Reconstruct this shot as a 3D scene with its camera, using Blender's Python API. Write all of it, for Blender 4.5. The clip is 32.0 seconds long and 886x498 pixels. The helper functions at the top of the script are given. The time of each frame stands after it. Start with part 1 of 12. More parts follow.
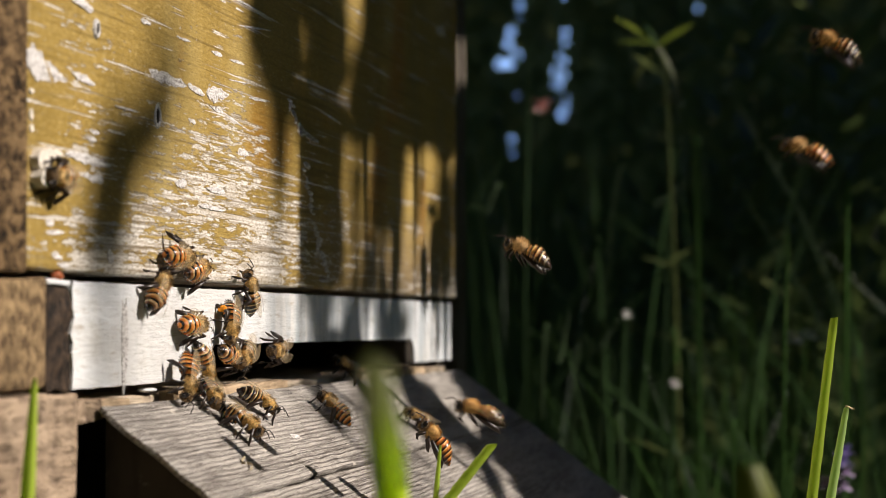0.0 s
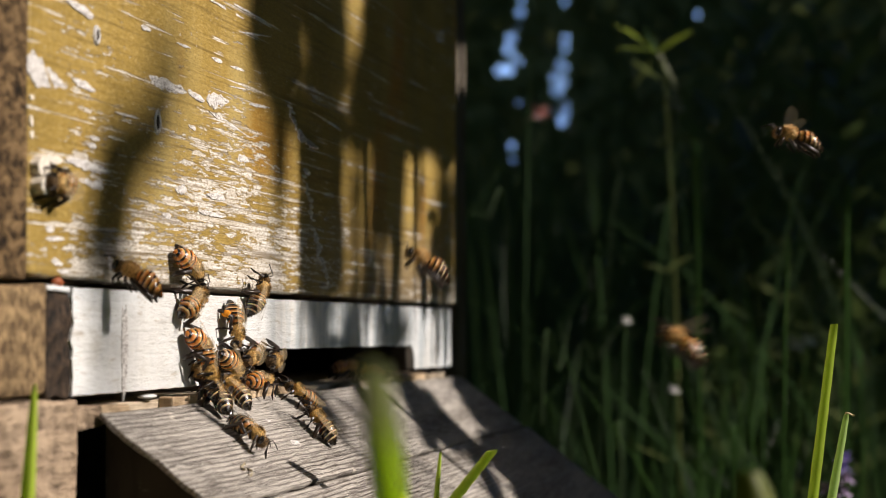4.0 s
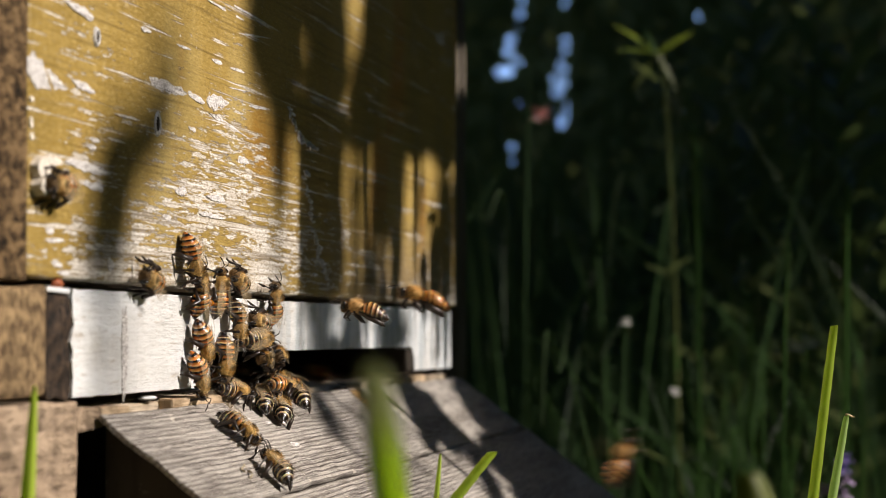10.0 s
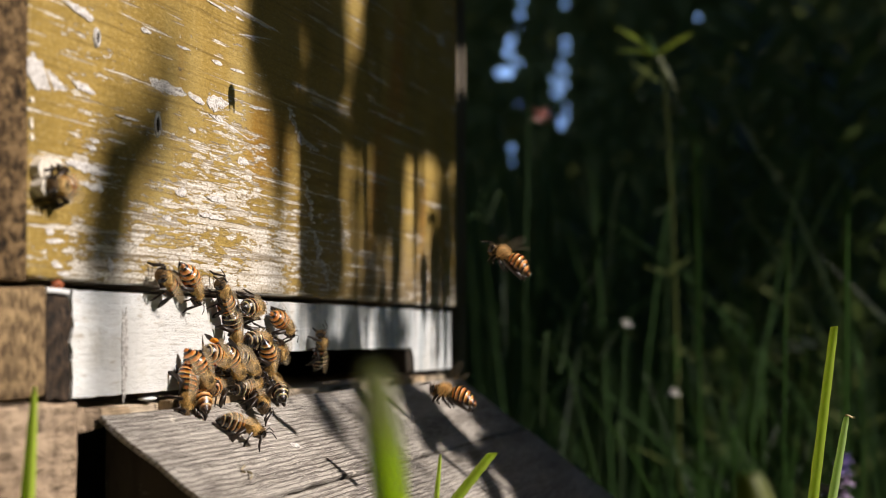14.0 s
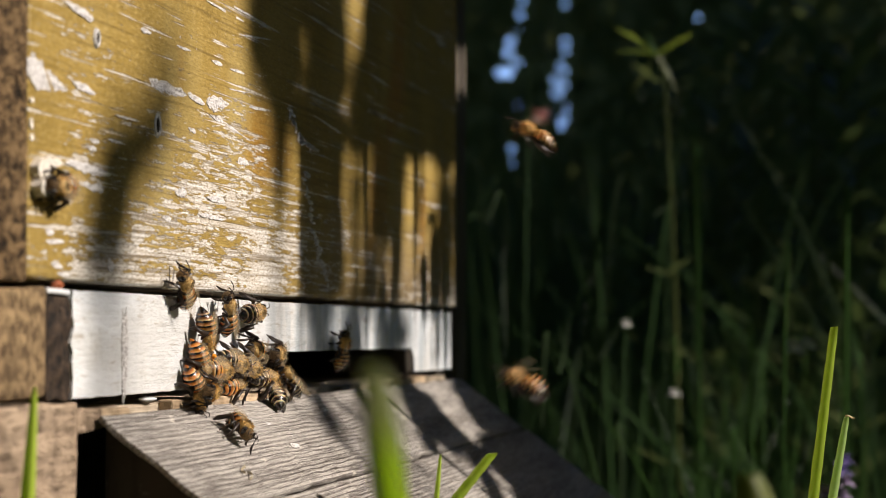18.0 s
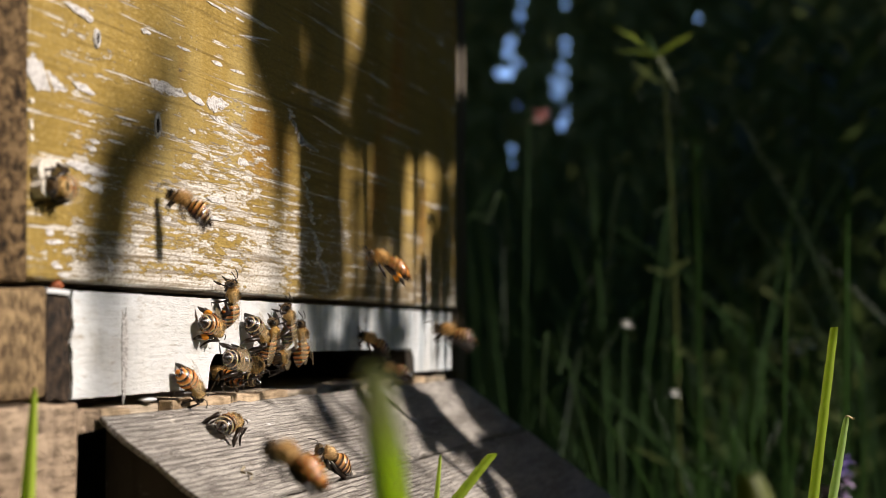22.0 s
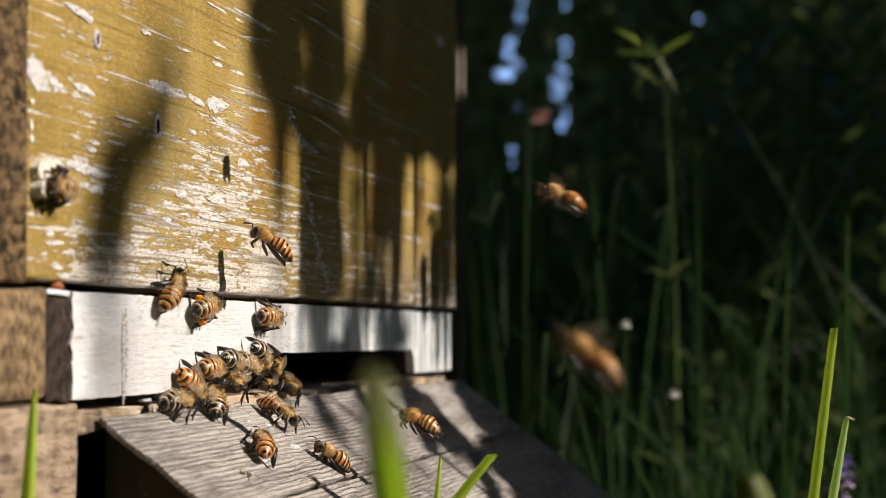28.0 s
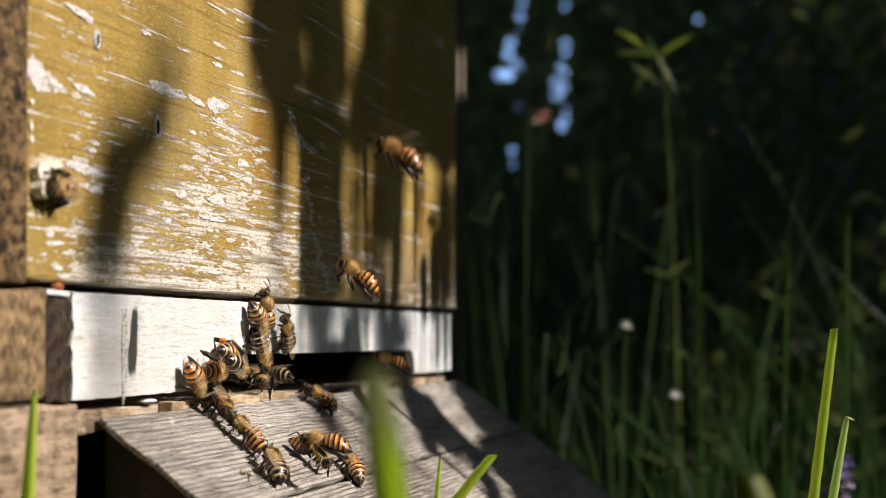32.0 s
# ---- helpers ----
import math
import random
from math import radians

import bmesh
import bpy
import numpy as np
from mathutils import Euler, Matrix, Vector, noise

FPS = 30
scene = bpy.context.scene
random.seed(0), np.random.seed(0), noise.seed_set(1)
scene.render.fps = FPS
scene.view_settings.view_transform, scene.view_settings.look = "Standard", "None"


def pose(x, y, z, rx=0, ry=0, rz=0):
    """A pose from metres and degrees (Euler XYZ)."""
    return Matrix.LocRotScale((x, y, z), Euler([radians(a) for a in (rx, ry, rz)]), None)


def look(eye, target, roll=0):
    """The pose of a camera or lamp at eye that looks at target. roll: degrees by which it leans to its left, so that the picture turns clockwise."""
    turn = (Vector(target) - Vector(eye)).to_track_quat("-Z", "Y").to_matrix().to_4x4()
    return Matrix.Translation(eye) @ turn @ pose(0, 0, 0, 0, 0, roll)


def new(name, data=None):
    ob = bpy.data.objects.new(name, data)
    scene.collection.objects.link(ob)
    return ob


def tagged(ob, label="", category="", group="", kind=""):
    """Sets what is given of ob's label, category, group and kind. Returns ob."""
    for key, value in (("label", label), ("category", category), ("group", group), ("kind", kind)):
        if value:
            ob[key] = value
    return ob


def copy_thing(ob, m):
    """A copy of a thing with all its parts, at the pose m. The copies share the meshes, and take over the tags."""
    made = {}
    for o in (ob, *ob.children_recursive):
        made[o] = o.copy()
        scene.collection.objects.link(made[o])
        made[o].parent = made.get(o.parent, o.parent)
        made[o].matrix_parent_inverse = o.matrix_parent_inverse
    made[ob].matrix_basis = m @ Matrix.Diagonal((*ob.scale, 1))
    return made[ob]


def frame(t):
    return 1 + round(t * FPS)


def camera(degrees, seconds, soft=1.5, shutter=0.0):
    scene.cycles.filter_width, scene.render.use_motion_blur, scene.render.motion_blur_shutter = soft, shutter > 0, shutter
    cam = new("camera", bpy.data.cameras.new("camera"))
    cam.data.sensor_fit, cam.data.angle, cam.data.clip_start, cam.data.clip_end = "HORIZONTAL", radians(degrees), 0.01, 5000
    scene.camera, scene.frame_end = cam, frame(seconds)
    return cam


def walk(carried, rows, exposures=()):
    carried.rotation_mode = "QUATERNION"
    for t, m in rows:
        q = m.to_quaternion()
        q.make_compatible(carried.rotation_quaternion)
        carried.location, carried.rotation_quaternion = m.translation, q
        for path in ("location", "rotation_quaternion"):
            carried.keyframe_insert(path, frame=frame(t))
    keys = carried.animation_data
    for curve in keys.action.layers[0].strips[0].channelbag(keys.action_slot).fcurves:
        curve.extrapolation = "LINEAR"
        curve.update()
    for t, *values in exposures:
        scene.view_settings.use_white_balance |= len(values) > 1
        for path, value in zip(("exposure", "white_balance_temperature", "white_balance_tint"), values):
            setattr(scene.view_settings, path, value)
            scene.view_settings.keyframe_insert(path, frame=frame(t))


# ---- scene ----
def aim(yaw, pitch):
    """A far point ahead of the tripod head at these angles."""
    y, p = radians(yaw), radians(pitch)
    return (EYE[0] + math.cos(p) * math.cos(y), EYE[1] + math.cos(p) * math.sin(y), EYE[2] + math.sin(p))


EYE = (-0.3805, -0.1612, 0.0130)
YAW = 12.2
cam = camera(25.53, 32.0, 0.6, 0.45)
cam.data.dof.use_dof = True
cam.data.dof.focus_distance = 0.50
cam.data.dof.aperture_fstop = 20.0
# the tripod head sinks back a little at first, then creeps
TILTS = ((0, 2.278), (0.25, 2.328), (0.5, 2.377), (0.75, 2.416), (1, 2.439), (1.5, 2.456), (2, 2.459), (3.5, 2.461), (5.5, 2.476),
         (7, 2.496), (9, 2.509), (12, 2.514), (13.5, 2.53), (17, 2.542), (19, 2.55), (23, 2.562), (25.5, 2.575), (30, 2.588), (32, 2.596))
EXPOSURE = 0.07
walk(cam, [(t, look(EYE, aim(YAW, p))) for t, p in TILTS], [(0, EXPOSURE, 6500, 16), (25, EXPOSURE, 6500, 16), (28, EXPOSURE + 0.06, 6500, 16), (32, EXPOSURE + 0.13, 6500, 16)])

# ---- world and sun ----
SUN_EL, SUN_AZ = radians(34), radians(3)  # the azimuth counts from the hive's front (-y) towards +x
TO_SUN = Vector((math.cos(SUN_EL) * math.sin(SUN_AZ), -math.cos(SUN_EL) * math.cos(SUN_AZ), math.sin(SUN_EL)))
world = bpy.data.worlds.new("world")
scene.world = world
world.use_nodes = True
wt = world.node_tree
sky = wt.nodes.new("ShaderNodeTexSky")
sky.sky_type, sky.sun_disc = "NISHITA", False
sky.air_density, sky.dust_density, sky.ozone_density = 0.75, 0.0, 5.0
sky.altitude = 3000
sky.sun_elevation, sky.sun_rotation = SUN_EL, math.pi - SUN_AZ
wt.nodes["Background"].inputs["Strength"].default_value = 0.125
wt.links.new(sky.outputs["Color"], wt.nodes["Background"].inputs["Color"])
sun = new("sun", bpy.data.lights.new("sun", "SUN"))
sun.data.energy, sun.data.angle, sun.data.color = 5.3, radians(0.53), (1.0, 0.92, 0.80)
sun.matrix_world = look(TO_SUN * 10, (0, 0, 0))


# ---- materials ----
class Mat:
    """A small builder of node materials; every texture is in the object's own metres."""

    def __init__(self, name, rough=0.7, spec=0.4, metal=0.0):
        self.m = bpy.data.materials.new(name)
        self.m.use_nodes = True
        self.t = self.m.node_tree
        self.bsdf = self.t.nodes["Principled BSDF"]
        self.bsdf.inputs["Roughness"].default_value = rough
        self.bsdf.inputs["Specular IOR Level"].default_value = spec
        self.bsdf.inputs["Metallic"].default_value = metal
        self.pos = self.t.nodes.new("ShaderNodeTexCoord").outputs["Object"]

    def put(self, sock, v):
        if hasattr(v, "links"):
            self.t.links.new(v, sock)
        else:
            sock.default_value = v

    def scaled(self, sx, sy, sz, shift=(0, 0, 0), turn=(0, 0, 0)):
        n = self.t.nodes.new("ShaderNodeMapping")
        self.t.links.new(self.pos, n.inputs["Vector"])
        n.inputs["Scale"].default_value = (sx, sy, sz)
        n.inputs["Location"].default_value = shift
        n.inputs["Rotation"].default_value = turn
        return n.outputs["Vector"]

    def noise(self, vec, scale=1.0, detail=4.0, rough=0.55, warp=0.0):
        n = self.t.nodes.new("ShaderNodeTexNoise")
        self.t.links.new(vec, n.inputs["Vector"])
        for k, v in (("Scale", scale), ("Detail", detail), ("Roughness", rough), ("Distortion", warp)):
            n.inputs[k].default_value = v
        return n.outputs["Fac"]

    def ramp(self, fac, *stops):
        n = self.t.nodes.new("ShaderNodeValToRGB")
        self.put(n.inputs["Fac"], fac)
        e = n.color_ramp.elements
        while len(e) < len(stops):
            e.new(0.5)
        for el, (p, c) in zip(e, stops):
            el.position = p
            el.color = (c, c, c, 1) if isinstance(c, (int, float)) else (*c, 1)
        return n.outputs["Color"]

    def mix(self, fac, a, b, mode="MIX"):
        n = self.t.nodes.new("ShaderNodeMix")
        n.data_type, n.blend_type = "RGBA", mode
        self.put(n.inputs[0], fac)
        for s, v in ((n.inputs[6], a), (n.inputs[7], b)):
            self.put(s, (*v, 1) if isinstance(v, tuple) else v)
        return n.outputs[2]

    def calc(self, op, a, b=0.0):
        n = self.t.nodes.new("ShaderNodeMath")
        n.operation = op
        self.put(n.inputs[0], a)
        self.put(n.inputs[1], b)
        return n.outputs[0]

    def axis(self, which):
        n = self.t.nodes.new("ShaderNodeSeparateXYZ")
        self.t.links.new(self.pos, n.inputs[0])
        return n.outputs[which]

    def random(self):
        return self.t.nodes.new("ShaderNodeObjectInfo").outputs["Random"]

    def island(self):
        return self.t.nodes.new("ShaderNodeNewGeometry").outputs["Random Per Island"]

    def color(self, c):
        self.put(self.bsdf.inputs["Base Color"], (*c, 1) if isinstance(c, tuple) else c)
        return self

    def bump(self, h, dist, strength=1.0):
        n = self.t.nodes.new("ShaderNodeBump")
        n.inputs["Distance"].default_value, n.inputs["Strength"].default_value = dist, strength
        self.put(n.inputs["Height"], h)
        old = self.bsdf.inputs["Normal"].links
        if old:
            self.t.links.new(old[0].from_socket, n.inputs["Normal"])
        self.t.links.new(n.outputs["Normal"], self.bsdf.inputs["Normal"])
        return self

    def rough(self, r):
        self.put(self.bsdf.inputs["Roughness"], r)
        return self


def ochre_paint():
    """Old ochre oil paint on planed pine: flaked off along the grain, mostly near the lower edge."""
    m = Mat("ochre_paint", 0.42, 0.5)
    z = m.axis(2)
    # the share of bare wood falls off with the height over the lower edge
    thr = m.ramp(m.calc("MULTIPLY", z, 1 / 0.12), (0.0, 0.446), (0.05, 0.464), (0.13, 0.480), (0.28, 0.514), (0.42, 0.575), (0.6, 0.605), (1.0, 0.615))
    # the half away from the entrance kept its paint
    thr = m.calc("ADD", thr, m.ramp(m.calc("MULTIPLY", m.axis(0), 2.5), (0.36, 0.0), (0.46, 0.05), (0.62, 0.075)))
    # and so did the corner by the side board
    corner = m.calc("ADD", m.calc("MULTIPLY", m.axis(0), 12.0), 0.4)
    thr = m.calc("ADD", thr, m.ramp(m.calc("ADD", corner, m.calc("MULTIPLY", m.noise(m.scaled(40, 40, 40), 1, 3), 0.25)), (0.36, 0.09), (0.52, 0.0)))
    patch = m.noise(m.scaled(34, 34, 350), 1.0, 8, 0.68, 0.5)
    chips = m.noise(m.scaled(120, 120, 900, (4, 0, 2)), 1.0, 4, 0.6)
    spread = m.noise(m.scaled(14, 14, 26, (3, 1, 7)), 1.0, 3, 0.5)
    fine = m.noise(m.scaled(330, 330, 1500, (0, 3, 1)), 1.0, 3, 0.6)
    coarse = m.calc("ADD", m.calc("MULTIPLY", patch, 0.48), m.calc("MULTIPLY", chips, 0.31))
    flake = m.calc("ADD", m.calc("ADD", coarse, m.calc("MULTIPLY", fine, 0.21)), m.calc("MULTIPLY", m.calc("SUBTRACT", spread, 0.5), 0.22))
    bare = m.ramp(m.calc("MULTIPLY", m.calc("SUBTRACT", flake, thr), 34.0), (0.0, 0.0), (0.6, 1.0))
    lines = m.noise(m.scaled(9, 9, 620, (0, 0, 2), (0, 0.05, 0)), 1.0, 3, 0.6)
    hair = m.ramp(m.calc("ADD", lines, m.calc("MULTIPLY", m.noise(m.scaled(45, 45, 90), 1, 3), 0.35)), (0.77, 0.0), (0.80, 0.9))
    bare = m.mix(1.0, bare, hair, "LIGHTEN")
    tone = m.noise(m.scaled(30, 30, 12), 1.0, 4, 0.6)
    paint = m.ramp(tone, (0.30, (0.265, 0.180, 0.044)), (0.52, (0.400, 0.272, 0.068)), (0.75, (0.485, 0.370, 0.135)))
    # one larger orange stain
    sx, sz = m.calc("MULTIPLY", m.calc("SUBTRACT", m.axis(0), 0.134), 27.0), m.calc("MULTIPLY", m.calc("SUBTRACT", z, 0.0405), 55.0)
    far = m.calc("ADD", m.calc("MULTIPLY", sx, sx), m.calc("MULTIPLY", sz, sz))
    stain = m.ramp(m.calc("ADD", far, m.calc("MULTIPLY", tone, 0.9)), (0.35, 0.9), (1.35, 0.0))
    paint = m.mix(stain, paint, (0.46, 0.235, 0.035))
    rust = m.ramp(m.noise(m.scaled(26, 26, 9, (5, 2, 1)), 1.0, 2), (0.60, 0.0), (0.72, 0.8))
    paint = m.mix(rust, paint, (0.42, 0.18, 0.03))
    # greyed by rain low at the far end
    end = m.calc("ADD", m.calc("MULTIPLY", m.axis(0), 2.5), m.calc("MULTIPLY", m.noise(m.scaled(60, 60, 30, (8, 2, 4)), 1.0, 4, 0.65), 0.5))
    low = m.calc("ADD", m.calc("MULTIPLY", z, 20.0), m.calc("MULTIPLY", m.noise(m.scaled(90, 90, 40, (1, 8, 4)), 1.0, 4, 0.65), 0.8))
    grey = m.calc("MULTIPLY", m.ramp(end, (0.70, 0.0), (0.95, 1.0)), m.ramp(low, (0.55, 0.9), (1.15, 0.0)))
    paint = m.mix(grey, paint, (0.25, 0.185, 0.115))
    dots = m.ramp(m.noise(m.scaled(420, 420, 900, (6, 1, 3)), 1.0, 3, 0.6), (0.665, 0.0), (0.69, 1.0))
    bare = m.mix(1.0, bare, dots, "LIGHTEN")
    specks = m.ramp(m.noise(m.scaled(750, 750, 2100), 1.0, 4, 0.7), (0.38, 1.0), (0.49, 0.0))
    paint = m.mix(m.calc("MULTIPLY", specks, 0.4), paint, (0.10, 0.065, 0.02))
    sheen = m.ramp(m.noise(m.scaled(380, 380, 1300, (2, 2, 5)), 1.0, 4, 0.7), (0.5, 0.0), (0.70, 0.85))
    paint = m.mix(sheen, paint, (0.60, 0.44, 0.17))
    streaks = m.ramp(m.noise(m.scaled(14, 14, 800, (1, 5, 0)), 1.0, 4, 0.6), (0.34, 0.6), (0.47, 0.0))
    paint = m.mix(streaks, paint, (0.15, 0.095, 0.025))
    fibre = m.noise(m.scaled(40, 40, 1400), 1.0, 3, 0.6)
    wood = m.ramp(fibre, (0.32, (0.26, 0.20, 0.13)), (0.44, (0.60, 0.54, 0.45)), (0.62, (0.86, 0.83, 0.78)))
    dirt = m.ramp(m.noise(m.scaled(12, 12, 950, (2, 7, 3)), 1.0, 4, 0.65), (0.40, 0.75), (0.47, 0.0))
    wood = m.mix(dirt, wood, (0.20, 0.155, 0.10))
    wood = m.mix(m.ramp(m.noise(m.scaled(600, 600, 1700, (3, 3, 3)), 1.0, 4, 0.7), (0.40, 0.65), (0.52, 0.0)), wood, (0.22, 0.165, 0.08))
    m.color(m.mix(bare, paint, wood))
    m.rough(m.mix(bare, m.ramp(tone, (0.3, 0.33), (0.7, 0.5)), (0.8, 0.8, 0.8)))
    m.bump(m.calc("MULTIPLY", bare, -1.0), 0.00013, 1.0)
    m.bump(fibre, 0.00012, 0.7)
    m.bump(m.noise(m.scaled(420, 420, 1100), 1, 5, 0.7), 0.00024, 0.9)
    return m.m


def white_paint():
    """Chalky white paint, brushed on thickly, with scratches, chips and grey grime."""
    m = Mat("chalky_white_paint", 0.6, 0.4)
    fibre = m.noise(m.scaled(30, 30, 900), 1.0, 5, 0.65)
    stain = m.noise(m.scaled(45, 45, 120, (2, 0, 0)), 1.0, 4, 0.6)
    base = m.ramp(stain, (0.25, (0.50, 0.49, 0.45)), (0.42, (0.74, 0.76, 0.77)), (0.7, (0.83, 0.86, 0.89)))
    worn = m.ramp(m.noise(m.scaled(60, 60, 420, (0, 4, 9)), 1.0, 6, 0.7), (0.58, 0.0), (0.66, 0.8))
    tan = m.ramp(m.noise(m.scaled(14, 14, 30, (1, 0, 0)), 1.0, 3), (0.45, 0.0), (0.62, 0.3))
    base = m.mix(tan, base, (0.66, 0.60, 0.50))
    base = m.mix(worn, base, (0.47, 0.42, 0.35))
    grime = m.ramp(m.noise(m.scaled(420, 420, 1300, (5, 5, 5)), 1.0, 5, 0.72), (0.32, 0.45), (0.43, 0.0))
    base = m.mix(grime, base, (0.40, 0.38, 0.34))
    chips = m.ramp(m.noise(m.scaled(150, 150, 520, (8, 1, 2)), 1.0, 5, 0.7), (0.68, 0.0), (0.70, 0.9))
    # vertical stains; the bluish shade on the far part is painted in with them
    blue_shade_runs = m.ramp(m.noise(m.scaled(130, 130, 22, (4, 2, 8)), 1.0, 4, 0.65), (0.44, 0.0), (0.60, 0.65))
    base = m.mix(m.calc("MULTIPLY", blue_shade_runs, m.ramp(m.calc("MULTIPLY", m.axis(0), 4.0), (0.50, 0.12), (0.62, 1.0))), base, (0.36, 0.43, 0.47))
    m.color(m.mix(chips, base, (0.27, 0.24, 0.20)))
    brush = m.noise(m.scaled(160, 160, 420, (1, 2, 6)), 1.0, 5, 0.7)
    m.bump(fibre, 0.0003, 0.9).bump(brush, 0.0008, 0.9).bump(m.calc("MULTIPLY", chips, -1.0), 0.0003, 1.0)
    return m.m


def grey_wood(name, dark, light, grain=(25, 700, 700), depth=0.0006, teeth=0):
    """Rough-sawn softwood, silvered by the weather; grain lists how fine the streaks are along x, y, z."""
    m = Mat(name, 0.78, 0.3)
    fib = m.noise(m.scaled(*grain), 1.0, 5, 0.62, 0.3)
    saw = m.noise(m.scaled(grain[0] * 2.5, grain[1] * 0.45, grain[2] * 0.45, (3, 1, 2)), 1.0, 3, 0.5)
    if teeth:
        n = m.t.nodes.new("ShaderNodeTexWave")
        n.bands_direction = "Y"
        m.t.links.new(m.scaled(0.06, 1, 1), n.inputs["Vector"])
        for k, v in (("Scale", teeth), ("Distortion", 2.2), ("Detail", 4.0), ("Detail Scale", 2.2), ("Detail Roughness", 0.6)):
            n.inputs[k].default_value = v
        fib = m.calc("ADD", m.calc("MULTIPLY", fib, 0.75), m.calc("MULTIPLY", n.outputs["Fac"], 0.13))
    blotch = m.noise(m.scaled(30, 30, 30, (7, 0, 0)), 1.0, 4, 0.6)
    mid = tuple((a + b) / 2 for a, b in zip(dark, light))
    c = m.ramp(m.calc("ADD", m.calc("MULTIPLY", fib, 0.6), m.calc("MULTIPLY", saw, 0.4)), (0.35, dark), (0.43, mid), (0.53, light))
    c = m.mix(m.ramp(blotch, (0.42, 0.0), (0.66, 0.55)), c, tuple(v * w for v, w in zip(mid, (0.72, 0.66, 0.58))))
    pale = m.ramp(m.noise(m.scaled(110, 260, 260, (1, 8, 3)), 1.0, 3), (0.66, 0.0), (0.72, 0.8))
    m.color(m.mix(pale, c, tuple(min(1, v * 1.25 + 0.05) for v in light)))
    m.bump(saw, depth * 1.3, 0.9).bump(fib, depth, 1.0)
    return m.m


def ramp_wood():
    """Rough-sawn board gone grey: fine dark saw lines along its length, pale raised fibres, crumbs and scuffs."""
    m = Mat("silvered_sawn_wood", 0.7, 0.35)
    saw = m.t.nodes.new("ShaderNodeTexWave")
    saw.bands_direction = "Y"
    m.t.links.new(m.scaled(0.10, 1, 0.2), saw.inputs["Vector"])
    for k, v in (("Scale", 215), ("Distortion", 3.2), ("Detail", 4.0), ("Detail Scale", 1.6), ("Detail Roughness", 0.65)):
        saw.inputs[k].default_value = v
    lines = m.noise(m.scaled(40, 900, 900, (2, 0, 1)), 1.0, 3, 0.65, 0.2)
    groove = m.calc("MULTIPLY", m.ramp(saw.outputs["Fac"], (0.03, 0.0), (0.30, 1.0)), m.ramp(lines, (0.38, 0.35), (0.46, 1.0)))
    fib = m.noise(m.scaled(70, 2400, 2400), 1.0, 5, 0.7, 0.2)
    band = m.noise(m.scaled(7, 120, 120, (2, 0, 0)), 1.0, 3, 0.55)
    crumbs = m.noise(m.scaled(520, 900, 900, (1, 8, 3)), 1.0, 4, 0.7)
    c = m.ramp(m.calc("ADD", m.calc("MULTIPLY", fib, 0.66), m.calc("MULTIPLY", band, 0.34)), (0.38, (0.14, 0.12, 0.10)), (0.46, (0.36, 0.33, 0.295)), (0.56, (0.58, 0.54, 0.49)))
    faint = m.ramp(m.noise(m.scaled(12, 50, 50, (4, 4, 4)), 1, 3), (0.36, 0.15), (0.60, 0.75))
    c = m.mix(m.calc("MULTIPLY", m.calc("SUBTRACT", 1.0, groove), faint), c, (0.075, 0.06, 0.052))
    c = m.mix(m.ramp(crumbs, (0.62, 0.0), (0.68, 0.9)), c, (0.85, 0.81, 0.74))
    flat = m.ramp(m.noise(m.scaled(75, 150, 150, (9, 2, 5)), 1, 5, 0.7), (0.635, 0.0), (0.66, 0.8))
    c = m.mix(flat, c, (0.80, 0.74, 0.65))
    c = m.mix(m.ramp(m.noise(m.scaled(150, 260, 260, (3, 7, 5)), 1, 4, 0.65), (0.60, 0.0), (0.70, 0.6)), c, (0.15, 0.115, 0.085))
    m.color(c)
    m.bump(groove, 0.0005, 0.9).bump(fib, 0.0004, 1.0).bump(crumbs, 0.0005, 0.9)
    return m.m


def end_grain(name, dark, light, centre):
    m = Mat(name, 0.8, 0.3)
    n = m.t.nodes.new("ShaderNodeTexWave")
    n.wave_type, n.rings_direction = "RINGS", "Y"
    m.t.links.new(m.scaled(1, 1, 1, centre), n.inputs["Vector"])
    for k, v in (("Scale", 70.0), ("Distortion", 4.5), ("Detail", 3.0), ("Detail Scale", 60.0)):
        n.inputs[k].default_value = v
    pores = m.noise(m.scaled(900, 900, 500), 1.0, 4, 0.6)
    blotch = m.noise(m.scaled(90, 90, 90), 1.0, 4, 0.6)
    f = m.calc("ADD", m.calc("MULTIPLY", n.outputs["Fac"], 0.13), m.calc("MULTIPLY", pores, 0.93))
    c = m.ramp(f, (0.40, dark), (0.66, light))
    m.color(m.mix(m.ramp(blotch, (0.45, 0.0), (0.68, 0.5)), c, tuple(v * 0.6 for v in dark)))
    m.bump(f, 0.0005, 1.0).bump(blotch, 0.0012, 0.5)
    return m.m


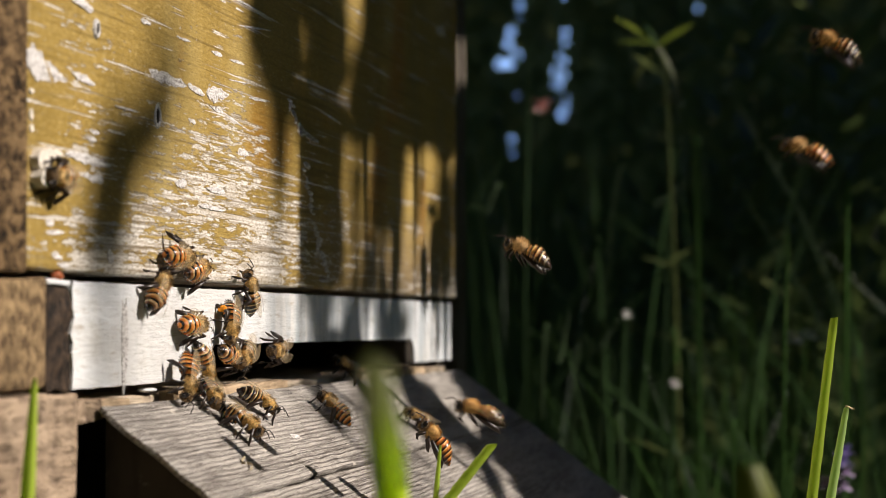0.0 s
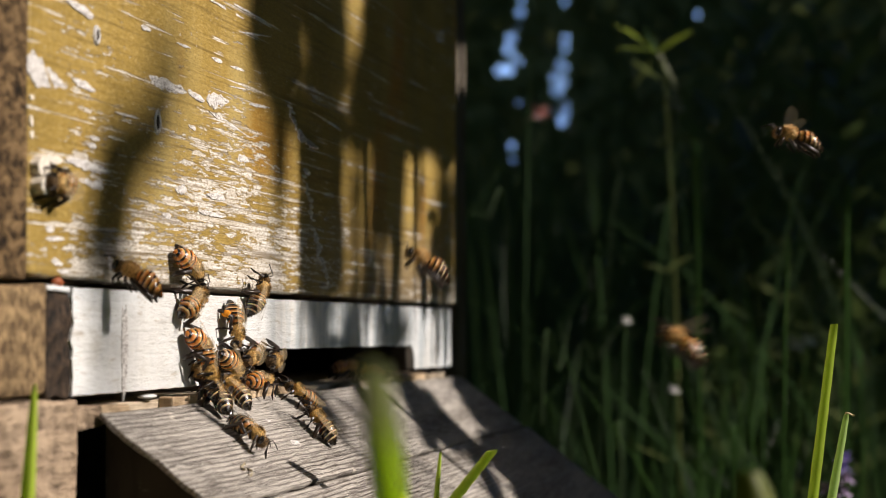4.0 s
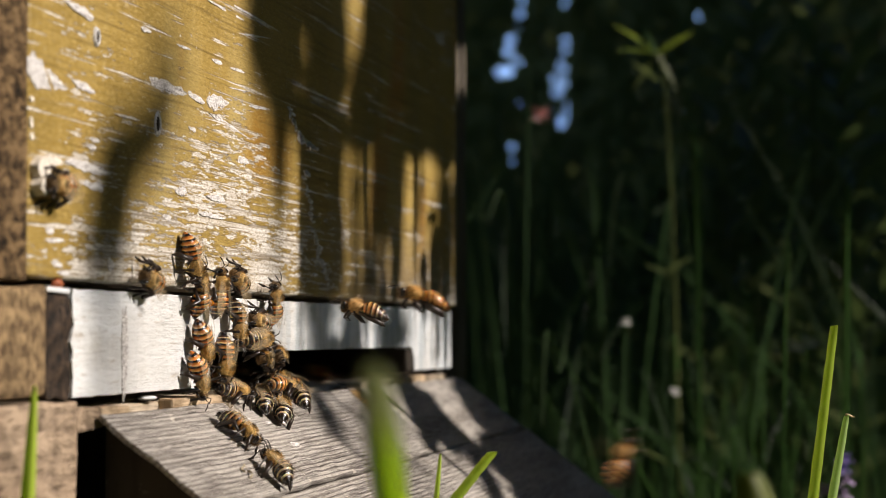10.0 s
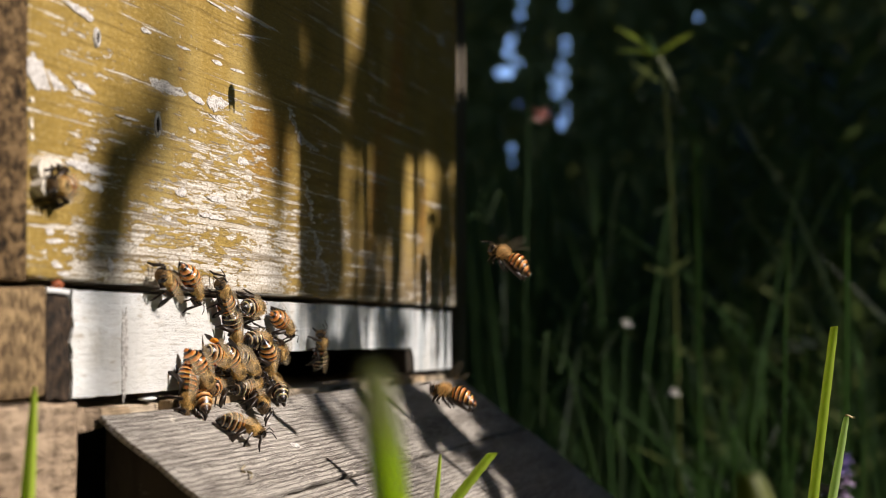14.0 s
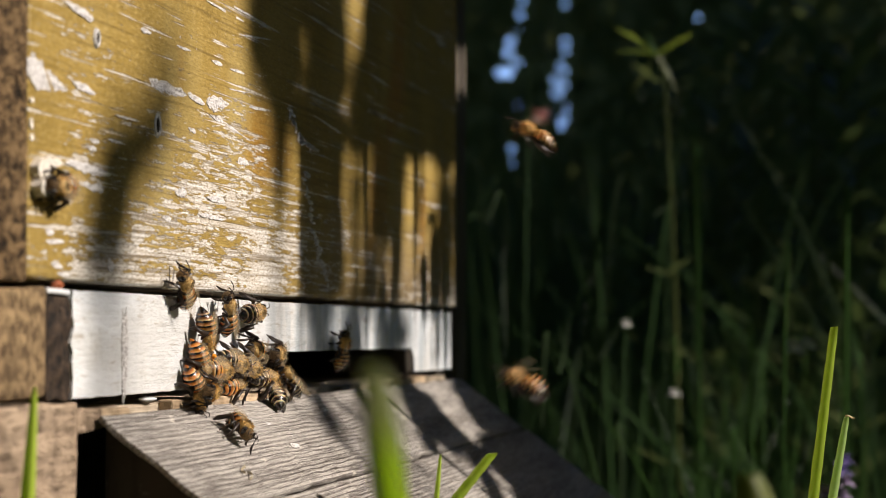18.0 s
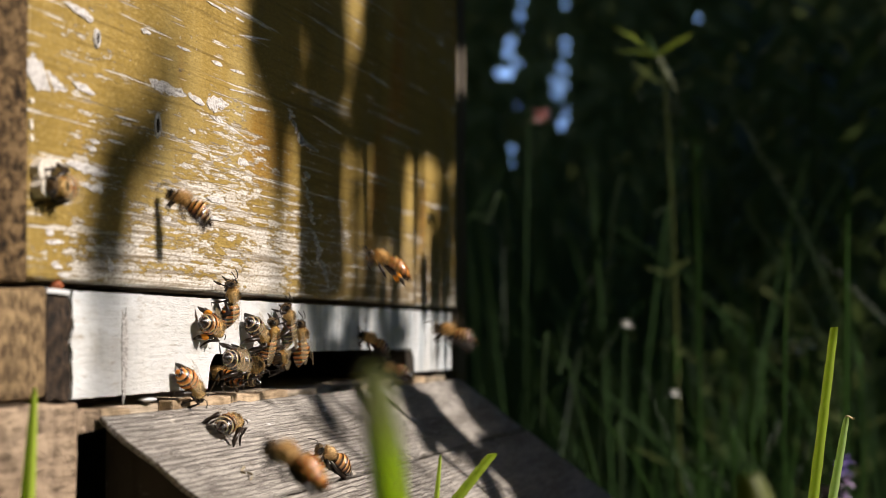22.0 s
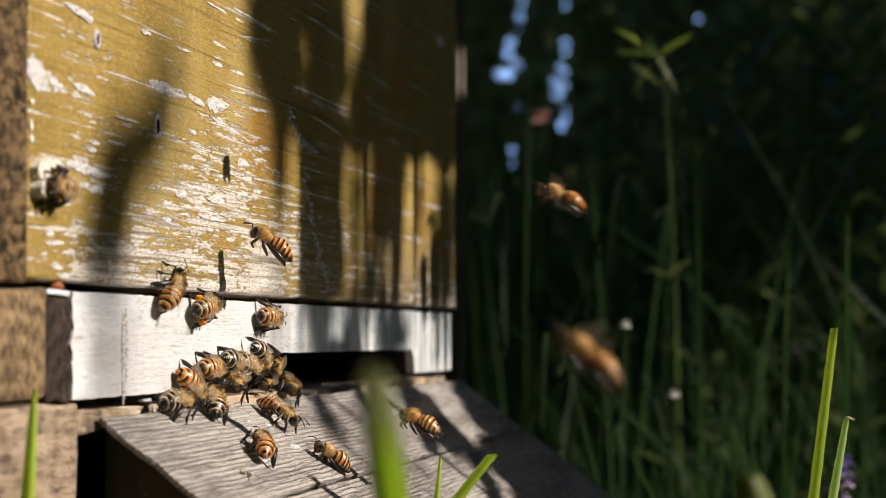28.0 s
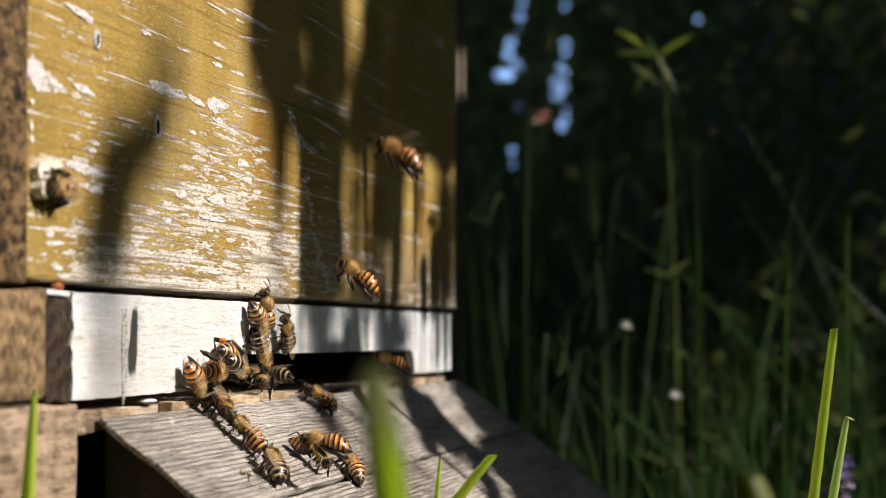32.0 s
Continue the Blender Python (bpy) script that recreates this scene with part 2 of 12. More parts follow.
def leaf_mat(name, dark, light, gloss=0.45, dry=None):
    m = Mat(name, gloss, 0.4)
    streak = m.noise(m.scaled(60, 60, 4), 1.0, 3)
    c = m.mix(m.island(), dark, light)
    c = m.mix(m.ramp(streak, (0.35, 0.0), (0.7, 0.5)), c, tuple(v * 0.7 for v in light))
    glow = m.mix(0.0, tuple(min(1, v * 1.3) for v in light), light)
    if dry:
        # the blade's tip, above the height dry, has turned to straw
        straw = m.ramp(m.calc("ADD", m.calc("MULTIPLY", m.calc("SUBTRACT", m.axis(2), dry), 60.0), 0.5), (0.3, 0.0), (0.8, 0.9))
        c, glow = m.mix(straw, c, (0.62, 0.64, 0.42)), m.mix(straw, glow, (0.62, 0.66, 0.42))
    m.color(c)
    tr = m.t.nodes.new("ShaderNodeBsdfTranslucent")
    m.put(tr.inputs["Color"], glow)
    mx = m.t.nodes.new("ShaderNodeMixShader")
    mx.inputs[0].default_value = 0.42
    out = m.t.nodes["Material Output"]
    m.t.links.new(m.bsdf.outputs[0], mx.inputs[1])
    m.t.links.new(tr.outputs[0], mx.inputs[2])
    m.t.links.new(mx.outputs[0], out.inputs["Surface"])
    m.bump(streak, 0.0004, 0.5)
    return m.m


def pitted_wood():
    """Old brown wood eaten full of small dark pits."""
    m = Mat("pitted_brown_wood", 0.85, 0.2)
    pits = m.noise(m.scaled(300, 300, 420), 1.0, 6, 0.75, 0.6)
    blotch = m.noise(m.scaled(60, 60, 90), 1.0, 4, 0.6)
    c = m.ramp(m.calc("ADD", pits, m.calc("MULTIPLY", m.calc("SUBTRACT", blotch, 0.5), 0.25)), (0.38, (0.008, 0.006, 0.004)), (0.46, (0.075, 0.046, 0.022)), (0.60, (0.30, 0.195, 0.095)))
    m.color(c)
    return m.bump(pits, 0.0016, 1.0).m


def flaked_wood():
    """Bare pine under lost paint: chalky white fibres with grey and dark pits."""
    m = Mat("flaked_pale_pine", 0.75, 0.35)
    pits = m.noise(m.scaled(800, 800, 1500), 1.0, 5, 0.7)
    fibre = m.noise(m.scaled(120, 120, 1500, (4, 1, 2)), 1.0, 4, 0.65)
    c = m.ramp(m.calc("ADD", m.calc("MULTIPLY", pits, 0.6), m.calc("MULTIPLY", fibre, 0.4)), (0.37, (0.10, 0.085, 0.07)), (0.44, (0.44, 0.41, 0.39)), (0.56, (0.84, 0.82, 0.80)))
    m.color(c)
    return m.bump(pits, 0.0004, 1.0).m


def plain(name, c, rough=0.6, spec=0.4, vary=0.25, scale=400, relief=0.0002):
    m = Mat(name, rough, spec)
    n = m.noise(m.scaled(scale, scale, scale), 1.0, 4)
    m.color(m.ramp(n, (0.3, tuple(v * (1 - vary) for v in c)), (0.7, tuple(min(1, v * (1 + vary)) for v in c))))
    return m.bump(n, relief, 0.6).m


OCHRE = ochre_paint()
WHITE = white_paint()
RAMP_WOOD = ramp_wood()
RAIL_WOOD = grey_wood("brown_weathered_wood", (0.11, 0.08, 0.05), (0.70, 0.59, 0.45), (26, 500, 380), 0.0014)
BASE_WOOD = grey_wood("grey_brown_sawn_wood", (0.06, 0.04, 0.026), (0.46, 0.345, 0.24), (70, 380, 380), 0.0016)
TAN_WOOD = grey_wood("pale_tan_wood", (0.16, 0.11, 0.06), (0.66, 0.50, 0.33), (60, 600, 500), 0.0008)
# near black: the shade below and behind the hive is in this colour
DARK_WOOD = grey_wood("shade_dark_wood", (0.012, 0.010, 0.008), (0.045, 0.036, 0.027), (200, 200, 60), 0.0006)
END_BROWN = end_grain("brown_end_grain", (0.085, 0.052, 0.026), (0.40, 0.275, 0.14), (0.03, 0, 0.03))
PITTED = pitted_wood()
END_DARK = end_grain("dark_broken_end_grain", (0.006, 0.0045, 0.0035), (0.075, 0.048, 0.030), (0, 0, 0))
FLAKED = flaked_wood()
WAX = plain("pale_wax", (0.80, 0.74, 0.64), 0.55, 0.4, 0.25, 900, 0.0005)
BARE = plain("bare_grey_pine", (0.55, 0.54, 0.53), 0.8, 0.25, 0.4, 1400)
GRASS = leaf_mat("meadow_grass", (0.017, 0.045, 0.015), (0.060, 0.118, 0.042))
# a much brighter copy of the grass, with sunlight put into its colour
GRASS_LIT = leaf_mat("sunlit_grass", (0.42, 0.56, 0.06), (0.54, 0.68, 0.10), 0.35)
LEAF = leaf_mat("shrub_leaf", (0.075, 0.095, 0.03), (0.17, 0.21, 0.07))
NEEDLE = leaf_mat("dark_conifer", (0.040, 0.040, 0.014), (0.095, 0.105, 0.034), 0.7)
HERB = leaf_mat("broad_herb_leaf", (0.06, 0.095, 0.027), (0.13, 0.185, 0.056), 0.5)
# very dark leaves, so that the added shade casters bounce little light
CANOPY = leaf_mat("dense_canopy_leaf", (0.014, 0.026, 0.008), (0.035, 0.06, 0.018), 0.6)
BARK = plain("rough_bark", (0.09, 0.065, 0.045), 0.9, 0.2, 0.5, 60, 0.004)
SOIL = plain("shaded_meadow_soil", (0.05, 0.06, 0.025), 0.95, 0.1, 0.5, 14, 0.02)


# ---- mesh helpers ----
def part(name, bm, material, parent=None, label="", smooth=False):
    me = bpy.data.meshes.new(name)
    bm.to_mesh(me)
    bm.free()
    me.materials.append(material)
    if smooth:
        me.polygons.foreach_set("use_smooth", [True] * len(me.polygons))
    ob = new(name, me)
    if parent:
        ob.parent = parent
    if label:
        ob["label"] = label
    return ob


def raw(name, verts, faces, material, parent=None, smooth=False):
    me = bpy.data.meshes.new(name)
    me.from_pydata(verts, [], faces)
    me.materials.append(material)
    if smooth:
        me.polygons.foreach_set("use_smooth", [True] * len(me.polygons))
    ob = new(name, me)
    if parent:
        ob.parent = parent
    return ob


def holder(name, at=(0, 0, 0)):
    ob = new(name)
    ob.location = at
    ob.empty_display_size = 0.01
    return ob


def timber(x0, x1, y0, y1, z0, z1, bevel=0.0008, wear=0.0003, step=0.012, seed=1):
    """A sawn board: bevelled, cut along its length and a little uneven at its edges."""
    bm = bmesh.new()
    bmesh.ops.create_cube(bm, size=1.0)
    bmesh.ops.scale(bm, vec=(x1 - x0, y1 - y0, z1 - z0), verts=bm.verts)
    bmesh.ops.translate(bm, vec=((x0 + x1) / 2, (y0 + y1) / 2, (z0 + z1) / 2), verts=bm.verts)
    bmesh.ops.bevel(bm, geom=bm.edges[:], offset=bevel, segments=2, affect="EDGES", profile=0.6)
    for k, (a, b) in enumerate(((x0, x1), (y0, y1), (z0, z1))):
        n = min(40, int((b - a) / step))
        for i in range(1, n):
            co, no = [0, 0, 0], [0, 0, 0]
            co[k], no[k] = a + (b - a) * i / n, 1
            bmesh.ops.bisect_plane(bm, geom=bm.verts[:] + bm.edges[:] + bm.faces[:], plane_co=co, plane_no=no)
    for v in bm.verts:
        v.co += noise.noise_vector(v.co * 160 + Vector((seed * 7.3, seed, 0))) * wear
    return bm


def blade(verts, faces, root, height, lean, width, turn, bend=0.25, cuts=6, fold=0.25):
    """Adds one grass blade, folded along its middle, to lists of vertices and faces."""
    k = len(verts)
    side = Vector((math.cos(turn), math.sin(turn), 0))
    out = Vector((math.cos(lean[1]), math.sin(lean[1]), 0))
    for i in range(cuts + 1):
        f = i / cuts
        w = width * (1 - f ** 2.2) * (0.55 + 0.45 * min(1, f * 4)) / 2 + width * 0.02
        c = Vector(root) + Vector((0, 0, height * (f - bend * 0.35 * f ** 3))) + out * (lean[0] * f + bend * height * f ** 2.4)
        up = side.cross(Vector((0, 0, 1))) * (fold * w)
        verts += [c - side * w, c + up, c + side * w]
        if i:
            a = k + 3 * (i - 1)
            faces += [(a, a + 1, a + 4, a + 3), (a + 1, a + 2, a + 5, a + 4)]


# ---- ground ----
GROUND = -0.42
raw("ground", [(-60, -60, GROUND), (90, -60, GROUND), (90, 60, GROUND), (-60, 60, GROUND)], [(0, 1, 2, 3)], SOIL)
tagged(bpy.data.objects["ground"], "shaded meadow soil under long grass", "ground", kind="structure")

# ---- the hive ----
hive = tagged(holder("beehive", (0.17, 0.2, -0.04)), "weathered wooden beehive, ochre paint flaking off its front", "beehive")


def under_hive(ob):
    ob.parent = hive
    ob.matrix_parent_inverse = Matrix.Translation(hive.location).inverted()
    return ob


BOX0, BOX1, TOP = 0.0245, 0.393, 0.262
# front board has its origin at its lower edge, so that the wear follows the edge
fb = part("front_board", timber(-0.0226, BOX1 - 0.0225, 0.0, 0.022, 0.0, TOP - BOX0, 0.0012, 0.0004), OCHRE, None, "ochre painted pine board, paint flaking along the grain")
fb.location = (0, 0, BOX0)
under_hive(fb)
under_hive(part("side_board", timber(-0.047, -0.0232, -0.0006, 0.42, BOX0 - 0.001, TOP, 0.001, 0.0005), PITTED, None, "unpainted brown end grain of the side board"))
fe = part("side_board", timber(0, 0.0222, 0.0004, 0.42, 0.0, TOP - BOX0, 0.0012, 0.0004), OCHRE, None)
fe.location = (BOX1 - 0.0222, 0, BOX0)
under_hive(fe)
bb = part("back_board", timber(-0.0225, BOX1 - 0.0227, 0.398, 0.42, BOX0, TOP, 0.001, 0.0003, 0.05), RAIL_WOOD)
under_hive(bb)
under_hive(part("cover_board", timber(-0.055, BOX1 + 0.01, -0.012, 0.43, TOP + 0.0005, TOP + 0.03, 0.002, 0.0004, 0.05), RAIL_WOOD))
under_hive(part("floor_board", timber(0.0005, 0.3815, 0.0026, 0.42, -0.0068, -0.0026, 0.0006, 0.0005), RAIL_WOOD, None, "thin grey floor board"))
# only the lit stretches of the lip; the shaded middle is left out
for x0, x1 in ((0.058, 0.152), (0.294, 0.330)):
    under_hive(part("floor_lip", timber(x0, x1, -0.0012, 0.0024, -0.0062, -0.0021, 0.0005, 0.0006, 0.004, 3), TAN_WOOD, None, "pale tan lit pieces of the floor board's front edge"))
under_hive(part("floor_rail", timber(-0.047, -0.0128, -0.0004, 0.42, 0.0004, 0.0228, 0.0014, 0.0006), END_BROWN, None, "brown side rail showing its end grain"))
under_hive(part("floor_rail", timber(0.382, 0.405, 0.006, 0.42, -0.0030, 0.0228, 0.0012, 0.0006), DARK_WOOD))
under_hive(part("base_rail", timber(-0.047, 0.0028, -0.0006, 0.42, -0.0226, -0.0008, 0.0009, 0.0007, 0.005), BASE_WOOD, None, "cracked brown-grey base rail"))
under_hive(part("base_rail", timber(-0.047, 0.0022, -0.0002, 0.42, -0.12, -0.0229, 0.0012, 0.0007), BASE_WOOD))
under_hive(part("base_tongue", timber(0.0029, 0.0168, -0.0004, 0.0030, -0.0073, -0.0022, 0.0006, 0.0007, 0.003, 4), BASE_WOOD, None, "short tongue of split pale wood"))
under_hive(part("base_tongue", timber(0.0169, 0.0352, 0.0006, 0.0030, -0.0066, -0.0027, 0.0006, 0.0006, 0.003, 6), TAN_WOOD))
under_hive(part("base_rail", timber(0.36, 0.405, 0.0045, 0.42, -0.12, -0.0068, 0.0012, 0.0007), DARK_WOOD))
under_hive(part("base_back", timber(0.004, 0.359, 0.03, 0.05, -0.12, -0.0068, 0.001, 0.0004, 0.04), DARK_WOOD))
for px in (-0.03, 0.36):
    for py in (0.03, 0.36):
        under_hive(part("leg", timber(px, px + 0.045, py, py + 0.045, GROUND - 0.01, -0.1202, 0.002, 0.0005, 0.05), DARK_WOOD))


def entrance_strip():
    """The white batten over the entrance: a long low cut-out with rounded ends, its near end broken."""
    x0, x1, top, r = 0.088, 0.316, 0.0086, 0.006

    def foot(x):
        if x <= x0 - 0.001 or x >= x1:
            return 0.0
        near = min(x - x0 + 0.001, x1 - x)
        return top * min(1.0, max(0.0, 1 - (1 - min(1.0, near / r)) ** 2) ** 0.5)

    xs = [0.0002 + 0.0020 * i for i in range(42)] + [0.0846 + 0.0008 * i for i in range(16)] + [0.098 + 0.006 * i for i in range(35)] + [0.304 + 0.0010 * i for i in range(16)] + [0.32 + 0.005 * i for i in range(13)]
    rows = 12
    v, f = [], []
    for y in (0.0, 0.0065):
        for i, x in enumerate(xs):
            lo = foot(x)
            for j in range(rows + 1):
                z = lo + (0.0225 - lo) * j / rows
                jag = 0.0004 + 0.0018 * noise.noise(Vector((z * 330, 2.3, 0))) + 0.0010 * noise.noise(Vector((z * 1100, 5.1, 0))) if i == 0 else 0.0
                wear = noise.noise_vector(Vector((x, y, z)) * 240) * 0.00025
                v.append((x + max(0.0, jag) + wear.x, y + wear.y, z + wear.z))
    n, h = len(xs), rows + 1
    back = n * h
    for i in range(n - 1):
        for j in range(rows):
            a = i * h + j
            f += [(a, a + h, a + h + 1, a + 1), (back + a, back + a + 1, back + a + h + 1, back + a + h)]
        for j in (0, rows):
            a = i * h + j
            f.append((a, back + a, back + a + h, a + h))
    for j in range(rows):
        for a in (j, (n - 1) * h + j):
            f.append((a, a + 1, back + a + 1, back + a))
    bm = bmesh.new()
    verts = [bm.verts.new(p) for p in v]
    for q in f:
        bm.faces.new([verts[k] for k in q])
    bmesh.ops.recalc_face_normals(bm, faces=bm.faces[:])
    return bm


strip = part("entrance_strip", entrance_strip(), WHITE, None, "chalky white painted entrance batten with a low slot")
under_hive(strip)
under_hive(part("strip_end", timber(-0.0105, 0.0042, 0.0008, 0.0060, -0.0002, 0.0214, 0.0005, 0.0010, 0.0016), END_DARK, strip, "dark broken end of the batten"))
under_hive(part("strip_edge", timber(-0.0118, 0.0001, 0.0002, 0.0060, 0.0216, 0.0227, 0.0002, 0.0003, 0.003), WHITE, strip, "thin white splinter along the top"))
under_hive(part("slot_edge", timber(0.3060, 0.3150, 0.0006, 0.0062, -0.0004, 0.0078, 0.0006, 0.0004, 0.003), DARK_WOOD, strip, "dark end of the entrance slot"))
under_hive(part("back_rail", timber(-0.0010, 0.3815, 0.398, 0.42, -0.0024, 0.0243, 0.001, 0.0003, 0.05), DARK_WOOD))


def landing_board():
    """A sloping board on a wedge: 37 degrees down and away from the entrance."""
    wedge = holder("landing_board", (0.19, -0.03, -0.03))
    tagged(wedge, "sloping landing board of rough silvered planks below the entrance", "landing board")
    s, c = math.sin(radians(37.3)), math.cos(radians(37.3))

    def slab(name, d0, d1, x0, x1, thick, mat, seed, label=""):
        bm = timber(x0, x1, -d1, -d0, -thick, 0.0, 0.0003, 0.0006, 0.004, seed)
        ob = part(name, bm, mat, wedge, label)
        ob.matrix_parent_inverse = Matrix.Translation(wedge.location).inverted()
        ob.matrix_basis = Matrix.Translation((0, -0.0015, -0.0040)) @ Matrix.Rotation(radians(37.3), 4, "X")
        return ob

    upper = slab("plank", 0.0, SEAM - 0.0005, 0.0124, 0.392, 0.0013, RAMP_WOOD, 2)
    slab("plank", SEAM + 0.0005, 0.105, 0.0118, 0.394, 0.0013, RAMP_WOOD, 5)
    for x0, x1 in ((0.0150, 0.3905),):
        bm = bmesh.new()
        tri = [(-0.0018, -0.0040 - 0.0020), (-0.0850, -0.0676 - 0.0020), (-0.0850, -0.118), (-0.0018, -0.118)]
        a = [bm.verts.new((x0, y, z)) for y, z in tri]
        b = [bm.verts.new((x1, y, z)) for y, z in tri]
        bm.faces.new(a), bm.faces.new(b[::-1])
        for i in range(4):
            bm.faces.new((a[i], b[i], b[(i + 1) % 4], a[(i + 1) % 4]))
        bmesh.ops.recalc_face_normals(bm, faces=bm.faces[:])
        # the wedge's shaded end is put into its near-black colour
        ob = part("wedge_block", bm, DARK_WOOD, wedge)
        ob.matrix_parent_inverse = Matrix.Translation(wedge.location).inverted()
    return upper


SEAM = 0.0330
upper_plank = landing_board()


# ---- marks on the front board ----
def scab(cx, cz, w, h, seed, mat=None, lift=0.00012, slant=0.0, taper=0.0):
    """One place where the paint has come off: a thin scab of bare wood with a ragged rim, drawn out along the grain."""
    bm = bmesh.new()
    n = 24
    xs = [-math.cos(math.pi * i / n) for i in range(n + 1)]

    def edge(x, side):
        body = (1 - abs(x) ** 2.6) ** 0.6 * (1 - taper * 0.85 * x) / (1 + 0.3 * abs(taper))
        q = Vector((x * w * 260 + seed * 3.1, side * 5.0, seed * 1.7))
        rag = 0.55 * noise.noise(q * 0.55) + 0.42 * noise.noise(q * 1.7) + 0.25 * noise.noise(q * 4.1)
        return side * max(0.06, body * (1 + rag))

    rim = [(x, edge(x, 1)) for x in xs] + [(x, edge(x, -1)) for x in reversed(xs[1:-1])]
    rim = [(x * w / 2, z * h / 2 + slant * x * w / 2) for x, z in rim]
    m = len(rim)
    top = [bm.verts.new((x, -lift, z)) for x, z in rim]
    low = [bm.verts.new((x * 1.01, 0.0001, z * 1.02)) for x, z in rim]
    for i in range(m):
        j = (i + 1) % m
        bm.faces.new((low[i], low[j], top[j], top[i]))
    bm.faces.new((top[0], top[1], top[m - 1]))
    for i in range(1, n - 1):
        bm.faces.new((top[i], top[i + 1], top[m - i - 1], top[m - i]))
    bm.faces.new((top[n - 1], top[n], top[n + 1]))
    bmesh.ops.recalc_face_normals(bm, faces=bm.faces[:])
    ob = part("paint_scab", bm, mat or FLAKED, fb)
    ob.location = (cx, 0, cz - BOX0)
    return ob


# places where the paint came off: x, z, length, height, slant, taper
SCABS = ((0.0027, 0.0814, 0.0157, 0.0019, -0.095, -0.5), (-0.0135, 0.0649, 0.0204, 0.0057, -0.118, 0.8), (0.0057, 0.0654, 0.0123, 0.0016, -0.091, 0.0), (0.0558, 0.0716, 0.0275, 0.0027, -0.007, 0.0),
         (0.0766, 0.0714, 0.0125, 0.0018, -0.083, 0.2), (0.0932, 0.0724, 0.0174, 0.0038, 0.083, 0.6), (0.1032, 0.0671, 0.0329, 0.0010, -0.102, 0.8), (0.0420, 0.0830, 0.0061, 0.0012, 0.004, 0.3),
         (0.0672, 0.0827, 0.0100, 0.0007, 0.007, 0.0), (0.0921, 0.0826, 0.0084, 0.0010, -0.000, 0.0), (0.1089, 0.0826, 0.0123, 0.0007, 0.024, 0.0), (0.0736, 0.0634, 0.0054, 0.0012, -0.105, 0.0),
         (0.0992, 0.0969, 0.0302, 0.0007, -0.022, 0.0), (0.1145, 0.0991, 0.0378, 0.0006, -0.006, 0.0), (0.0307, 0.0617, 0.0151, 0.0005, 0.008, 0.0), (0.0117, 0.0547, 0.0057, 0.0010, -0.031, 0.0),
         (0.0102, 0.0530, 0.0050, 0.0010, -0.003, 0.0), (0.0243, 0.0558, 0.0107, 0.0006, -0.020, 0.0), (0.0660, 0.0476, 0.0080, 0.0020, 0.072, 0.0), (-0.0114, 0.0341, 0.0042, 0.0017, -0.002, 0.3),
         (-0.0089, 0.0322, 0.0096, 0.0009, 0.023, 0.0), (-0.0077, 0.0274, 0.0057, 0.0014, -0.086, 0.0), (-0.0045, 0.0257, 0.0064, 0.0008, -0.042, 0.0), (0.0290, 0.0318, 0.0024, 0.0043, 0.042, 0.0),
         (0.0214, 0.0283, 0.0036, 0.0030, -0.102, 0.0), (0.0950, 0.0476, 0.0210, 0.0013, -0.015, 0.0), (0.0887, 0.0430, 0.0192, 0.0011, -0.015, 0.0), (0.0567, 0.0407, 0.0069, 0.0013, -0.019, 0.0),
         (0.0088, 0.0485, 0.0248, 0.0020, -0.033, 0.0), (0.0108, 0.0448, 0.0144, 0.0017, -0.035, 0.0), (0.1128, 0.0592, 0.0120, 0.0021, -0.038, 0.0), (0.1237, 0.0939, 0.0300, 0.0005, 0.099, 0.0),
         (0.1287, 0.0749, 0.0204, 0.0009, 0.053, 0.4), (0.1978, 0.0779, 0.0323, 0.0007, -0.072, -0.4), (0.1773, 0.0695, 0.0151, 0.0013, -0.105, 0.0), (0.1102, 0.0776, 0.0166, 0.0004, 0.051, 0.0))
for k, (cx, cz, w, h, slant, taper) in enumerate(SCABS):
    scab(cx, cz, w, h, k, FLAKED, 0.00012, slant, taper)

# two wandering runs of small chips
rnd = random.Random(77)
for run in (((0.1564, 0.0787), (0.1621, 0.0737), (0.1703, 0.0695), (0.1848, 0.0687)),
            ((0.1733, 0.0623), (0.1752, 0.0541), (0.1801, 0.0468), (0.1870, 0.0395), (0.1927, 0.0337), (0.2004, 0.0283))):
    for (xa, za), (xb, zb) in zip(run, run[1:]):
        for i in range(5):
            g = (i + rnd.random()) / 5
            scab(xa + (xb - xa) * g + rnd.gauss(0, 0.0012), za + (zb - za) * g, rnd.uniform(0.002, 0.0062), rnd.uniform(0.0007, 0.0022), rnd.randrange(1000, 9000), FLAKED, 0.00012, -0.05, 0.2)

# pale wax lumps by the edge of the board, beside the bee that stays there
for k, (cx, cz, w, h, up) in enumerate(((-0.0185, 0.0462, 0.0060, 0.0034, 0.0020), (-0.0188, 0.0424, 0.0052, 0.0030, 0.0026), (-0.0150, 0.0440, 0.0050, 0.0022, 0.0012), (-0.0120, 0.0482, 0.0090, 0.0016, 0.0012), (-0.0208, 0.0523, 0.0016, 0.0013, 0.0003), (-0.0211, 0.0548, 0.0014, 0.0020, 0.0003), (-0.0209, 0.0597, 0.0019, 0.0012, 0.0003))):
    scab(cx, cz, w, h, 300 + k, WAX, up).name = "wax_lump"


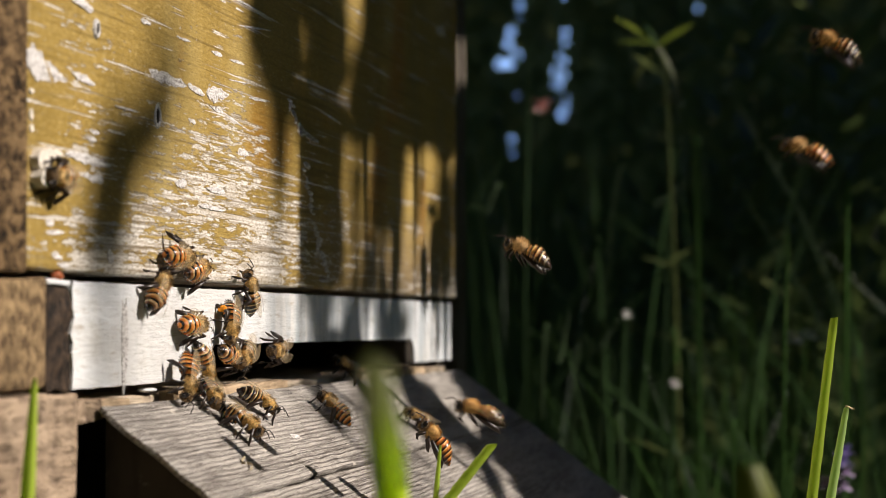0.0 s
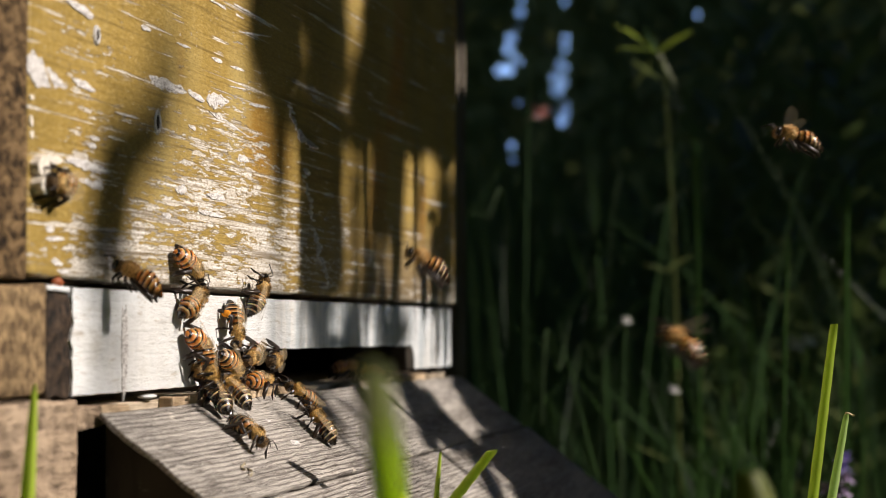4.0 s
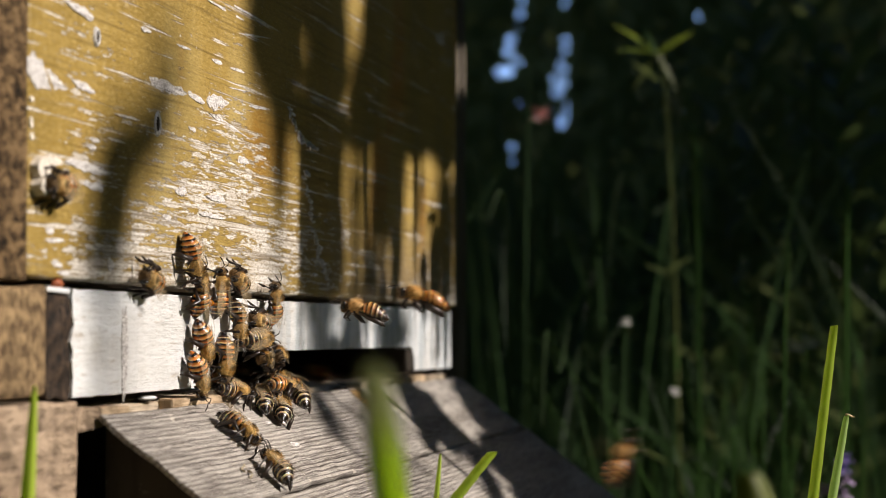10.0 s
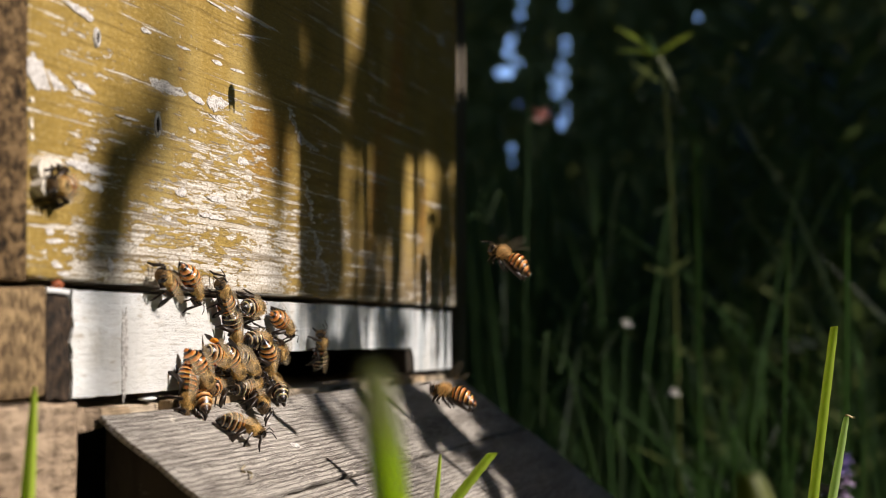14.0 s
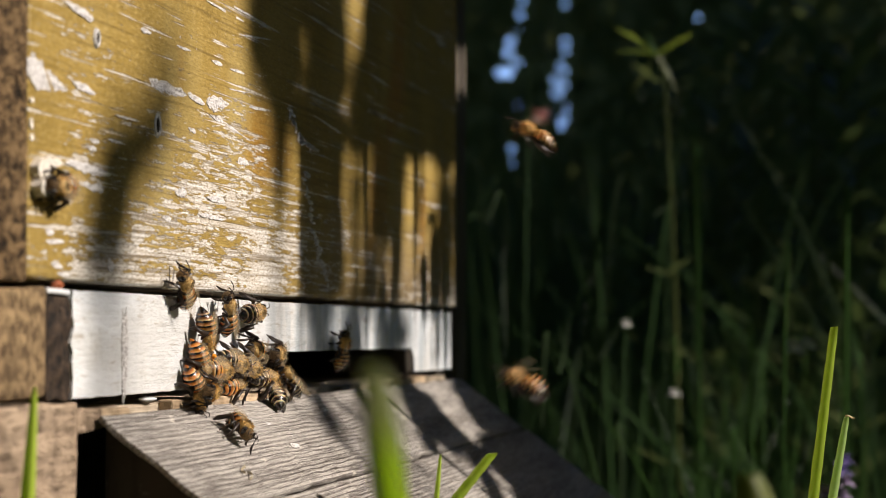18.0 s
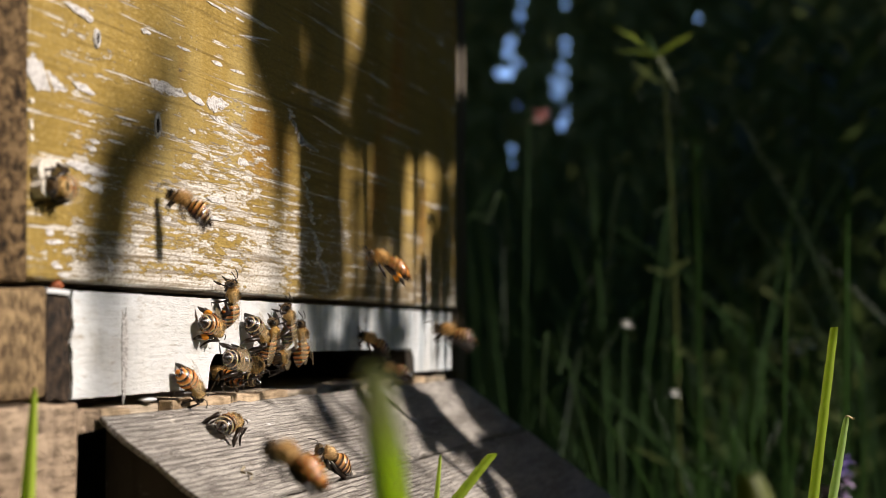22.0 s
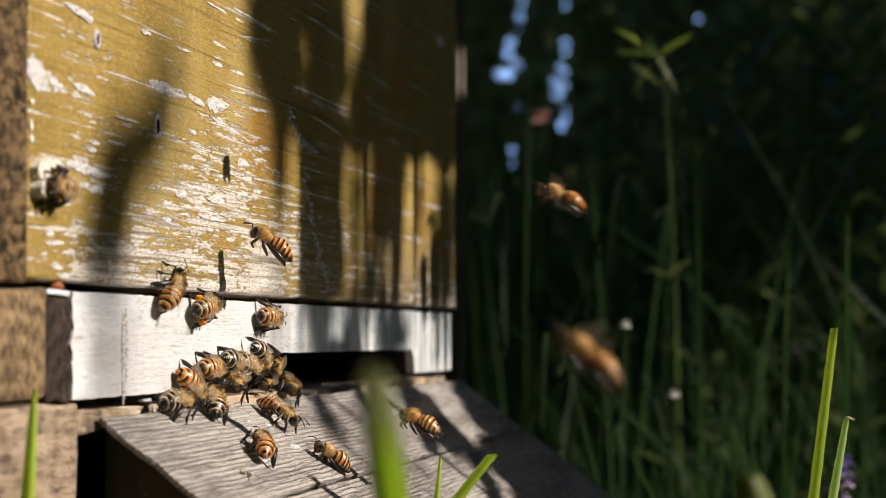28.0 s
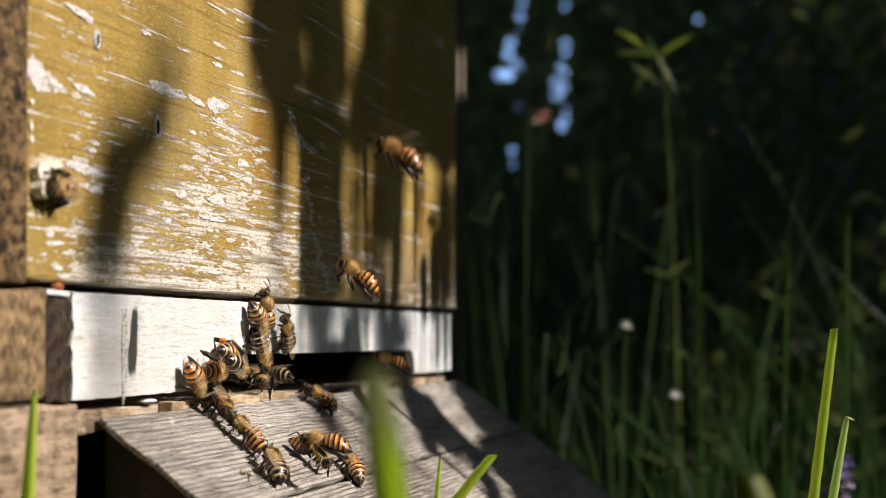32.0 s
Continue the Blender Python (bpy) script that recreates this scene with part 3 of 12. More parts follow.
def knot(cx, cz, w, h):
    """A small knot: a raised pale ring round a dark split."""
    bm = bmesh.new()
    n = 18
    rings = [[bm.verts.new((w * r * math.cos(2 * math.pi * i / n), -d, h * r * math.sin(2 * math.pi * i / n))) for i in range(n)]
             for r, d in ((0.5, -0.0001), (0.42, 0.0004), (0.32, 0.0005), (0.2, 0.0001))]
    for a, b in zip(rings, rings[1:]):
        for i in range(n):
            bm.faces.new((a[i], a[(i + 1) % n], b[(i + 1) % n], b[i]))
    bmesh.ops.recalc_face_normals(bm, faces=bm.faces[:])
    ring = part("knot", bm, BARE, fb, "pale ring of a small knot")
    ring.location = (cx, 0, cz - BOX0)
    bm = bmesh.new()
    bmesh.ops.create_icosphere(bm, subdivisions=2, radius=1.0)
    bmesh.ops.scale(bm, vec=(w * 0.26, 0.0006, h * 0.33), verts=bm.verts)
    part("knot_heart", bm, DARK_WOOD, ring)


knot(0.0494, 0.0621, 0.0050, 0.0066)
knot(0.0125, 0.0770, 0.0034, 0.0046)

smear = scab(0.0, 0.0, 0.0036, 0.0208, 91)
smear.parent, smear.name = strip, "paint_smear"
smear.location = (0.0300, 0, 0.0112)

# pale flecks and a dry leaf scrap on the landing board
TILT = Matrix.Translation((0, -0.0015, -0.0040)) @ Matrix.Rotation(radians(37.3), 4, "X")
for k, (x, down, w, h) in enumerate(((0.1078, 0.0188, 0.0064, 0.0018), (0.1681, 0.0074, 0.0046, 0.0013), (0.1078, 0.0097, 0.0037, 0.0010), (0.0970, 0.0073, 0.0027, 0.0008), (0.1573, 0.0167, 0.0030, 0.0007))):
    fleck = scab(0, 0, w, h, 500 + k)
    fleck.name, fleck.parent = "pale_fleck", upper_plank
    fleck.matrix_basis = Matrix.Translation((x, -down, 0)) @ Matrix.Rotation(radians(-90), 4, "X")

bm = bmesh.new()
ring = []
for i in range(15):
    a = -2.4 + 4.8 * i / 14
    c = Vector((0.0026 * math.cos(a) * (1 + 0.15 * math.sin(5 * a)), 0.0013 * math.sin(a), 0.0004 + 0.0004 * math.sin(3 * a)))
    w = Vector((0.0001, 0.00022, 0.0002))
    ring.append((bm.verts.new(c - w), bm.verts.new(c + w)))
for (a, b), (c, d) in zip(ring, ring[1:]):
    bm.faces.new((a, b, d, c))
scrap = part("leaf_scrap", bm, plain("dry_leaf", (0.45, 0.38, 0.25), 0.6, 0.4, 0.3, 900), None, "", True)
scrap.matrix_basis = TILT @ Matrix.Translation((0.0520, -0.0247, 0.0002)) @ Matrix.Rotation(0.5, 4, "Z")
tagged(scrap, "curled scrap of dry pale leaf on the landing board", "leaf")

# a rusty resin drop on the batten's top edge
bm = bmesh.new()
bmesh.ops.create_icosphere(bm, subdivisions=3, radius=1.0)
for v in bm.verts:
    v.co *= 1 + 0.25 * noise.noise(v.co * 1.7)
bmesh.ops.scale(bm, vec=(0.0019, 0.0012, 0.0011), verts=bm.verts)
drop = part("resin_drop", bm, plain("rusty_resin", (0.34, 0.10, 0.04), 0.4, 0.5, 0.3, 1500), None, "", True)
drop.location = (-0.0048, 0.0012, 0.0234)
tagged(drop, "small rust-red resin drop on the batten", "resin")

# a white plastic tag end that sticks out under the batten
bm = bmesh.new()
bmesh.ops.create_uvsphere(bm, u_segments=16, v_segments=10, radius=1.0)
bmesh.ops.scale(bm, vec=(0.0040, 0.0020, 0.0006), verts=bm.verts)
tag = part("plastic_tag", bm, plain("white_plastic", (0.78, 0.80, 0.82), 0.35, 0.5, 0.06), None, "", True)
tag.location = (0.0510, 0.0026, -0.0017)
tagged(tag, "small white plastic tag lying on the floor board", "tag")


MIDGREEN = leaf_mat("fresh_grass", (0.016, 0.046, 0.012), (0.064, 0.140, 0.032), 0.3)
# a darker grass copy whose colour holds the meadow's shade
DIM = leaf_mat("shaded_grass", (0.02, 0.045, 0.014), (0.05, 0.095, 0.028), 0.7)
TIPPED = leaf_mat("straw_tipped_grass", (0.50, 0.70, 0.03), (0.62, 0.82, 0.05), 0.35, 0.001)
DULL = leaf_mat("dull_grass", (0.13, 0.15, 0.03), (0.17, 0.20, 0.05))


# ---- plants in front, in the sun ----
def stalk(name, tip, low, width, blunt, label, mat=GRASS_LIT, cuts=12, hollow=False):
    """A grass blade from its tip down past a second point to the ground, creased along its middle, or a round hollow stem cut off at its top."""
    tip, low = Vector(tip), Vector(low)
    slope = (tip - low) / (tip.z - low.z)
    foot = low + Vector((slope.x, slope.y, 0)) * (GROUND - low.z) * 0.35
    foot.z = GROUND - 0.005
    side = Vector((math.sin(radians(YAW)), -math.cos(radians(YAW)), 0))
    fold = Vector((-math.cos(radians(YAW)), -math.sin(radians(YAW)), 0)) * width * 0.22
    v, f = [], []
    stops = [tip.lerp(low, i / cuts) for i in range(cuts + 1)] + [low.lerp(foot, i / 6) for i in range(1, 7)]
    for i, c in enumerate(stops):
        g = min(1.0, i / (cuts * 0.9))
        w = width / 2 * (blunt + (1 - blunt) * g ** 0.6)
        if hollow:
            w *= 1 + 0.05 * math.sin(i * 2.3)
            ring = [c + side * (w * math.cos(b)) - fold.normalized() * (w * math.sin(b)) for b in (0, 0.785, 1.571, 2.356, 3.142, 3.927, 4.712, 5.498)]
        else:
            ring = [c - side * w, c + fold * w / width * 2, c + side * w, c - fold * w / width]
        n = len(ring)
        v += ring
        if i:
            a = n * (i - 1)
            f += [(a + j, a + (j + 1) % n, a + n + (j + 1) % n, a + n + j) for j in range(n)]
    if hollow:
        # a slanting cut with a sunk pith
        for j in range(n):
            v[j] = v[j] + Vector((0, 0, 0.00015 * math.cos(j * 0.785)))
        v += [v[j].lerp(tip, 0.35) for j in range(n)] + [tip - Vector((0, 0, 0.0012))]
        a = len(v) - n - 1
        f += [(j, (j + 1) % n, a + (j + 1) % n, a + j) for j in range(n)] + [(a + j, a + (j + 1) % n, a + n) for j in range(n)]
    else:
        f += [(0, 1, 2, 3)]
    ob = raw(name, [tuple(p) for p in v], f, mat, None, True)
    return tagged(ob, label, "grass", "sunlit grass blades")


stalk("grass_blade", (0.1501, -0.1529, 0.0154), (0.1510, -0.1467, -0.0328), 0.0029, 0.72, "sunlit cut grass stem, bright yellow-green", hollow=True)
short = stalk("grass_blade", (0.1314, -0.1561, -0.0077), (0.1315, -0.1519, -0.0310), 0.0025, 0.55, "short pale green grass stem with a dry tip", leaf_mat("glaucous_stem", (0.40, 0.56, 0.17), (0.50, 0.66, 0.26), 0.35), hollow=True)
curl = [Vector((0.1314, -0.1561, -0.0077)) + Vector(p) * 0.001 for p in ((0, 0.6, -0.5), (0, 0.2, 0.35), (0.1, -0.7, 0.2), (0.2, -1.7, -0.35), (0.1, -2.0, -0.2))]
cv = [tuple(p + Vector((0, 0.00022 * b, 0.00026 * c))) for k, p in enumerate(curl) for b, c in ((-1, -1), (1, -1), (0, 1))]
cf = [(3 * k + j, 3 * k + (j + 1) % 3, 3 * k + 3 + (j + 1) % 3, 3 * k + 3 + j) for k in range(4) for j in range(3)]
raw("dry_tip", cv, cf, plain("straw", (0.62, 0.52, 0.30), 0.7, 0.3, 0.2, 900), short, True)
stalk("grass_blade", (-0.2250, -0.1217, 0.0105), (-0.1100, -0.0952, -0.0099), 0.0048, 0.40, "broad bright green grass blade close to the lens", TIPPED)
stalk("grass_blade", (0.0634, -0.0769, -0.0140), (0.0618, -0.0670, -0.0266), 0.0030, 0.85, "leaning cut grass stem, bright green", hollow=True)
stalk("grass_blade", (0.0608, -0.0652, -0.0143), (0.0611, -0.0640, -0.0266), 0.0013, 0.3, "thin green grass blade")
stalk("grass_blade", (-0.0438, -0.0115, 0.0036), (-0.0431, -0.0099, -0.0187), 0.0027, 0.25, "green grass blade before the base rail")
stalk("grass_blade", (-0.1066, -0.1452, -0.0061), (-0.1062, -0.1461, -0.0108), 0.0058, 0.5, "dull yellow-green grass blade very close to the lens", DULL)

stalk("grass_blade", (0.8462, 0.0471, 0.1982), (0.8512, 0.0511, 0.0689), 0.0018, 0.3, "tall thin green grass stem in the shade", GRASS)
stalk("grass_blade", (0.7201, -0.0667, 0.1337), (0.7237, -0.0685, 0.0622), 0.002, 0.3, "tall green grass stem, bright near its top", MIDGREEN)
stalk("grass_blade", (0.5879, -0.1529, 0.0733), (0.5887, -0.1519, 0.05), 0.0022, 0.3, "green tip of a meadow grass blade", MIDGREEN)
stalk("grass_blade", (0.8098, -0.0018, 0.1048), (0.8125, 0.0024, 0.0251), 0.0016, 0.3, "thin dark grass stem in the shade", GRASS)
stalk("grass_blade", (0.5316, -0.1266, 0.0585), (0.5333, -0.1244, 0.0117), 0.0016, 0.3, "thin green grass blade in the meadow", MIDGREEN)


# ---- meadow behind ----
def meadow(name, count, x0, x1, tall, width, seed, mat=GRASS, spread=0.16, slope=0.23, side=-0.10):
    rnd = random.Random(seed)
    v, f = [], []
    for _ in range(count):
        x = x0 + (x1 - x0) * rnd.random()
        lo, hi = -0.16 - 0.02 * x - spread, (x + 0.38) * slope + side + spread
        y = lo + (hi - lo) * rnd.random()
        if x < 0.52 and y > -0.13:
            continue
        h = tall * (0.45 + 0.75 * rnd.random())
        blade(v, f, (x, y, GROUND), h, (0.10 * h * rnd.random(), rnd.random() * 6.3), width * (0.5 + rnd.random()),
              rnd.random() * 3.14, 0.04 + 0.55 * rnd.random() ** 2)
    ob = raw(name, [tuple(p) for p in v], f, mat, None, True)
    return tagged(ob, "tall dark green meadow grass in the shade", "grass", kind="stuff")


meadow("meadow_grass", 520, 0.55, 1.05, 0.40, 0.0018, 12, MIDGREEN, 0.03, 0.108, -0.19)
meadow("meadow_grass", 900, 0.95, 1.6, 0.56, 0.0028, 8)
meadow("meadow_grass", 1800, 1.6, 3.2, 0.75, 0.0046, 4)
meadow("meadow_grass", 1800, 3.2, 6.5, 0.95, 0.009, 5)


def arch(a, b, c, width, mat):
    """One long grass blade that rises from the ground through a and b and bends over to its tip c."""
    a, b, c = Vector(a), Vector(b), Vector(c)
    if a.z > c.z:
        a, c = c, a
    foot = Vector((a.x - 0.01, a.y + (a.y - b.y) * 0.5, GROUND - 0.005))
    v, f = [], []
    side = Vector((math.sin(radians(YAW)), -math.cos(radians(YAW)), 0))
    knots = [foot + (foot - a) * 0.3, foot, a, b, c, c + (c - b) * 0.5]
    spots = []
    for p, q, r, t in zip(knots, knots[1:], knots[2:], knots[3:]):
        for g in (i / 9 for i in range(9)):
            spots.append((q * 2 + (r - p) * g + (p * 2 - q * 5 + r * 4 - t) * g * g + (q * 3 - p - r * 3 + t) * g ** 3) / 2)
    for i, p in enumerate(spots):
        run = spots[min(i + 1, len(spots) - 1)] - spots[max(i - 1, 0)]
        across = run.cross(Vector((1, 0.2, 0))).normalized() if i > 12 else side
        if across.dot(side) < 0:
            across = -across
        w = width * 0.4 * (1 - max(0.0, i / (len(spots) - 1) - 0.45) / 0.55 * 0.85)
        v += [p - across * w, p + Vector((-0.25 * w, 0, 0)), p + across * w]
        if i:
            k = 3 * (i - 1)
            f += [(k, k + 1, k + 4, k + 3), (k + 1, k + 2, k + 5, k + 4)]
    ob = raw("grass_blade", [tuple(p) for p in v], f, mat, None, True)
    return tagged(ob, "long bending grass blade in the shaded meadow", "grass", "meadow grass blades")


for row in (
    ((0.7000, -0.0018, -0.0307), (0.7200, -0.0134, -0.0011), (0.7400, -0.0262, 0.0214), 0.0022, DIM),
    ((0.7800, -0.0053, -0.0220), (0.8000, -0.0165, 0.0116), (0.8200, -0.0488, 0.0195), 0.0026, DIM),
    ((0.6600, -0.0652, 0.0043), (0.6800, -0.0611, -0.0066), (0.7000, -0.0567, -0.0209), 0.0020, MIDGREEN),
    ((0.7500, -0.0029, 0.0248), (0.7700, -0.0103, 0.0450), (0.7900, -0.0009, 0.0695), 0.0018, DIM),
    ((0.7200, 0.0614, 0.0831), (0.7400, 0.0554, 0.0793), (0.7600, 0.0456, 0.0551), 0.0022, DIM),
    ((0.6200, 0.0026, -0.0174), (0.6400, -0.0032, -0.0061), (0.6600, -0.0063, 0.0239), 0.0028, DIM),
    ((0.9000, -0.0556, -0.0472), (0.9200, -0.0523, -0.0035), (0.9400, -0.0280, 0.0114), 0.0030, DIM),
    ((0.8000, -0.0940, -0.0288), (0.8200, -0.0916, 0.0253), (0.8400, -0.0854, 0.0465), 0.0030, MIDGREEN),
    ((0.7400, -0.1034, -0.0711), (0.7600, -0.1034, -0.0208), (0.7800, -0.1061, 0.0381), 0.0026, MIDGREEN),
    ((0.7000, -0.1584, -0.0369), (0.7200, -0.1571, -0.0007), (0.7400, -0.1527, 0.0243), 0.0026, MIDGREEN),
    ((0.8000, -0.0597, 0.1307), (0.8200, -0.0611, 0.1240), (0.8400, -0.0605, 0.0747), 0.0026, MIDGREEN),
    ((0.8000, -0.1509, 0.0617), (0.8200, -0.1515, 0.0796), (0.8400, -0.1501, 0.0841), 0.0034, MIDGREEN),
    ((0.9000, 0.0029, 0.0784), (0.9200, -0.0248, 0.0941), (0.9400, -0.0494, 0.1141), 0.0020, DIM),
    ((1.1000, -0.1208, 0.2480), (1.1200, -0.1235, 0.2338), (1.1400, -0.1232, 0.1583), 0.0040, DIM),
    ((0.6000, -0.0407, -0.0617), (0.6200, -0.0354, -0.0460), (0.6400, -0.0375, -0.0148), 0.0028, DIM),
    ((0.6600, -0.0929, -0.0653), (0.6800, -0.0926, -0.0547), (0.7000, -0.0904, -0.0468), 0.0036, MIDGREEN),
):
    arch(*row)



def leaf(verts, faces, base, way, up, length, width, cuts=5):
    """Adds one pointed leaf, bent a little downwards."""
    k = len(verts)
    side = way.cross(up).normalized()
    for i in range(cuts + 1):
        g = i / cuts
        w = width / 2 * math.sin(math.pi * (0.08 + 0.92 * g) ** 0.8) if i < cuts else 0.0002
        c = base + way * (length * g) - up * (length * 0.18 * g * g)
        verts += [c - side * w, c - up * (w * 0.3), c + side * w]
        if i:
            a = k + 3 * (i - 1)
            faces += [(a, a + 1, a + 4, a + 3), (a + 1, a + 2, a + 5, a + 4)]


def weed(name, foot, top, pairs, length, width, seed, label, mat=LEAF, tuft=0):
    """A herb: a tapering stem with pairs of pointed leaves and, at its top, a tuft."""
    rnd = random.Random(seed)
    plant = tagged(holder(name, foot), label, "weed")
    foot, top = Vector(foot), Vector(top)
    rise = top - foot
    v, f = [], []
    n = 12
    for i in range(n + 1):
        g = i / n
        r = 0.0022 * (1 - 0.65 * g)
        c = rise * g + Vector((math.sin(g * 5 + seed), math.cos(g * 4), 0)) * 0.006 * g
        v += [c + Vector((math.cos(a), math.sin(a), 0)) * r for a in (0, 1.257, 2.513, 3.77, 5.027)]
        if i:
            a = 5 * (i - 1)
            f += [(a + j, a + (j + 1) % 5, a + 5 + (j + 1) % 5, a + 5 + j) for j in range(5)]
    raw("stem", [tuple(p) for p in v], f, mat, plant, True)
    for i in range(pairs):
        g = 0.35 + 0.62 * i / max(1, pairs - 1)
        for s in (0, 3.14):
            a = s + i * 1.7 + rnd.random()
            way = Vector((math.cos(a), math.sin(a), 0.45 + 0.5 * rnd.random())).normalized()
            lv, lf = [], []
            leaf(lv, lf, rise * g, way, Vector((0, 0, 1)), length * (0.7 + 0.5 * rnd.random()), width)
            raw("leaf", [tuple(p) for p in lv], lf, mat, plant, True)
    for i in range(tuft):
        a = 6.283 * i / tuft + rnd.random() * 0.5
        way = Vector((math.cos(a), math.sin(a), 0.35 + 0.6 * rnd.random())).normalized()
        lv, lf = [], []
        leaf(lv, lf, rise, way, Vector((0, 0, 1)), length * (0.8 + 0.4 * rnd.random()), width * 0.5)
        raw("leaf", [tuple(p) for p in lv], lf, GRASS_LIT, plant, True)
    return plant


herb = weed("herb", (0.932, -0.050, GROUND), (0.915, -0.027, 0.2000), 4, 0.034, 0.006, 5, "tall herb with a tuft of yellow-green leaves", LEAF)
# the tuft's brightest leaves have the sun on them painted into their colour
for dy, dz, wide, mat in ((0.0275, 0.0259, 0.0052, GRASS_LIT), (0.0268, 0.0077, 0.0044, GRASS_LIT), (0.0082, 0.0207, 0.0036, MIDGREEN), (-0.0267, 0.0192, 0.0046, GRASS_LIT),
                          (0.0155, -0.0211, 0.0040, LEAF), (-0.0156, -0.0238, 0.0040, LEAF), (-0.0063, -0.0161, 0.0034, LEAF)):
    way = Vector((0.004, dy, dz))
    lv, lf = [], []
    leaf(lv, lf, Vector((0.915, -0.027, 0.2000)) - herb.location, way.normalized(), Vector((-0.6, -0.5, 0.7)).normalized(), Vector((dy, dz)).length, wide, 6)
    raw("leaf", [tuple(p) for p in lv], lf, mat, herb, True)
for k, (x, y, h) in enumerate(((1.25, -0.13, 0.50), (1.45, -0.02, 0.62), (1.7, -0.15, 0.66), (1.9, 0.08, 0.72), (2.2, -0.10, 0.80), (1.15, -0.17, 0.44), (2.5, 0.1, 0.9), (2.9, -0.05, 1.0), (1.6, 0.1, 0.55), (1.3, -0.06, 0.64), (1.45, -0.10, 0.70), (1.6, -0.128, 0.72), (1.75, -0.02, 0.70))):
    weed("herb", (x, y, GROUND), (x + 0.03, y + 0.02, GROUND + h), 9, 0.07, 0.016, 20 + k, "dark green leafy herb in the shade", LEAF)
for k, (x, y, h) in enumerate(((1.30, -0.125, 0.66), (1.42, -0.060, 0.74), (1.36, -0.165, 0.70), (1.62, -0.100, 0.78), (1.70, -0.050, 0.80), (1.78, -0.150, 0.74), (1.85, -0.010, 0.84), (1.55, -0.020, 0.72),
                               (2.05, -0.160, 0.86), (2.10, -0.080, 0.92), (1.95, 0.060, 0.80), (1.50, -0.190, 0.66), (1.66, -0.205, 0.72))):
    weed("herb", (x, y, GROUND), (x + 0.02, y + 0.015 * (k % 3 - 1), GROUND + h), 16, 0.090, 0.015, 60 + k, "long-leaved dark green herb in the shade", HERB)


def blossom(name, at, r, petals, mat, label):
    """A small flower head of cupped petals on a thin stem down to the ground."""
    head = tagged(holder(name, at), label, "flower")
    for i in range(petals):
        a = 6.283 * i / petals
        v, f = [], []
        leaf(v, f, Vector((0, 0, 0)), Vector((math.cos(a), math.sin(a), 0.9 if i % 2 else -0.3)).normalized(), Vector((0, 0, 1)), r, r * 0.9, 4)
        raw("petal", [tuple(p) for p in v], f, mat, head, True)
    v, f = [], []
    for i in range(9):
        z = (GROUND - at[2]) * i / 8
        c = Vector((0.01 * math.sin(i * 0.5), 0.01 * math.sin(i * 0.35), z))
        v += [c + Vector((math.cos(a), math.sin(a), 0)) * 0.001 for a in (0, 2.09, 4.19)]
        if i:
            b = 3 * (i - 1)
            f += [(b + j, b + (j + 1) % 3, b + 3 + (j + 1) % 3, b + 3 + j) for j in range(3)]
    raw("stem", [tuple(p) for p in v], f, GRASS, head, True)


PETAL = plain("white_petal", (0.84, 0.85, 0.82), 0.6, 0.3, 0.1, 900)
VIOLET = plain("violet_petal", (0.30, 0.24, 0.55), 0.6, 0.3, 0.15, 900)
blossom("white_flower", (0.840, -0.119, 0.0060), 0.008, 7, PETAL, "small white meadow flower in the shade")
blossom("white_flower", (0.842, -0.127, 0.0085), 0.007, 7, PETAL, "small white meadow flower in the shade")
blossom("white_flower", (0.950, -0.0340, 0.1690), 0.010, 9, plain("pale_green_petal", (0.34, 0.40, 0.36), 0.6, 0.3, 0.2, 900), "pale flower head among dark leaves")
# two heads of white petals stand in for light on leaf tips
blossom("white_flower", (0.618, -0.0409, 0.0197), 0.0042, 11, PETAL, "tiny white petals standing in for a lit leaf tip")
blossom("white_flower", (0.618, -0.0655, -0.0156), 0.0042, 11, PETAL, "tiny white petals standing in for a lit leaf tip")
blossom("violet_flower", (0.5415, -0.1497, -0.0481), 0.006, 8, VIOLET, "small violet meadow flower")
blossom("violet_flower", (0.5480, -0.1510, -0.0440), 0.005, 8, VIOLET, "small violet meadow flower")
LILAC = plain("lilac_petal", (0.52, 0.42, 0.60), 0.6, 0.3, 0.15, 900)
blossom("lilac_flower", (0.545, -0.1509, -0.0537), 0.0055, 9, LILAC, "small pale lilac meadow flower")
blossom("lilac_flower", (0.545, -0.1424, -0.0587), 0.0055, 9, LILAC, "small pale lilac meadow flower")
blossom("lilac_flower", (0.545, -0.1498, -0.0602), 0.0055, 9, LILAC, "small pale lilac meadow flower")

blossom("pink_flower", (1.046, 0.073, 0.176), 0.012, 8, plain("pink_petal", (0.80, 0.52, 0.50), 0.6, 0.3, 0.15, 900), "pale pink flower head in the meadow")

POST_WOOD = grey_wood("grey_brown_post_wood", (0.035, 0.028, 0.02), (0.13, 0.11, 0.085), (300, 300, 30), 0.001)
# a thin grey post just behind the hive
tagged(part("wooden_post", timber(0.462, 0.484, 0.0150, 0.0330, GROUND - 0.02, 0.30, 0.002, 0.001, 0.03), POST_WOOD), "thin grey wooden post behind the hive", "post")


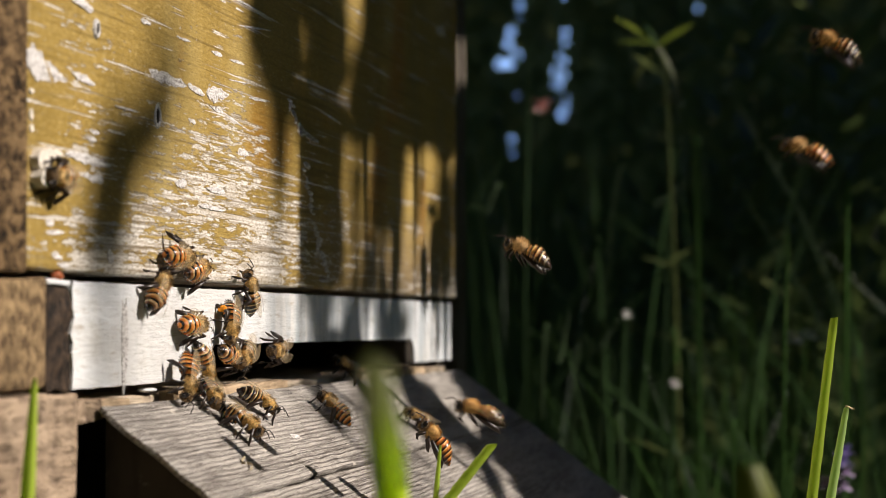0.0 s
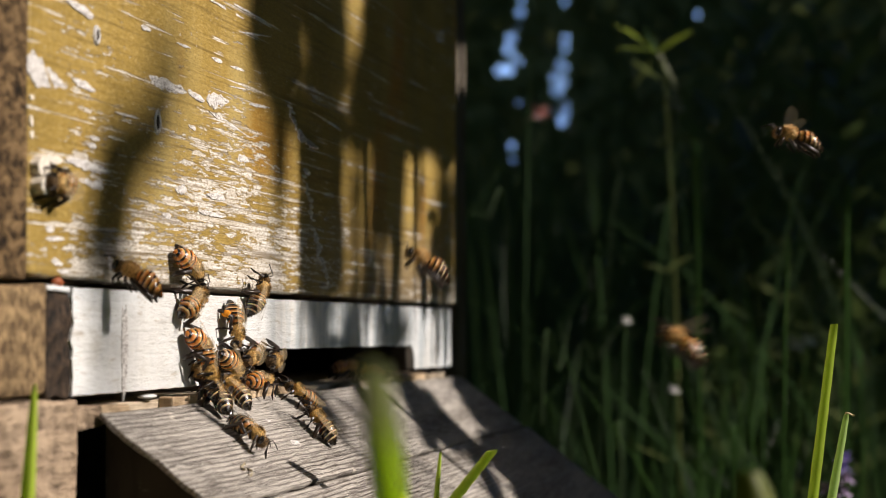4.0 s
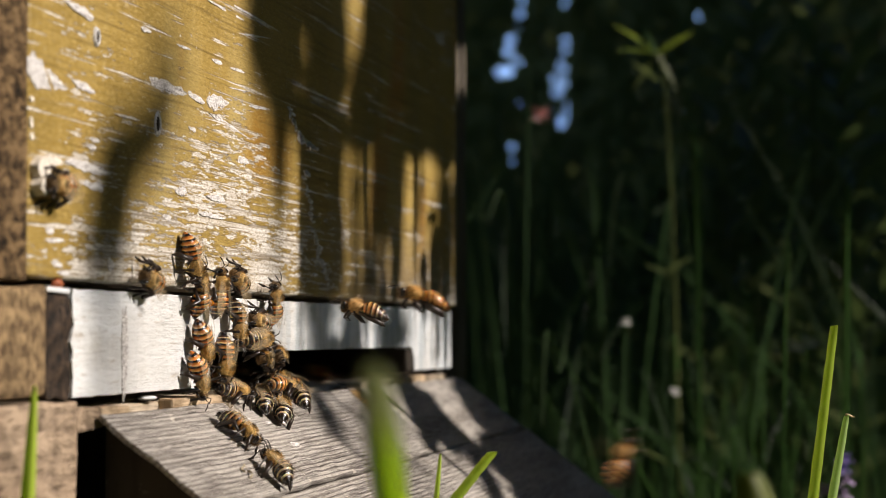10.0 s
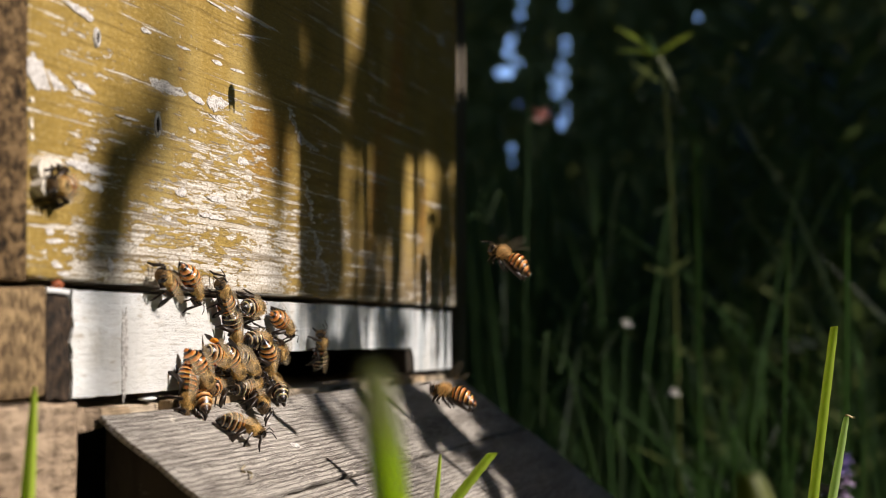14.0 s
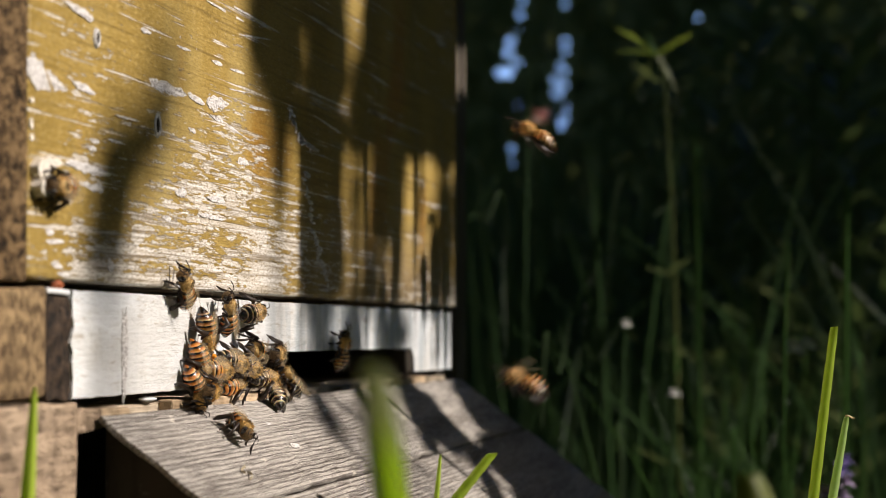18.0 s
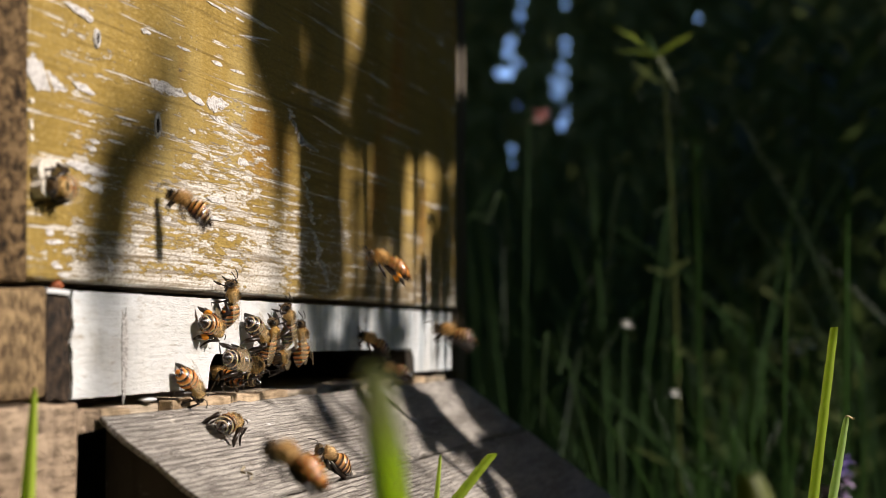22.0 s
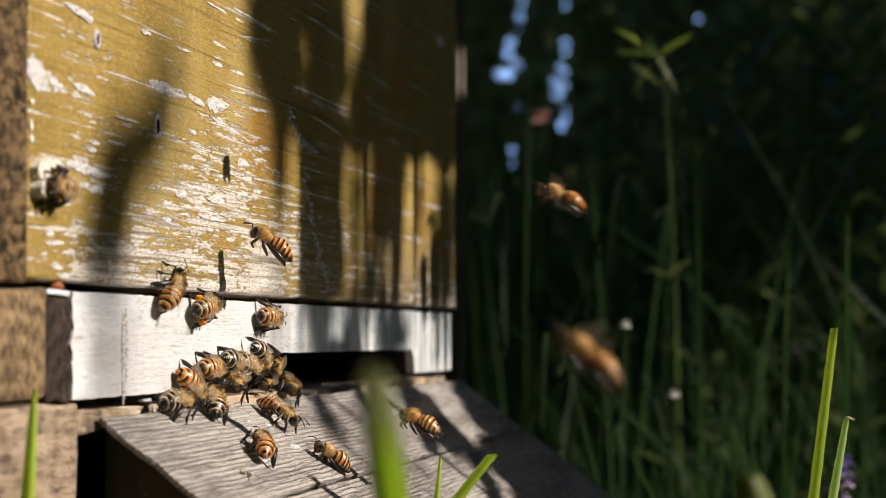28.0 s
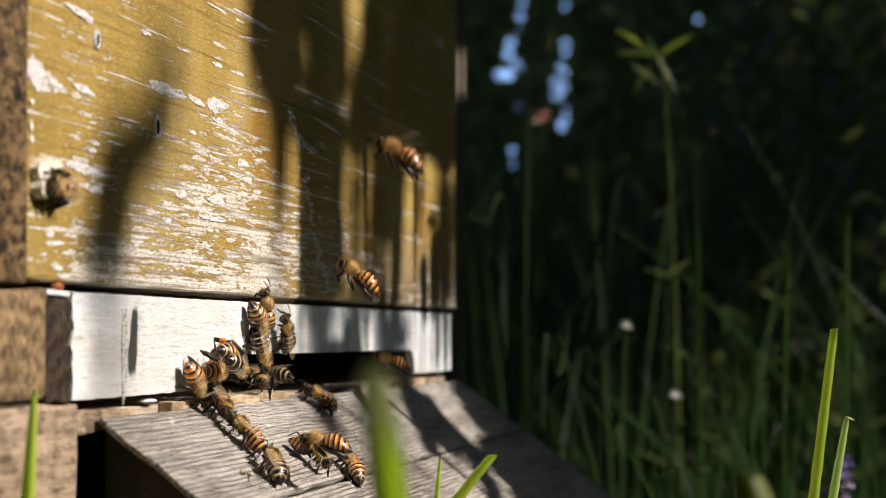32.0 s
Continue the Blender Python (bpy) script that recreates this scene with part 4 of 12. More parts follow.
# ---- woods and hedge ----
# gaps between the leaves, on the woods' face: y, z, radius
SKY = ((1.204, 1.384, 0.0109), (1.216, 1.328, 0.0121), (1.209, 1.286, 0.0139), (1.256, 1.218, 0.0165), (1.265, 1.174, 0.0155), (1.235, 1.145, 0.0155), (1.209, 1.125, 0.0109), (1.298, 1.093, 0.0175), (1.263, 1.092, 0.0175), (1.209, 0.951, 0.0155), (1.257, 0.785, 0.0165), (1.247, 0.724, 0.0102), (1.028, 1.364, 0.0088), (1.029, 1.211, 0.0139), (1.029, 1.173, 0.0109), (1.052, 1.114, 0.0109), (1.031, 1.095, 0.0102), (1.064, 1.054, 0.0175), (1.062, 1.003, 0.0184), (1.032, 1.035, 0.0109), (1.069, 0.934, 0.0133), (1.027, 0.947, 0.0109), (1.046, 0.873, 0.0165), (1.027, 0.905, 0.0109), (0.489, 1.294, 0.0088))
GAPS = tuple((a, b, r * 1.1, r * 1.1) for a, b, r in SKY)


def woods():
    """The edge of the woods: a deep, ragged wall of foliage with a few small holes to the sky."""
    rnd = random.Random(9)
    v, f = [], []

    def wall(y0, y1, z0, z1, step, x, holes):
        ny, nz = int((y1 - y0) / step), int((z1 - z0) / step)
        k = len(v)
        for i in range(ny + 1):
            for j in range(nz + 1):
                y, z = y0 + (y1 - y0) * i / ny, z0 + (z1 - z0) * j / nz
                v.append((x + (0.0 if holes else 0.25) * noise.noise(Vector((y * 3, z * 3, 1))), y, z))
        for i in range(ny):
            for j in range(nz):
                y, z = y0 + (y1 - y0) * (i + 0.5) / ny, z0 + (z1 - z0) * (j + 0.5) / nz
                if holes and any(((y - a) / c) ** 2 + ((z - b) / d) ** 2 < 1 for a, b, c, d in GAPS):
                    continue
                a = k + i * (nz + 1) + j
                f.append((a, a + nz + 1, a + nz + 2, a + 1))

    wall(-0.6, 2.0, GROUND, 1.8, 0.006, 7.48, True)
    wall(-9.0, -0.6, GROUND, 7.0, 0.4, 7.5, False)
    wall(2.0, 9.0, GROUND, 7.0, 0.4, 7.5, False)
    wall(-0.6, 2.0, 1.8, 7.0, 0.4, 7.5, False)
    # unseen walls added on the clearing's other sides, to hold back sky light
    for cx, cy, dx, dy in ((-7.0, -9.0, 0, 1), (-7.0, 9.0, 1, 0), (-7.0, -9.5, 1, 0)):
        k = len(v)
        nx, nz = 36, 9 if cy == -9.5 else 14
        for i in range(nx + 1):
            for j in range(nz + 1):
                q = Vector((cx + dx * 0.41 * i, cy + dy * 0.5 * i, GROUND + 0.5 * j))
                v.append(tuple(q + noise.noise_vector(q * 0.9) * 0.5 * (j > 0)))
        f += [(k + i * (nz + 1) + j, k + (i + 1) * (nz + 1) + j, k + (i + 1) * (nz + 1) + j + 1, k + i * (nz + 1) + j + 1) for i in range(nx) for j in range(nz)]
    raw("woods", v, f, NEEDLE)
    tagged(bpy.data.objects["woods"], "dark edge of dense woods with small gaps to the sky", "woods", kind="stuff")
    v2, f2 = [], []
    for _ in range(9000):
        y, z = -0.8 + 2.6 * rnd.random(), GROUND + 2.4 * rnd.random() ** 0.9
        x = 7.3 - 1.6 * rnd.random() ** 2
        k = (x + 0.38) / 7.88
        yy, zz = (y + 0.161) / k - 0.161, (z - 0.013) / k + 0.013
        if any(((yy - a) / (c + 0.03)) ** 2 + ((zz - b) / (d + 0.03)) ** 2 < 1 for a, b, c, d in GAPS):
            continue
        way = Vector((rnd.uniform(-1, 1), rnd.uniform(-1, 1), rnd.uniform(-1, 0.6))).normalized()
        leaf(v2, f2, Vector((x, y, z)), way, way.orthogonal().normalized(), 0.05 + 0.06 * rnd.random(), 0.02 + 0.02 * rnd.random(), 2)
    ob = raw("undergrowth", [tuple(p) for p in v2], f2, LEAF)
    tagged(ob, "dark leafy undergrowth at the edge of the woods", "undergrowth", kind="stuff")


woods()

# the bright sky low over the fields, far behind the woods
glow = Mat("hazy_sky", 1.0, 0.0)
glow.color((0.0, 0.0, 0.0))
haze = glow.noise(glow.scaled(0.08, 0.08, 0.2), 1.0, 2)
glow.put(glow.bsdf.inputs["Emission Color"], glow.ramp(haze, (0.3, (0.26, 0.50, 1.0)), (0.7, (0.34, 0.58, 1.0))))
glow.bsdf.inputs["Emission Strength"].default_value = 1.35
tagged(raw("backdrop", [(60, 1, 2), (60, 16, 2), (60, 16, 15), (60, 1, 15)], [(0, 1, 2, 3)], glow.m), "pale blue sky low behind the woods", "sky", kind="structure")


def tree(name, x, y, height, spread, seed, low=0.6, leaves=2600):
    """A broad-leaved tree: a tapering trunk, forked limbs and a ragged crown of leaves on the limbs."""
    rnd = random.Random(seed)
    t = tagged(holder(name, (x, y, GROUND)), "unseen leafy tree, added to cast deep shade", "tree")
    v, f = [], []
    tips = []

    def limb(a, b, ra, rb, n=6):
        k = len(v)
        ax = (b - a).normalized()
        s = ax.orthogonal().normalized()
        u = ax.cross(s)
        for i in range(n + 1):
            g = i / n
            c = a.lerp(b, g) + Vector((noise.noise(a * 3 + Vector((g, 0, seed))), noise.noise(a * 3 + Vector((0, g, seed))), 0)) * 0.12 * g
            r = ra + (rb - ra) * g
            for j in range(7):
                q = 6.283 * j / 7
                v.append(tuple(c + (s * math.cos(q) + u * math.sin(q)) * r))
            if i:
                m = k + 7 * (i - 1)
                for j in range(7):
                    f.append((m + j, m + (j + 1) % 7, m + 7 + (j + 1) % 7, m + 7 + j))
            tips.append((c, r))

    limb(Vector((0, 0, -0.05)), Vector((0.1, 0, height)), 0.11, 0.02, 10)
    for i in range(22):
        g = low / height + (1 - low / height) * i / 22
        a = rnd.random() * 6.283
        reach = spread * (0.5 + 0.6 * rnd.random()) * (1.15 - 0.75 * g)
        limb(Vector((0.1 * g, 0, height * g)), Vector((math.cos(a) * reach, math.sin(a) * reach, height * g + 0.5 * rnd.random() * reach)), 0.035, 0.008, 5)
    raw("trunk", v, f, BARK, t, True)
    lv, lf = [], []
    spots = [c for c, r in tips if r < 0.034]
    for i in range(leaves):
        c = spots[rnd.randrange(len(spots))] + Vector((rnd.gauss(0, 0.2), rnd.gauss(0, 0.2), rnd.gauss(0, 0.18)))
        way = Vector((rnd.gauss(0, 1), rnd.gauss(0, 1), rnd.gauss(-0.3, 0.7))).normalized()
        leaf(lv, lf, c, way, way.orthogonal().normalized(), 0.13 + 0.12 * rnd.random(), 0.09 + 0.05 * rnd.random(), 2)
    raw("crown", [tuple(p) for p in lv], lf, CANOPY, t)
    return t


# trees out of view, added to put the meadow in shade
for k, (x, y, h, s) in enumerate(((1.98, -4.2, 5.6, 1.5), (3.8, -4.6, 6.4, 1.7), (5.8, -4.4, 6.2, 1.7), (8.0, -4.8, 6.8, 1.9), (2.65, -6.2, 7.5, 1.9), (4.85, -6.4, 7.6, 1.9), (7.0, -6.6, 7.8, 2.0))):
    tree("tree", x, y, h, s, 40 + k, 0.5, 3600)


# an unseen tree added behind the hive; its crown hangs over the hive and keeps the sky off
old = tree("tree", -1.6, 3.6, 5.2, 2.2, 77, 2.6, 2600)
rnd = random.Random(78)
cv, cf = [], []
for _ in range(8000):
    c = Vector((-5.5 + 7.4 * rnd.random(), -4.2 + 9.7 * rnd.random(), 3.2 + 1.4 * rnd.random())) - old.location
    way = Vector((rnd.gauss(0, 1), rnd.gauss(0, 1), rnd.gauss(-0.1, 0.35))).normalized()
    leaf(cv, cf, c, way, Vector((rnd.gauss(0, 0.3), rnd.gauss(0, 0.3), 1)).normalized(), 0.30 + 0.2 * rnd.random(), 0.2 + 0.1 * rnd.random(), 2)
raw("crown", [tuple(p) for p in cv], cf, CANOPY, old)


# unseen reed-like casters added before the hive: their long leaves shade the far half of the front
def reed(x_hit, z0, z1, width, lean, dist, seed):
    """One long stiff leaf on a thin stem whose shade falls on the hive's front at x_hit between the heights z0 and z1."""
    rnd = random.Random(seed)
    k = dist / -TO_SUN.y
    at = Vector((x_hit, 0, z1)) + TO_SUN * k
    low = Vector((x_hit - lean, 0, z0)) + TO_SUN * k
    v, f = [], []
    foot = Vector((low.x - lean * 0.4, low.y + 0.03 * rnd.random(), GROUND - 0.005))
    n, tall = 36, z1 - z0
    end = min(0.0045, tall * 0.2)
    s = Vector((math.cos(radians(8)), math.sin(radians(8)), 0))
    for i in range(n + 1):
        g = i / n
        c = foot.lerp(low, g * 3) if g < 0.3333 else low.lerp(at, (g - 0.3333) * 1.5)
        q = (g - 0.3333) * 1.5
        w = 0.0005 if q <= 0 else max(0.0006, width / 2 * min(1, q * tall / end + 0.1, (1 - q) * tall / end + 0.1) * (0.85 + 0.3 * rnd.random()))
        v += [tuple(c - s * w), tuple(c + Vector((0, w * 0.3, 0))), tuple(c + s * w)]
        if i:
            a = 3 * (i - 1)
            f += [(a, a + 1, a + 4, a + 3), (a + 1, a + 2, a + 5, a + 4)]
    ob = raw("reed", v, f, CANOPY, None, True)
    return tagged(ob, "unseen shade caster shaped as a reed with one broad leaf", "reed", "reeds before the hive")


# where each caster's shade falls on the hive: x, lowest and highest z, width, lean, distance from the hive
SHADES = ((0.1415, 0.0800, 0.1240, 0.0530, -0.0016, 1.40), (0.1325, 0.0670, 0.0810, 0.0210, -0.0050, 2.20), (0.1523, 0.0658, 0.0896, 0.0245, -0.0014, 1.30), (0.1481, 0.0498, 0.0706, 0.0082, -0.0008, 1.20), (0.1998, 0.0739, 0.1310, 0.0443, 0.0097, 1.20),
          (0.1661, 0.1024, 0.1248, 0.0234, -0.0008, 0.60), (0.1674, 0.0778, 0.1048, 0.0185, -0.0038, 2.00), (0.1696, 0.0681, 0.0819, 0.0176, 0.0016, 0.70), (0.1909, 0.0174, 0.0819, 0.0506, -0.0007, 0.90),
          (0.2147, 0.0739, 0.0761, 0.0645, -0.0301, 0.60), (0.2822, 0.1035, 0.1473, 0.0714, 0.0138, 1.20), (0.2652, 0.0738, 0.1108, 0.0751, 0.0061, 1.20), (0.3195, 0.0764, 0.1542, 0.0743, 0.0026, 0.55),
          (0.3672, 0.0790, 0.1634, 0.0634, 0.0000, 0.60), (0.2185, 0.0755, 0.1130, 0.0245, 0.0052, 2.40), (0.2794, 0.0403, 0.0800, 0.0508, 0.0088, 1.20), (0.2510, 0.0169, 0.0423, 0.0151, 0.0029, 0.90),
          (0.2887, 0.0171, 0.0520, 0.0152, 0.0041, 0.80), (0.2666, 0.0170, 0.0372, 0.0175, -0.0001, 1.20), (0.2317, 0.0168, 0.0433, 0.0245, -0.0016, 2.20), (0.2344, 0.0451, 0.0748, 0.0245, 0.0027, 2.20),
          (0.3282, 0.0518, 0.0784, 0.0085, 0.0037, 1.10), (0.3447, 0.0545, 0.0605, 0.0158, 0.0020, 0.40), (0.3311, 0.0174, 0.0448, 0.0134, -0.0020, 0.50), (0.3507, 0.0175, 0.0565, 0.0140, 0.0020, 0.60),
          (0.3714, 0.0176, 0.0833, 0.0385, 0.0000, 1.90), (0.0400, 0.0437, 0.0673, 0.0380, 0.0120, 1.40), (0.0536, 0.0629, 0.0823, 0.0149, 0.0064, 2.20), (0.0290, 0.0228, 0.0554, 0.0290, 0.0155, 1.40),
          (0.0593, 0.0610, 0.0906, 0.0117, -0.0017, 2.40), (0.1898, 0.0000, 0.0255, 0.0294, 0.0000, 1.70), (0.2270, 0.0000, 0.0255, 0.0303, 0.0000, 1.30), (0.2839, 0.0000, 0.0255, 0.0485, 0.0000, 1.50),
          (0.3553, 0.0000, 0.0255, 0.0071, 0.0000, 0.50), (0.3703, 0.0000, 0.0255, 0.0063, 0.0000, 0.50), (0.0236, -0.0040, 0.0260, 0.0138, 0.0000, 2.60), (0.2326, -0.0560, -0.0053, 0.0149, 0.0702, 2.40),
          (0.2081, -0.0502, -0.0041, 0.0117, 0.0661, 2.60), (0.1826, -0.0290, -0.0003, 0.0191, 0.0360, 0.80), (0.2312, -0.0193, -0.0019, 0.0163, 0.0168, 0.50), (0.3045, -0.0439, 0.0010, 0.0353, 0.0782, 0.50),
          (0.2995, -0.0477, -0.0087, 0.0393, 0.0458, 0.50), (0.2892, -0.0517, -0.0193, 0.0246, 0.0216, 0.50), (0.3970, -0.0477, -0.0024, 0.0728, 0.0627, 0.45), (0.3817, -0.0679, -0.0127, 0.0747, 0.0564, 0.50),
          (0.4222, -0.0820, -0.0148, 0.0885, 0.0494, 0.60), (0.3107, -0.0821, -0.0396, 0.0737, 0.0163, 0.50), (0.3870, -0.0771, -0.0341, 0.0955, 0.0497, 0.45), (0.4073, -0.0937, -0.0570, 0.1273, 0.0628, 0.50),
          (0.3195, -0.0933, -0.0633, 0.0918, 0.0444, 0.50), (0.3900, -0.1055, -0.0786, 0.1203, 0.0443, 0.50), (0.2761, -0.0754, -0.0437, 0.0262, 0.0573, 0.50), (0.2733, -0.0855, -0.0648, 0.0343, 0.0237, 0.60),
          (0.1950, -0.0030, 0.0080, 0.0700, -0.0500, 0.30), (0.4050, -0.0500, 0.2800, 0.0300, 0.0000, 0.90), (0.4740, -0.1400, 0.1340, 0.0550, 0.0000, 0.50), (0.4740, 0.1510, 0.2700, 0.0550, 0.0000, 0.50))
for k, row in enumerate(SHADES):
    reed(*row, k)


# ---- the bees ----
def down(m, weight, tint):
    """Fine hairs that catch the light at the outline."""
    m.bsdf.inputs["Sheen Weight"].default_value = weight
    m.bsdf.inputs["Sheen Roughness"].default_value = 0.35
    m.bsdf.inputs["Sheen Tint"].default_value = (*tint, 1)
    return m


def abdomen_mat(name, shift, black, lift=1.0):
    """Amber plates that darken to glossy brown-black at their hind edges, with thin bands of pale hair; black towards the tip."""
    m = Mat(name, 0.25, 0.5)
    x = m.axis(0)
    wob = m.calc("MULTIPLY", m.noise(m.scaled(600, 600, 600), 1, 4, 0.7), 0.45)
    f = m.calc("FRACT", m.calc("ADD", m.calc("MULTIPLY", x, -1 / 0.00126), wob))
    back = m.calc("SUBTRACT", 0.12, m.calc("MULTIPLY", x, 92.0))
    dark = m.ramp(m.calc("ADD", back, m.calc("MULTIPLY", m.calc("SUBTRACT", m.random(), shift), 0.85)), (0.36, 0.0), (0.66, 1.0))
    amber = m.mix(m.random(), (0.52 * lift, 0.17 * lift, 0.022 * lift), (0.46 * lift, 0.22 * lift, 0.06 * lift))
    plate = m.mix(dark, amber, (0.020, 0.011, 0.007))
    brown = m.mix(0.5, plate, (0.05, 0.022, 0.009))
    ring = m.mix(m.ramp(f, (0.38, 0.0), (0.52, 1.0)), plate, brown)
    ring = m.mix(m.ramp(f, (0.55, 0.0), (0.70, 1.0)), ring, black)
    streak = m.noise(m.scaled(500, 2600, 2600, (1, 4, 2)), 1, 3, 0.7)
    hairs = m.ramp(m.calc("ADD", f, m.calc("MULTIPLY", m.calc("SUBTRACT", streak, 0.5), 0.22)), (0.0, 0.9), (0.16, 0.8), (0.28, 0.0))
    hairs = m.calc("MULTIPLY", hairs, m.ramp(m.calc("MULTIPLY", x, -100.0), (0.48, 1.0), (0.58, 0.0)))
    hairs = m.calc("MULTIPLY", hairs, m.ramp(m.noise(m.scaled(420, 420, 420, (7, 1, 3)), 1, 3, 0.6), (0.36, 0.15), (0.52, 1.0)))
    pale = m.mix(dark, (0.84, 0.52, 0.18), (0.92, 0.72, 0.42))
    # a dark belly, with the shade under the body painted in too
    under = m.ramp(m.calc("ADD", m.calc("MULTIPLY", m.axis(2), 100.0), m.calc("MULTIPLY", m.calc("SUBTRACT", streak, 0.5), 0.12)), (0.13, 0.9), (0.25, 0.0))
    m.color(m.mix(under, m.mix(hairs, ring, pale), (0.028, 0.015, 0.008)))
    m.rough(m.mix(hairs, (0.24, 0.24, 0.24), (0.8, 0.8, 0.8)))
    m.bsdf.inputs["Coat Weight"].default_value, m.bsdf.inputs["Coat Roughness"].default_value = 0.6, 0.12
    m.bsdf.inputs["Subsurface Weight"].default_value = 0.4
    m.bsdf.inputs["Subsurface Radius"].default_value = (1.0, 0.35, 0.1)
    m.bsdf.inputs["Subsurface Scale"].default_value = 0.0007
    m.bump(m.noise(m.scaled(2500, 6000, 6000), 1, 3), 0.00012, 0.6)
    return m.m


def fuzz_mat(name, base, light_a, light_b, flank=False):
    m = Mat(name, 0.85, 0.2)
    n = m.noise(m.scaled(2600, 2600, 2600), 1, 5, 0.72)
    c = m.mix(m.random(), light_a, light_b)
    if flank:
        # naturally dark flanks, deepened by shade put into the lower colour
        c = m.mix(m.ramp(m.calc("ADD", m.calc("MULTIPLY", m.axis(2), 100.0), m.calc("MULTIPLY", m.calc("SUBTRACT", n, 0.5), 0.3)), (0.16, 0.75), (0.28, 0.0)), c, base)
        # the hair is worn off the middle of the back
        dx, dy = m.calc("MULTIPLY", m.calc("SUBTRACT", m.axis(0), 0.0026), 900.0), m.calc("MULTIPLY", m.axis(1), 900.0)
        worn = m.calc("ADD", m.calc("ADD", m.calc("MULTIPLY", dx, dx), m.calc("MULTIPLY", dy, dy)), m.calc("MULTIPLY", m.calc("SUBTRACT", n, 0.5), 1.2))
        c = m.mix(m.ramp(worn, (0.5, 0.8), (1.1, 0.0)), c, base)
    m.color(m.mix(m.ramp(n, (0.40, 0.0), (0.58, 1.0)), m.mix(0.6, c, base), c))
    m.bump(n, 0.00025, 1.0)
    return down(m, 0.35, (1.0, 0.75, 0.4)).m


def wing_mat(name, clear, film):
    m = Mat(name, 0.13, 0.9)
    v = m.t.nodes.new("ShaderNodeTexVoronoi")
    v.feature = "DISTANCE_TO_EDGE"
    m.t.links.new(m.scaled(420, 700, 420), v.inputs["Vector"])
    vein = m.ramp(v.outputs["Distance"], (0.02, 1.0), (0.06, 0.0))
    m.color(m.mix(vein, film, (0.16, 0.09, 0.04)))
    m.put(m.bsdf.inputs["Alpha"], m.calc("MULTIPLY_ADD", vein, clear * 2.2))
    m.bsdf.inputs["Alpha"].links[0].from_node.inputs[2].default_value = clear
    return m.m


# fliers wear brighter copies (LIT_) with the sunlight put into the colour
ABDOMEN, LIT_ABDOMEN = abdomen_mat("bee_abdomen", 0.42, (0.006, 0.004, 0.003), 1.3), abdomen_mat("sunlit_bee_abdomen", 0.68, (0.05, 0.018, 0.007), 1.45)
WING, BEATING = wing_mat("folded_wing", 0.19, (0.86, 0.68, 0.42)), wing_mat("beating_wing", 0.032, (0.90, 0.76, 0.52))
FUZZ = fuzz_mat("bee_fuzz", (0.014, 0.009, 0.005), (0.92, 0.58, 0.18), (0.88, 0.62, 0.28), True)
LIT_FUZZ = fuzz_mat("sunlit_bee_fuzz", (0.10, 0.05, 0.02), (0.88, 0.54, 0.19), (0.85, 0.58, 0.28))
FACE = fuzz_mat("bee_face", (0.008, 0.006, 0.005), (0.22, 0.13, 0.055), (0.13, 0.085, 0.045))
CHITIN = plain("dark_chitin", (0.022, 0.013, 0.008), 0.35, 0.5, 0.4, 1500, 0.00005)
EYE_MAT = plain("compound_eye", (0.012, 0.009, 0.008), 0.2, 0.6, 0.3, 4000, 0.00003)
POLLEN = plain("orange_pollen", (0.75, 0.27, 0.02), 0.9, 0.2, 0.25, 2500, 0.0003)


def ball(c, r, mat, name, parent, u=14, v=9, fuzz=0, seed=0, label=""):
    """An ellipsoid in millimetres, with tufts of hair if asked for."""
    bm = bmesh.new()
    bmesh.ops.create_uvsphere(bm, u_segments=u, v_segments=v, radius=1.0)
    bmesh.ops.scale(bm, vec=[k * 0.001 for k in r], verts=bm.verts)
    bmesh.ops.translate(bm, vec=[k * 0.001 for k in c], verts=bm.verts)
    rnd = random.Random(seed)
    mid = Vector(c) * 0.001
    for _ in range(fuzz):
        n = Vector((rnd.gauss(0, 1), rnd.gauss(0, 1), rnd.gauss(0.2, 1))).normalized()
        p = mid + Vector((n.x * r[0], n.y * r[1], n.z * r[2])) * 0.00095
        side = n.orthogonal().normalized() * 0.00004
        tip = p + n * (0.0004 + 0.0006 * rnd.random()) + Vector((rnd.gauss(0, 1), rnd.gauss(0, 1), rnd.gauss(0, 1))) * 0.00012
        bm.faces.new([bm.verts.new(q) for q in (p - side, p + side, tip)])
    return part(name, bm, mat, parent, label, True)


def tube(points, radii, mat, name, parent, sides=5):
    """A bent limb through points given in millimetres."""
    v, f = [], []
    pts = [Vector(p) * 0.001 for p in points]
    for i, p in enumerate(pts):
        ax = (pts[min(i + 1, len(pts) - 1)] - pts[max(i - 1, 0)]).normalized()
        s = ax.orthogonal().normalized()
        u = ax.cross(s)
        for j in range(sides):
            a = 6.283 * j / sides
            v.append(tuple(p + (s * math.cos(a) + u * math.sin(a)) * radii[i] * 0.001))
        if i:
            k = sides * (i - 1)
            f += [(k + j, k + (j + 1) % sides, k + sides + (j + 1) % sides, k + sides + j) for j in range(sides)]
    f.append(tuple(range(len(v) - sides, len(v))))
    return raw(name, v, f, mat, parent, True)


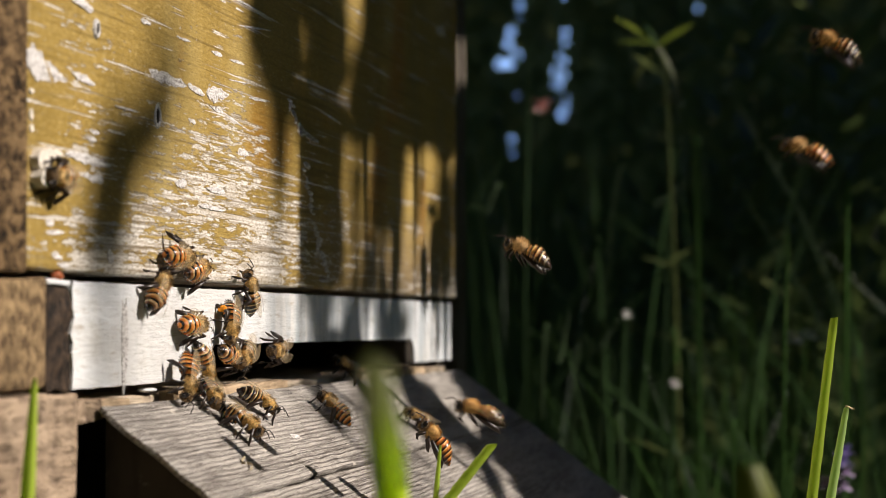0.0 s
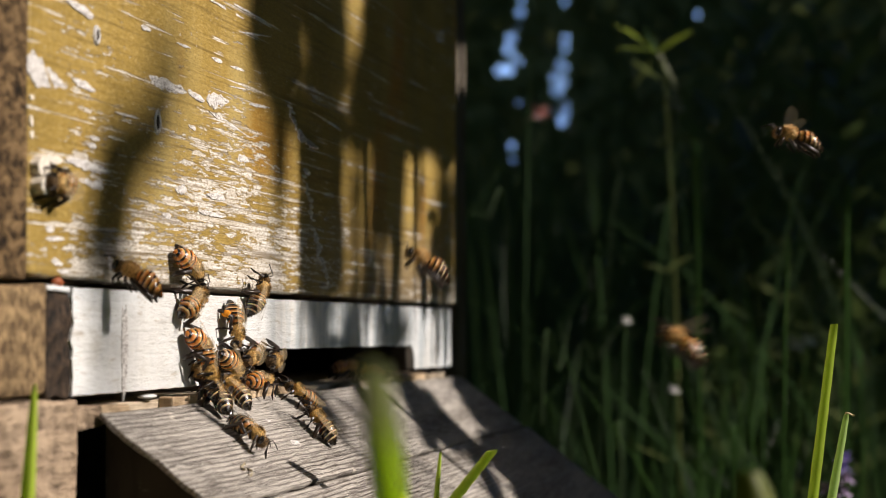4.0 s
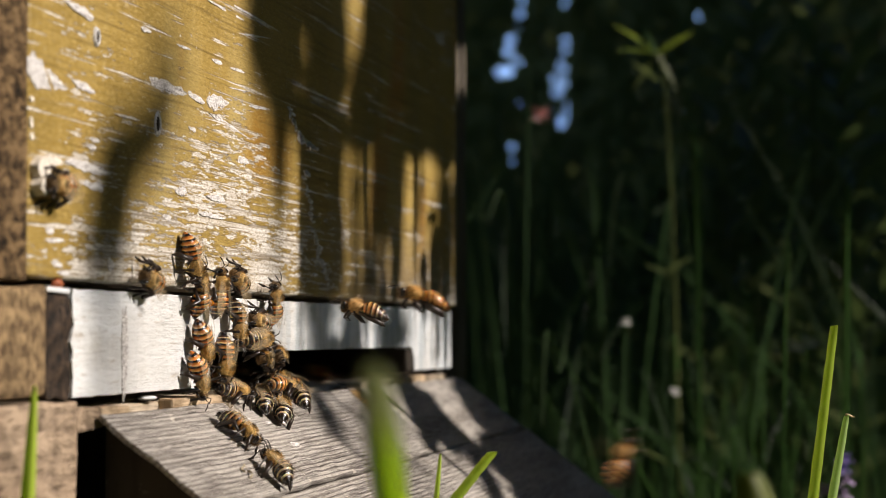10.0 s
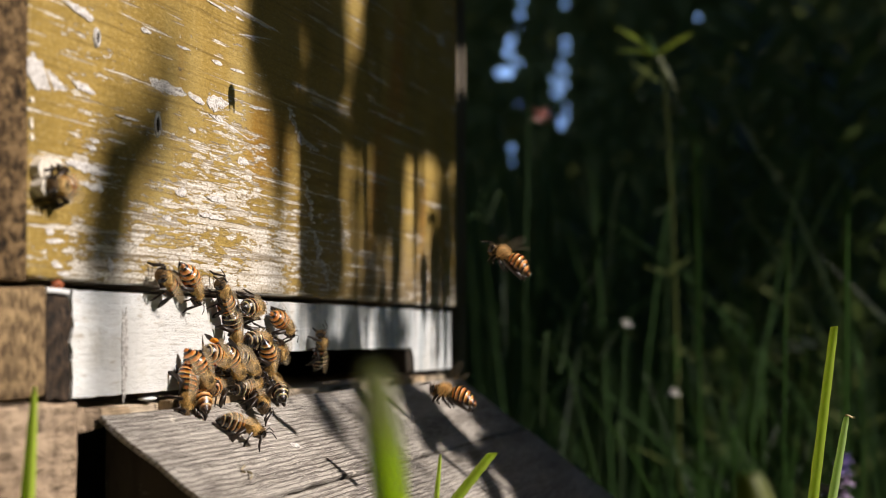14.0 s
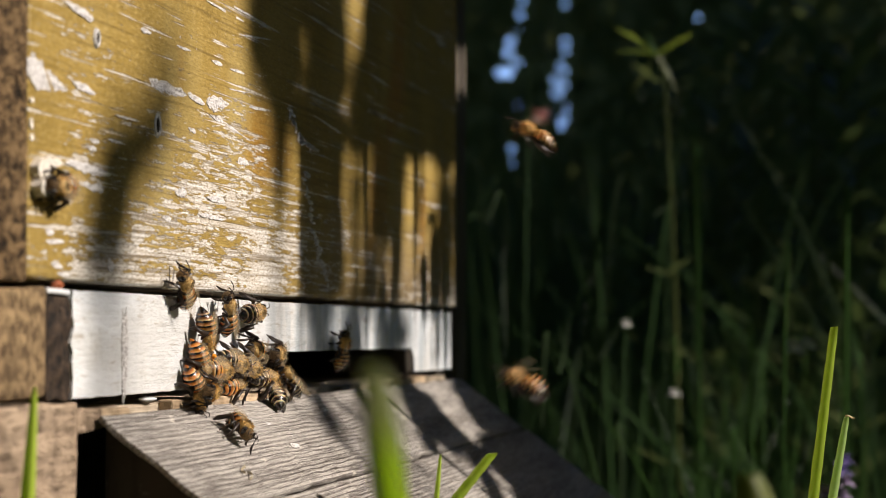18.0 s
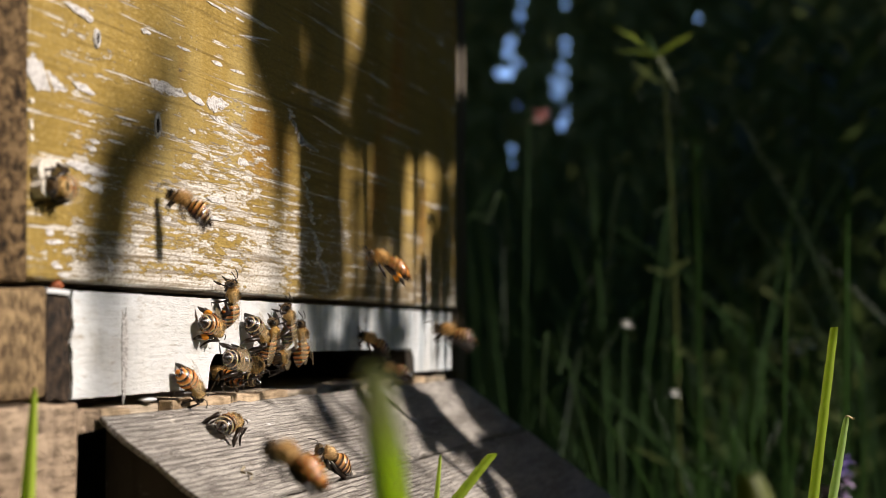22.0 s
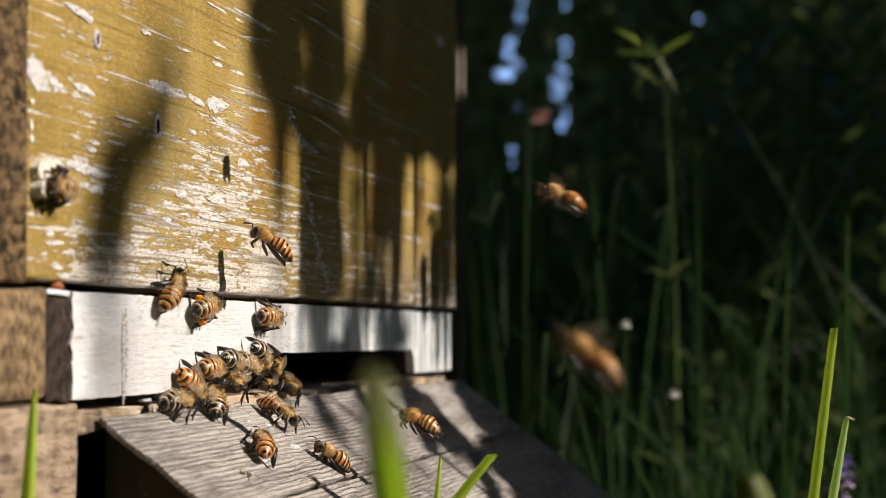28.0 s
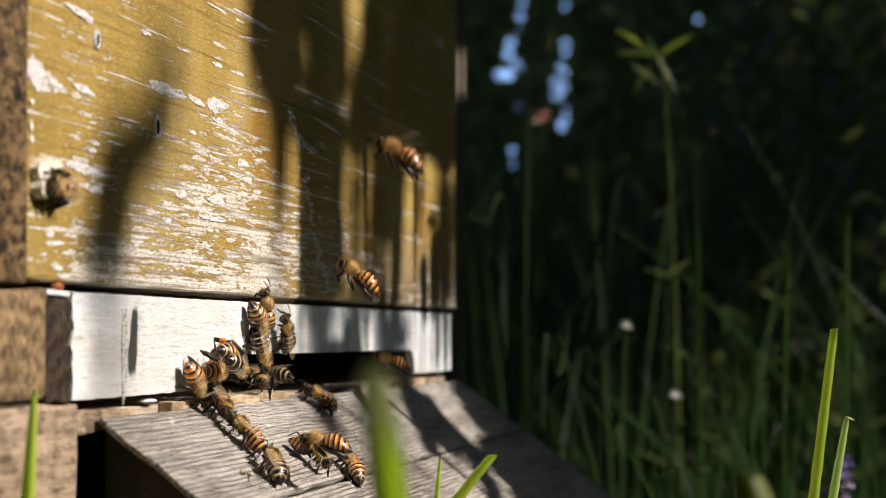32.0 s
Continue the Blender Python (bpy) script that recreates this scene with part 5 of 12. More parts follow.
def abdomen(parent, droop, seed, up):
    """Six overlapping rings that taper to the tip; droop: how far the tip hangs, in millimetres."""
    v, f = [], []
    n, sides = 49, 18
    rnd = random.Random(seed)
    for i in range(n):
        g = i / (n - 1)
        x = 0.7 - 7.3 * g
        r = 2.5 * max(0.03, math.sin(math.pi * (0.05 + 0.95 * g) ** 0.80)) ** 0.78 if g < 0.999 else 0.1
        r *= 1.0 + 0.07 * ((-x / 1.26) % 1.0)
        z = 3.0 + up - droop * g ** 1.6
        for j in range(sides):
            a = 6.283 * j / sides
            v.append((x * 0.001, r * 1.02 * math.cos(a) * 0.001, (z + r * 0.92 * math.sin(a)) * 0.001))
        if i:
            k = sides * (i - 1)
            f += [(k + j, k + (j + 1) % sides, k + sides + (j + 1) % sides, k + sides + j) for j in range(sides)]
    f += [tuple(range(sides))[::-1], tuple(range(len(v) - sides, len(v)))]
    for _ in range(320):
        i, a = rnd.randrange(2, n - 2), rnd.random() * 6.283
        k = sides * i + int(a / 6.2832 * sides)
        p = Vector(v[k])
        d = Vector((-0.6, math.cos(a), math.sin(a))).normalized()
        s = d.orthogonal().normalized() * 0.00005
        m = len(v)
        v += [tuple(p - s), tuple(p + s), tuple(p + d * (0.0003 + 0.0003 * rnd.random()))]
        f.append((m, m + 1, m + 2))
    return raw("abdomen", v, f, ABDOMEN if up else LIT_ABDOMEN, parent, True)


def wing(parent, root, tip, width, name, up, mat):
    """A thin curved wing blade from its root to its tip, in millimetres."""
    root, tip, up = Vector(root), Vector(tip), Vector(up).normalized()
    ax = tip - root
    side = ax.cross(up).normalized()
    v, f = [], []
    n = 8
    for i in range(n + 1):
        g = i / n
        w = width * (0.16 + 0.84 * math.sin(math.pi * (0.1 + 0.83 * g)) ** 0.7) * (1 if i < n else 0.45)
        c = root + ax * g + up * 0.25 * math.sin(3 * g)
        for k in (-0.35, 0.0, 0.35, 0.65):
            v.append(tuple((c + side * (w * k) + up * 0.08 * math.sin(k * 7 + g * 5)) * 0.001))
        if i:
            a = 4 * (i - 1)
            f += [(a + j, a + j + 1, a + 5 + j, a + 4 + j) for j in range(3)]
    ob = raw(name, v, f, mat, parent, True)
    ob["hinge"] = tuple(root * 0.001)
    return ob


def bee(flying, seed, loaded=False):
    """A worker honeybee, 13 mm long, standing at its feet; head towards +x."""
    b = holder("honeybee")
    b.empty_display_size = 0.005
    words = "honeybee in flight with spread wings, amber and black rings" if flying else "honeybee with folded wings, amber and black rings, on the hive"
    if loaded:
        words = "flying honeybee carrying orange pollen loads on its legs" if flying else "honeybee with folded wings and orange pollen loads, on the hive"
    tagged(b, words, "bee", "bees at the hive")
    rnd = random.Random(seed)
    up = 0.0 if flying else 0.7
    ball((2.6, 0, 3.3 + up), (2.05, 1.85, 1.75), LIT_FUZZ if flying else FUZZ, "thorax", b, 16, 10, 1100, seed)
    head = ball((5.5, 0, 2.7 + up), (1.15, 1.75, 1.5), FACE, "head", b, 14, 9, 220, seed + 1)
    for s in (-1, 1):
        ball((5.7, 1.35 * s, 3.0 + up), (0.75, 0.6, 1.15), EYE_MAT, "eye", head, 10, 7)
        tube(((6.4, 0.4 * s, 3.3 + up), (7.2, 0.9 * s, 4.2 + up + 0.3 * rnd.random()), (8.2, 1.4 * s, 4.0 + up), (9.2, 1.7 * s, 3.4 + up)), (0.14, 0.13, 0.14, 0.12), CHITIN, "antenna", head)
    abdomen(b, 1.9 if flying else 1.5, seed + 2, up)
    for s in (-1, 1):
        if flying:
            wing(b, (3.1, 1.4 * s, 4.6), (1.6, 8.6 * s, 8.6), 3.2, "forewing", (0.1, -0.4 * s, 1), BEATING)
            wing(b, (1.9, 1.4 * s, 4.4), (-1.6, 6.4 * s, 6.8), 2.3, "hindwing", (0.1, -0.4 * s, 1), BEATING)
        else:
            a = -0.6 + 1.4 * rnd.random()
            wing(b, (3.0, 1.2 * s, 4.7 + up), (-6.0, (2.2 + a) * s, 4.9 + up), 2.9, "forewing", (0.05, 0.35 * s, 1), WING)
            wing(b, (1.9, 1.2 * s, 4.5 + up), (-4.3, (1.9 + a) * s, 4.3 + up), 2.0, "hindwing", (0.05, 0.35 * s, 1), WING)
        for k, (x0, xk, xf, reach) in enumerate(((4.0, 5.0, 6.4, 3.6), (2.7, 2.6, 2.3, 4.9), (1.4, -0.8, -2.9, 4.7))):
            j = rnd.uniform(-0.5, 0.5)
            if flying:
                pts = ((x0, 1.1 * s, 1.9), (xk - 0.6, 2.0 * s, 1.0), (xf - 1.6, 1.8 * s, 0.0), (xf - 2.6, 1.6 * s, -0.8))
            else:
                pts = ((x0, 1.1 * s, 2.3), (xk + j, 3.0 * s, 3.9), (xf * 0.9 + j, reach * 0.85 * s, 1.2), (xf + j, reach * s, 0.05))
            hind = 1.8 if k == 2 else 1.0
            leg = tube(pts, (0.34, 0.42 * hind, 0.36 * hind, 0.16), CHITIN, "leg", b)
            leg["hinge"] = (x0 * 0.001, 0.0011 * s, 0.0019)
            if loaded and k == 2:
                p = Vector(pts[1]).lerp(Vector(pts[2]), 0.55)
                ball(p, (1.0, 0.7, 1.25), POLLEN, "pollen_load", leg, 9, 7, 0, 0, "bright orange pollen load")
    return b


WALKERS = [bee(False, s) for s in (1, 2, 3)]
FLIERS = [bee(True, 11), bee(True, 12), bee(True, 13, True)]


PORTER = bee(False, 4, True)
CRAWLERS = WALKERS + [PORTER if k == 5 else copy_thing(WALKERS[k % 3], pose(0, 0, 0)) for k in range(3, 24)]
LOADED = (15, 19, 38)
FLYING = [copy_thing(FLIERS[2 if k in LOADED else k % 2], pose(0, 0, 0)) for k in range(69)]
for old in FLIERS:
    for ob in (*old.children_recursive, old):
        bpy.data.objects.remove(ob)


def about(ob, rx, rz):
    """A turn of a wing or leg about its own hinge."""
    h = Vector(ob["hinge"])
    return Matrix.Translation(h) @ Matrix.Rotation(radians(rz), 4, "Z") @ Matrix.Rotation(radians(rx), 4, "X") @ Matrix.Translation(-h)


def flap(thing, t0, t1):
    """The wings beat from t0 to t1 and rest before and after."""
    for ob in thing.children:
        if "wing" in ob.name:
            s = 1 if ob["hinge"][1] > 0 else -1
            rows = [(0, about(ob, 0, 0))] if t0 > 0.1 else []
            n = int((min(t1, 31.9) - t0) * 15)
            rows += [(t0 + k / 15, about(ob, s * (24 if k % 2 else -34), 0)) for k in range(n + 1)]
            walk(ob, rows + [(32, about(ob, 0, 0))])


def tread(thing, seed):
    """The legs shift a little all the time, in turns."""
    rnd = random.Random(seed)
    for k, ob in enumerate([c for c in thing.children if c.name.startswith("leg")]):
        walk(ob, [(t * 0.5, about(ob, rnd.uniform(-5, 5), rnd.uniform(-12, 12))) for t in range(65)])


# ---- what moves ----
def motions():
    walk(CRAWLERS[0], [(0, pose(.0563, 0, .0299, 98, 1, -6)), (0.35, pose(.0563, 0, .0299, 98, 1, -6)), (1, pose(.0597, 0, .0284, 98, 2, -6)), (1.35, pose(.0597, 0, .0284, 98, 2, -6)), (2, pose(.0624, 0, .0284, 98, -0, -6)), (2.35, pose(.0624, 0, .0284, 98, -0, -6)), (3, pose(.063, -.0001, .0288, 78, 28, -8)), (3.8, pose(.063, -.0001, .0288, 78, 28, -8)), (6, pose(.0636, -.0001, .033, 86, 60, -17)), (6.35, pose(.0636, -.0001, .033, 86, 60, -17)), (7, pose(.065, -.0001, .0317, 91, 49, -13)), (7.35, pose(.065, -.0001, .0317, 91, 49, -13)), (8, pose(.0657, -.0001, .0299, 96, 28, -9)), (8.35, pose(.0657, -.0001, .0299, 96, 28, -9)), (9, pose(.0651, 0, .0289, 82, 29, -4)), (9.35, pose(.0651, 0, .0289, 82, 29, -4)), (10, pose(.065, 0, .0312, 72, 74, -12)), (10.35, pose(.065, 0, .0312, 72, 74, -12)), (10.68, pose(.0609, 0, .0296, 82, 34, -4)), (11, pose(.0567, 0, .0279, 84, -5, -3)), (11.35, pose(.0567, 0, .0279, 84, -5, -3)), (12, pose(.056, 0, .0266, 83, -9, 2)), (12.35, pose(.056, 0, .0266, 83, -9, 2)), (13, pose(.0552, 0, .027, 84, -2, 2)), (13.35, pose(.0552, 0, .027, 84, -2, 2)), (14, pose(.0647, 0, .0253, 86, 42, 3)), (14.8, pose(.0647, 0, .0253, 86, 42, 3)), (17, pose(.0595, 0, .0128, 94, -7, -6)), (17.23, pose(.0948, .002, .0052, 45, -21, 36)), (17.45, pose(.13, .004, -.0024, 0, -0, 73)), (17.9, pose(.12, .0481, -.0024, 0, -0, 45)), (19.2, pose(.12, .0518, -.0024, 0, -0, 45)), (19.38, pose(.125, .0279, -.0024, 0, 0, -14)), (19.55, pose(.13, .004, -.0024, -0, -0, -73)), (19.7, pose(.1348, .0028, -.0024, 17, -6, -29)), (19.85, pose(.1396, .0016, -.0025, 25, -29, 28)), (20, pose(.1443, .0004, -.0025, 12, -44, 82)), (20.35, pose(.1443, .0004, -.0025, 12, -44, 82)), (21, pose(.166, .0034, -.0003, -31, -25, 138)), (21.35, pose(.166, .0034, -.0003, -31, -25, 138)), (22, pose(.1523, -.0016, .0107, -19, -86, 100)), (22.35, pose(.1523, -.0016, .0107, -19, -86, 100)), (23, pose(.1505, -.0016, .0137, -19, -86, 100)), (23.35, pose(.1505, -.0016, .0137, -19, -86, 100)), (24, pose(.1518, -.0001, .0194, -121, -70, -154)), (24.35, pose(.1518, -.0001, .0194, -121, -70, -154)), (25, pose(.1539, -.0001, .021, 178, -81, -94)), (25.8, pose(.1539, -.0001, .021, 178, -81, -94)), (28, pose(.0516, 0, .0237, 90, -45, -2)), (28.35, pose(.0516, 0, .0237, 90, -45, -2)), (29, pose(.0788, 0, .0229, -141, -89, -130)), (29.23, pose(.1044, .002, .0102, 4, -46, 78)), (29.45, pose(.13, .004, -.0024, 0, -0, 73)), (29.9, pose(.12, .0487, -.0024, 0, -0, 45)), (30.2, pose(.12, .0492, -.0024, 0, -0, 45)), (30.38, pose(.125, .0266, -.0024, 0, 0, -14)), (30.55, pose(.13, .004, -.0024, -0, -0, -73)), (30.7, pose(.121, -.0031, -.0069, -15, 0, -119)), (30.85, pose(.112, -.0101, -.0115, -28, -14, -176)), (31, pose(.1029, -.0172, -.016, -25, -30, 137)), (31.35, pose(.1029, -.0172, -.016, -25, -30, 137)), (31.68, pose(.1021, -.0189, -.0173, -34, 9, -165)), (32, pose(.1012, -.0206, -.0185, -2, 35, -96))])
    tread(CRAWLERS[0], 0)
    walk(CRAWLERS[1], [(0, pose(.0687, 0, .0261, 80, -9, 1)), (0.35, pose(.0687, 0, .0261, 80, -9, 1)), (1, pose(.0784, 0, .0268, 80, -8, 1)), (1.35, pose(.0784, 0, .0268, 80, -8, 1)), (2, pose(.0906, 0, .0235, 80, -1, 1)), (2.23, pose(.1561, .002, .0105, 40, -14, 38)), (2.45, pose(.2215, .004, -.0024, 0, -0, 73)), (2.9, pose(.1792, .0718, -.0024, 0, -0, 74)), (5.2, pose(.1792, .0694, -.0024, 0, -0, 74)), (5.32, pose(.1933, .0476, -.0024, 0, -0, 28)), (5.43, pose(.2074, .0258, -.0024, 0, 0, -28)), (5.55, pose(.2215, .004, -.0024, -0, -0, -73)), (5.7, pose(.1574, .0027, .0054, -34, -1, -110)), (5.85, pose(.0933, .0013, .0133, -70, -30, -149)), (6, pose(.0293, 0, .0211, -86, -63, -174)), (6.35, pose(.0293, 0, .0211, -86, -63, -174)), (6.67, pose(.0327, 0, .0215, 109, -75, -10)), (7, pose(.0361, 0, .0218, 101, -33, -3)), (7.22, pose(.1288, .002, .0097, 41, -33, 46)), (7.45, pose(.2215, .004, -.0024, 0, -0, 73)), (7.9, pose(.1792, .0713, -.0024, 0, -0, 74)), (8.2, pose(.1792, .0708, -.0024, 0, -0, 74)), (8.32, pose(.1933, .0485, -.0024, 0, -0, 28)), (8.43, pose(.2074, .0263, -.0024, 0, 0, -28)), (8.55, pose(.2215, .004, -.0024, -0, -0, -73)), (8.78, pose(.1479, .0012, .0056, 47, 14, -33)), (9, pose(.0743, -.0016, .0137, 92, -7, 5)), (9.35, pose(.0743, -.0016, .0137, 92, -7, 5)), (10, pose(.0735, 0, .0112, 95, 61, 4)), (10.15, pose(.1228, .0013, .0067, 68, 32, 16)), (10.3, pose(.1722, .0027, .0021, 34, 5, 43)), (10.45, pose(.2215, .004, -.0024, 0, -0, 73)), (10.9, pose(.1792, .0689, -.0024, 0, -0, 74)), (11.2, pose(.1792, .0689, -.0024, 0, -0, 74)), (11.32, pose(.1933, .0473, -.0024, 0, -0, 28)), (11.43, pose(.2074, .0256, -.0024, 0, 0, -28)), (11.55, pose(.2215, .004, -.0024, -0, -0, -73)), (11.78, pose(.1693, .002, .0127, 46, 20, -40)), (12, pose(.1171, 0, .0279, 96, 8, -3)), (12.35, pose(.1171, 0, .0279, 96, 8, -3)), (12.57, pose(.1168, 0, .0268, 91, 59, -6)), (12.78, pose(.1164, 0, .0257, -80, 52, -175)), (13, pose(.1161, 0, .0247, -84, 1, -177)), (13.22, pose(.1688, .002, .0111, -42, -22, 128)), (13.45, pose(.2215, .004, -.0024, 0, -0, 73)), (13.9, pose(.1792, .0708, -.0024, 0, -0, 74)), (17.2, pose(.1792, .0685, -.0024, 0, -0, 74)), (17.32, pose(.1933, .047, -.0024, 0, -0, 28)), (17.43, pose(.2074, .0255, -.0024, 0, 0, -28)), (17.55, pose(.2215, .004, -.0024, -0, -0, -73)), (17.7, pose(.2153, .0027, .0013, 33, -17, -45)), (17.85, pose(.2092, .0013, .0049, 70, -56, -22)), (18, pose(.203, 0, .0086, 177, -83, -94)), (18.23, pose(.2122, .002, .0031, 3, -48, 75)), (18.45, pose(.2215, .004, -.0024, 0, -0, 73)), (18.9, pose(.1792, .0685, -.0024, 0, -0, 74)), (21.2, pose(.1792, .07, -.0024, 0, -0, 74)), (21.32, pose(.1933, .048, -.0024, 0, -0, 28)), (21.43, pose(.2074, .026, -.0024, 0, 0, -28)), (21.55, pose(.2215, .004, -.0024, -0, -0, -73)), (21.7, pose(.1884, .0021, .0027, 36, -22, -48)), (21.85, pose(.1553, .0002, .0077, 92, -66, -44)), (22, pose(.1221, -.0017, .0128, -138, -67, -137)), (22.35, pose(.1221, -.0017, .0128, -138, -67, -137)), (23, pose(.1189, -.0017, .0156, -138, -67, -137)), (23.23, pose(.1702, .0011, .0066, -9, -53, 89)), (23.45, pose(.2215, .004, -.0024, 0, -0, 73)), (23.9, pose(.1792, .0683, -.0024, 0, -0, 74)), (24.2, pose(.1792, .0697, -.0024, 0, -0, 74)), (24.32, pose(.1933, .0478, -.0024, 0, -0, 28)), (24.43, pose(.2074, .0259, -.0024, 0, 0, -28)), (24.55, pose(.2215, .004, -.0024, -0, -0, -73)), (24.77, pose(.1486, .002, .0028, 45, 12, -35)), (25, pose(.0758, 0, .0079, 88, -6, 1)), (25.8, pose(.0758, 0, .0079, 88, -6, 1)), (28, pose(.08, 0, .0049, 82, 1, -2)), (28.35, pose(.08, 0, .0049, 82, 1, -2)), (29, pose(.0786, 0, .0041, 82, 1, -2)), (29.35, pose(.0786, 0, .0041, 82, 1, -2)), (30, pose(.0777, -.0016, .0057, 94, 1, 3)), (30.35, pose(.0777, -.0016, .0057, 94, 1, 3)), (31, pose(.0737, -.0016, .0084, 94, -3, 3)), (31.35, pose(.0737, -.0016, .0084, 94, -3, 3)), (32, pose(.0764, -.0016, .0049, 94, 1, 3))])
    tread(CRAWLERS[1], 1)
    walk(CRAWLERS[2], [(0, pose(.0422, 0, .0213, 88, -45, 1)), (0.35, pose(.0422, 0, .0213, 88, -45, 1)), (1, pose(.0513, 0, .0186, 89, -17, 1)), (1.35, pose(.0513, 0, .0186, 89, -17, 1)), (2, pose(.063, 0, .0198, 88, -31, 1)), (2.35, pose(.063, 0, .0198, 88, -31, 1)), (3, pose(.0663, -.0001, .0202, 84, -31, -7)), (3.8, pose(.0663, -.0001, .0202, 84, -31, -7)), (4.9, pose(.0674, 0, .0203, 87, -68, -5)), (6, pose(.0684, 0, .0204, -93, -74, 178)), (6.35, pose(.0684, 0, .0204, -93, -74, 178)), (7, pose(.069, 0, .0205, -94, -61, 179)), (7.35, pose(.069, 0, .0205, -94, -61, 179)), (8, pose(.071, 0, .0195, 84, -63, 1)), (8.35, pose(.071, 0, .0195, 84, -63, 1)), (9, pose(.0696, -.0001, .0222, -103, -73, -157)), (9.35, pose(.0696, -.0001, .0222, -103, -73, -157)), (10, pose(.0696, -.0001, .0231, -103, -73, -157)), (10.35, pose(.0696, -.0001, .0231, -103, -73, -157)), (11, pose(.0714, -.0001, .0223, -103, -73, -157)), (11.35, pose(.0714, -.0001, .0223, -103, -73, -157)), (12, pose(.0693, 0, .0264, -97, -61, -177)), (12.35, pose(.0693, 0, .0264, -97, -61, -177)), (13, pose(.0897, 0, .0181, -99, -74, -174)), (13.35, pose(.0897, 0, .0181, -99, -74, -174)), (14, pose(.0892, 0, .0225, -95, -40, -178)), (14.8, pose(.0892, 0, .0225, -95, -40, -178)), (17, pose(.0924, 0, .0176, -99, -68, -174)), (17.35, pose(.0924, 0, .0176, -99, -68, -174)), (18, pose(.0917, 0, .0183, -95, -60, -166)), (18.35, pose(.0917, 0, .0183, -95, -60, -166)), (19, pose(.0914, 0, .0176, -106, -72, -156)), (19.35, pose(.0914, 0, .0176, -106, -72, -156)), (20, pose(.0948, 0, .0167, -106, -72, -156)), (20.35, pose(.0948, 0, .0167, -106, -72, -156)), (21, pose(.0952, 0, .0177, -109, -73, -160)), (21.35, pose(.0952, 0, .0177, -109, -73, -160)), (22, pose(.0937, 0, .0213, -109, -73, -160)), (22.35, pose(.0937, 0, .0213, -109, -73, -160)), (23, pose(.1157, 0, .0169, -100, -59, -169)), (23.35, pose(.1157, 0, .0169, -100, -59, -169)), (24, pose(.1195, -.0001, .0181, -119, -72, -160)), (24.35, pose(.1195, -.0001, .0181, -119, -72, -160)), (25, pose(.1211, -.0001, .0172, -119, -72, -161)), (25.8, pose(.1211, -.0001, .0172, -119, -72, -161)), (26.9, pose(.1248, 0, .018, 101, -51, -16)), (28, pose(.1284, 0, .0188, 96, 2, -6)), (28.35, pose(.1284, 0, .0188, 96, 2, -6)), (29, pose(.1236, 0, .0185, 91, 39, -8)), (29.35, pose(.1236, 0, .0185, 91, 39, -8)), (30, pose(.12, 0, .0175, 87, 27, -0)), (30.35, pose(.12, 0, .0175, 87, 27, -0)), (31, pose(.1176, 0, .0164, 87, 48, -0)), (31.35, pose(.1176, 0, .0164, 87, 48, -0)), (32, pose(.1176, 0, .0174, 87, 48, -0))])
    tread(CRAWLERS[2], 2)
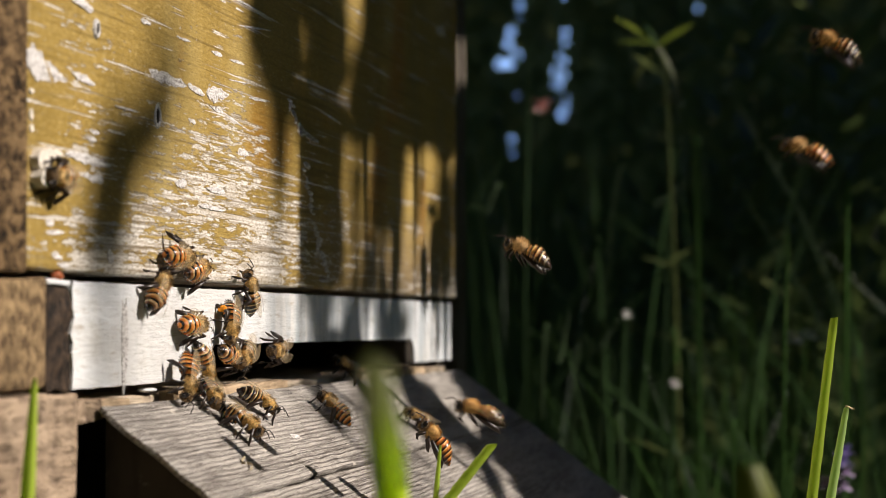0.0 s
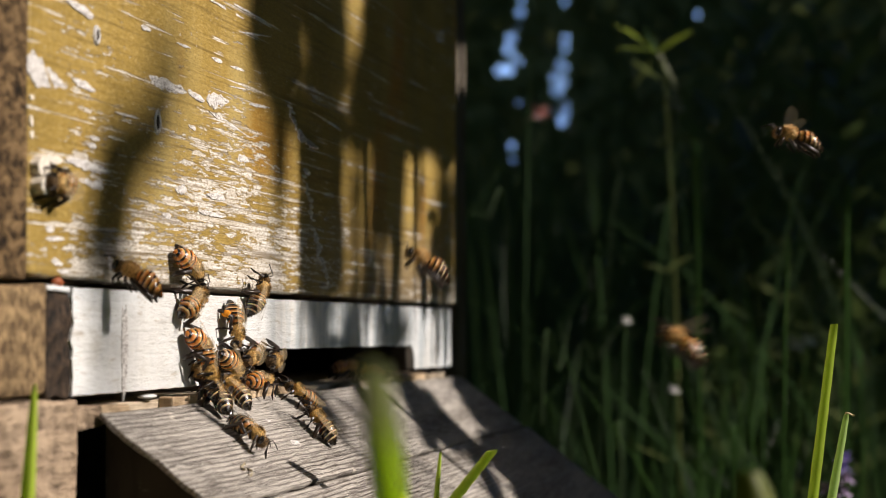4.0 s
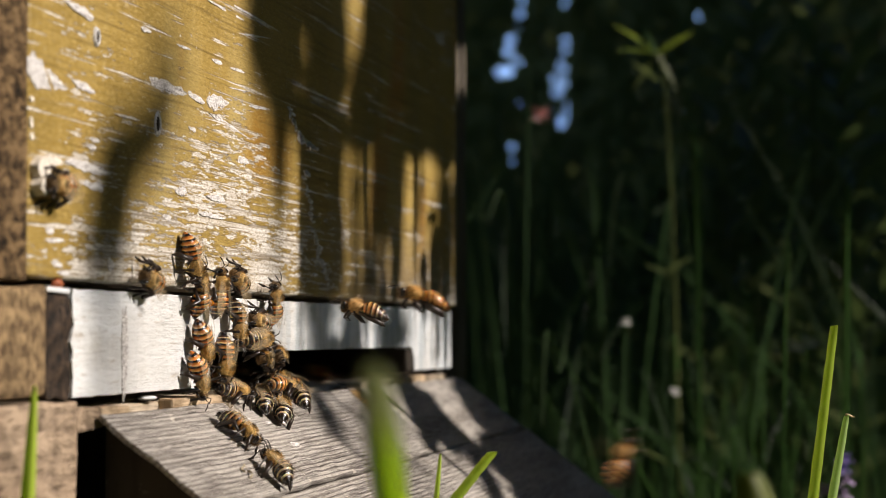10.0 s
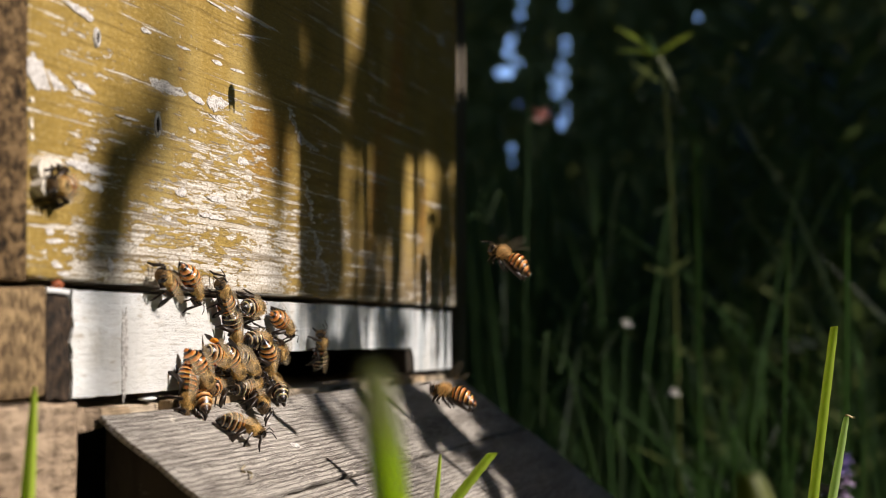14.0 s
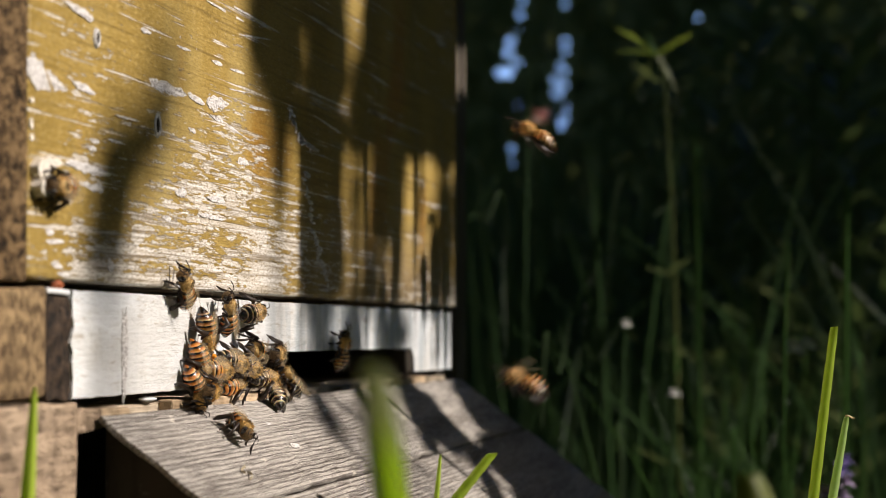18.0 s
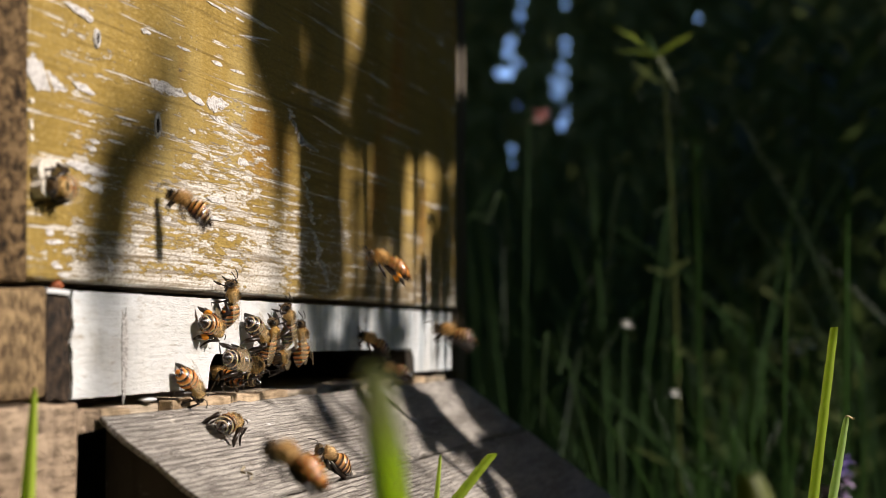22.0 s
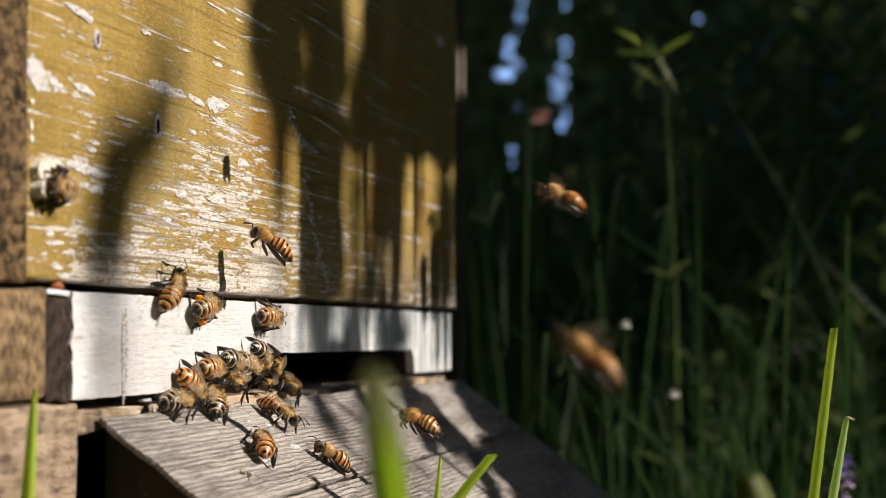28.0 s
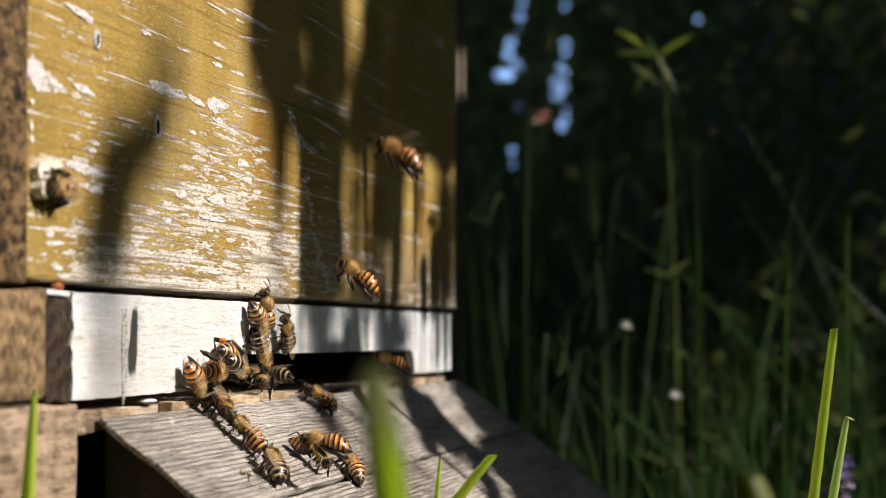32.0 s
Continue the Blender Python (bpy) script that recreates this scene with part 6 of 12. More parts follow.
    walk(CRAWLERS[3], [(0, pose(.0663, 0, .0131, 83, -0, -4)), (0.35, pose(.0663, 0, .0131, 83, -0, -4)), (1, pose(.0663, 0, .0125, 83, 0, -4)), (1.35, pose(.0663, 0, .0125, 83, 0, -4)), (2, pose(.0697, 0, .0109, 82, 7, -4)), (2.35, pose(.0697, 0, .0109, 82, 7, -4)), (3, pose(.0702, 0, .0104, 81, 22, -1)), (3.8, pose(.0702, 0, .0104, 81, 22, -1)), (6, pose(.0691, 0, .0048, 90, 42, -9)), (6.35, pose(.0691, 0, .0048, 90, 42, -9)), (7, pose(.0679, 0, .0049, 90, 42, -9)), (7.35, pose(.0679, 0, .0049, 90, 42, -9)), (8, pose(.0713, 0, .0047, 92, 30, -8)), (8.35, pose(.0713, 0, .0047, 92, 30, -8)), (9, pose(.0677, 0, .0043, 88, 51, 2)), (9.35, pose(.0677, 0, .0043, 88, 51, 2)), (10, pose(.0701, 0, .0033, 89, 62, 2)), (10.35, pose(.0701, 0, .0033, 89, 62, 2)), (11, pose(.0716, 0, .0034, 88, 43, 1)), (11.35, pose(.0716, 0, .0034, 88, 43, 1)), (12, pose(.0724, -.0001, .0045, 92, 42, -11)), (12.35, pose(.0724, -.0001, .0045, 92, 42, -11)), (13, pose(.0722, -.0001, .0033, 85, 61, -16)), (13.35, pose(.0722, -.0001, .0033, 85, 61, -16)), (14, pose(.0683, -.0019, .0042, 82, 57, -34)), (14.8, pose(.0683, -.0019, .0042, 82, 57, -34)), (17, pose(.0719, 0, .0061, 90, 74, -10)), (17.35, pose(.0719, 0, .0061, 90, 74, -10)), (18, pose(.0713, 0, .0058, 66, 73, -22)), (18.35, pose(.0713, 0, .0058, 66, 73, -22)), (19, pose(.07, 0, .0058, 66, 73, -22)), (19.35, pose(.07, 0, .0058, 66, 73, -22)), (20, pose(.0706, 0, .0044, 82, 42, -9)), (20.35, pose(.0706, 0, .0044, 82, 42, -9)), (21, pose(.0707, 0, .0037, 83, 30, -5)), (21.35, pose(.0707, 0, .0037, 83, 30, -5)), (22, pose(.0644, 0, .0013, 83, 31, -5)), (22.35, pose(.0644, 0, .0013, 83, 31, -5)), (23, pose(.0644, 0, .0013, 83, 31, -5)), (23.35, pose(.0644, 0, .0013, 83, 31, -5)), (24, pose(.0627, -.0001, .0012, 79, 31, 0)), (24.35, pose(.0627, -.0001, .0012, 79, 31, 0)), (25, pose(.0602, -.0001, -.0004, 79, 31, 0)), (25.8, pose(.0602, -.0001, -.0004, 79, 31, 0)), (28, pose(.066, 0, .0017, 89, 31, -10)), (28.35, pose(.066, 0, .0017, 89, 31, -10)), (29, pose(.0631, 0, .0004, 79, 61, -17)), (29.35, pose(.0631, 0, .0004, 79, 61, -17)), (30, pose(.0655, 0, .001, 98, 51, 3)), (30.35, pose(.0655, 0, .001, 98, 51, 3)), (31, pose(.0668, 0, .003, 96, 31, 2)), (31.35, pose(.0668, 0, .003, 96, 31, 2)), (32, pose(.0681, 0, .0028, 97, 43, 3))])
    tread(CRAWLERS[3], 3)
    walk(CRAWLERS[4], [(0, pose(.1103, 0, .0214, -78, -67, 174)), (0.35, pose(.1103, 0, .0214, -78, -67, 174)), (1, pose(.1131, 0, .0205, -78, -67, 174)), (1.35, pose(.1131, 0, .0205, -78, -67, 174)), (2, pose(.1182, 0, .0207, -79, -59, 175)), (2.35, pose(.1182, 0, .0207, -79, -59, 175)), (3, pose(.1175, 0, .0233, 108, -60, -16)), (3.8, pose(.1175, 0, .0233, 108, -60, -16)), (6, pose(.1042, -.0019, .0208, 161, -78, -94)), (6.22, pose(.1501, .0011, .0092, 1, -51, 69)), (6.45, pose(.196, .004, -.0024, 0, -0, 73)), (6.68, pose(.1964, .0267, -.0024, 0, -0, 116)), (6.9, pose(.1968, .0494, -.0024, 0, -0, 160)), (7.2, pose(.1968, .052, -.0024, 0, -0, 160)), (7.38, pose(.1964, .028, -.0024, 0, -0, -137)), (7.55, pose(.196, .004, -.0024, -0, -0, -73)), (7.7, pose(.1661, .0026, .0051, -39, 5, -110)), (7.85, pose(.1363, .0013, .0127, -84, -24, -152)), (8, pose(.1064, -.0001, .0202, -109, -59, -169)), (8.35, pose(.1064, -.0001, .0202, -109, -59, -169)), (8.57, pose(.1066, -.0001, .0212, 92, -67, -12)), (8.78, pose(.1068, -.0001, .0222, 80, 6, -3)), (9, pose(.107, -.0001, .0232, 74, 59, -6)), (9.35, pose(.107, -.0001, .0232, 74, 59, -6)), (9.68, pose(.1041, -.0001, .0252, -97, 51, -175)), (10, pose(.1012, -.0001, .0272, -102, -19, -177)), (10.35, pose(.1012, -.0001, .0272, -102, -19, -177)), (11, pose(.1065, -.0001, .0266, -103, -32, -176)), (11.35, pose(.1065, -.0001, .0266, -103, -32, -176)), (11.68, pose(.1021, -.0001, .0265, 128, -74, -41)), (12, pose(.0977, 0, .0264, 99, -8, -4)), (12.22, pose(.1468, .002, .012, 48, -22, 37)), (12.45, pose(.196, .004, -.0024, 0, -0, 73)), (12.68, pose(.1964, .0265, -.0024, 0, -0, 116)), (12.9, pose(.1968, .0489, -.0024, 0, -0, 160)), (13.2, pose(.1968, .052, -.0024, 0, -0, 160)), (13.38, pose(.1964, .028, -.0024, 0, -0, -137)), (13.55, pose(.196, .004, -.0024, -0, -0, -73)), (13.78, pose(.1218, .002, .0111, -46, 12, -128)), (14, pose(.0475, 0, .0246, -82, -18, -176)), (14.8, pose(.0475, 0, .0246, -82, -18, -176)), (17, pose(.0651, -.0001, .0208, -113, -72, -150)), (17.35, pose(.0651, -.0001, .0208, -113, -72, -150)), (18, pose(.0602, -.0001, .0242, -105, -42, -171)), (18.35, pose(.0602, -.0001, .0242, -105, -42, -171)), (18.68, pose(.0604, -.0001, .0253, 99, -69, -19)), (19, pose(.0606, -.0001, .0264, 81, -2, -7)), (19.35, pose(.0606, -.0001, .0264, 81, -2, -7)), (20, pose(.08, -.0001, .022, 83, -12, -7)), (20.35, pose(.08, -.0001, .022, 83, -12, -7)), (21, pose(.0742, 0, .022, 85, 20, -2)), (21.23, pose(.1351, .002, .0098, 46, -5, 32)), (21.45, pose(.196, .004, -.0024, 0, -0, 73)), (21.67, pose(.1964, .0278, -.0024, 0, -0, 116)), (21.9, pose(.1968, .0517, -.0024, 0, -0, 160)), (22.2, pose(.1968, .0483, -.0024, 0, -0, 160)), (22.38, pose(.1964, .0262, -.0024, 0, -0, -137)), (22.55, pose(.196, .004, -.0024, -0, -0, -73)), (22.77, pose(.147, .002, .0072, 4, 44, -77)), (23, pose(.0981, 0, .0167, 24, 88, -62)), (23.15, pose(.1307, .0013, .0104, 59, 54, 10)), (23.3, pose(.1634, .0027, .004, 31, 16, 41)), (23.45, pose(.196, .004, -.0024, 0, -0, 73)), (23.67, pose(.1964, .0262, -.0024, 0, -0, 116)), (23.9, pose(.1968, .0483, -.0024, 0, -0, 160)), (24.2, pose(.1968, .0497, -.0024, 0, -0, 160)), (24.38, pose(.1964, .0269, -.0024, 0, -0, -137)), (24.55, pose(.196, .004, -.0024, -0, -0, -73)), (24.77, pose(.1499, .001, .001, 30, 15, -49)), (25, pose(.1038, -.0019, .0044, 65, 14, -20)), (25.8, pose(.1038, -.0019, .0044, 65, 14, -20)), (28, pose(.1037, -.002, .0044, 63, 10, -17)), (28.35, pose(.1037, -.002, .0044, 63, 10, -17)), (29, pose(.1037, -.002, .0044, 63, 10, -17)), (29.23, pose(.1498, .001, .001, 34, -8, 27)), (29.45, pose(.196, .004, -.0024, 0, -0, 73)), (29.67, pose(.1964, .0263, -.0024, 0, -0, 116)), (29.9, pose(.1968, .0487, -.0024, 0, -0, 160)), (30.2, pose(.1968, .0492, -.0024, 0, -0, 160)), (30.38, pose(.1964, .0266, -.0024, 0, -0, -137)), (30.55, pose(.196, .004, -.0024, -0, -0, -73)), (30.7, pose(.1508, -.0063, -.0094, -18, 1, -119)), (30.85, pose(.1055, -.0166, -.0164, -34, -16, -176)), (31, pose(.0603, -.0269, -.0233, -30, -34, 136)), (31.35, pose(.0603, -.0269, -.0233, -30, -34, 136)), (31.68, pose(.0629, -.0245, -.0215, -1, -43, 85)), (32, pose(.0654, -.0221, -.0197, 25, -31, 37))])
    tread(CRAWLERS[4], 4)
    walk(CRAWLERS[5], [(0, pose(.0944, -.0001, .0139, -70, 61, -168)), (0.35, pose(.0944, -.0001, .0139, -70, 61, -168)), (1, pose(.0982, -.0001, .0145, -60, 74, -159)), (1.35, pose(.0982, -.0001, .0145, -60, 74, -159)), (2, pose(.0972, -.0001, .015, -60, 74, -159)), (2.35, pose(.0972, -.0001, .015, -60, 74, -159)), (3, pose(.0977, 0, .0149, -55, 73, -149)), (3.8, pose(.0977, 0, .0149, -55, 73, -149)), (6, pose(.098, -.0001, .0172, 11, 81, -85)), (6.35, pose(.098, -.0001, .0172, 11, 81, -85)), (7, pose(.0957, -.0001, .0173, 11, 81, -84)), (7.35, pose(.0957, -.0001, .0173, 11, 81, -84)), (7.67, pose(.0894, -.0001, .0166, -74, 48, -166)), (8, pose(.0831, -.0001, .0158, -83, 7, -171)), (8.35, pose(.0831, -.0001, .0158, -83, 7, -171)), (8.57, pose(.0845, -.0001, .0164, -68, 57, -155)), (8.78, pose(.086, -.0001, .017, 69, 49, -16)), (9, pose(.0874, -.0001, .0176, 80, -1, -3)), (9.35, pose(.0874, -.0001, .0176, 80, -1, -3)), (9.68, pose(.0865, -.0001, .0205, 83, -46, -4)), (10, pose(.0855, -.0001, .0234, -174, -87, -106)), (10.35, pose(.0855, -.0001, .0234, -174, -87, -106)), (11, pose(.0715, -.0001, .0162, -173, -87, -107)), (11.35, pose(.0715, -.0001, .0162, -173, -87, -107)), (11.68, pose(.0738, -.0001, .0147, 99, -45, -13)), (12, pose(.0761, -.0001, .0132, 101, 0, -6)), (12.35, pose(.0761, -.0001, .0132, 101, 0, -6)), (13, pose(.0788, -.0001, .0103, 101, 0, -6)), (13.35, pose(.0788, -.0001, .0103, 101, 0, -6)), (14, pose(.0843, -.0001, .0082, 99, 16, -6)), (14.8, pose(.0843, -.0001, .0082, 99, 16, -6)), (17, pose(.0812, -.0017, .0053, 79, 1, -13)), (17.35, pose(.0812, -.0017, .0053, 79, 1, -13)), (18, pose(.0799, -.0017, .0052, 101, 1, -13)), (18.35, pose(.0799, -.0017, .0052, 101, 1, -13)), (19, pose(.0762, -.0033, .0068, 79, 58, -26)), (19.35, pose(.0762, -.0033, .0068, 79, 58, -26)), (20, pose(.0716, -.0017, .0081, 79, 59, -26)), (20.35, pose(.0716, -.0017, .0081, 79, 59, -26)), (21, pose(.0805, 0, .0168, 101, 74, 10)), (21.35, pose(.0805, 0, .0168, 101, 74, 10)), (22, pose(.0796, 0, .0157, 93, 10, 3)), (22.35, pose(.0796, 0, .0157, 93, 10, 3)), (22.57, pose(.0787, 0, .0155, 90, -39, 3)), (22.78, pose(.0778, 0, .0152, -75, -78, 167)), (23, pose(.0769, 0, .015, -86, -29, 177)), (23.35, pose(.0769, 0, .015, -86, -29, 177)), (24, pose(.0886, 0, .0141, -105, -74, -172)), (24.35, pose(.0886, 0, .0141, -105, -74, -172)), (25, pose(.0897, 0, .0177, -101, -60, -175)), (25.8, pose(.0897, 0, .0177, -101, -60, -175)), (26.9, pose(.0827, 0, .0189, 90, -63, -7)), (28, pose(.0758, 0, .02, 85, -8, -3)), (28.35, pose(.0758, 0, .02, 85, -8, -3)), (29, pose(.0668, 0, .0182, 85, -4, -3)), (29.35, pose(.0668, 0, .0182, 85, -4, -3)), (30, pose(.0692, 0, .0133, 83, 3, 1)), (30.35, pose(.0692, 0, .0133, 83, 3, 1)), (31, pose(.0879, 0, .0103, 83, 0, 1)), (31.35, pose(.0879, 0, .0103, 83, 0, 1)), (32, pose(.0934, 0, .0084, 83, 11, 1))])
    tread(CRAWLERS[5], 5)
    walk(CRAWLERS[6], [(0, pose(.0731, -.0001, .0037, 76, 61, -3)), (0.35, pose(.0731, -.0001, .0037, 76, 61, -3)), (1, pose(.074, -.0001, .0045, 76, 61, -3)), (1.35, pose(.074, -.0001, .0045, 76, 61, -3)), (2, pose(.0765, -.0001, .0034, 22, 88, -56)), (2.35, pose(.0765, -.0001, .0034, 22, 88, -56)), (3, pose(.0697, -.0019, .0049, -19, 78, -85)), (3.8, pose(.0697, -.0019, .0049, -19, 78, -85)), (6, pose(.0755, -.0019, .0059, -41, 59, -151)), (6.35, pose(.0755, -.0019, .0059, -41, 59, -151)), (7, pose(.0811, -.0001, .0062, -67, 61, -166)), (7.35, pose(.0811, -.0001, .0062, -67, 61, -166)), (8, pose(.0696, -.0035, .004, -41, 59, -151)), (8.35, pose(.0696, -.0035, .004, -41, 59, -151)), (9, pose(.0759, -.0018, .0045, -72, 62, 175)), (9.35, pose(.0759, -.0018, .0045, -72, 62, 175)), (10, pose(.0905, 0, .0074, 150, 89, 50)), (10.35, pose(.0905, 0, .0074, 150, 89, 50)), (11, pose(.0877, 0, .0075, 149, 89, 49)), (11.35, pose(.0877, 0, .0075, 149, 89, 49)), (12, pose(.0833, -.0018, .0107, 28, 85, -80)), (12.35, pose(.0833, -.0018, .0107, 28, 85, -80)), (13, pose(.0966, 0, .0068, 97, 29, -3)), (13.35, pose(.0966, 0, .0068, 97, 29, -3)), (14, pose(.0922, -.0018, .0065, 103, 41, -7)), (14.8, pose(.0922, -.0018, .0065, 103, 41, -7)), (17, pose(.0781, 0, .0129, 82, 61, -10)), (17.35, pose(.0781, 0, .0129, 82, 61, -10)), (18, pose(.0745, -.0001, .0139, 88, 74, 10)), (18.35, pose(.0745, -.0001, .0139, 88, 74, 10)), (19, pose(.0769, -.0001, .0114, 79, 7, 3)), (19.23, pose(.1529, .002, .0045, 41, -10, 37)), (19.45, pose(.229, .004, -.0024, 0, -0, 73)), (19.9, pose(.1552, .0903, -.0024, 0, -0, 37)), (23.2, pose(.1552, .0882, -.0024, 0, -0, 37)), (23.38, pose(.1921, .0461, -.0024, 0, 0, -18)), (23.55, pose(.229, .004, -.0024, -0, -0, -73)), (23.77, pose(.1807, .0025, -.0002, -17, 11, -126)), (24, pose(.1325, .001, .002, -37, 4, -180)), (24.35, pose(.1325, .001, .002, -37, 4, -180)), (24.57, pose(.1307, .0007, .0017, -25, -25, 135)), (24.78, pose(.129, .0004, .0015, 22, -28, 54)), (25, pose(.1272, .0001, .0013, 38, -1, 7)), (25.8, pose(.1272, .0001, .0013, 38, -1, 7)), (26.53, pose(.1269, .0003, .0008, 29, 33, -32)), (27.27, pose(.1267, .0004, .0003, -28, 44, -116)), (28, pose(.1264, .0006, -.0002, -52, 16, -165)), (28.23, pose(.1777, .0023, -.0013, -31, -8, 136)), (28.45, pose(.229, .004, -.0024, 0, -0, 73)), (28.9, pose(.1552, .0905, -.0024, 0, -0, 37)), (29.2, pose(.1552, .088, -.0024, 0, -0, 37)), (29.38, pose(.1921, .046, -.0024, 0, 0, -18)), (29.55, pose(.229, .004, -.0024, -0, -0, -73)), (30, pose(.1391, -.0076, -.0086, 40, 14, -17)), (30.23, pose(.184, -.0018, -.0055, 23, -1, 27)), (30.45, pose(.229, .004, -.0024, 0, -0, 73)), (30.9, pose(.1552, .088, -.0024, 0, -0, 37)), (31.2, pose(.1552, .0911, -.0024, 0, -0, 37)), (31.38, pose(.1921, .0476, -.0024, 0, 0, -18)), (31.55, pose(.229, .004, -.0024, -0, -0, -73)), (31.7, pose(.2076, .0008, -.004, -14, 1, -119)), (31.85, pose(.1862, -.0025, -.0056, -25, -12, -175)), (32, pose(.1648, -.0057, -.0072, -22, -26, 138))])
    tread(CRAWLERS[6], 6)
    walk(CRAWLERS[7], [(0, pose(.0947, 0, .0055, 90, 16, 0)), (0.35, pose(.0947, 0, .0055, 90, 16, 0)), (1, pose(.0947, 0, .005, 90, 21, 0)), (1.35, pose(.0947, 0, .005, 90, 21, 0)), (2, pose(.0947, 0, .0052, 90, 21, 0)), (2.35, pose(.0947, 0, .0052, 90, 21, 0)), (3, pose(.0949, 0, .0053, 92, 21, -3)), (3.8, pose(.0949, 0, .0053, 92, 21, -3)), (4.53, pose(.0946, 0, .0052, 84, 70, -10)), (5.27, pose(.0943, 0, .0052, -81, 48, -174)), (6, pose(.094, 0, .0051, -85, -1, -176)), (6.35, pose(.094, 0, .0051, -85, -1, -176)), (7, pose(.0841, -.0033, .0051, -79, -1, -171)), (7.35, pose(.0841, -.0033, .0051, -79, -1, -171)), (8, pose(.1123, 0, .0018, -85, -4, -176)), (8.35, pose(.1123, 0, .0018, -85, -4, -176)), (8.57, pose(.1129, -.0005, .0006, -70, 31, -137)), (8.78, pose(.1135, -.001, -.0005, -9, 35, -52)), (9, pose(.1141, -.0015, -.0016, 12, 2, -10)), (9.35, pose(.1141, -.0015, -.0016, 12, 2, -10)), (10, pose(.1321, -.0047, -.004, 10, 9, -20)), (10.35, pose(.1321, -.0047, -.004, 10, 9, -20)), (11, pose(.1173, -.0054, -.0026, 12, 2, -10)), (11.35, pose(.1173, -.0054, -.0026, 12, 2, -10)), (12, pose(.1309, .003, -.0005, 34, 8, -5)), (12.35, pose(.1309, .003, -.0005, 34, 8, -5)), (13, pose(.1373, .0031, -.0005, 35, 4, 1)), (13.35, pose(.1373, .0031, -.0005, 35, 4, 1)), (13.68, pose(.1264, -.0001, .0031, 59, 32, -2)), (14, pose(.1155, -.0032, .0067, 96, 58, 15)), (14.8, pose(.1155, -.0032, .0067, 96, 58, 15)), (15.9, pose(.1131, -.0024, .0068, -91, 60, 180)), (17, pose(.1106, -.0016, .0069, -82, -1, 179)), (17.35, pose(.1106, -.0016, .0069, -82, -1, 179)), (18, pose(.1089, -.0016, .0091, -87, -0, -177)), (18.35, pose(.1089, -.0016, .0091, -87, -0, -177)), (19, pose(.1154, -.0016, .009, -92, -59, -174)), (19.23, pose(.1429, .0012, .0033, -16, -44, 101)), (19.45, pose(.1705, .004, -.0024, 0, -0, 73)), (19.9, pose(.2144, .1103, -.0024, 0, -0, 66)), (27.2, pose(.2144, .1105, -.0024, 0, -0, 66)), (27.38, pose(.1924, .0573, -.0024, 0, 0, -4)), (27.55, pose(.1705, .004, -.0024, -0, -0, -73)), (27.77, pose(.1592, .0016, -.0029, -13, 13, -112)), (28, pose(.1479, -.0008, -.0034, -31, 14, -154)), (28.35, pose(.1479, -.0008, -.0034, -31, 14, -154)), (28.57, pose(.143, -.0011, -.0037, -34, -17, 163)), (28.78, pose(.138, -.0015, -.004, 8, -41, 80)), (29, pose(.133, -.0018, -.0042, 36, -21, 22)), (29.35, pose(.133, -.0018, -.0042, 36, -21, 22)), (29.68, pose(.1289, -.0012, -.0026, 23, -44, 77)), (30, pose(.1248, -.0007, -.0009, -13, -44, 150)), (30.35, pose(.1248, -.0007, -.0009, -13, -44, 150)), (31, pose(.1178, -.0012, -.0037, -25, 6, -157)), (31.35, pose(.1178, -.0012, -.0037, -25, 6, -157)), (32, pose(.1289, .002, -.0012, -20, 14, -143))])
    tread(CRAWLERS[7], 7)
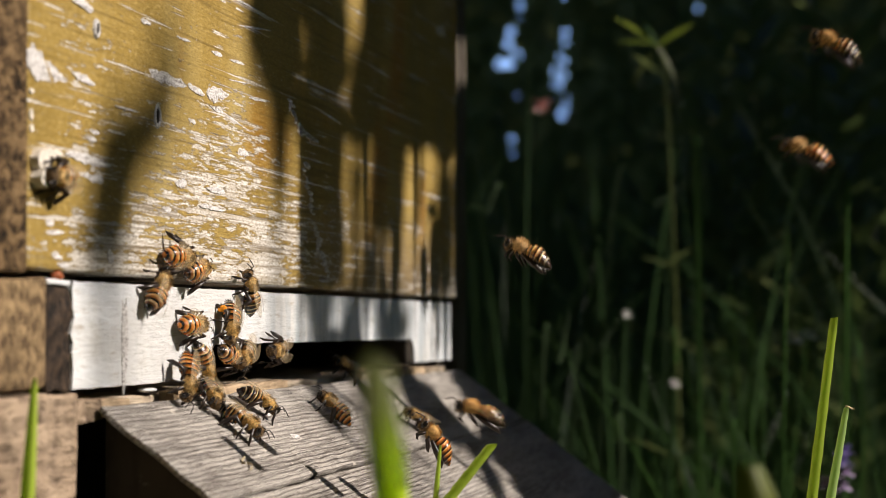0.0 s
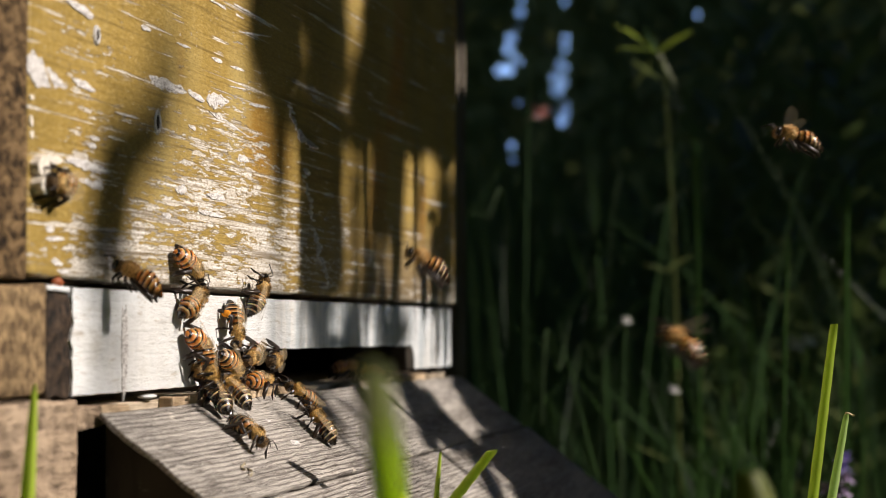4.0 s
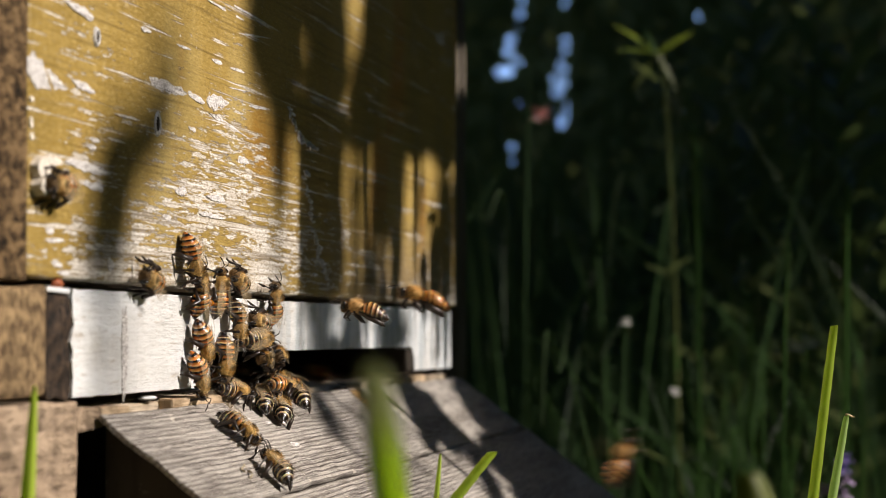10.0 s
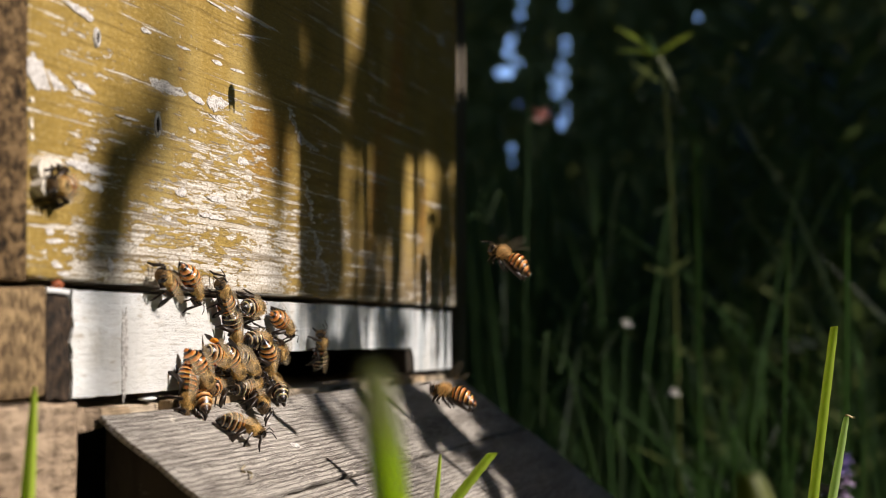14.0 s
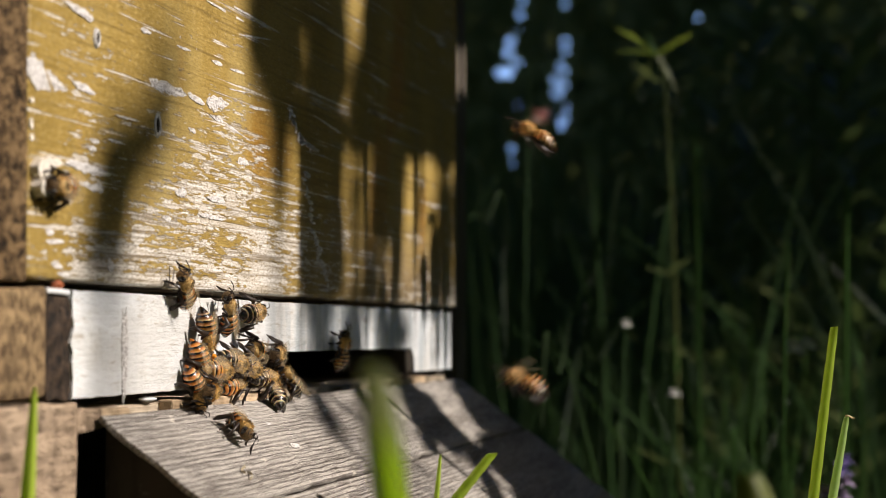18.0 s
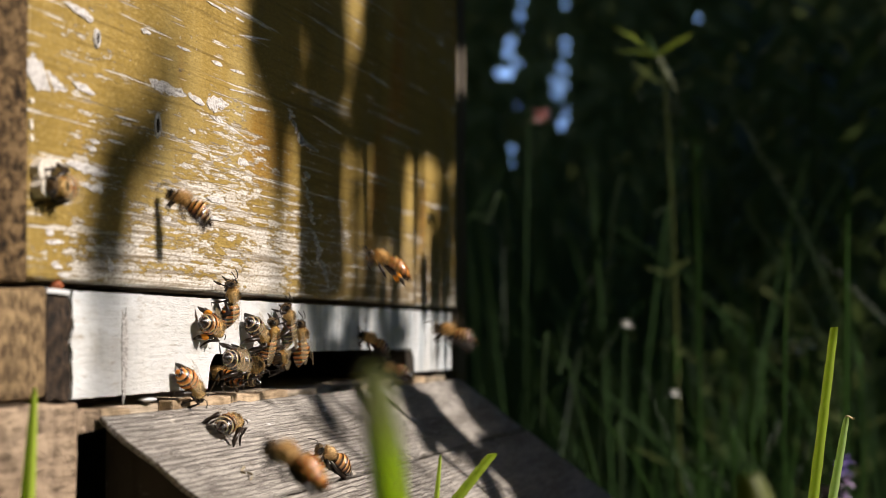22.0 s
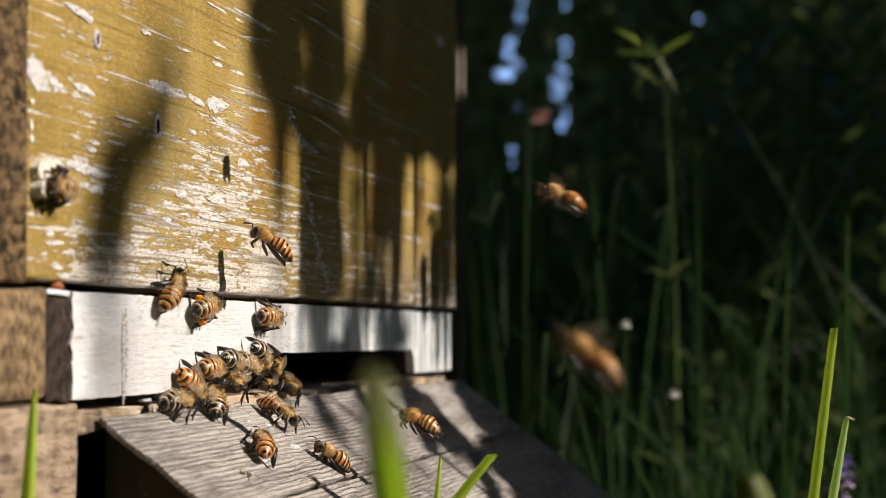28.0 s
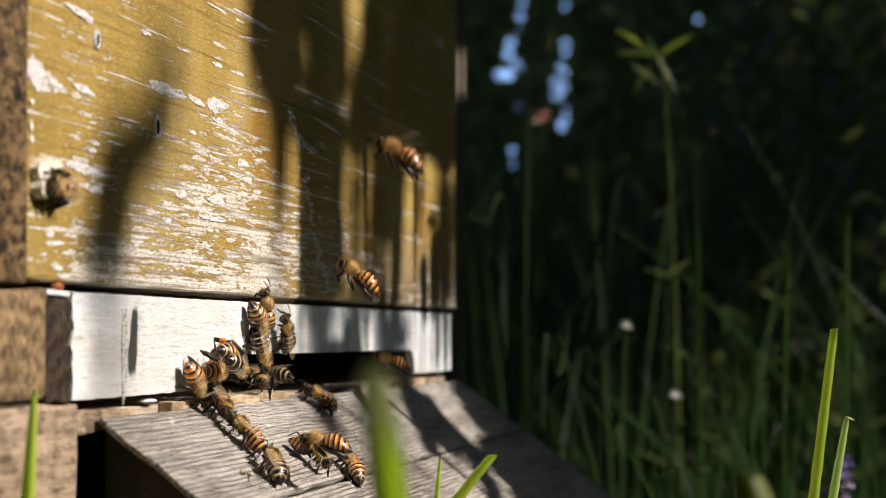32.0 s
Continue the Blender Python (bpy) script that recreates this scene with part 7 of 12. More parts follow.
    walk(CRAWLERS[8], [(0, pose(.1018, -.0018, .0049, -66, 28, -175)), (0.35, pose(.1018, -.0018, .0049, -66, 28, -175)), (1, pose(.1024, -.0018, .0053, -66, 28, -175)), (1.35, pose(.1024, -.0018, .0053, -66, 28, -175)), (2, pose(.1073, -.0018, .006, -67, 20, -175)), (2.35, pose(.1073, -.0018, .006, -67, 20, -175)), (3, pose(.1121, 0, .0071, -85, 20, -179)), (3.8, pose(.1121, 0, .0071, -85, 20, -179)), (6, pose(.1147, -.0017, .0084, -99, 6, -171)), (6.35, pose(.1147, -.0017, .0084, -99, 6, -171)), (7, pose(.1094, -.0017, .0066, -99, 6, -171)), (7.35, pose(.1094, -.0017, .0066, -99, 6, -171)), (8, pose(.1156, -.0017, .0084, -99, 6, -171)), (8.35, pose(.1156, -.0017, .0084, -99, 6, -171)), (9, pose(.1248, 0, .0036, -84, 5, -175)), (9.35, pose(.1248, 0, .0036, -84, 5, -175)), (10, pose(.1162, -.0017, .006, -78, 2, -168)), (10.35, pose(.1162, -.0017, .006, -78, 2, -168)), (11, pose(.0937, -.0017, .0064, -79, -1, -168)), (11.35, pose(.0937, -.0017, .0064, -79, -1, -168)), (12, pose(.1002, 0, .0061, -86, -1, -173)), (12.35, pose(.1002, 0, .0061, -86, -1, -173)), (12.57, pose(.101, -.0006, .0062, -74, 45, -169)), (12.78, pose(.1017, -.0012, .0063, 60, 71, -42)), (13, pose(.1025, -.0017, .0064, 90, 27, -18)), (13.35, pose(.1025, -.0017, .0064, 90, 27, -18)), (14, pose(.1025, -.0017, .006, 90, 27, -18)), (14.8, pose(.1025, -.0017, .006, 90, 27, -18)), (17, pose(.1024, 0, .006, 88, -2, -4)), (17.35, pose(.1024, 0, .006, 88, -2, -4)), (18, pose(.0924, -.0017, .0069, 97, 11, -14)), (18.35, pose(.0924, -.0017, .0069, 97, 11, -14)), (19, pose(.0967, 0, .0071, 93, 11, -6)), (19.35, pose(.0967, 0, .0071, 93, 11, -6)), (20, pose(.0967, 0, .0076, 93, 11, -6)), (20.35, pose(.0967, 0, .0076, 93, 11, -6)), (21, pose(.0977, 0, .006, 89, 11, 2)), (21.35, pose(.0977, 0, .006, 89, 11, 2)), (22, pose(.0977, 0, .0065, 89, 11, 2)), (22.35, pose(.0977, 0, .0065, 89, 11, 2)), (23, pose(.1006, 0, .0083, 89, 11, 2)), (23.35, pose(.1006, 0, .0083, 89, 11, 2)), (24, pose(.1005, 0, .0072, 85, 11, 3)), (24.35, pose(.1005, 0, .0072, 85, 11, 3)), (25, pose(.0976, 0, .0073, 85, 15, 3)), (25.8, pose(.0976, 0, .0073, 85, 15, 3)), (28, pose(.0962, -.0001, .0062, 79, 11, 1)), (28.35, pose(.0962, -.0001, .0062, 79, 11, 1)), (29, pose(.0962, -.0001, .0067, 79, 11, 1)), (29.35, pose(.0962, -.0001, .0067, 79, 11, 1)), (30, pose(.0963, 0, .0077, 99, 15, 3)), (30.35, pose(.0963, 0, .0077, 99, 15, 3)), (31, pose(.1022, 0, .0061, 100, 29, 3)), (31.35, pose(.1022, 0, .0061, 100, 29, 3)), (32, pose(.0944, -.0018, .0069, 110, 15, 6))])
    tread(CRAWLERS[8], 8)
    walk(CRAWLERS[9], [(0, pose(.1354, 0, .0069, -93, 5, 178)), (0.35, pose(.1354, 0, .0069, -93, 5, 178)), (1, pose(.1339, 0, .0073, -93, 6, 178)), (1.35, pose(.1339, 0, .0073, -93, 6, 178)), (2, pose(.1354, 0, .0075, -93, 6, 178)), (2.35, pose(.1354, 0, .0075, -93, 6, 178)), (3, pose(.1312, 0, .0062, -96, 5, -172)), (3.8, pose(.1312, 0, .0062, -96, 5, -172)), (6, pose(.1296, -.0018, .0068, -84, 5, -160)), (6.35, pose(.1296, -.0018, .0068, -84, 5, -160)), (7, pose(.1354, 0, .0069, -88, 5, -171)), (7.35, pose(.1354, 0, .0069, -88, 5, -171)), (8, pose(.1296, -.0018, .0066, -85, 5, -160)), (8.35, pose(.1296, -.0018, .0066, -85, 5, -160)), (9, pose(.1288, -.002, .0062, -66, 5, -161)), (9.35, pose(.1288, -.002, .0062, -66, 5, -161)), (10, pose(.1288, -.002, .0062, -66, 5, -161)), (10.35, pose(.1288, -.002, .0062, -66, 5, -161)), (11, pose(.1305, -.0001, .0067, -79, 6, -171)), (11.35, pose(.1305, -.0001, .0067, -79, 6, -171)), (12, pose(.1246, 0, .0101, -95, -6, -173)), (12.35, pose(.1246, 0, .0101, -95, -6, -173)), (13, pose(.1344, 0, .0079, -93, 6, -173)), (13.35, pose(.1344, 0, .0079, -93, 6, -173)), (14, pose(.1361, 0, .0085, -93, 6, -173)), (14.8, pose(.1361, 0, .0085, -93, 6, -173)), (17, pose(.1345, 0, .0077, -86, 6, -174)), (17.35, pose(.1345, 0, .0077, -86, 6, -174)), (18, pose(.1343, 0, .0087, -95, 6, -171)), (18.35, pose(.1343, 0, .0087, -95, 6, -171)), (19, pose(.1302, -.0018, .0086, -100, 5, -161)), (19.35, pose(.1302, -.0018, .0086, -100, 5, -161)), (20, pose(.1311, 0, .008, -96, -3, -171)), (20.35, pose(.1311, 0, .008, -96, -3, -171)), (21, pose(.1307, -.0016, .0079, -86, 6, -170)), (21.35, pose(.1307, -.0016, .0079, -86, 6, -170)), (22, pose(.1307, -.0016, .007, -86, 5, -170)), (22.35, pose(.1307, -.0016, .007, -86, 5, -170)), (23, pose(.1307, -.0016, .008, -86, 6, -170)), (23.35, pose(.1307, -.0016, .008, -86, 6, -170)), (24, pose(.1364, 0, .0078, -93, 6, 180)), (24.35, pose(.1364, 0, .0078, -93, 6, 180)), (25, pose(.1381, 0, .0073, -93, 9, 180)), (25.8, pose(.1381, 0, .0073, -93, 9, 180)), (28, pose(.1257, -.0018, .0063, -105, 5, -168)), (28.35, pose(.1257, -.0018, .0063, -105, 5, -168)), (29, pose(.124, -.0018, .0068, -105, 5, -168)), (29.35, pose(.124, -.0018, .0068, -105, 5, -168)), (30, pose(.126, -.0017, .0068, -105, 5, -175)), (30.35, pose(.126, -.0017, .0068, -105, 5, -175)), (31, pose(.1367, 0, .0108, -99, -39, -177)), (31.35, pose(.1367, 0, .0108, -99, -39, -177)), (32, pose(.1438, 0, .0139, -101, -58, -176))])
    tread(CRAWLERS[9], 9)
    walk(CRAWLERS[10], [(0, pose(.058, -.0016, .0011, -75, 63, -170)), (0.35, pose(.058, -.0016, .0011, -75, 63, -170)), (1, pose(.0593, -.0016, .0017, -75, 63, -170)), (1.15, pose(.0879, .0002, .0003, -67, 30, 157)), (1.3, pose(.1164, .0021, -.001, -33, -0, 113)), (1.45, pose(.145, .004, -.0024, 0, -0, 73)), (1.67, pose(.1885, .0478, -.0024, 0, -0, 112)), (1.9, pose(.232, .0917, -.0024, 0, -0, 151)), (5.2, pose(.232, .0894, -.0024, 0, -0, 151)), (5.38, pose(.1885, .0467, -.0024, 0, -0, -141)), (5.55, pose(.145, .004, -.0024, -0, -0, -73)), (5.78, pose(.0977, .002, .0125, 45, 15, -41)), (6, pose(.0505, 0, .0274, 90, 2, -8)), (6.35, pose(.0505, 0, .0274, 90, 2, -8)), (7, pose(.0589, 0, .0262, 91, -2, -8)), (7.22, pose(.102, .002, .0119, 45, -18, 33)), (7.45, pose(.145, .004, -.0024, 0, -0, 73)), (7.68, pose(.1885, .0477, -.0024, 0, -0, 112)), (7.9, pose(.232, .0913, -.0024, 0, -0, 151)), (9.2, pose(.232, .0889, -.0024, 0, -0, 151)), (9.38, pose(.1885, .0465, -.0024, 0, -0, -141)), (9.55, pose(.145, .004, -.0024, -0, -0, -73)), (9.7, pose(.1094, .0027, .007, -30, 19, -105)), (9.85, pose(.0737, .0013, .0164, -74, 14, -150)), (10, pose(.0381, 0, .0258, -100, -10, -178)), (10.22, pose(.0915, .002, .0117, -46, -31, 124)), (10.45, pose(.145, .004, -.0024, 0, -0, 73)), (10.68, pose(.1885, .0465, -.0024, 0, -0, 112)), (10.9, pose(.232, .0889, -.0024, 0, -0, 151)), (11.2, pose(.232, .0889, -.0024, 0, -0, 151)), (11.38, pose(.1885, .0465, -.0024, 0, -0, -141)), (11.55, pose(.145, .004, -.0024, -0, -0, -73)), (11.7, pose(.1167, .0003, -.0043, 14, -12, -30)), (11.85, pose(.0884, -.0034, -.0063, 13, -35, 28)), (12, pose(.06, -.0072, -.0082, -8, -44, 86)), (12.45, pose(.145, .004, -.0024, 0, -0, 73)), (12.68, pose(.1885, .0465, -.0024, 0, -0, 112)), (12.9, pose(.232, .0889, -.0024, 0, -0, 151)), (13.2, pose(.232, .092, -.0024, 0, -0, 151)), (13.38, pose(.1885, .048, -.0024, 0, -0, -141)), (13.55, pose(.145, .004, -.0024, -0, -0, -73)), (13.78, pose(.1423, .002, .0067, 33, 24, -46)), (14, pose(.1396, -.0001, .0157, 76, 26, -7)), (14.22, pose(.1423, .002, .0067, 43, -1, 29)), (14.45, pose(.145, .004, -.0024, 0, -0, 73)), (14.68, pose(.1885, .048, -.0024, 0, -0, 112)), (14.9, pose(.232, .092, -.0024, 0, -0, 151)), (17.2, pose(.232, .0885, -.0024, 0, -0, 151)), (17.38, pose(.1885, .0462, -.0024, 0, -0, -141)), (17.55, pose(.145, .004, -.0024, -0, -0, -73)), (17.77, pose(.1239, .0024, -.0023, 22, 4, -40)), (18, pose(.1028, .0009, -.0021, 42, -5, -7)), (18.35, pose(.1028, .0009, -.0021, 42, -5, -7)), (19, pose(.1035, -.0018, 0, 48, -14, -13)), (19.35, pose(.1035, -.0018, 0, 48, -14, -13)), (20, pose(.1016, -.0007, .0009, 47, -10, -18)), (20.35, pose(.1016, -.0007, .0009, 47, -10, -18)), (21, pose(.0905, .0002, .0015, 56, -4, -5)), (21.35, pose(.0905, .0002, .0015, 56, -4, -5)), (21.68, pose(.0998, .0024, .0003, 38, -12, 34)), (22, pose(.1092, .0046, -.0008, 19, -7, 73)), (22.35, pose(.1092, .0046, -.0008, 19, -7, 73)), (23, pose(.1092, .0046, -.0008, 19, -7, 73)), (23.45, pose(.145, .004, -.0024, 0, -0, 73)), (23.67, pose(.1885, .0462, -.0024, 0, -0, 112)), (23.9, pose(.232, .0883, -.0024, 0, -0, 151)), (27.2, pose(.232, .0905, -.0024, 0, -0, 151)), (27.38, pose(.1885, .0473, -.0024, 0, -0, -141)), (27.55, pose(.145, .004, -.0024, -0, -0, -73)), (28, pose(.1149, -.008, -.009, 1, 31, -96)), (28.35, pose(.1149, -.008, -.009, 1, 31, -96)), (28.68, pose(.1156, -.0097, -.0102, 28, 24, -49)), (29, pose(.1164, -.0114, -.0115, 41, 2, -12)), (29.35, pose(.1164, -.0114, -.0115, 41, 2, -12)), (30, pose(.1043, -.0122, -.0101, 40, 11, -21)), (30.23, pose(.1246, -.0041, -.0063, 22, -3, 25)), (30.45, pose(.145, .004, -.0024, 0, -0, 73)), (30.67, pose(.1885, .046, -.0024, 0, -0, 112)), (30.9, pose(.232, .088, -.0024, 0, -0, 151)), (32, pose(.232, .0911, -.0024, 0, -0, 151))])
    tread(CRAWLERS[10], 10)
    walk(CRAWLERS[11], [(0, pose(.0723, -.0039, -.0058, -24, 26, -147)), (0.35, pose(.0723, -.0039, -.0058, -24, 26, -147)), (1, pose(.0703, -.0045, -.0063, 4, 40, -95)), (1.35, pose(.0703, -.0045, -.0063, 4, 40, -95)), (2, pose(.0709, -.0013, -.0017, 43, 34, -41)), (2.35, pose(.0709, -.0013, -.0017, 43, 34, -41)), (2.67, pose(.0726, -.0008, -.0014, 48, -13, 12)), (3, pose(.0744, -.0003, -.0011, 4, -41, 85)), (3.8, pose(.0744, -.0003, -.0011, 4, -41, 85)), (4.9, pose(.0879, -.001, .0023, -60, -36, 151)), (6, pose(.1014, -.0016, .0056, -90, 6, -178)), (6.22, pose(.169, .0012, .0016, -47, -21, 129)), (6.45, pose(.2365, .004, -.0024, 0, -0, 73)), (6.68, pose(.1839, .0567, -.0024, 0, -0, 37)), (6.9, pose(.1312, .1094, -.0024, 0, -0, 0)), (7.2, pose(.1312, .112, -.0024, 0, -0, 0)), (7.38, pose(.1839, .058, -.0024, 0, 0, -37)), (7.55, pose(.2365, .004, -.0024, -0, -0, -73)), (7.78, pose(.1619, .002, .0035, 37, 28, -46)), (8, pose(.0873, 0, .0095, 89, 29, -1)), (8.35, pose(.0873, 0, .0095, 89, 29, -1)), (9, pose(.0969, 0, .0054, 88, 1, -9)), (9.35, pose(.0969, 0, .0054, 88, 1, -9)), (10, pose(.1125, -.0018, .0116, 87, -3, -19)), (10.35, pose(.1125, -.0018, .0116, 87, -3, -19)), (11, pose(.117, 0, .0117, 89, -6, -9)), (11.22, pose(.1767, .002, .0047, 43, -20, 34)), (11.45, pose(.2365, .004, -.0024, 0, -0, 73)), (11.68, pose(.1839, .056, -.0024, 0, -0, 37)), (11.9, pose(.1312, .108, -.0024, 0, -0, 0)), (12.2, pose(.1312, .1108, -.0024, 0, -0, 0)), (12.38, pose(.1839, .0574, -.0024, 0, 0, -37)), (12.55, pose(.2365, .004, -.0024, -0, -0, -73)), (12.78, pose(.1801, .002, .0051, 43, 17, -42)), (13, pose(.1238, 0, .0126, 89, 6, -8)), (13.35, pose(.1238, 0, .0126, 89, 6, -8)), (14, pose(.1175, 0, .0118, 90, 0, -8)), (14.8, pose(.1175, 0, .0118, 90, 0, -8)), (17, pose(.1128, -.0016, .0139, 85, 59, 3)), (17.35, pose(.1128, -.0016, .0139, 85, 59, 3)), (18, pose(.1041, -.0018, .0061, 105, 15, -15)), (18.35, pose(.1041, -.0018, .0061, 105, 15, -15)), (19, pose(.1026, -.0018, .0071, 105, 15, -15)), (19.35, pose(.1026, -.0018, .0071, 105, 15, -15)), (20, pose(.104, -.0018, .0072, 106, 10, -15)), (20.35, pose(.104, -.0018, .0072, 106, 10, -15)), (21, pose(.1056, -.0018, .0059, 88, 10, -19)), (21.35, pose(.1056, -.0018, .0059, 88, 10, -19)), (22, pose(.1041, -.0018, .0059, 87, 10, -19)), (22.35, pose(.1041, -.0018, .0059, 87, 10, -19)), (23, pose(.077, 0, .0068, 75, 60, -17)), (23.35, pose(.077, 0, .0068, 75, 60, -17)), (23.68, pose(.0783, 0, .0054, -88, 53, -175)), (24, pose(.0796, 0, .004, -98, -12, -177)), (24.35, pose(.0796, 0, .004, -98, -12, -177)), (24.57, pose(.0817, .0001, .0026, -83, -54, 146)), (24.78, pose(.0839, .0003, .0011, 13, -46, 26)), (25, pose(.086, .0005, -.0003, 21, -3, -5)), (25.8, pose(.086, .0005, -.0003, 21, -3, -5)), (28, pose(.0526, -.0021, -.0044, 41, 1, -13)), (28.23, pose(.1446, .001, -.0034, 20, -8, 30)), (28.45, pose(.2365, .004, -.0024, 0, -0, 73)), (28.67, pose(.1839, .0573, -.0024, 0, -0, 37)), (28.9, pose(.1312, .1105, -.0024, 0, -0, 0)), (29.2, pose(.1312, .108, -.0024, 0, -0, 0)), (29.38, pose(.1839, .056, -.0024, 0, 0, -37)), (29.55, pose(.2365, .004, -.0024, -0, -0, -73)), (29.7, pose(.2108, .0039, -.0019, -2, -0, -28)), (29.85, pose(.1851, .0039, -.0015, -3, 1, 28)), (30, pose(.1593, .0038, -.001, -3, 3, 73)), (30.35, pose(.1593, .0038, -.001, -3, 3, 73)), (31, pose(.1558, .0038, -.001, -3, 3, 73)), (31.35, pose(.1558, .0038, -.001, -3, 3, 73)), (32, pose(.1558, .0038, -.001, -3, 3, 73))])
    tread(CRAWLERS[11], 11)
    walk(CRAWLERS[12], [(0, pose(.0706, -.0121, -.012, -0, 34, -94)), (0.35, pose(.0706, -.0121, -.012, -0, 34, -94)), (1, pose(.0739, -.0117, -.0118, -20, 27, -130)), (1.35, pose(.0739, -.0117, -.0118, -20, 27, -130)), (2, pose(.0698, -.0132, -.0129, -13, 32, -115)), (2.35, pose(.0698, -.0132, -.0129, -13, 32, -115)), (3, pose(.0716, -.0133, -.013, -19, 31, -115)), (3.8, pose(.0716, -.0133, -.013, -19, 31, -115)), (6, pose(.0715, -.012, -.012, 14, 31, -69)), (6.35, pose(.0715, -.012, -.012, 14, 31, -69)), (7, pose(.0707, -.0118, -.0118, 14, 31, -69)), (7.35, pose(.0707, -.0118, -.0118, 14, 31, -69)), (8, pose(.0716, -.0118, -.0118, 14, 31, -69)), (8.35, pose(.0716, -.0118, -.0118, 14, 31, -69)), (9, pose(.0706, -.0115, -.0116, 7, 36, -68)), (9.35, pose(.0706, -.0115, -.0116, 7, 36, -68)), (10, pose(.0704, -.0114, -.0116, -9, 38, -95)), (10.35, pose(.0704, -.0114, -.0116, -9, 38, -95)), (11, pose(.0774, -.0107, -.011, 19, 29, -45)), (11.35, pose(.0774, -.0107, -.011, 19, 29, -45)), (12, pose(.0744, -.012, -.012, 1, 29, -94)), (12.35, pose(.0744, -.012, -.012, 1, 29, -94)), (13, pose(.0729, -.012, -.012, 27, 21, -49)), (13.35, pose(.0729, -.012, -.012, 27, 21, -49)), (14, pose(.0734, -.0114, -.0115, 27, 21, -49)), (14.8, pose(.0734, -.0114, -.0115, 27, 21, -49)), (17, pose(.0732, -.011, -.0112, 27, 31, -44)), (17.35, pose(.0732, -.011, -.0112, 27, 31, -44)), (17.68, pose(.0726, -.0109, -.0112, -9, 39, -98)), (18, pose(.0719, -.0109, -.0111, -37, 20, -144)), (18.35, pose(.0719, -.0109, -.0111, -37, 20, -144)), (19, pose(.072, -.0107, -.011, -40, 16, -152)), (19.35, pose(.072, -.0107, -.011, -40, 16, -152)), (19.68, pose(.0735, -.0105, -.0108, -15, 34, -102)), (20, pose(.0751, -.0103, -.0107, 17, 26, -46)), (20.35, pose(.0751, -.0103, -.0107, 17, 26, -46)), (21, pose(.072, -.0096, -.0102, 32, 15, -20)), (21.35, pose(.072, -.0096, -.0102, 32, 15, -20)), (22, pose(.0671, -.0102, -.0106, 35, -0, 1)), (22.35, pose(.0671, -.0102, -.0106, 35, -0, 1)), (23, pose(.0644, -.0107, -.011, 30, -18, 27)), (23.35, pose(.0644, -.0107, -.011, 30, -18, 27)), (24, pose(.0709, -.0089, -.0095, 45, -23, 23)), (24.35, pose(.0709, -.0089, -.0095, 45, -23, 23)), (25, pose(.0734, -.0061, -.0075, 44, -25, 27)), (25.8, pose(.0734, -.0061, -.0075, 44, -25, 27)), (28, pose(.0771, -.0032, -.0052, 31, -28, 25)), (28.35, pose(.0771, -.0032, -.0052, 31, -28, 25)), (29, pose(.0772, -.0032, -.0053, 32, -26, 21)), (29.35, pose(.0772, -.0032, -.0053, 32, -26, 21)), (30, pose(.0766, -.0031, -.0052, 39, -16, 25)), (30.35, pose(.0766, -.0031, -.0052, 39, -16, 25)), (31, pose(.0779, -.0031, -.0052, 39, -16, 25)), (31.35, pose(.0779, -.0031, -.0052, 39, -16, 25)), (31.57, pose(.0785, -.0035, -.0055, 41, 14, -16)), (31.78, pose(.0791, -.0039, -.0058, 6, 39, -88)), (32, pose(.0796, -.0042, -.006, -25, 25, -147))])
    tread(CRAWLERS[12], 12)
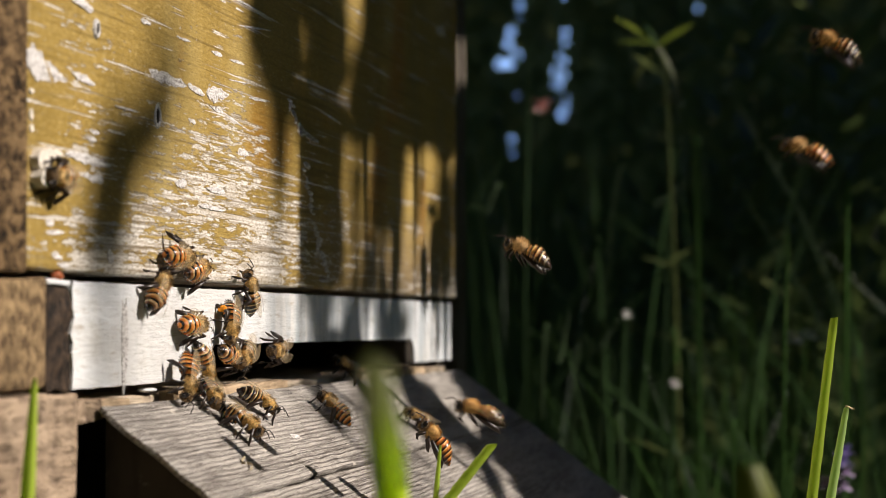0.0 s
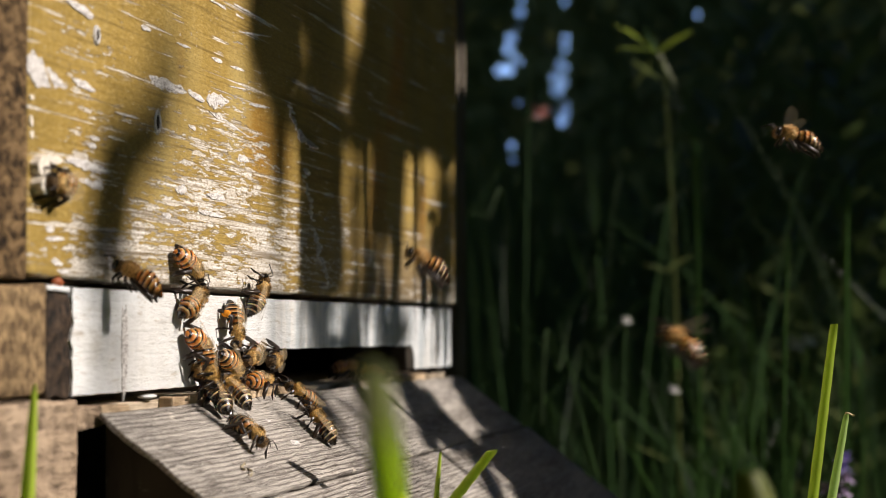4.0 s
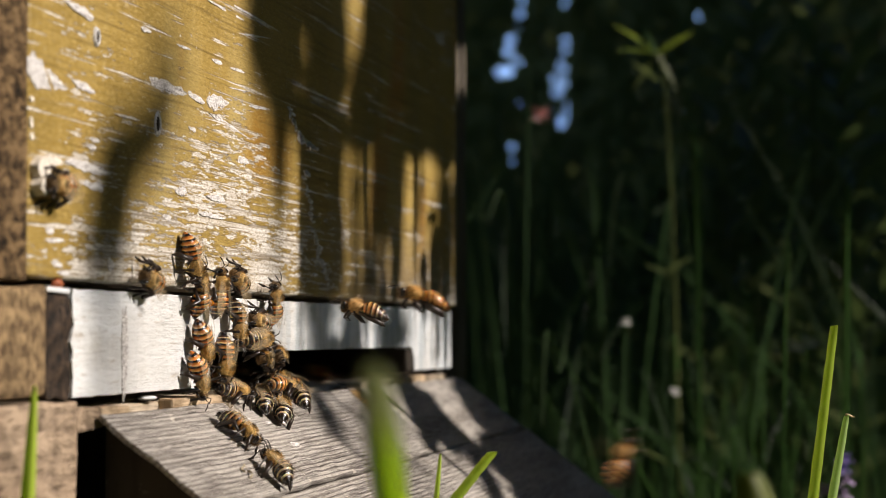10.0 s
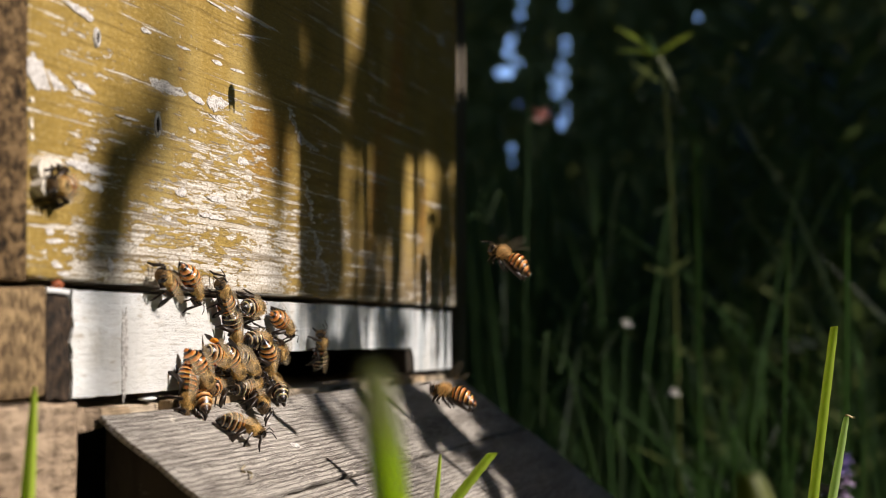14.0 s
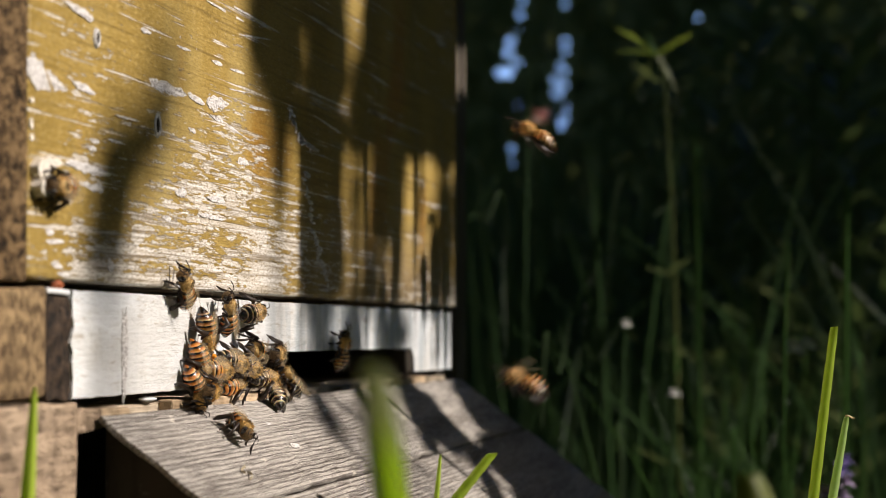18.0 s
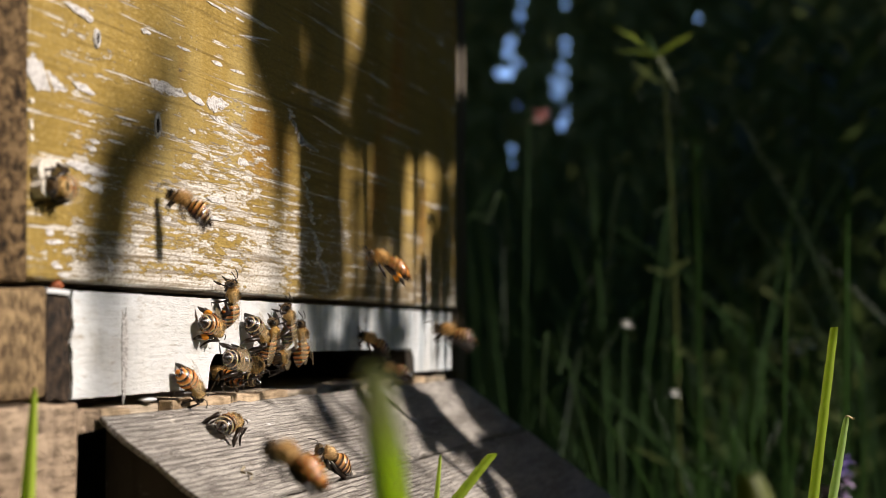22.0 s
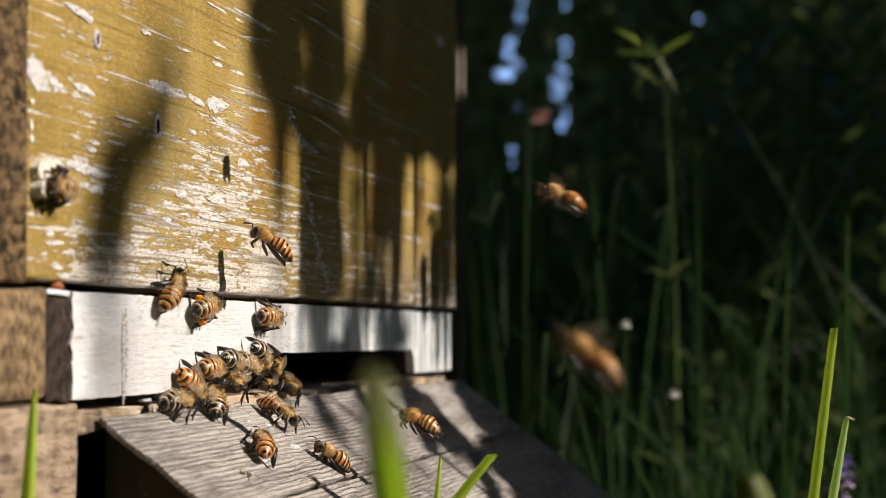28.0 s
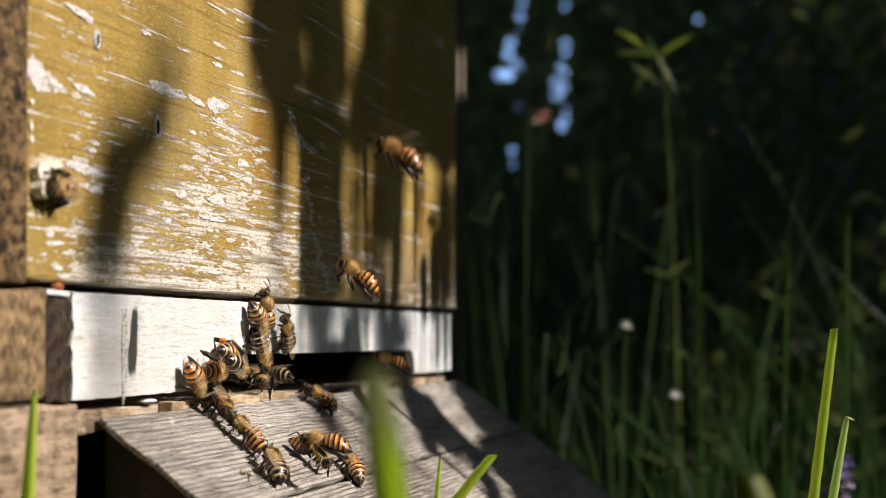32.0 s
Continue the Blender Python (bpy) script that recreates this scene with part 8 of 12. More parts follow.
    walk(CRAWLERS[13], [(0, pose(.0997, -.0069, -.0081, 24, 31, -42)), (0.35, pose(.0997, -.0069, -.0081, 24, 31, -42)), (1, pose(.0932, -.0083, -.0071, 21, 34, -40)), (1.35, pose(.0932, -.0083, -.0071, 21, 34, -40)), (1.68, pose(.0913, -.0072, -.0063, 31, 4, 6)), (2, pose(.0895, -.0062, -.0055, 16, -23, 51)), (2.35, pose(.0895, -.0062, -.0055, 16, -23, 51)), (3, pose(.0892, -.0047, -.0044, 17, -33, 63)), (3.8, pose(.0892, -.0047, -.0044, 17, -33, 63)), (6, pose(.0988, -.0005, -.0032, -31, -26, 135)), (6.35, pose(.0988, -.0005, -.0032, -31, -26, 135)), (6.67, pose(.1044, .0006, -.0024, -7, -35, 92)), (7, pose(.1099, .0017, -.0016, 18, -27, 48)), (7.35, pose(.1099, .0017, -.0016, 18, -27, 48)), (7.67, pose(.1029, -.0005, -.0032, 30, -7, 14)), (8, pose(.096, -.0027, -.0049, 30, 16, -17)), (8.35, pose(.096, -.0027, -.0049, 30, 16, -17)), (9, pose(.0987, -.0024, -.0047, 29, 10, -21)), (9.35, pose(.0987, -.0024, -.0047, 29, 10, -21)), (10, pose(.0981, -.0012, -.0038, 29, 10, -21)), (10.35, pose(.0981, -.0012, -.0038, 29, 10, -21)), (11, pose(.0982, -.0012, -.0037, 29, 10, -21)), (11.35, pose(.0982, -.0012, -.0037, 29, 10, -21)), (12, pose(.0991, .0004, -.0025, 40, 9, -22)), (12.35, pose(.0991, .0004, -.0025, 40, 9, -22)), (13, pose(.0946, -.0037, -.0035, 36, 15, -50)), (13.35, pose(.0946, -.0037, -.0035, 36, 15, -50)), (14, pose(.1061, -.0019, -.0021, 49, -5, -16)), (14.8, pose(.1061, -.0019, -.0021, 49, -5, -16)), (17, pose(.1302, -.0005, .001, 42, -9, -17)), (17.35, pose(.1302, -.0005, .001, 42, -9, -17)), (18, pose(.1272, -.0002, -.0009, 40, -0, -11)), (18.35, pose(.1272, -.0002, -.0009, 40, -0, -11)), (19, pose(.1301, -.0008, -.0034, 38, 3, -9)), (19.35, pose(.1301, -.0008, -.0034, 38, 3, -9)), (20, pose(.1241, -.0003, .001, 38, 7, -21)), (20.35, pose(.1241, -.0003, .001, 38, 7, -21)), (20.68, pose(.1282, .002, 0, 21, -9, 25)), (21, pose(.1324, .0043, -.001, -3, -7, 73)), (21.35, pose(.1324, .0043, -.001, -3, -7, 73)), (22, pose(.126, .0043, -.001, -3, -7, 73)), (22.35, pose(.126, .0043, -.001, -3, -7, 73)), (23, pose(.129, .0041, -.001, -1, -3, 73)), (23.35, pose(.129, .0041, -.001, -1, -3, 73)), (23.68, pose(.1229, .0028, -.0004, 17, -7, 36)), (24, pose(.1167, .0014, .0002, 33, 1, -1)), (24.35, pose(.1167, .0014, .0002, 33, 1, -1)), (25, pose(.1019, -.0006, -.0013, 33, 1, -2)), (25.8, pose(.1019, -.0006, -.0013, 33, 1, -2)), (26.53, pose(.0991, -.0015, -.0013, 25, 22, -46)), (27.27, pose(.0964, -.0025, -.0013, -5, 29, -113)), (28, pose(.0936, -.0034, -.0013, -22, 14, -162)), (28.35, pose(.0936, -.0034, -.0013, -22, 14, -162)), (28.57, pose(.0974, -.0022, -.0011, -2, 35, -114)), (28.78, pose(.1012, -.001, -.0009, 39, 28, -43)), (29, pose(.105, .0002, -.0006, 50, 1, -2)), (29.35, pose(.105, .0002, -.0006, 50, 1, -2)), (30, pose(.1254, -.0059, -.0073, 33, -1, -5)), (30.23, pose(.1974, -.001, -.0049, 16, -7, 34)), (30.45, pose(.2695, .004, -.0024, 0, -0, 73)), (30.9, pose(.2496, .068, -.0024, 0, -0, 57)), (32, pose(.2496, .0711, -.0024, 0, -0, 57))])
    tread(CRAWLERS[13], 13)
    walk(CRAWLERS[14], [(0, pose(.1541, -.0127, -.0125, -4, -38, 82)), (0.35, pose(.1541, -.0127, -.0125, -4, -38, 82)), (1, pose(.169, -.0002, -.0029, -4, -37, 82)), (1.35, pose(.169, -.0002, -.0029, -4, -37, 82)), (2, pose(.1741, .0038, -.0008, -20, -1, 73)), (2.45, pose(.211, .004, -.0024, 0, -0, 73)), (2.9, pose(.1488, .0918, -.0024, 0, -0, 86)), (5.2, pose(.1488, .0894, -.0024, 0, -0, 86)), (5.32, pose(.1695, .061, -.0024, 0, -0, 37)), (5.43, pose(.1903, .0325, -.0024, 0, 0, -25)), (5.55, pose(.211, .004, -.0024, -0, -0, -73)), (5.7, pose(.1821, .0027, .0051, -35, 10, -108)), (5.85, pose(.1532, .0013, .0125, -78, -8, -150)), (6, pose(.1243, 0, .02, -101, -38, -171)), (6.35, pose(.1243, 0, .02, -101, -38, -171)), (7, pose(.1234, 0, .0205, -101, -38, -171)), (7.35, pose(.1234, 0, .0205, -101, -38, -171)), (8, pose(.1243, 0, .0197, -101, -38, -171)), (8.35, pose(.1243, 0, .0197, -101, -38, -171)), (9, pose(.1247, 0, .0204, -106, -58, -169)), (9.35, pose(.1247, 0, .0204, -106, -58, -169)), (10, pose(.1321, 0, .0215, -115, -72, -161)), (10.35, pose(.1321, 0, .0215, -115, -72, -161)), (11, pose(.1335, 0, .0225, -106, -58, -169)), (11.35, pose(.1335, 0, .0225, -106, -58, -169)), (12, pose(.1352, -.0001, .0242, -112, -57, -166)), (12.35, pose(.1352, -.0001, .0242, -112, -57, -166)), (13, pose(.1343, -.0001, .0278, -108, -46, -169)), (13.22, pose(.1726, .002, .0127, -29, -46, 107)), (13.45, pose(.211, .004, -.0024, 0, -0, 73)), (13.9, pose(.1488, .0908, -.0024, 0, -0, 86)), (27.2, pose(.1488, .0905, -.0024, 0, -0, 86)), (27.32, pose(.1695, .0617, -.0024, 0, -0, 37)), (27.43, pose(.1903, .0328, -.0024, 0, 0, -25)), (27.55, pose(.211, .004, -.0024, -0, -0, -73)), (27.77, pose(.1423, -.0064, -.009, 18, -1, -22)), (28, pose(.0737, -.0168, -.0156, 29, -15, 27)), (28.35, pose(.0737, -.0168, -.0156, 29, -15, 27)), (29, pose(.0731, -.0155, -.0146, 23, -23, 41)), (29.35, pose(.0731, -.0155, -.0146, 23, -23, 41)), (30, pose(.0723, -.0133, -.0129, 3, -40, 85)), (30.35, pose(.0723, -.0133, -.0129, 3, -40, 85)), (31, pose(.0703, -.0137, -.0133, 24, -32, 48)), (31.35, pose(.0703, -.0137, -.0133, 24, -32, 48)), (32, pose(.0728, -.0126, -.0125, 3, -40, 85))])
    tread(CRAWLERS[14], 14)
    walk(CRAWLERS[15], [(0, pose(.223, -.0214, -.0191, -17, -26, 140)), (0.35, pose(.223, -.0214, -.0191, -17, -26, 140)), (1, pose(.2178, -.0226, -.02, -17, -26, 140)), (1.45, pose(.1525, .004, -.0024, 0, -0, 73)), (1.9, pose(.208, .1117, -.0024, 0, -0, 115)), (5.2, pose(.208, .1094, -.0024, 0, -0, 115)), (5.32, pose(.1895, .0743, -.0024, 0, -0, 166)), (5.43, pose(.171, .0391, -.0024, 0, -0, -125)), (5.55, pose(.1525, .004, -.0024, -0, -0, -73)), (5.78, pose(.1244, .002, .0043, 5, 46, -77)), (6, pose(.0963, 0, .011, 157, 88, 69)), (6.35, pose(.0963, 0, .011, 157, 88, 69)), (7, pose(.0962, -.0016, .0129, 166, 85, 81)), (7.35, pose(.0962, -.0016, .0129, 166, 85, 81)), (8, pose(.0997, 0, .0123, 157, 88, 70)), (8.35, pose(.0997, 0, .0123, 157, 88, 70)), (8.68, pose(.1009, 0, .0131, 85, 50, -2)), (9, pose(.1022, 0, .0139, 83, 10, -4)), (9.35, pose(.1022, 0, .0139, 83, 10, -4)), (9.68, pose(.1008, 0, .015, 79, 49, -6)), (10, pose(.0994, 0, .0162, 6, 86, -77)), (10.35, pose(.0994, 0, .0162, 6, 86, -77)), (11, pose(.0987, 0, .0162, 79, 49, -6)), (11.35, pose(.0987, 0, .0162, 79, 49, -6)), (12, pose(.0959, 0, .0183, 92, 60, -0)), (12.35, pose(.0959, 0, .0183, 92, 60, -0)), (13, pose(.1045, -.0016, .0202, 95, 9, -0)), (13.35, pose(.1045, -.0016, .0202, 95, 9, -0)), (14, pose(.1124, 0, .0204, 92, -1, -0)), (14.22, pose(.1324, .002, .009, 46, -16, 37)), (14.45, pose(.1525, .004, -.0024, 0, -0, 73)), (14.9, pose(.208, .112, -.0024, 0, -0, 115)), (30.2, pose(.208, .1092, -.0024, 0, -0, 115)), (30.32, pose(.1895, .0741, -.0024, 0, -0, 166)), (30.43, pose(.171, .0391, -.0024, 0, -0, -125)), (30.55, pose(.1525, .004, -.0024, -0, -0, -73)), (30.7, pose(.1372, -.0078, -.0105, -17, 5, -120)), (30.85, pose(.1219, -.0196, -.0186, -35, -8, -180)), (31, pose(.1066, -.0314, -.0267, -35, -25, 134)), (31.45, pose(.1525, .004, -.0024, 0, -0, 73)), (31.9, pose(.208, .1092, -.0024, 0, -0, 115)), (32, pose(.208, .1111, -.0024, 0, -0, 115))])
    tread(CRAWLERS[15], 15)
    walk(CRAWLERS[16], [(0, pose(.2178, .0003, -.0026, -29, -24, 140)), (0.35, pose(.2178, .0003, -.0026, -29, -24, 140)), (1, pose(.1762, -.0017, -.0021, -29, -23, 138)), (1.35, pose(.1762, -.0017, -.0021, -29, -23, 138)), (1.68, pose(.1748, -.004, -.0049, -8, -34, 100)), (2, pose(.1735, -.0062, -.0076, 18, -31, 58)), (2.45, pose(.244, .004, -.0024, 0, -0, 73)), (2.67, pose(.2556, .0279, -.0024, 0, -0, 108)), (2.9, pose(.2672, .0518, -.0024, 0, -0, 143)), (5.2, pose(.2672, .0494, -.0024, 0, -0, 143)), (5.32, pose(.2595, .0343, -.0024, 0, -0, -172)), (5.43, pose(.2517, .0191, -.0024, 0, -0, -118)), (5.55, pose(.244, .004, -.0024, -0, -0, -73)), (5.78, pose(.1791, .0011, .0055, -57, 24, -124)), (6, pose(.1141, -.0018, .0135, -110, -6, -170)), (6.35, pose(.1141, -.0018, .0135, -110, -6, -170)), (7, pose(.1194, 0, .0126, -99, -6, -176)), (7.35, pose(.1194, 0, .0126, -99, -6, -176)), (7.67, pose(.1124, -.0017, .0122, -87, 55, -161)), (8, pose(.1054, -.0034, .0119, 54, 58, -19)), (8.35, pose(.1054, -.0034, .0119, 54, 58, -19)), (9, pose(.13, -.0016, .0156, 167, 85, 82)), (9.35, pose(.13, -.0016, .0156, 167, 85, 82)), (9.68, pose(.1219, -.0016, .0162, -99, 40, 173)), (10, pose(.1138, -.0016, .0167, -94, -9, 175)), (10.35, pose(.1138, -.0016, .0167, -94, -9, 175)), (11, pose(.1584, 0, .0125, -92, -6, 178)), (11.35, pose(.1584, 0, .0125, -92, -6, 178)), (11.68, pose(.1665, 0, .01, -95, -47, -175)), (12, pose(.1745, 0, .0075, -171, -83, -95)), (12.35, pose(.1745, 0, .0075, -171, -83, -95)), (13, pose(.176, 0, .0085, -107, -70, -158)), (13.35, pose(.176, 0, .0085, -107, -70, -158)), (14, pose(.1772, 0, .0086, -107, -70, -158)), (14.8, pose(.1772, 0, .0086, -107, -70, -158)), (17, pose(.1682, .0019, -.0013, -37, -24, 138)), (17.35, pose(.1682, .0019, -.0013, -37, -24, 138)), (18, pose(.1459, -.0008, -.0012, -46, -42, 149)), (18.35, pose(.1459, -.0008, -.0012, -46, -42, 149)), (18.68, pose(.1554, .0018, -.0011, -17, -31, 105)), (19, pose(.165, .0043, -.001, -6, -8, 73)), (19.35, pose(.165, .0043, -.001, -6, -8, 73)), (19.68, pose(.1592, .0021, .0032, -51, -34, 130)), (20, pose(.1533, 0, .0074, -97, -10, -172)), (20.35, pose(.1533, 0, .0074, -97, -10, -172)), (21, pose(.1417, 0, .0145, -84, -58, 177)), (21.35, pose(.1417, 0, .0145, -84, -58, 177)), (22, pose(.1446, 0, .0157, -82, -72, 175)), (22.35, pose(.1446, 0, .0157, -82, -72, 175)), (23, pose(.1446, 0, .0137, -82, -72, 175)), (23.35, pose(.1446, 0, .0137, -82, -72, 175)), (23.57, pose(.1447, -.0006, .011, 84, -62, -0)), (23.78, pose(.1448, -.0012, .0084, 79, -7, -11)), (24, pose(.145, -.0018, .0057, 66, 36, -25)), (24.23, pose(.1945, .0011, .0016, 40, 3, 20)), (24.45, pose(.244, .004, -.0024, 0, -0, 73)), (24.67, pose(.2556, .0261, -.0024, 0, -0, 108)), (24.9, pose(.2672, .0482, -.0024, 0, -0, 143)), (32, pose(.2672, .0511, -.0024, 0, -0, 143))])
    tread(CRAWLERS[16], 16)
    walk(CRAWLERS[17], [(0, pose(.1664, .07, -.0024, 0, -0, 172)), (0.1, pose(.1664, .0717, -.0024, 0, -0, 172)), (0.25, pose(.1759, .0378, -.0024, 0, -0, -131)), (0.4, pose(.1855, .004, -.0024, -0, -0, -73)), (1, pose(.0973, -.0027, -.0048, 44, 16, -18)), (1.35, pose(.0973, -.0027, -.0048, 44, 16, -18)), (2, pose(.1138, .0009, -.0022, 46, 3, -1)), (2.35, pose(.1138, .0009, -.0022, 46, 3, -1)), (3, pose(.1255, .0004, -.0025, 29, 2, -10)), (3.8, pose(.1255, .0004, -.0025, 29, 2, -10)), (6, pose(.1177, -.0074, -.0065, 26, 22, -46)), (6.35, pose(.1177, -.0074, -.0065, 26, 22, -46)), (7, pose(.1236, -.0067, -.0079, 26, 25, -44)), (7.35, pose(.1236, -.0067, -.0079, 26, 25, -44)), (8, pose(.1221, -.0092, -.0079, 26, 22, -46)), (8.35, pose(.1221, -.0092, -.0079, 26, 22, -46)), (8.68, pose(.119, -.0126, -.0104, 3, 28, -88)), (9, pose(.1158, -.0159, -.0129, -18, 20, -130)), (9.15, pose(.1391, -.0093, -.0094, -20, 9, -178)), (9.3, pose(.1623, -.0026, -.0059, -11, -1, 121)), (9.45, pose(.1855, .004, -.0024, 0, -0, 73)), (9.68, pose(.1759, .0374, -.0024, 0, -0, 123)), (9.9, pose(.1664, .0708, -.0024, 0, -0, 172)), (10.2, pose(.1664, .068, -.0024, 0, -0, 172)), (10.38, pose(.1759, .036, -.0024, 0, -0, -131)), (10.55, pose(.1855, .004, -.0024, -0, -0, -73)), (10.78, pose(.1309, .002, .0148, -48, 14, -128)), (11, pose(.0763, 0, .032, -89, -16, -175)), (11.35, pose(.0763, 0, .032, -89, -16, -175)), (12, pose(.1002, 0, .0319, -83, -27, 178)), (12.22, pose(.1429, .002, .0148, -32, -32, 117)), (12.45, pose(.1855, .004, -.0024, 0, -0, 73)), (12.68, pose(.1759, .0365, -.0024, 0, -0, 123)), (12.9, pose(.1664, .0689, -.0024, 0, -0, 172)), (13.2, pose(.1664, .072, -.0024, 0, -0, 172)), (13.38, pose(.1759, .038, -.0024, 0, -0, -131)), (13.55, pose(.1855, .004, -.0024, -0, -0, -73)), (13.78, pose(.1234, .002, -.0011, -3, 46, -90)), (14, pose(.0613, 0, .0003, -91, 76, 173)), (14.8, pose(.0613, 0, .0003, -91, 76, 173)), (17, pose(.0673, 0, -.0006, 89, 62, 8)), (17.35, pose(.0673, 0, -.0006, 89, 62, 8)), (18, pose(.068, 0, .0002, 87, 62, -7)), (18.35, pose(.068, 0, .0002, 87, 62, -7)), (19, pose(.0667, 0, .0003, 87, 62, -7)), (19.35, pose(.0667, 0, .0003, 87, 62, -7)), (20, pose(.0588, 0, -.0006, 20, 87, -73)), (20.35, pose(.0588, 0, -.0006, 20, 87, -73)), (20.68, pose(.0593, 0, -.0009, 84, 51, -9)), (21, pose(.0598, 0, -.0012, 87, 13, -7)), (21.23, pose(.1226, .002, -.0018, 46, -10, 30)), (21.45, pose(.1855, .004, -.0024, 0, -0, 73)), (21.67, pose(.1759, .0378, -.0024, 0, -0, 123)), (21.9, pose(.1664, .0717, -.0024, 0, -0, 172)), (32, pose(.1664, .0711, -.0024, 0, -0, 172))])
    tread(CRAWLERS[17], 17)
    walk(CRAWLERS[18], [(0, pose(.2256, .09, -.0024, 0, -0, 21)), (1, pose(.2256, .0917, -.0024, 0, -0, 21)), (1.2, pose(.2513, .0478, -.0024, 0, 0, -26)), (1.4, pose(.277, .004, -.0024, -0, -0, -73)), (1.7, pose(.1911, .0011, .0047, -10, 35, -98)), (2, pose(.1052, -.0018, .0117, -53, 58, -152)), (2.15, pose(.1625, .0002, .007, -55, 29, 165)), (2.3, pose(.2197, .0021, .0023, -29, 1, 115)), (2.45, pose(.277, .004, -.0024, 0, -0, 73)), (2.9, pose(.2256, .0918, -.0024, 0, -0, 21)), (5.2, pose(.2256, .0894, -.0024, 0, -0, 21)), (5.38, pose(.2513, .0467, -.0024, 0, 0, -26)), (5.55, pose(.277, .004, -.0024, -0, -0, -73)), (5.7, pose(.231, .0016, -.0026, 17, -3, -27)), (5.85, pose(.185, -.0008, -.0029, 29, -22, 31)), (6, pose(.139, -.0032, -.0031, 20, -38, 82)), (6.35, pose(.139, -.0032, -.0031, 20, -38, 82)), (7, pose(.1367, -.0034, -.0033, -12, -28, 139)), (7.35, pose(.1367, -.0034, -.0033, -12, -28, 139)), (8, pose(.1443, -.0009, -.0035, -20, -27, 139)), (8.35, pose(.1443, -.0009, -.0035, -20, -27, 139)), (8.68, pose(.1353, -.0022, -.0045, 5, -38, 93)), (9, pose(.1262, -.0035, -.0055, 32, -30, 45)), (9.35, pose(.1262, -.0035, -.0055, 32, -30, 45)), (10, pose(.1162, -.0081, -.009, 41, -18, 24)), (10.35, pose(.1162, -.0081, -.009, 41, -18, 24)), (11, pose(.114, -.0066, -.0058, 49, -20, 23)), (11.35, pose(.114, -.0066, -.0058, 49, -20, 23)), (12, pose(.1177, -.0056, -.0028, 49, -31, 44)), (12.35, pose(.1177, -.0056, -.0028, 49, -31, 44)), (13, pose(.1368, -.0011, -.0036, 36, -30, 45)), (13.35, pose(.1368, -.0011, -.0036, 36, -30, 45)), (14, pose(.1341, -.0009, -.0035, 36, -30, 45)), (14.8, pose(.1341, -.0009, -.0035, 36, -30, 45)), (17, pose(.126, -.0053, -.0068, 37, -36, 42)), (17.35, pose(.126, -.0053, -.0068, 37, -36, 42)), (18, pose(.1283, -.0025, -.0047, 26, -35, 42)), (18.45, pose(.277, .004, -.0024, 0, -0, 73)), (18.9, pose(.2256, .0885, -.0024, 0, -0, 21)), (32, pose(.2256, .0911, -.0024, 0, -0, 21))])
    tread(CRAWLERS[18], 18)
    walk(CRAWLERS[19], [(0, pose(.1248, .11, -.0024, 0, -0, 49)), (1, pose(.1248, .1117, -.0024, 0, -0, 49)), (1.2, pose(.1716, .0578, -.0024, 0, 0, -12)), (1.4, pose(.2185, .004, -.0024, -0, -0, -73)), (1.7, pose(.1473, .0005, -.0037, 29, -8, -13)), (2, pose(.0761, -.003, -.005, 37, -37, 46)), (2.35, pose(.0761, -.003, -.005, 37, -37, 46)), (3, pose(.0795, -.0034, -.0054, 16, -30, 49)), (3.8, pose(.0795, -.0034, -.0054, 16, -30, 49)), (6, pose(.103, -.0074, -.0085, 23, -27, 48)), (6.35, pose(.103, -.0074, -.0085, 23, -27, 48)), (6.57, pose(.1022, -.0068, -.0074, 37, -2, 8)), (6.78, pose(.1013, -.0062, -.0062, 28, 31, -40)), (7, pose(.1005, -.0056, -.0051, -5, 42, -96)), (7.35, pose(.1005, -.0056, -.0051, -5, 42, -96)), (8, pose(.1002, -.0075, -.0086, -32, 24, -149)), (8.35, pose(.1002, -.0075, -.0086, -32, 24, -149)), (8.57, pose(.1006, -.0074, -.0085, -1, 36, -91)), (8.78, pose(.101, -.0073, -.0084, 31, 12, -23)), (9, pose(.1013, -.0072, -.0083, 29, -18, 19)), (9.35, pose(.1013, -.0072, -.0083, 29, -18, 19)), (10, pose(.1122, -.0045, -.0063, 26, -25, 30)), (10.35, pose(.1122, -.0045, -.0063, 26, -25, 30)), (11, pose(.1129, -.0033, -.0054, 26, -25, 30)), (11.35, pose(.1129, -.0033, -.0054, 26, -25, 30)), (12, pose(.1147, -.0042, -.006, -5, -40, 84)), (12.35, pose(.1147, -.0042, -.006, -5, -40, 84)), (13, pose(.1108, -.0058, -.0072, 27, -17, 19)), (13.35, pose(.1108, -.0058, -.0072, 27, -17, 19)), (13.57, pose(.1091, -.0054, -.0069, 26, 12, -22)), (13.78, pose(.1073, -.005, -.0066, -9, 34, -91)), (14, pose(.1056, -.0046, -.0063, -39, 20, -146)), (14.8, pose(.1056, -.0046, -.0063, -39, 20, -146)), (15.9, pose(.1157, -.0055, -.0059, -18, 33, -96)), (17, pose(.1257, -.0063, -.0054, 6, 26, -43)), (17.23, pose(.1721, -.0012, -.0039, 11, 11, 16)), (17.45, pose(.2185, .004, -.0024, 0, -0, 73)), (17.9, pose(.1248, .1081, -.0024, 0, -0, 49)), (32, pose(.1248, .1111, -.0024, 0, -0, 49))])
    tread(CRAWLERS[19], 19)
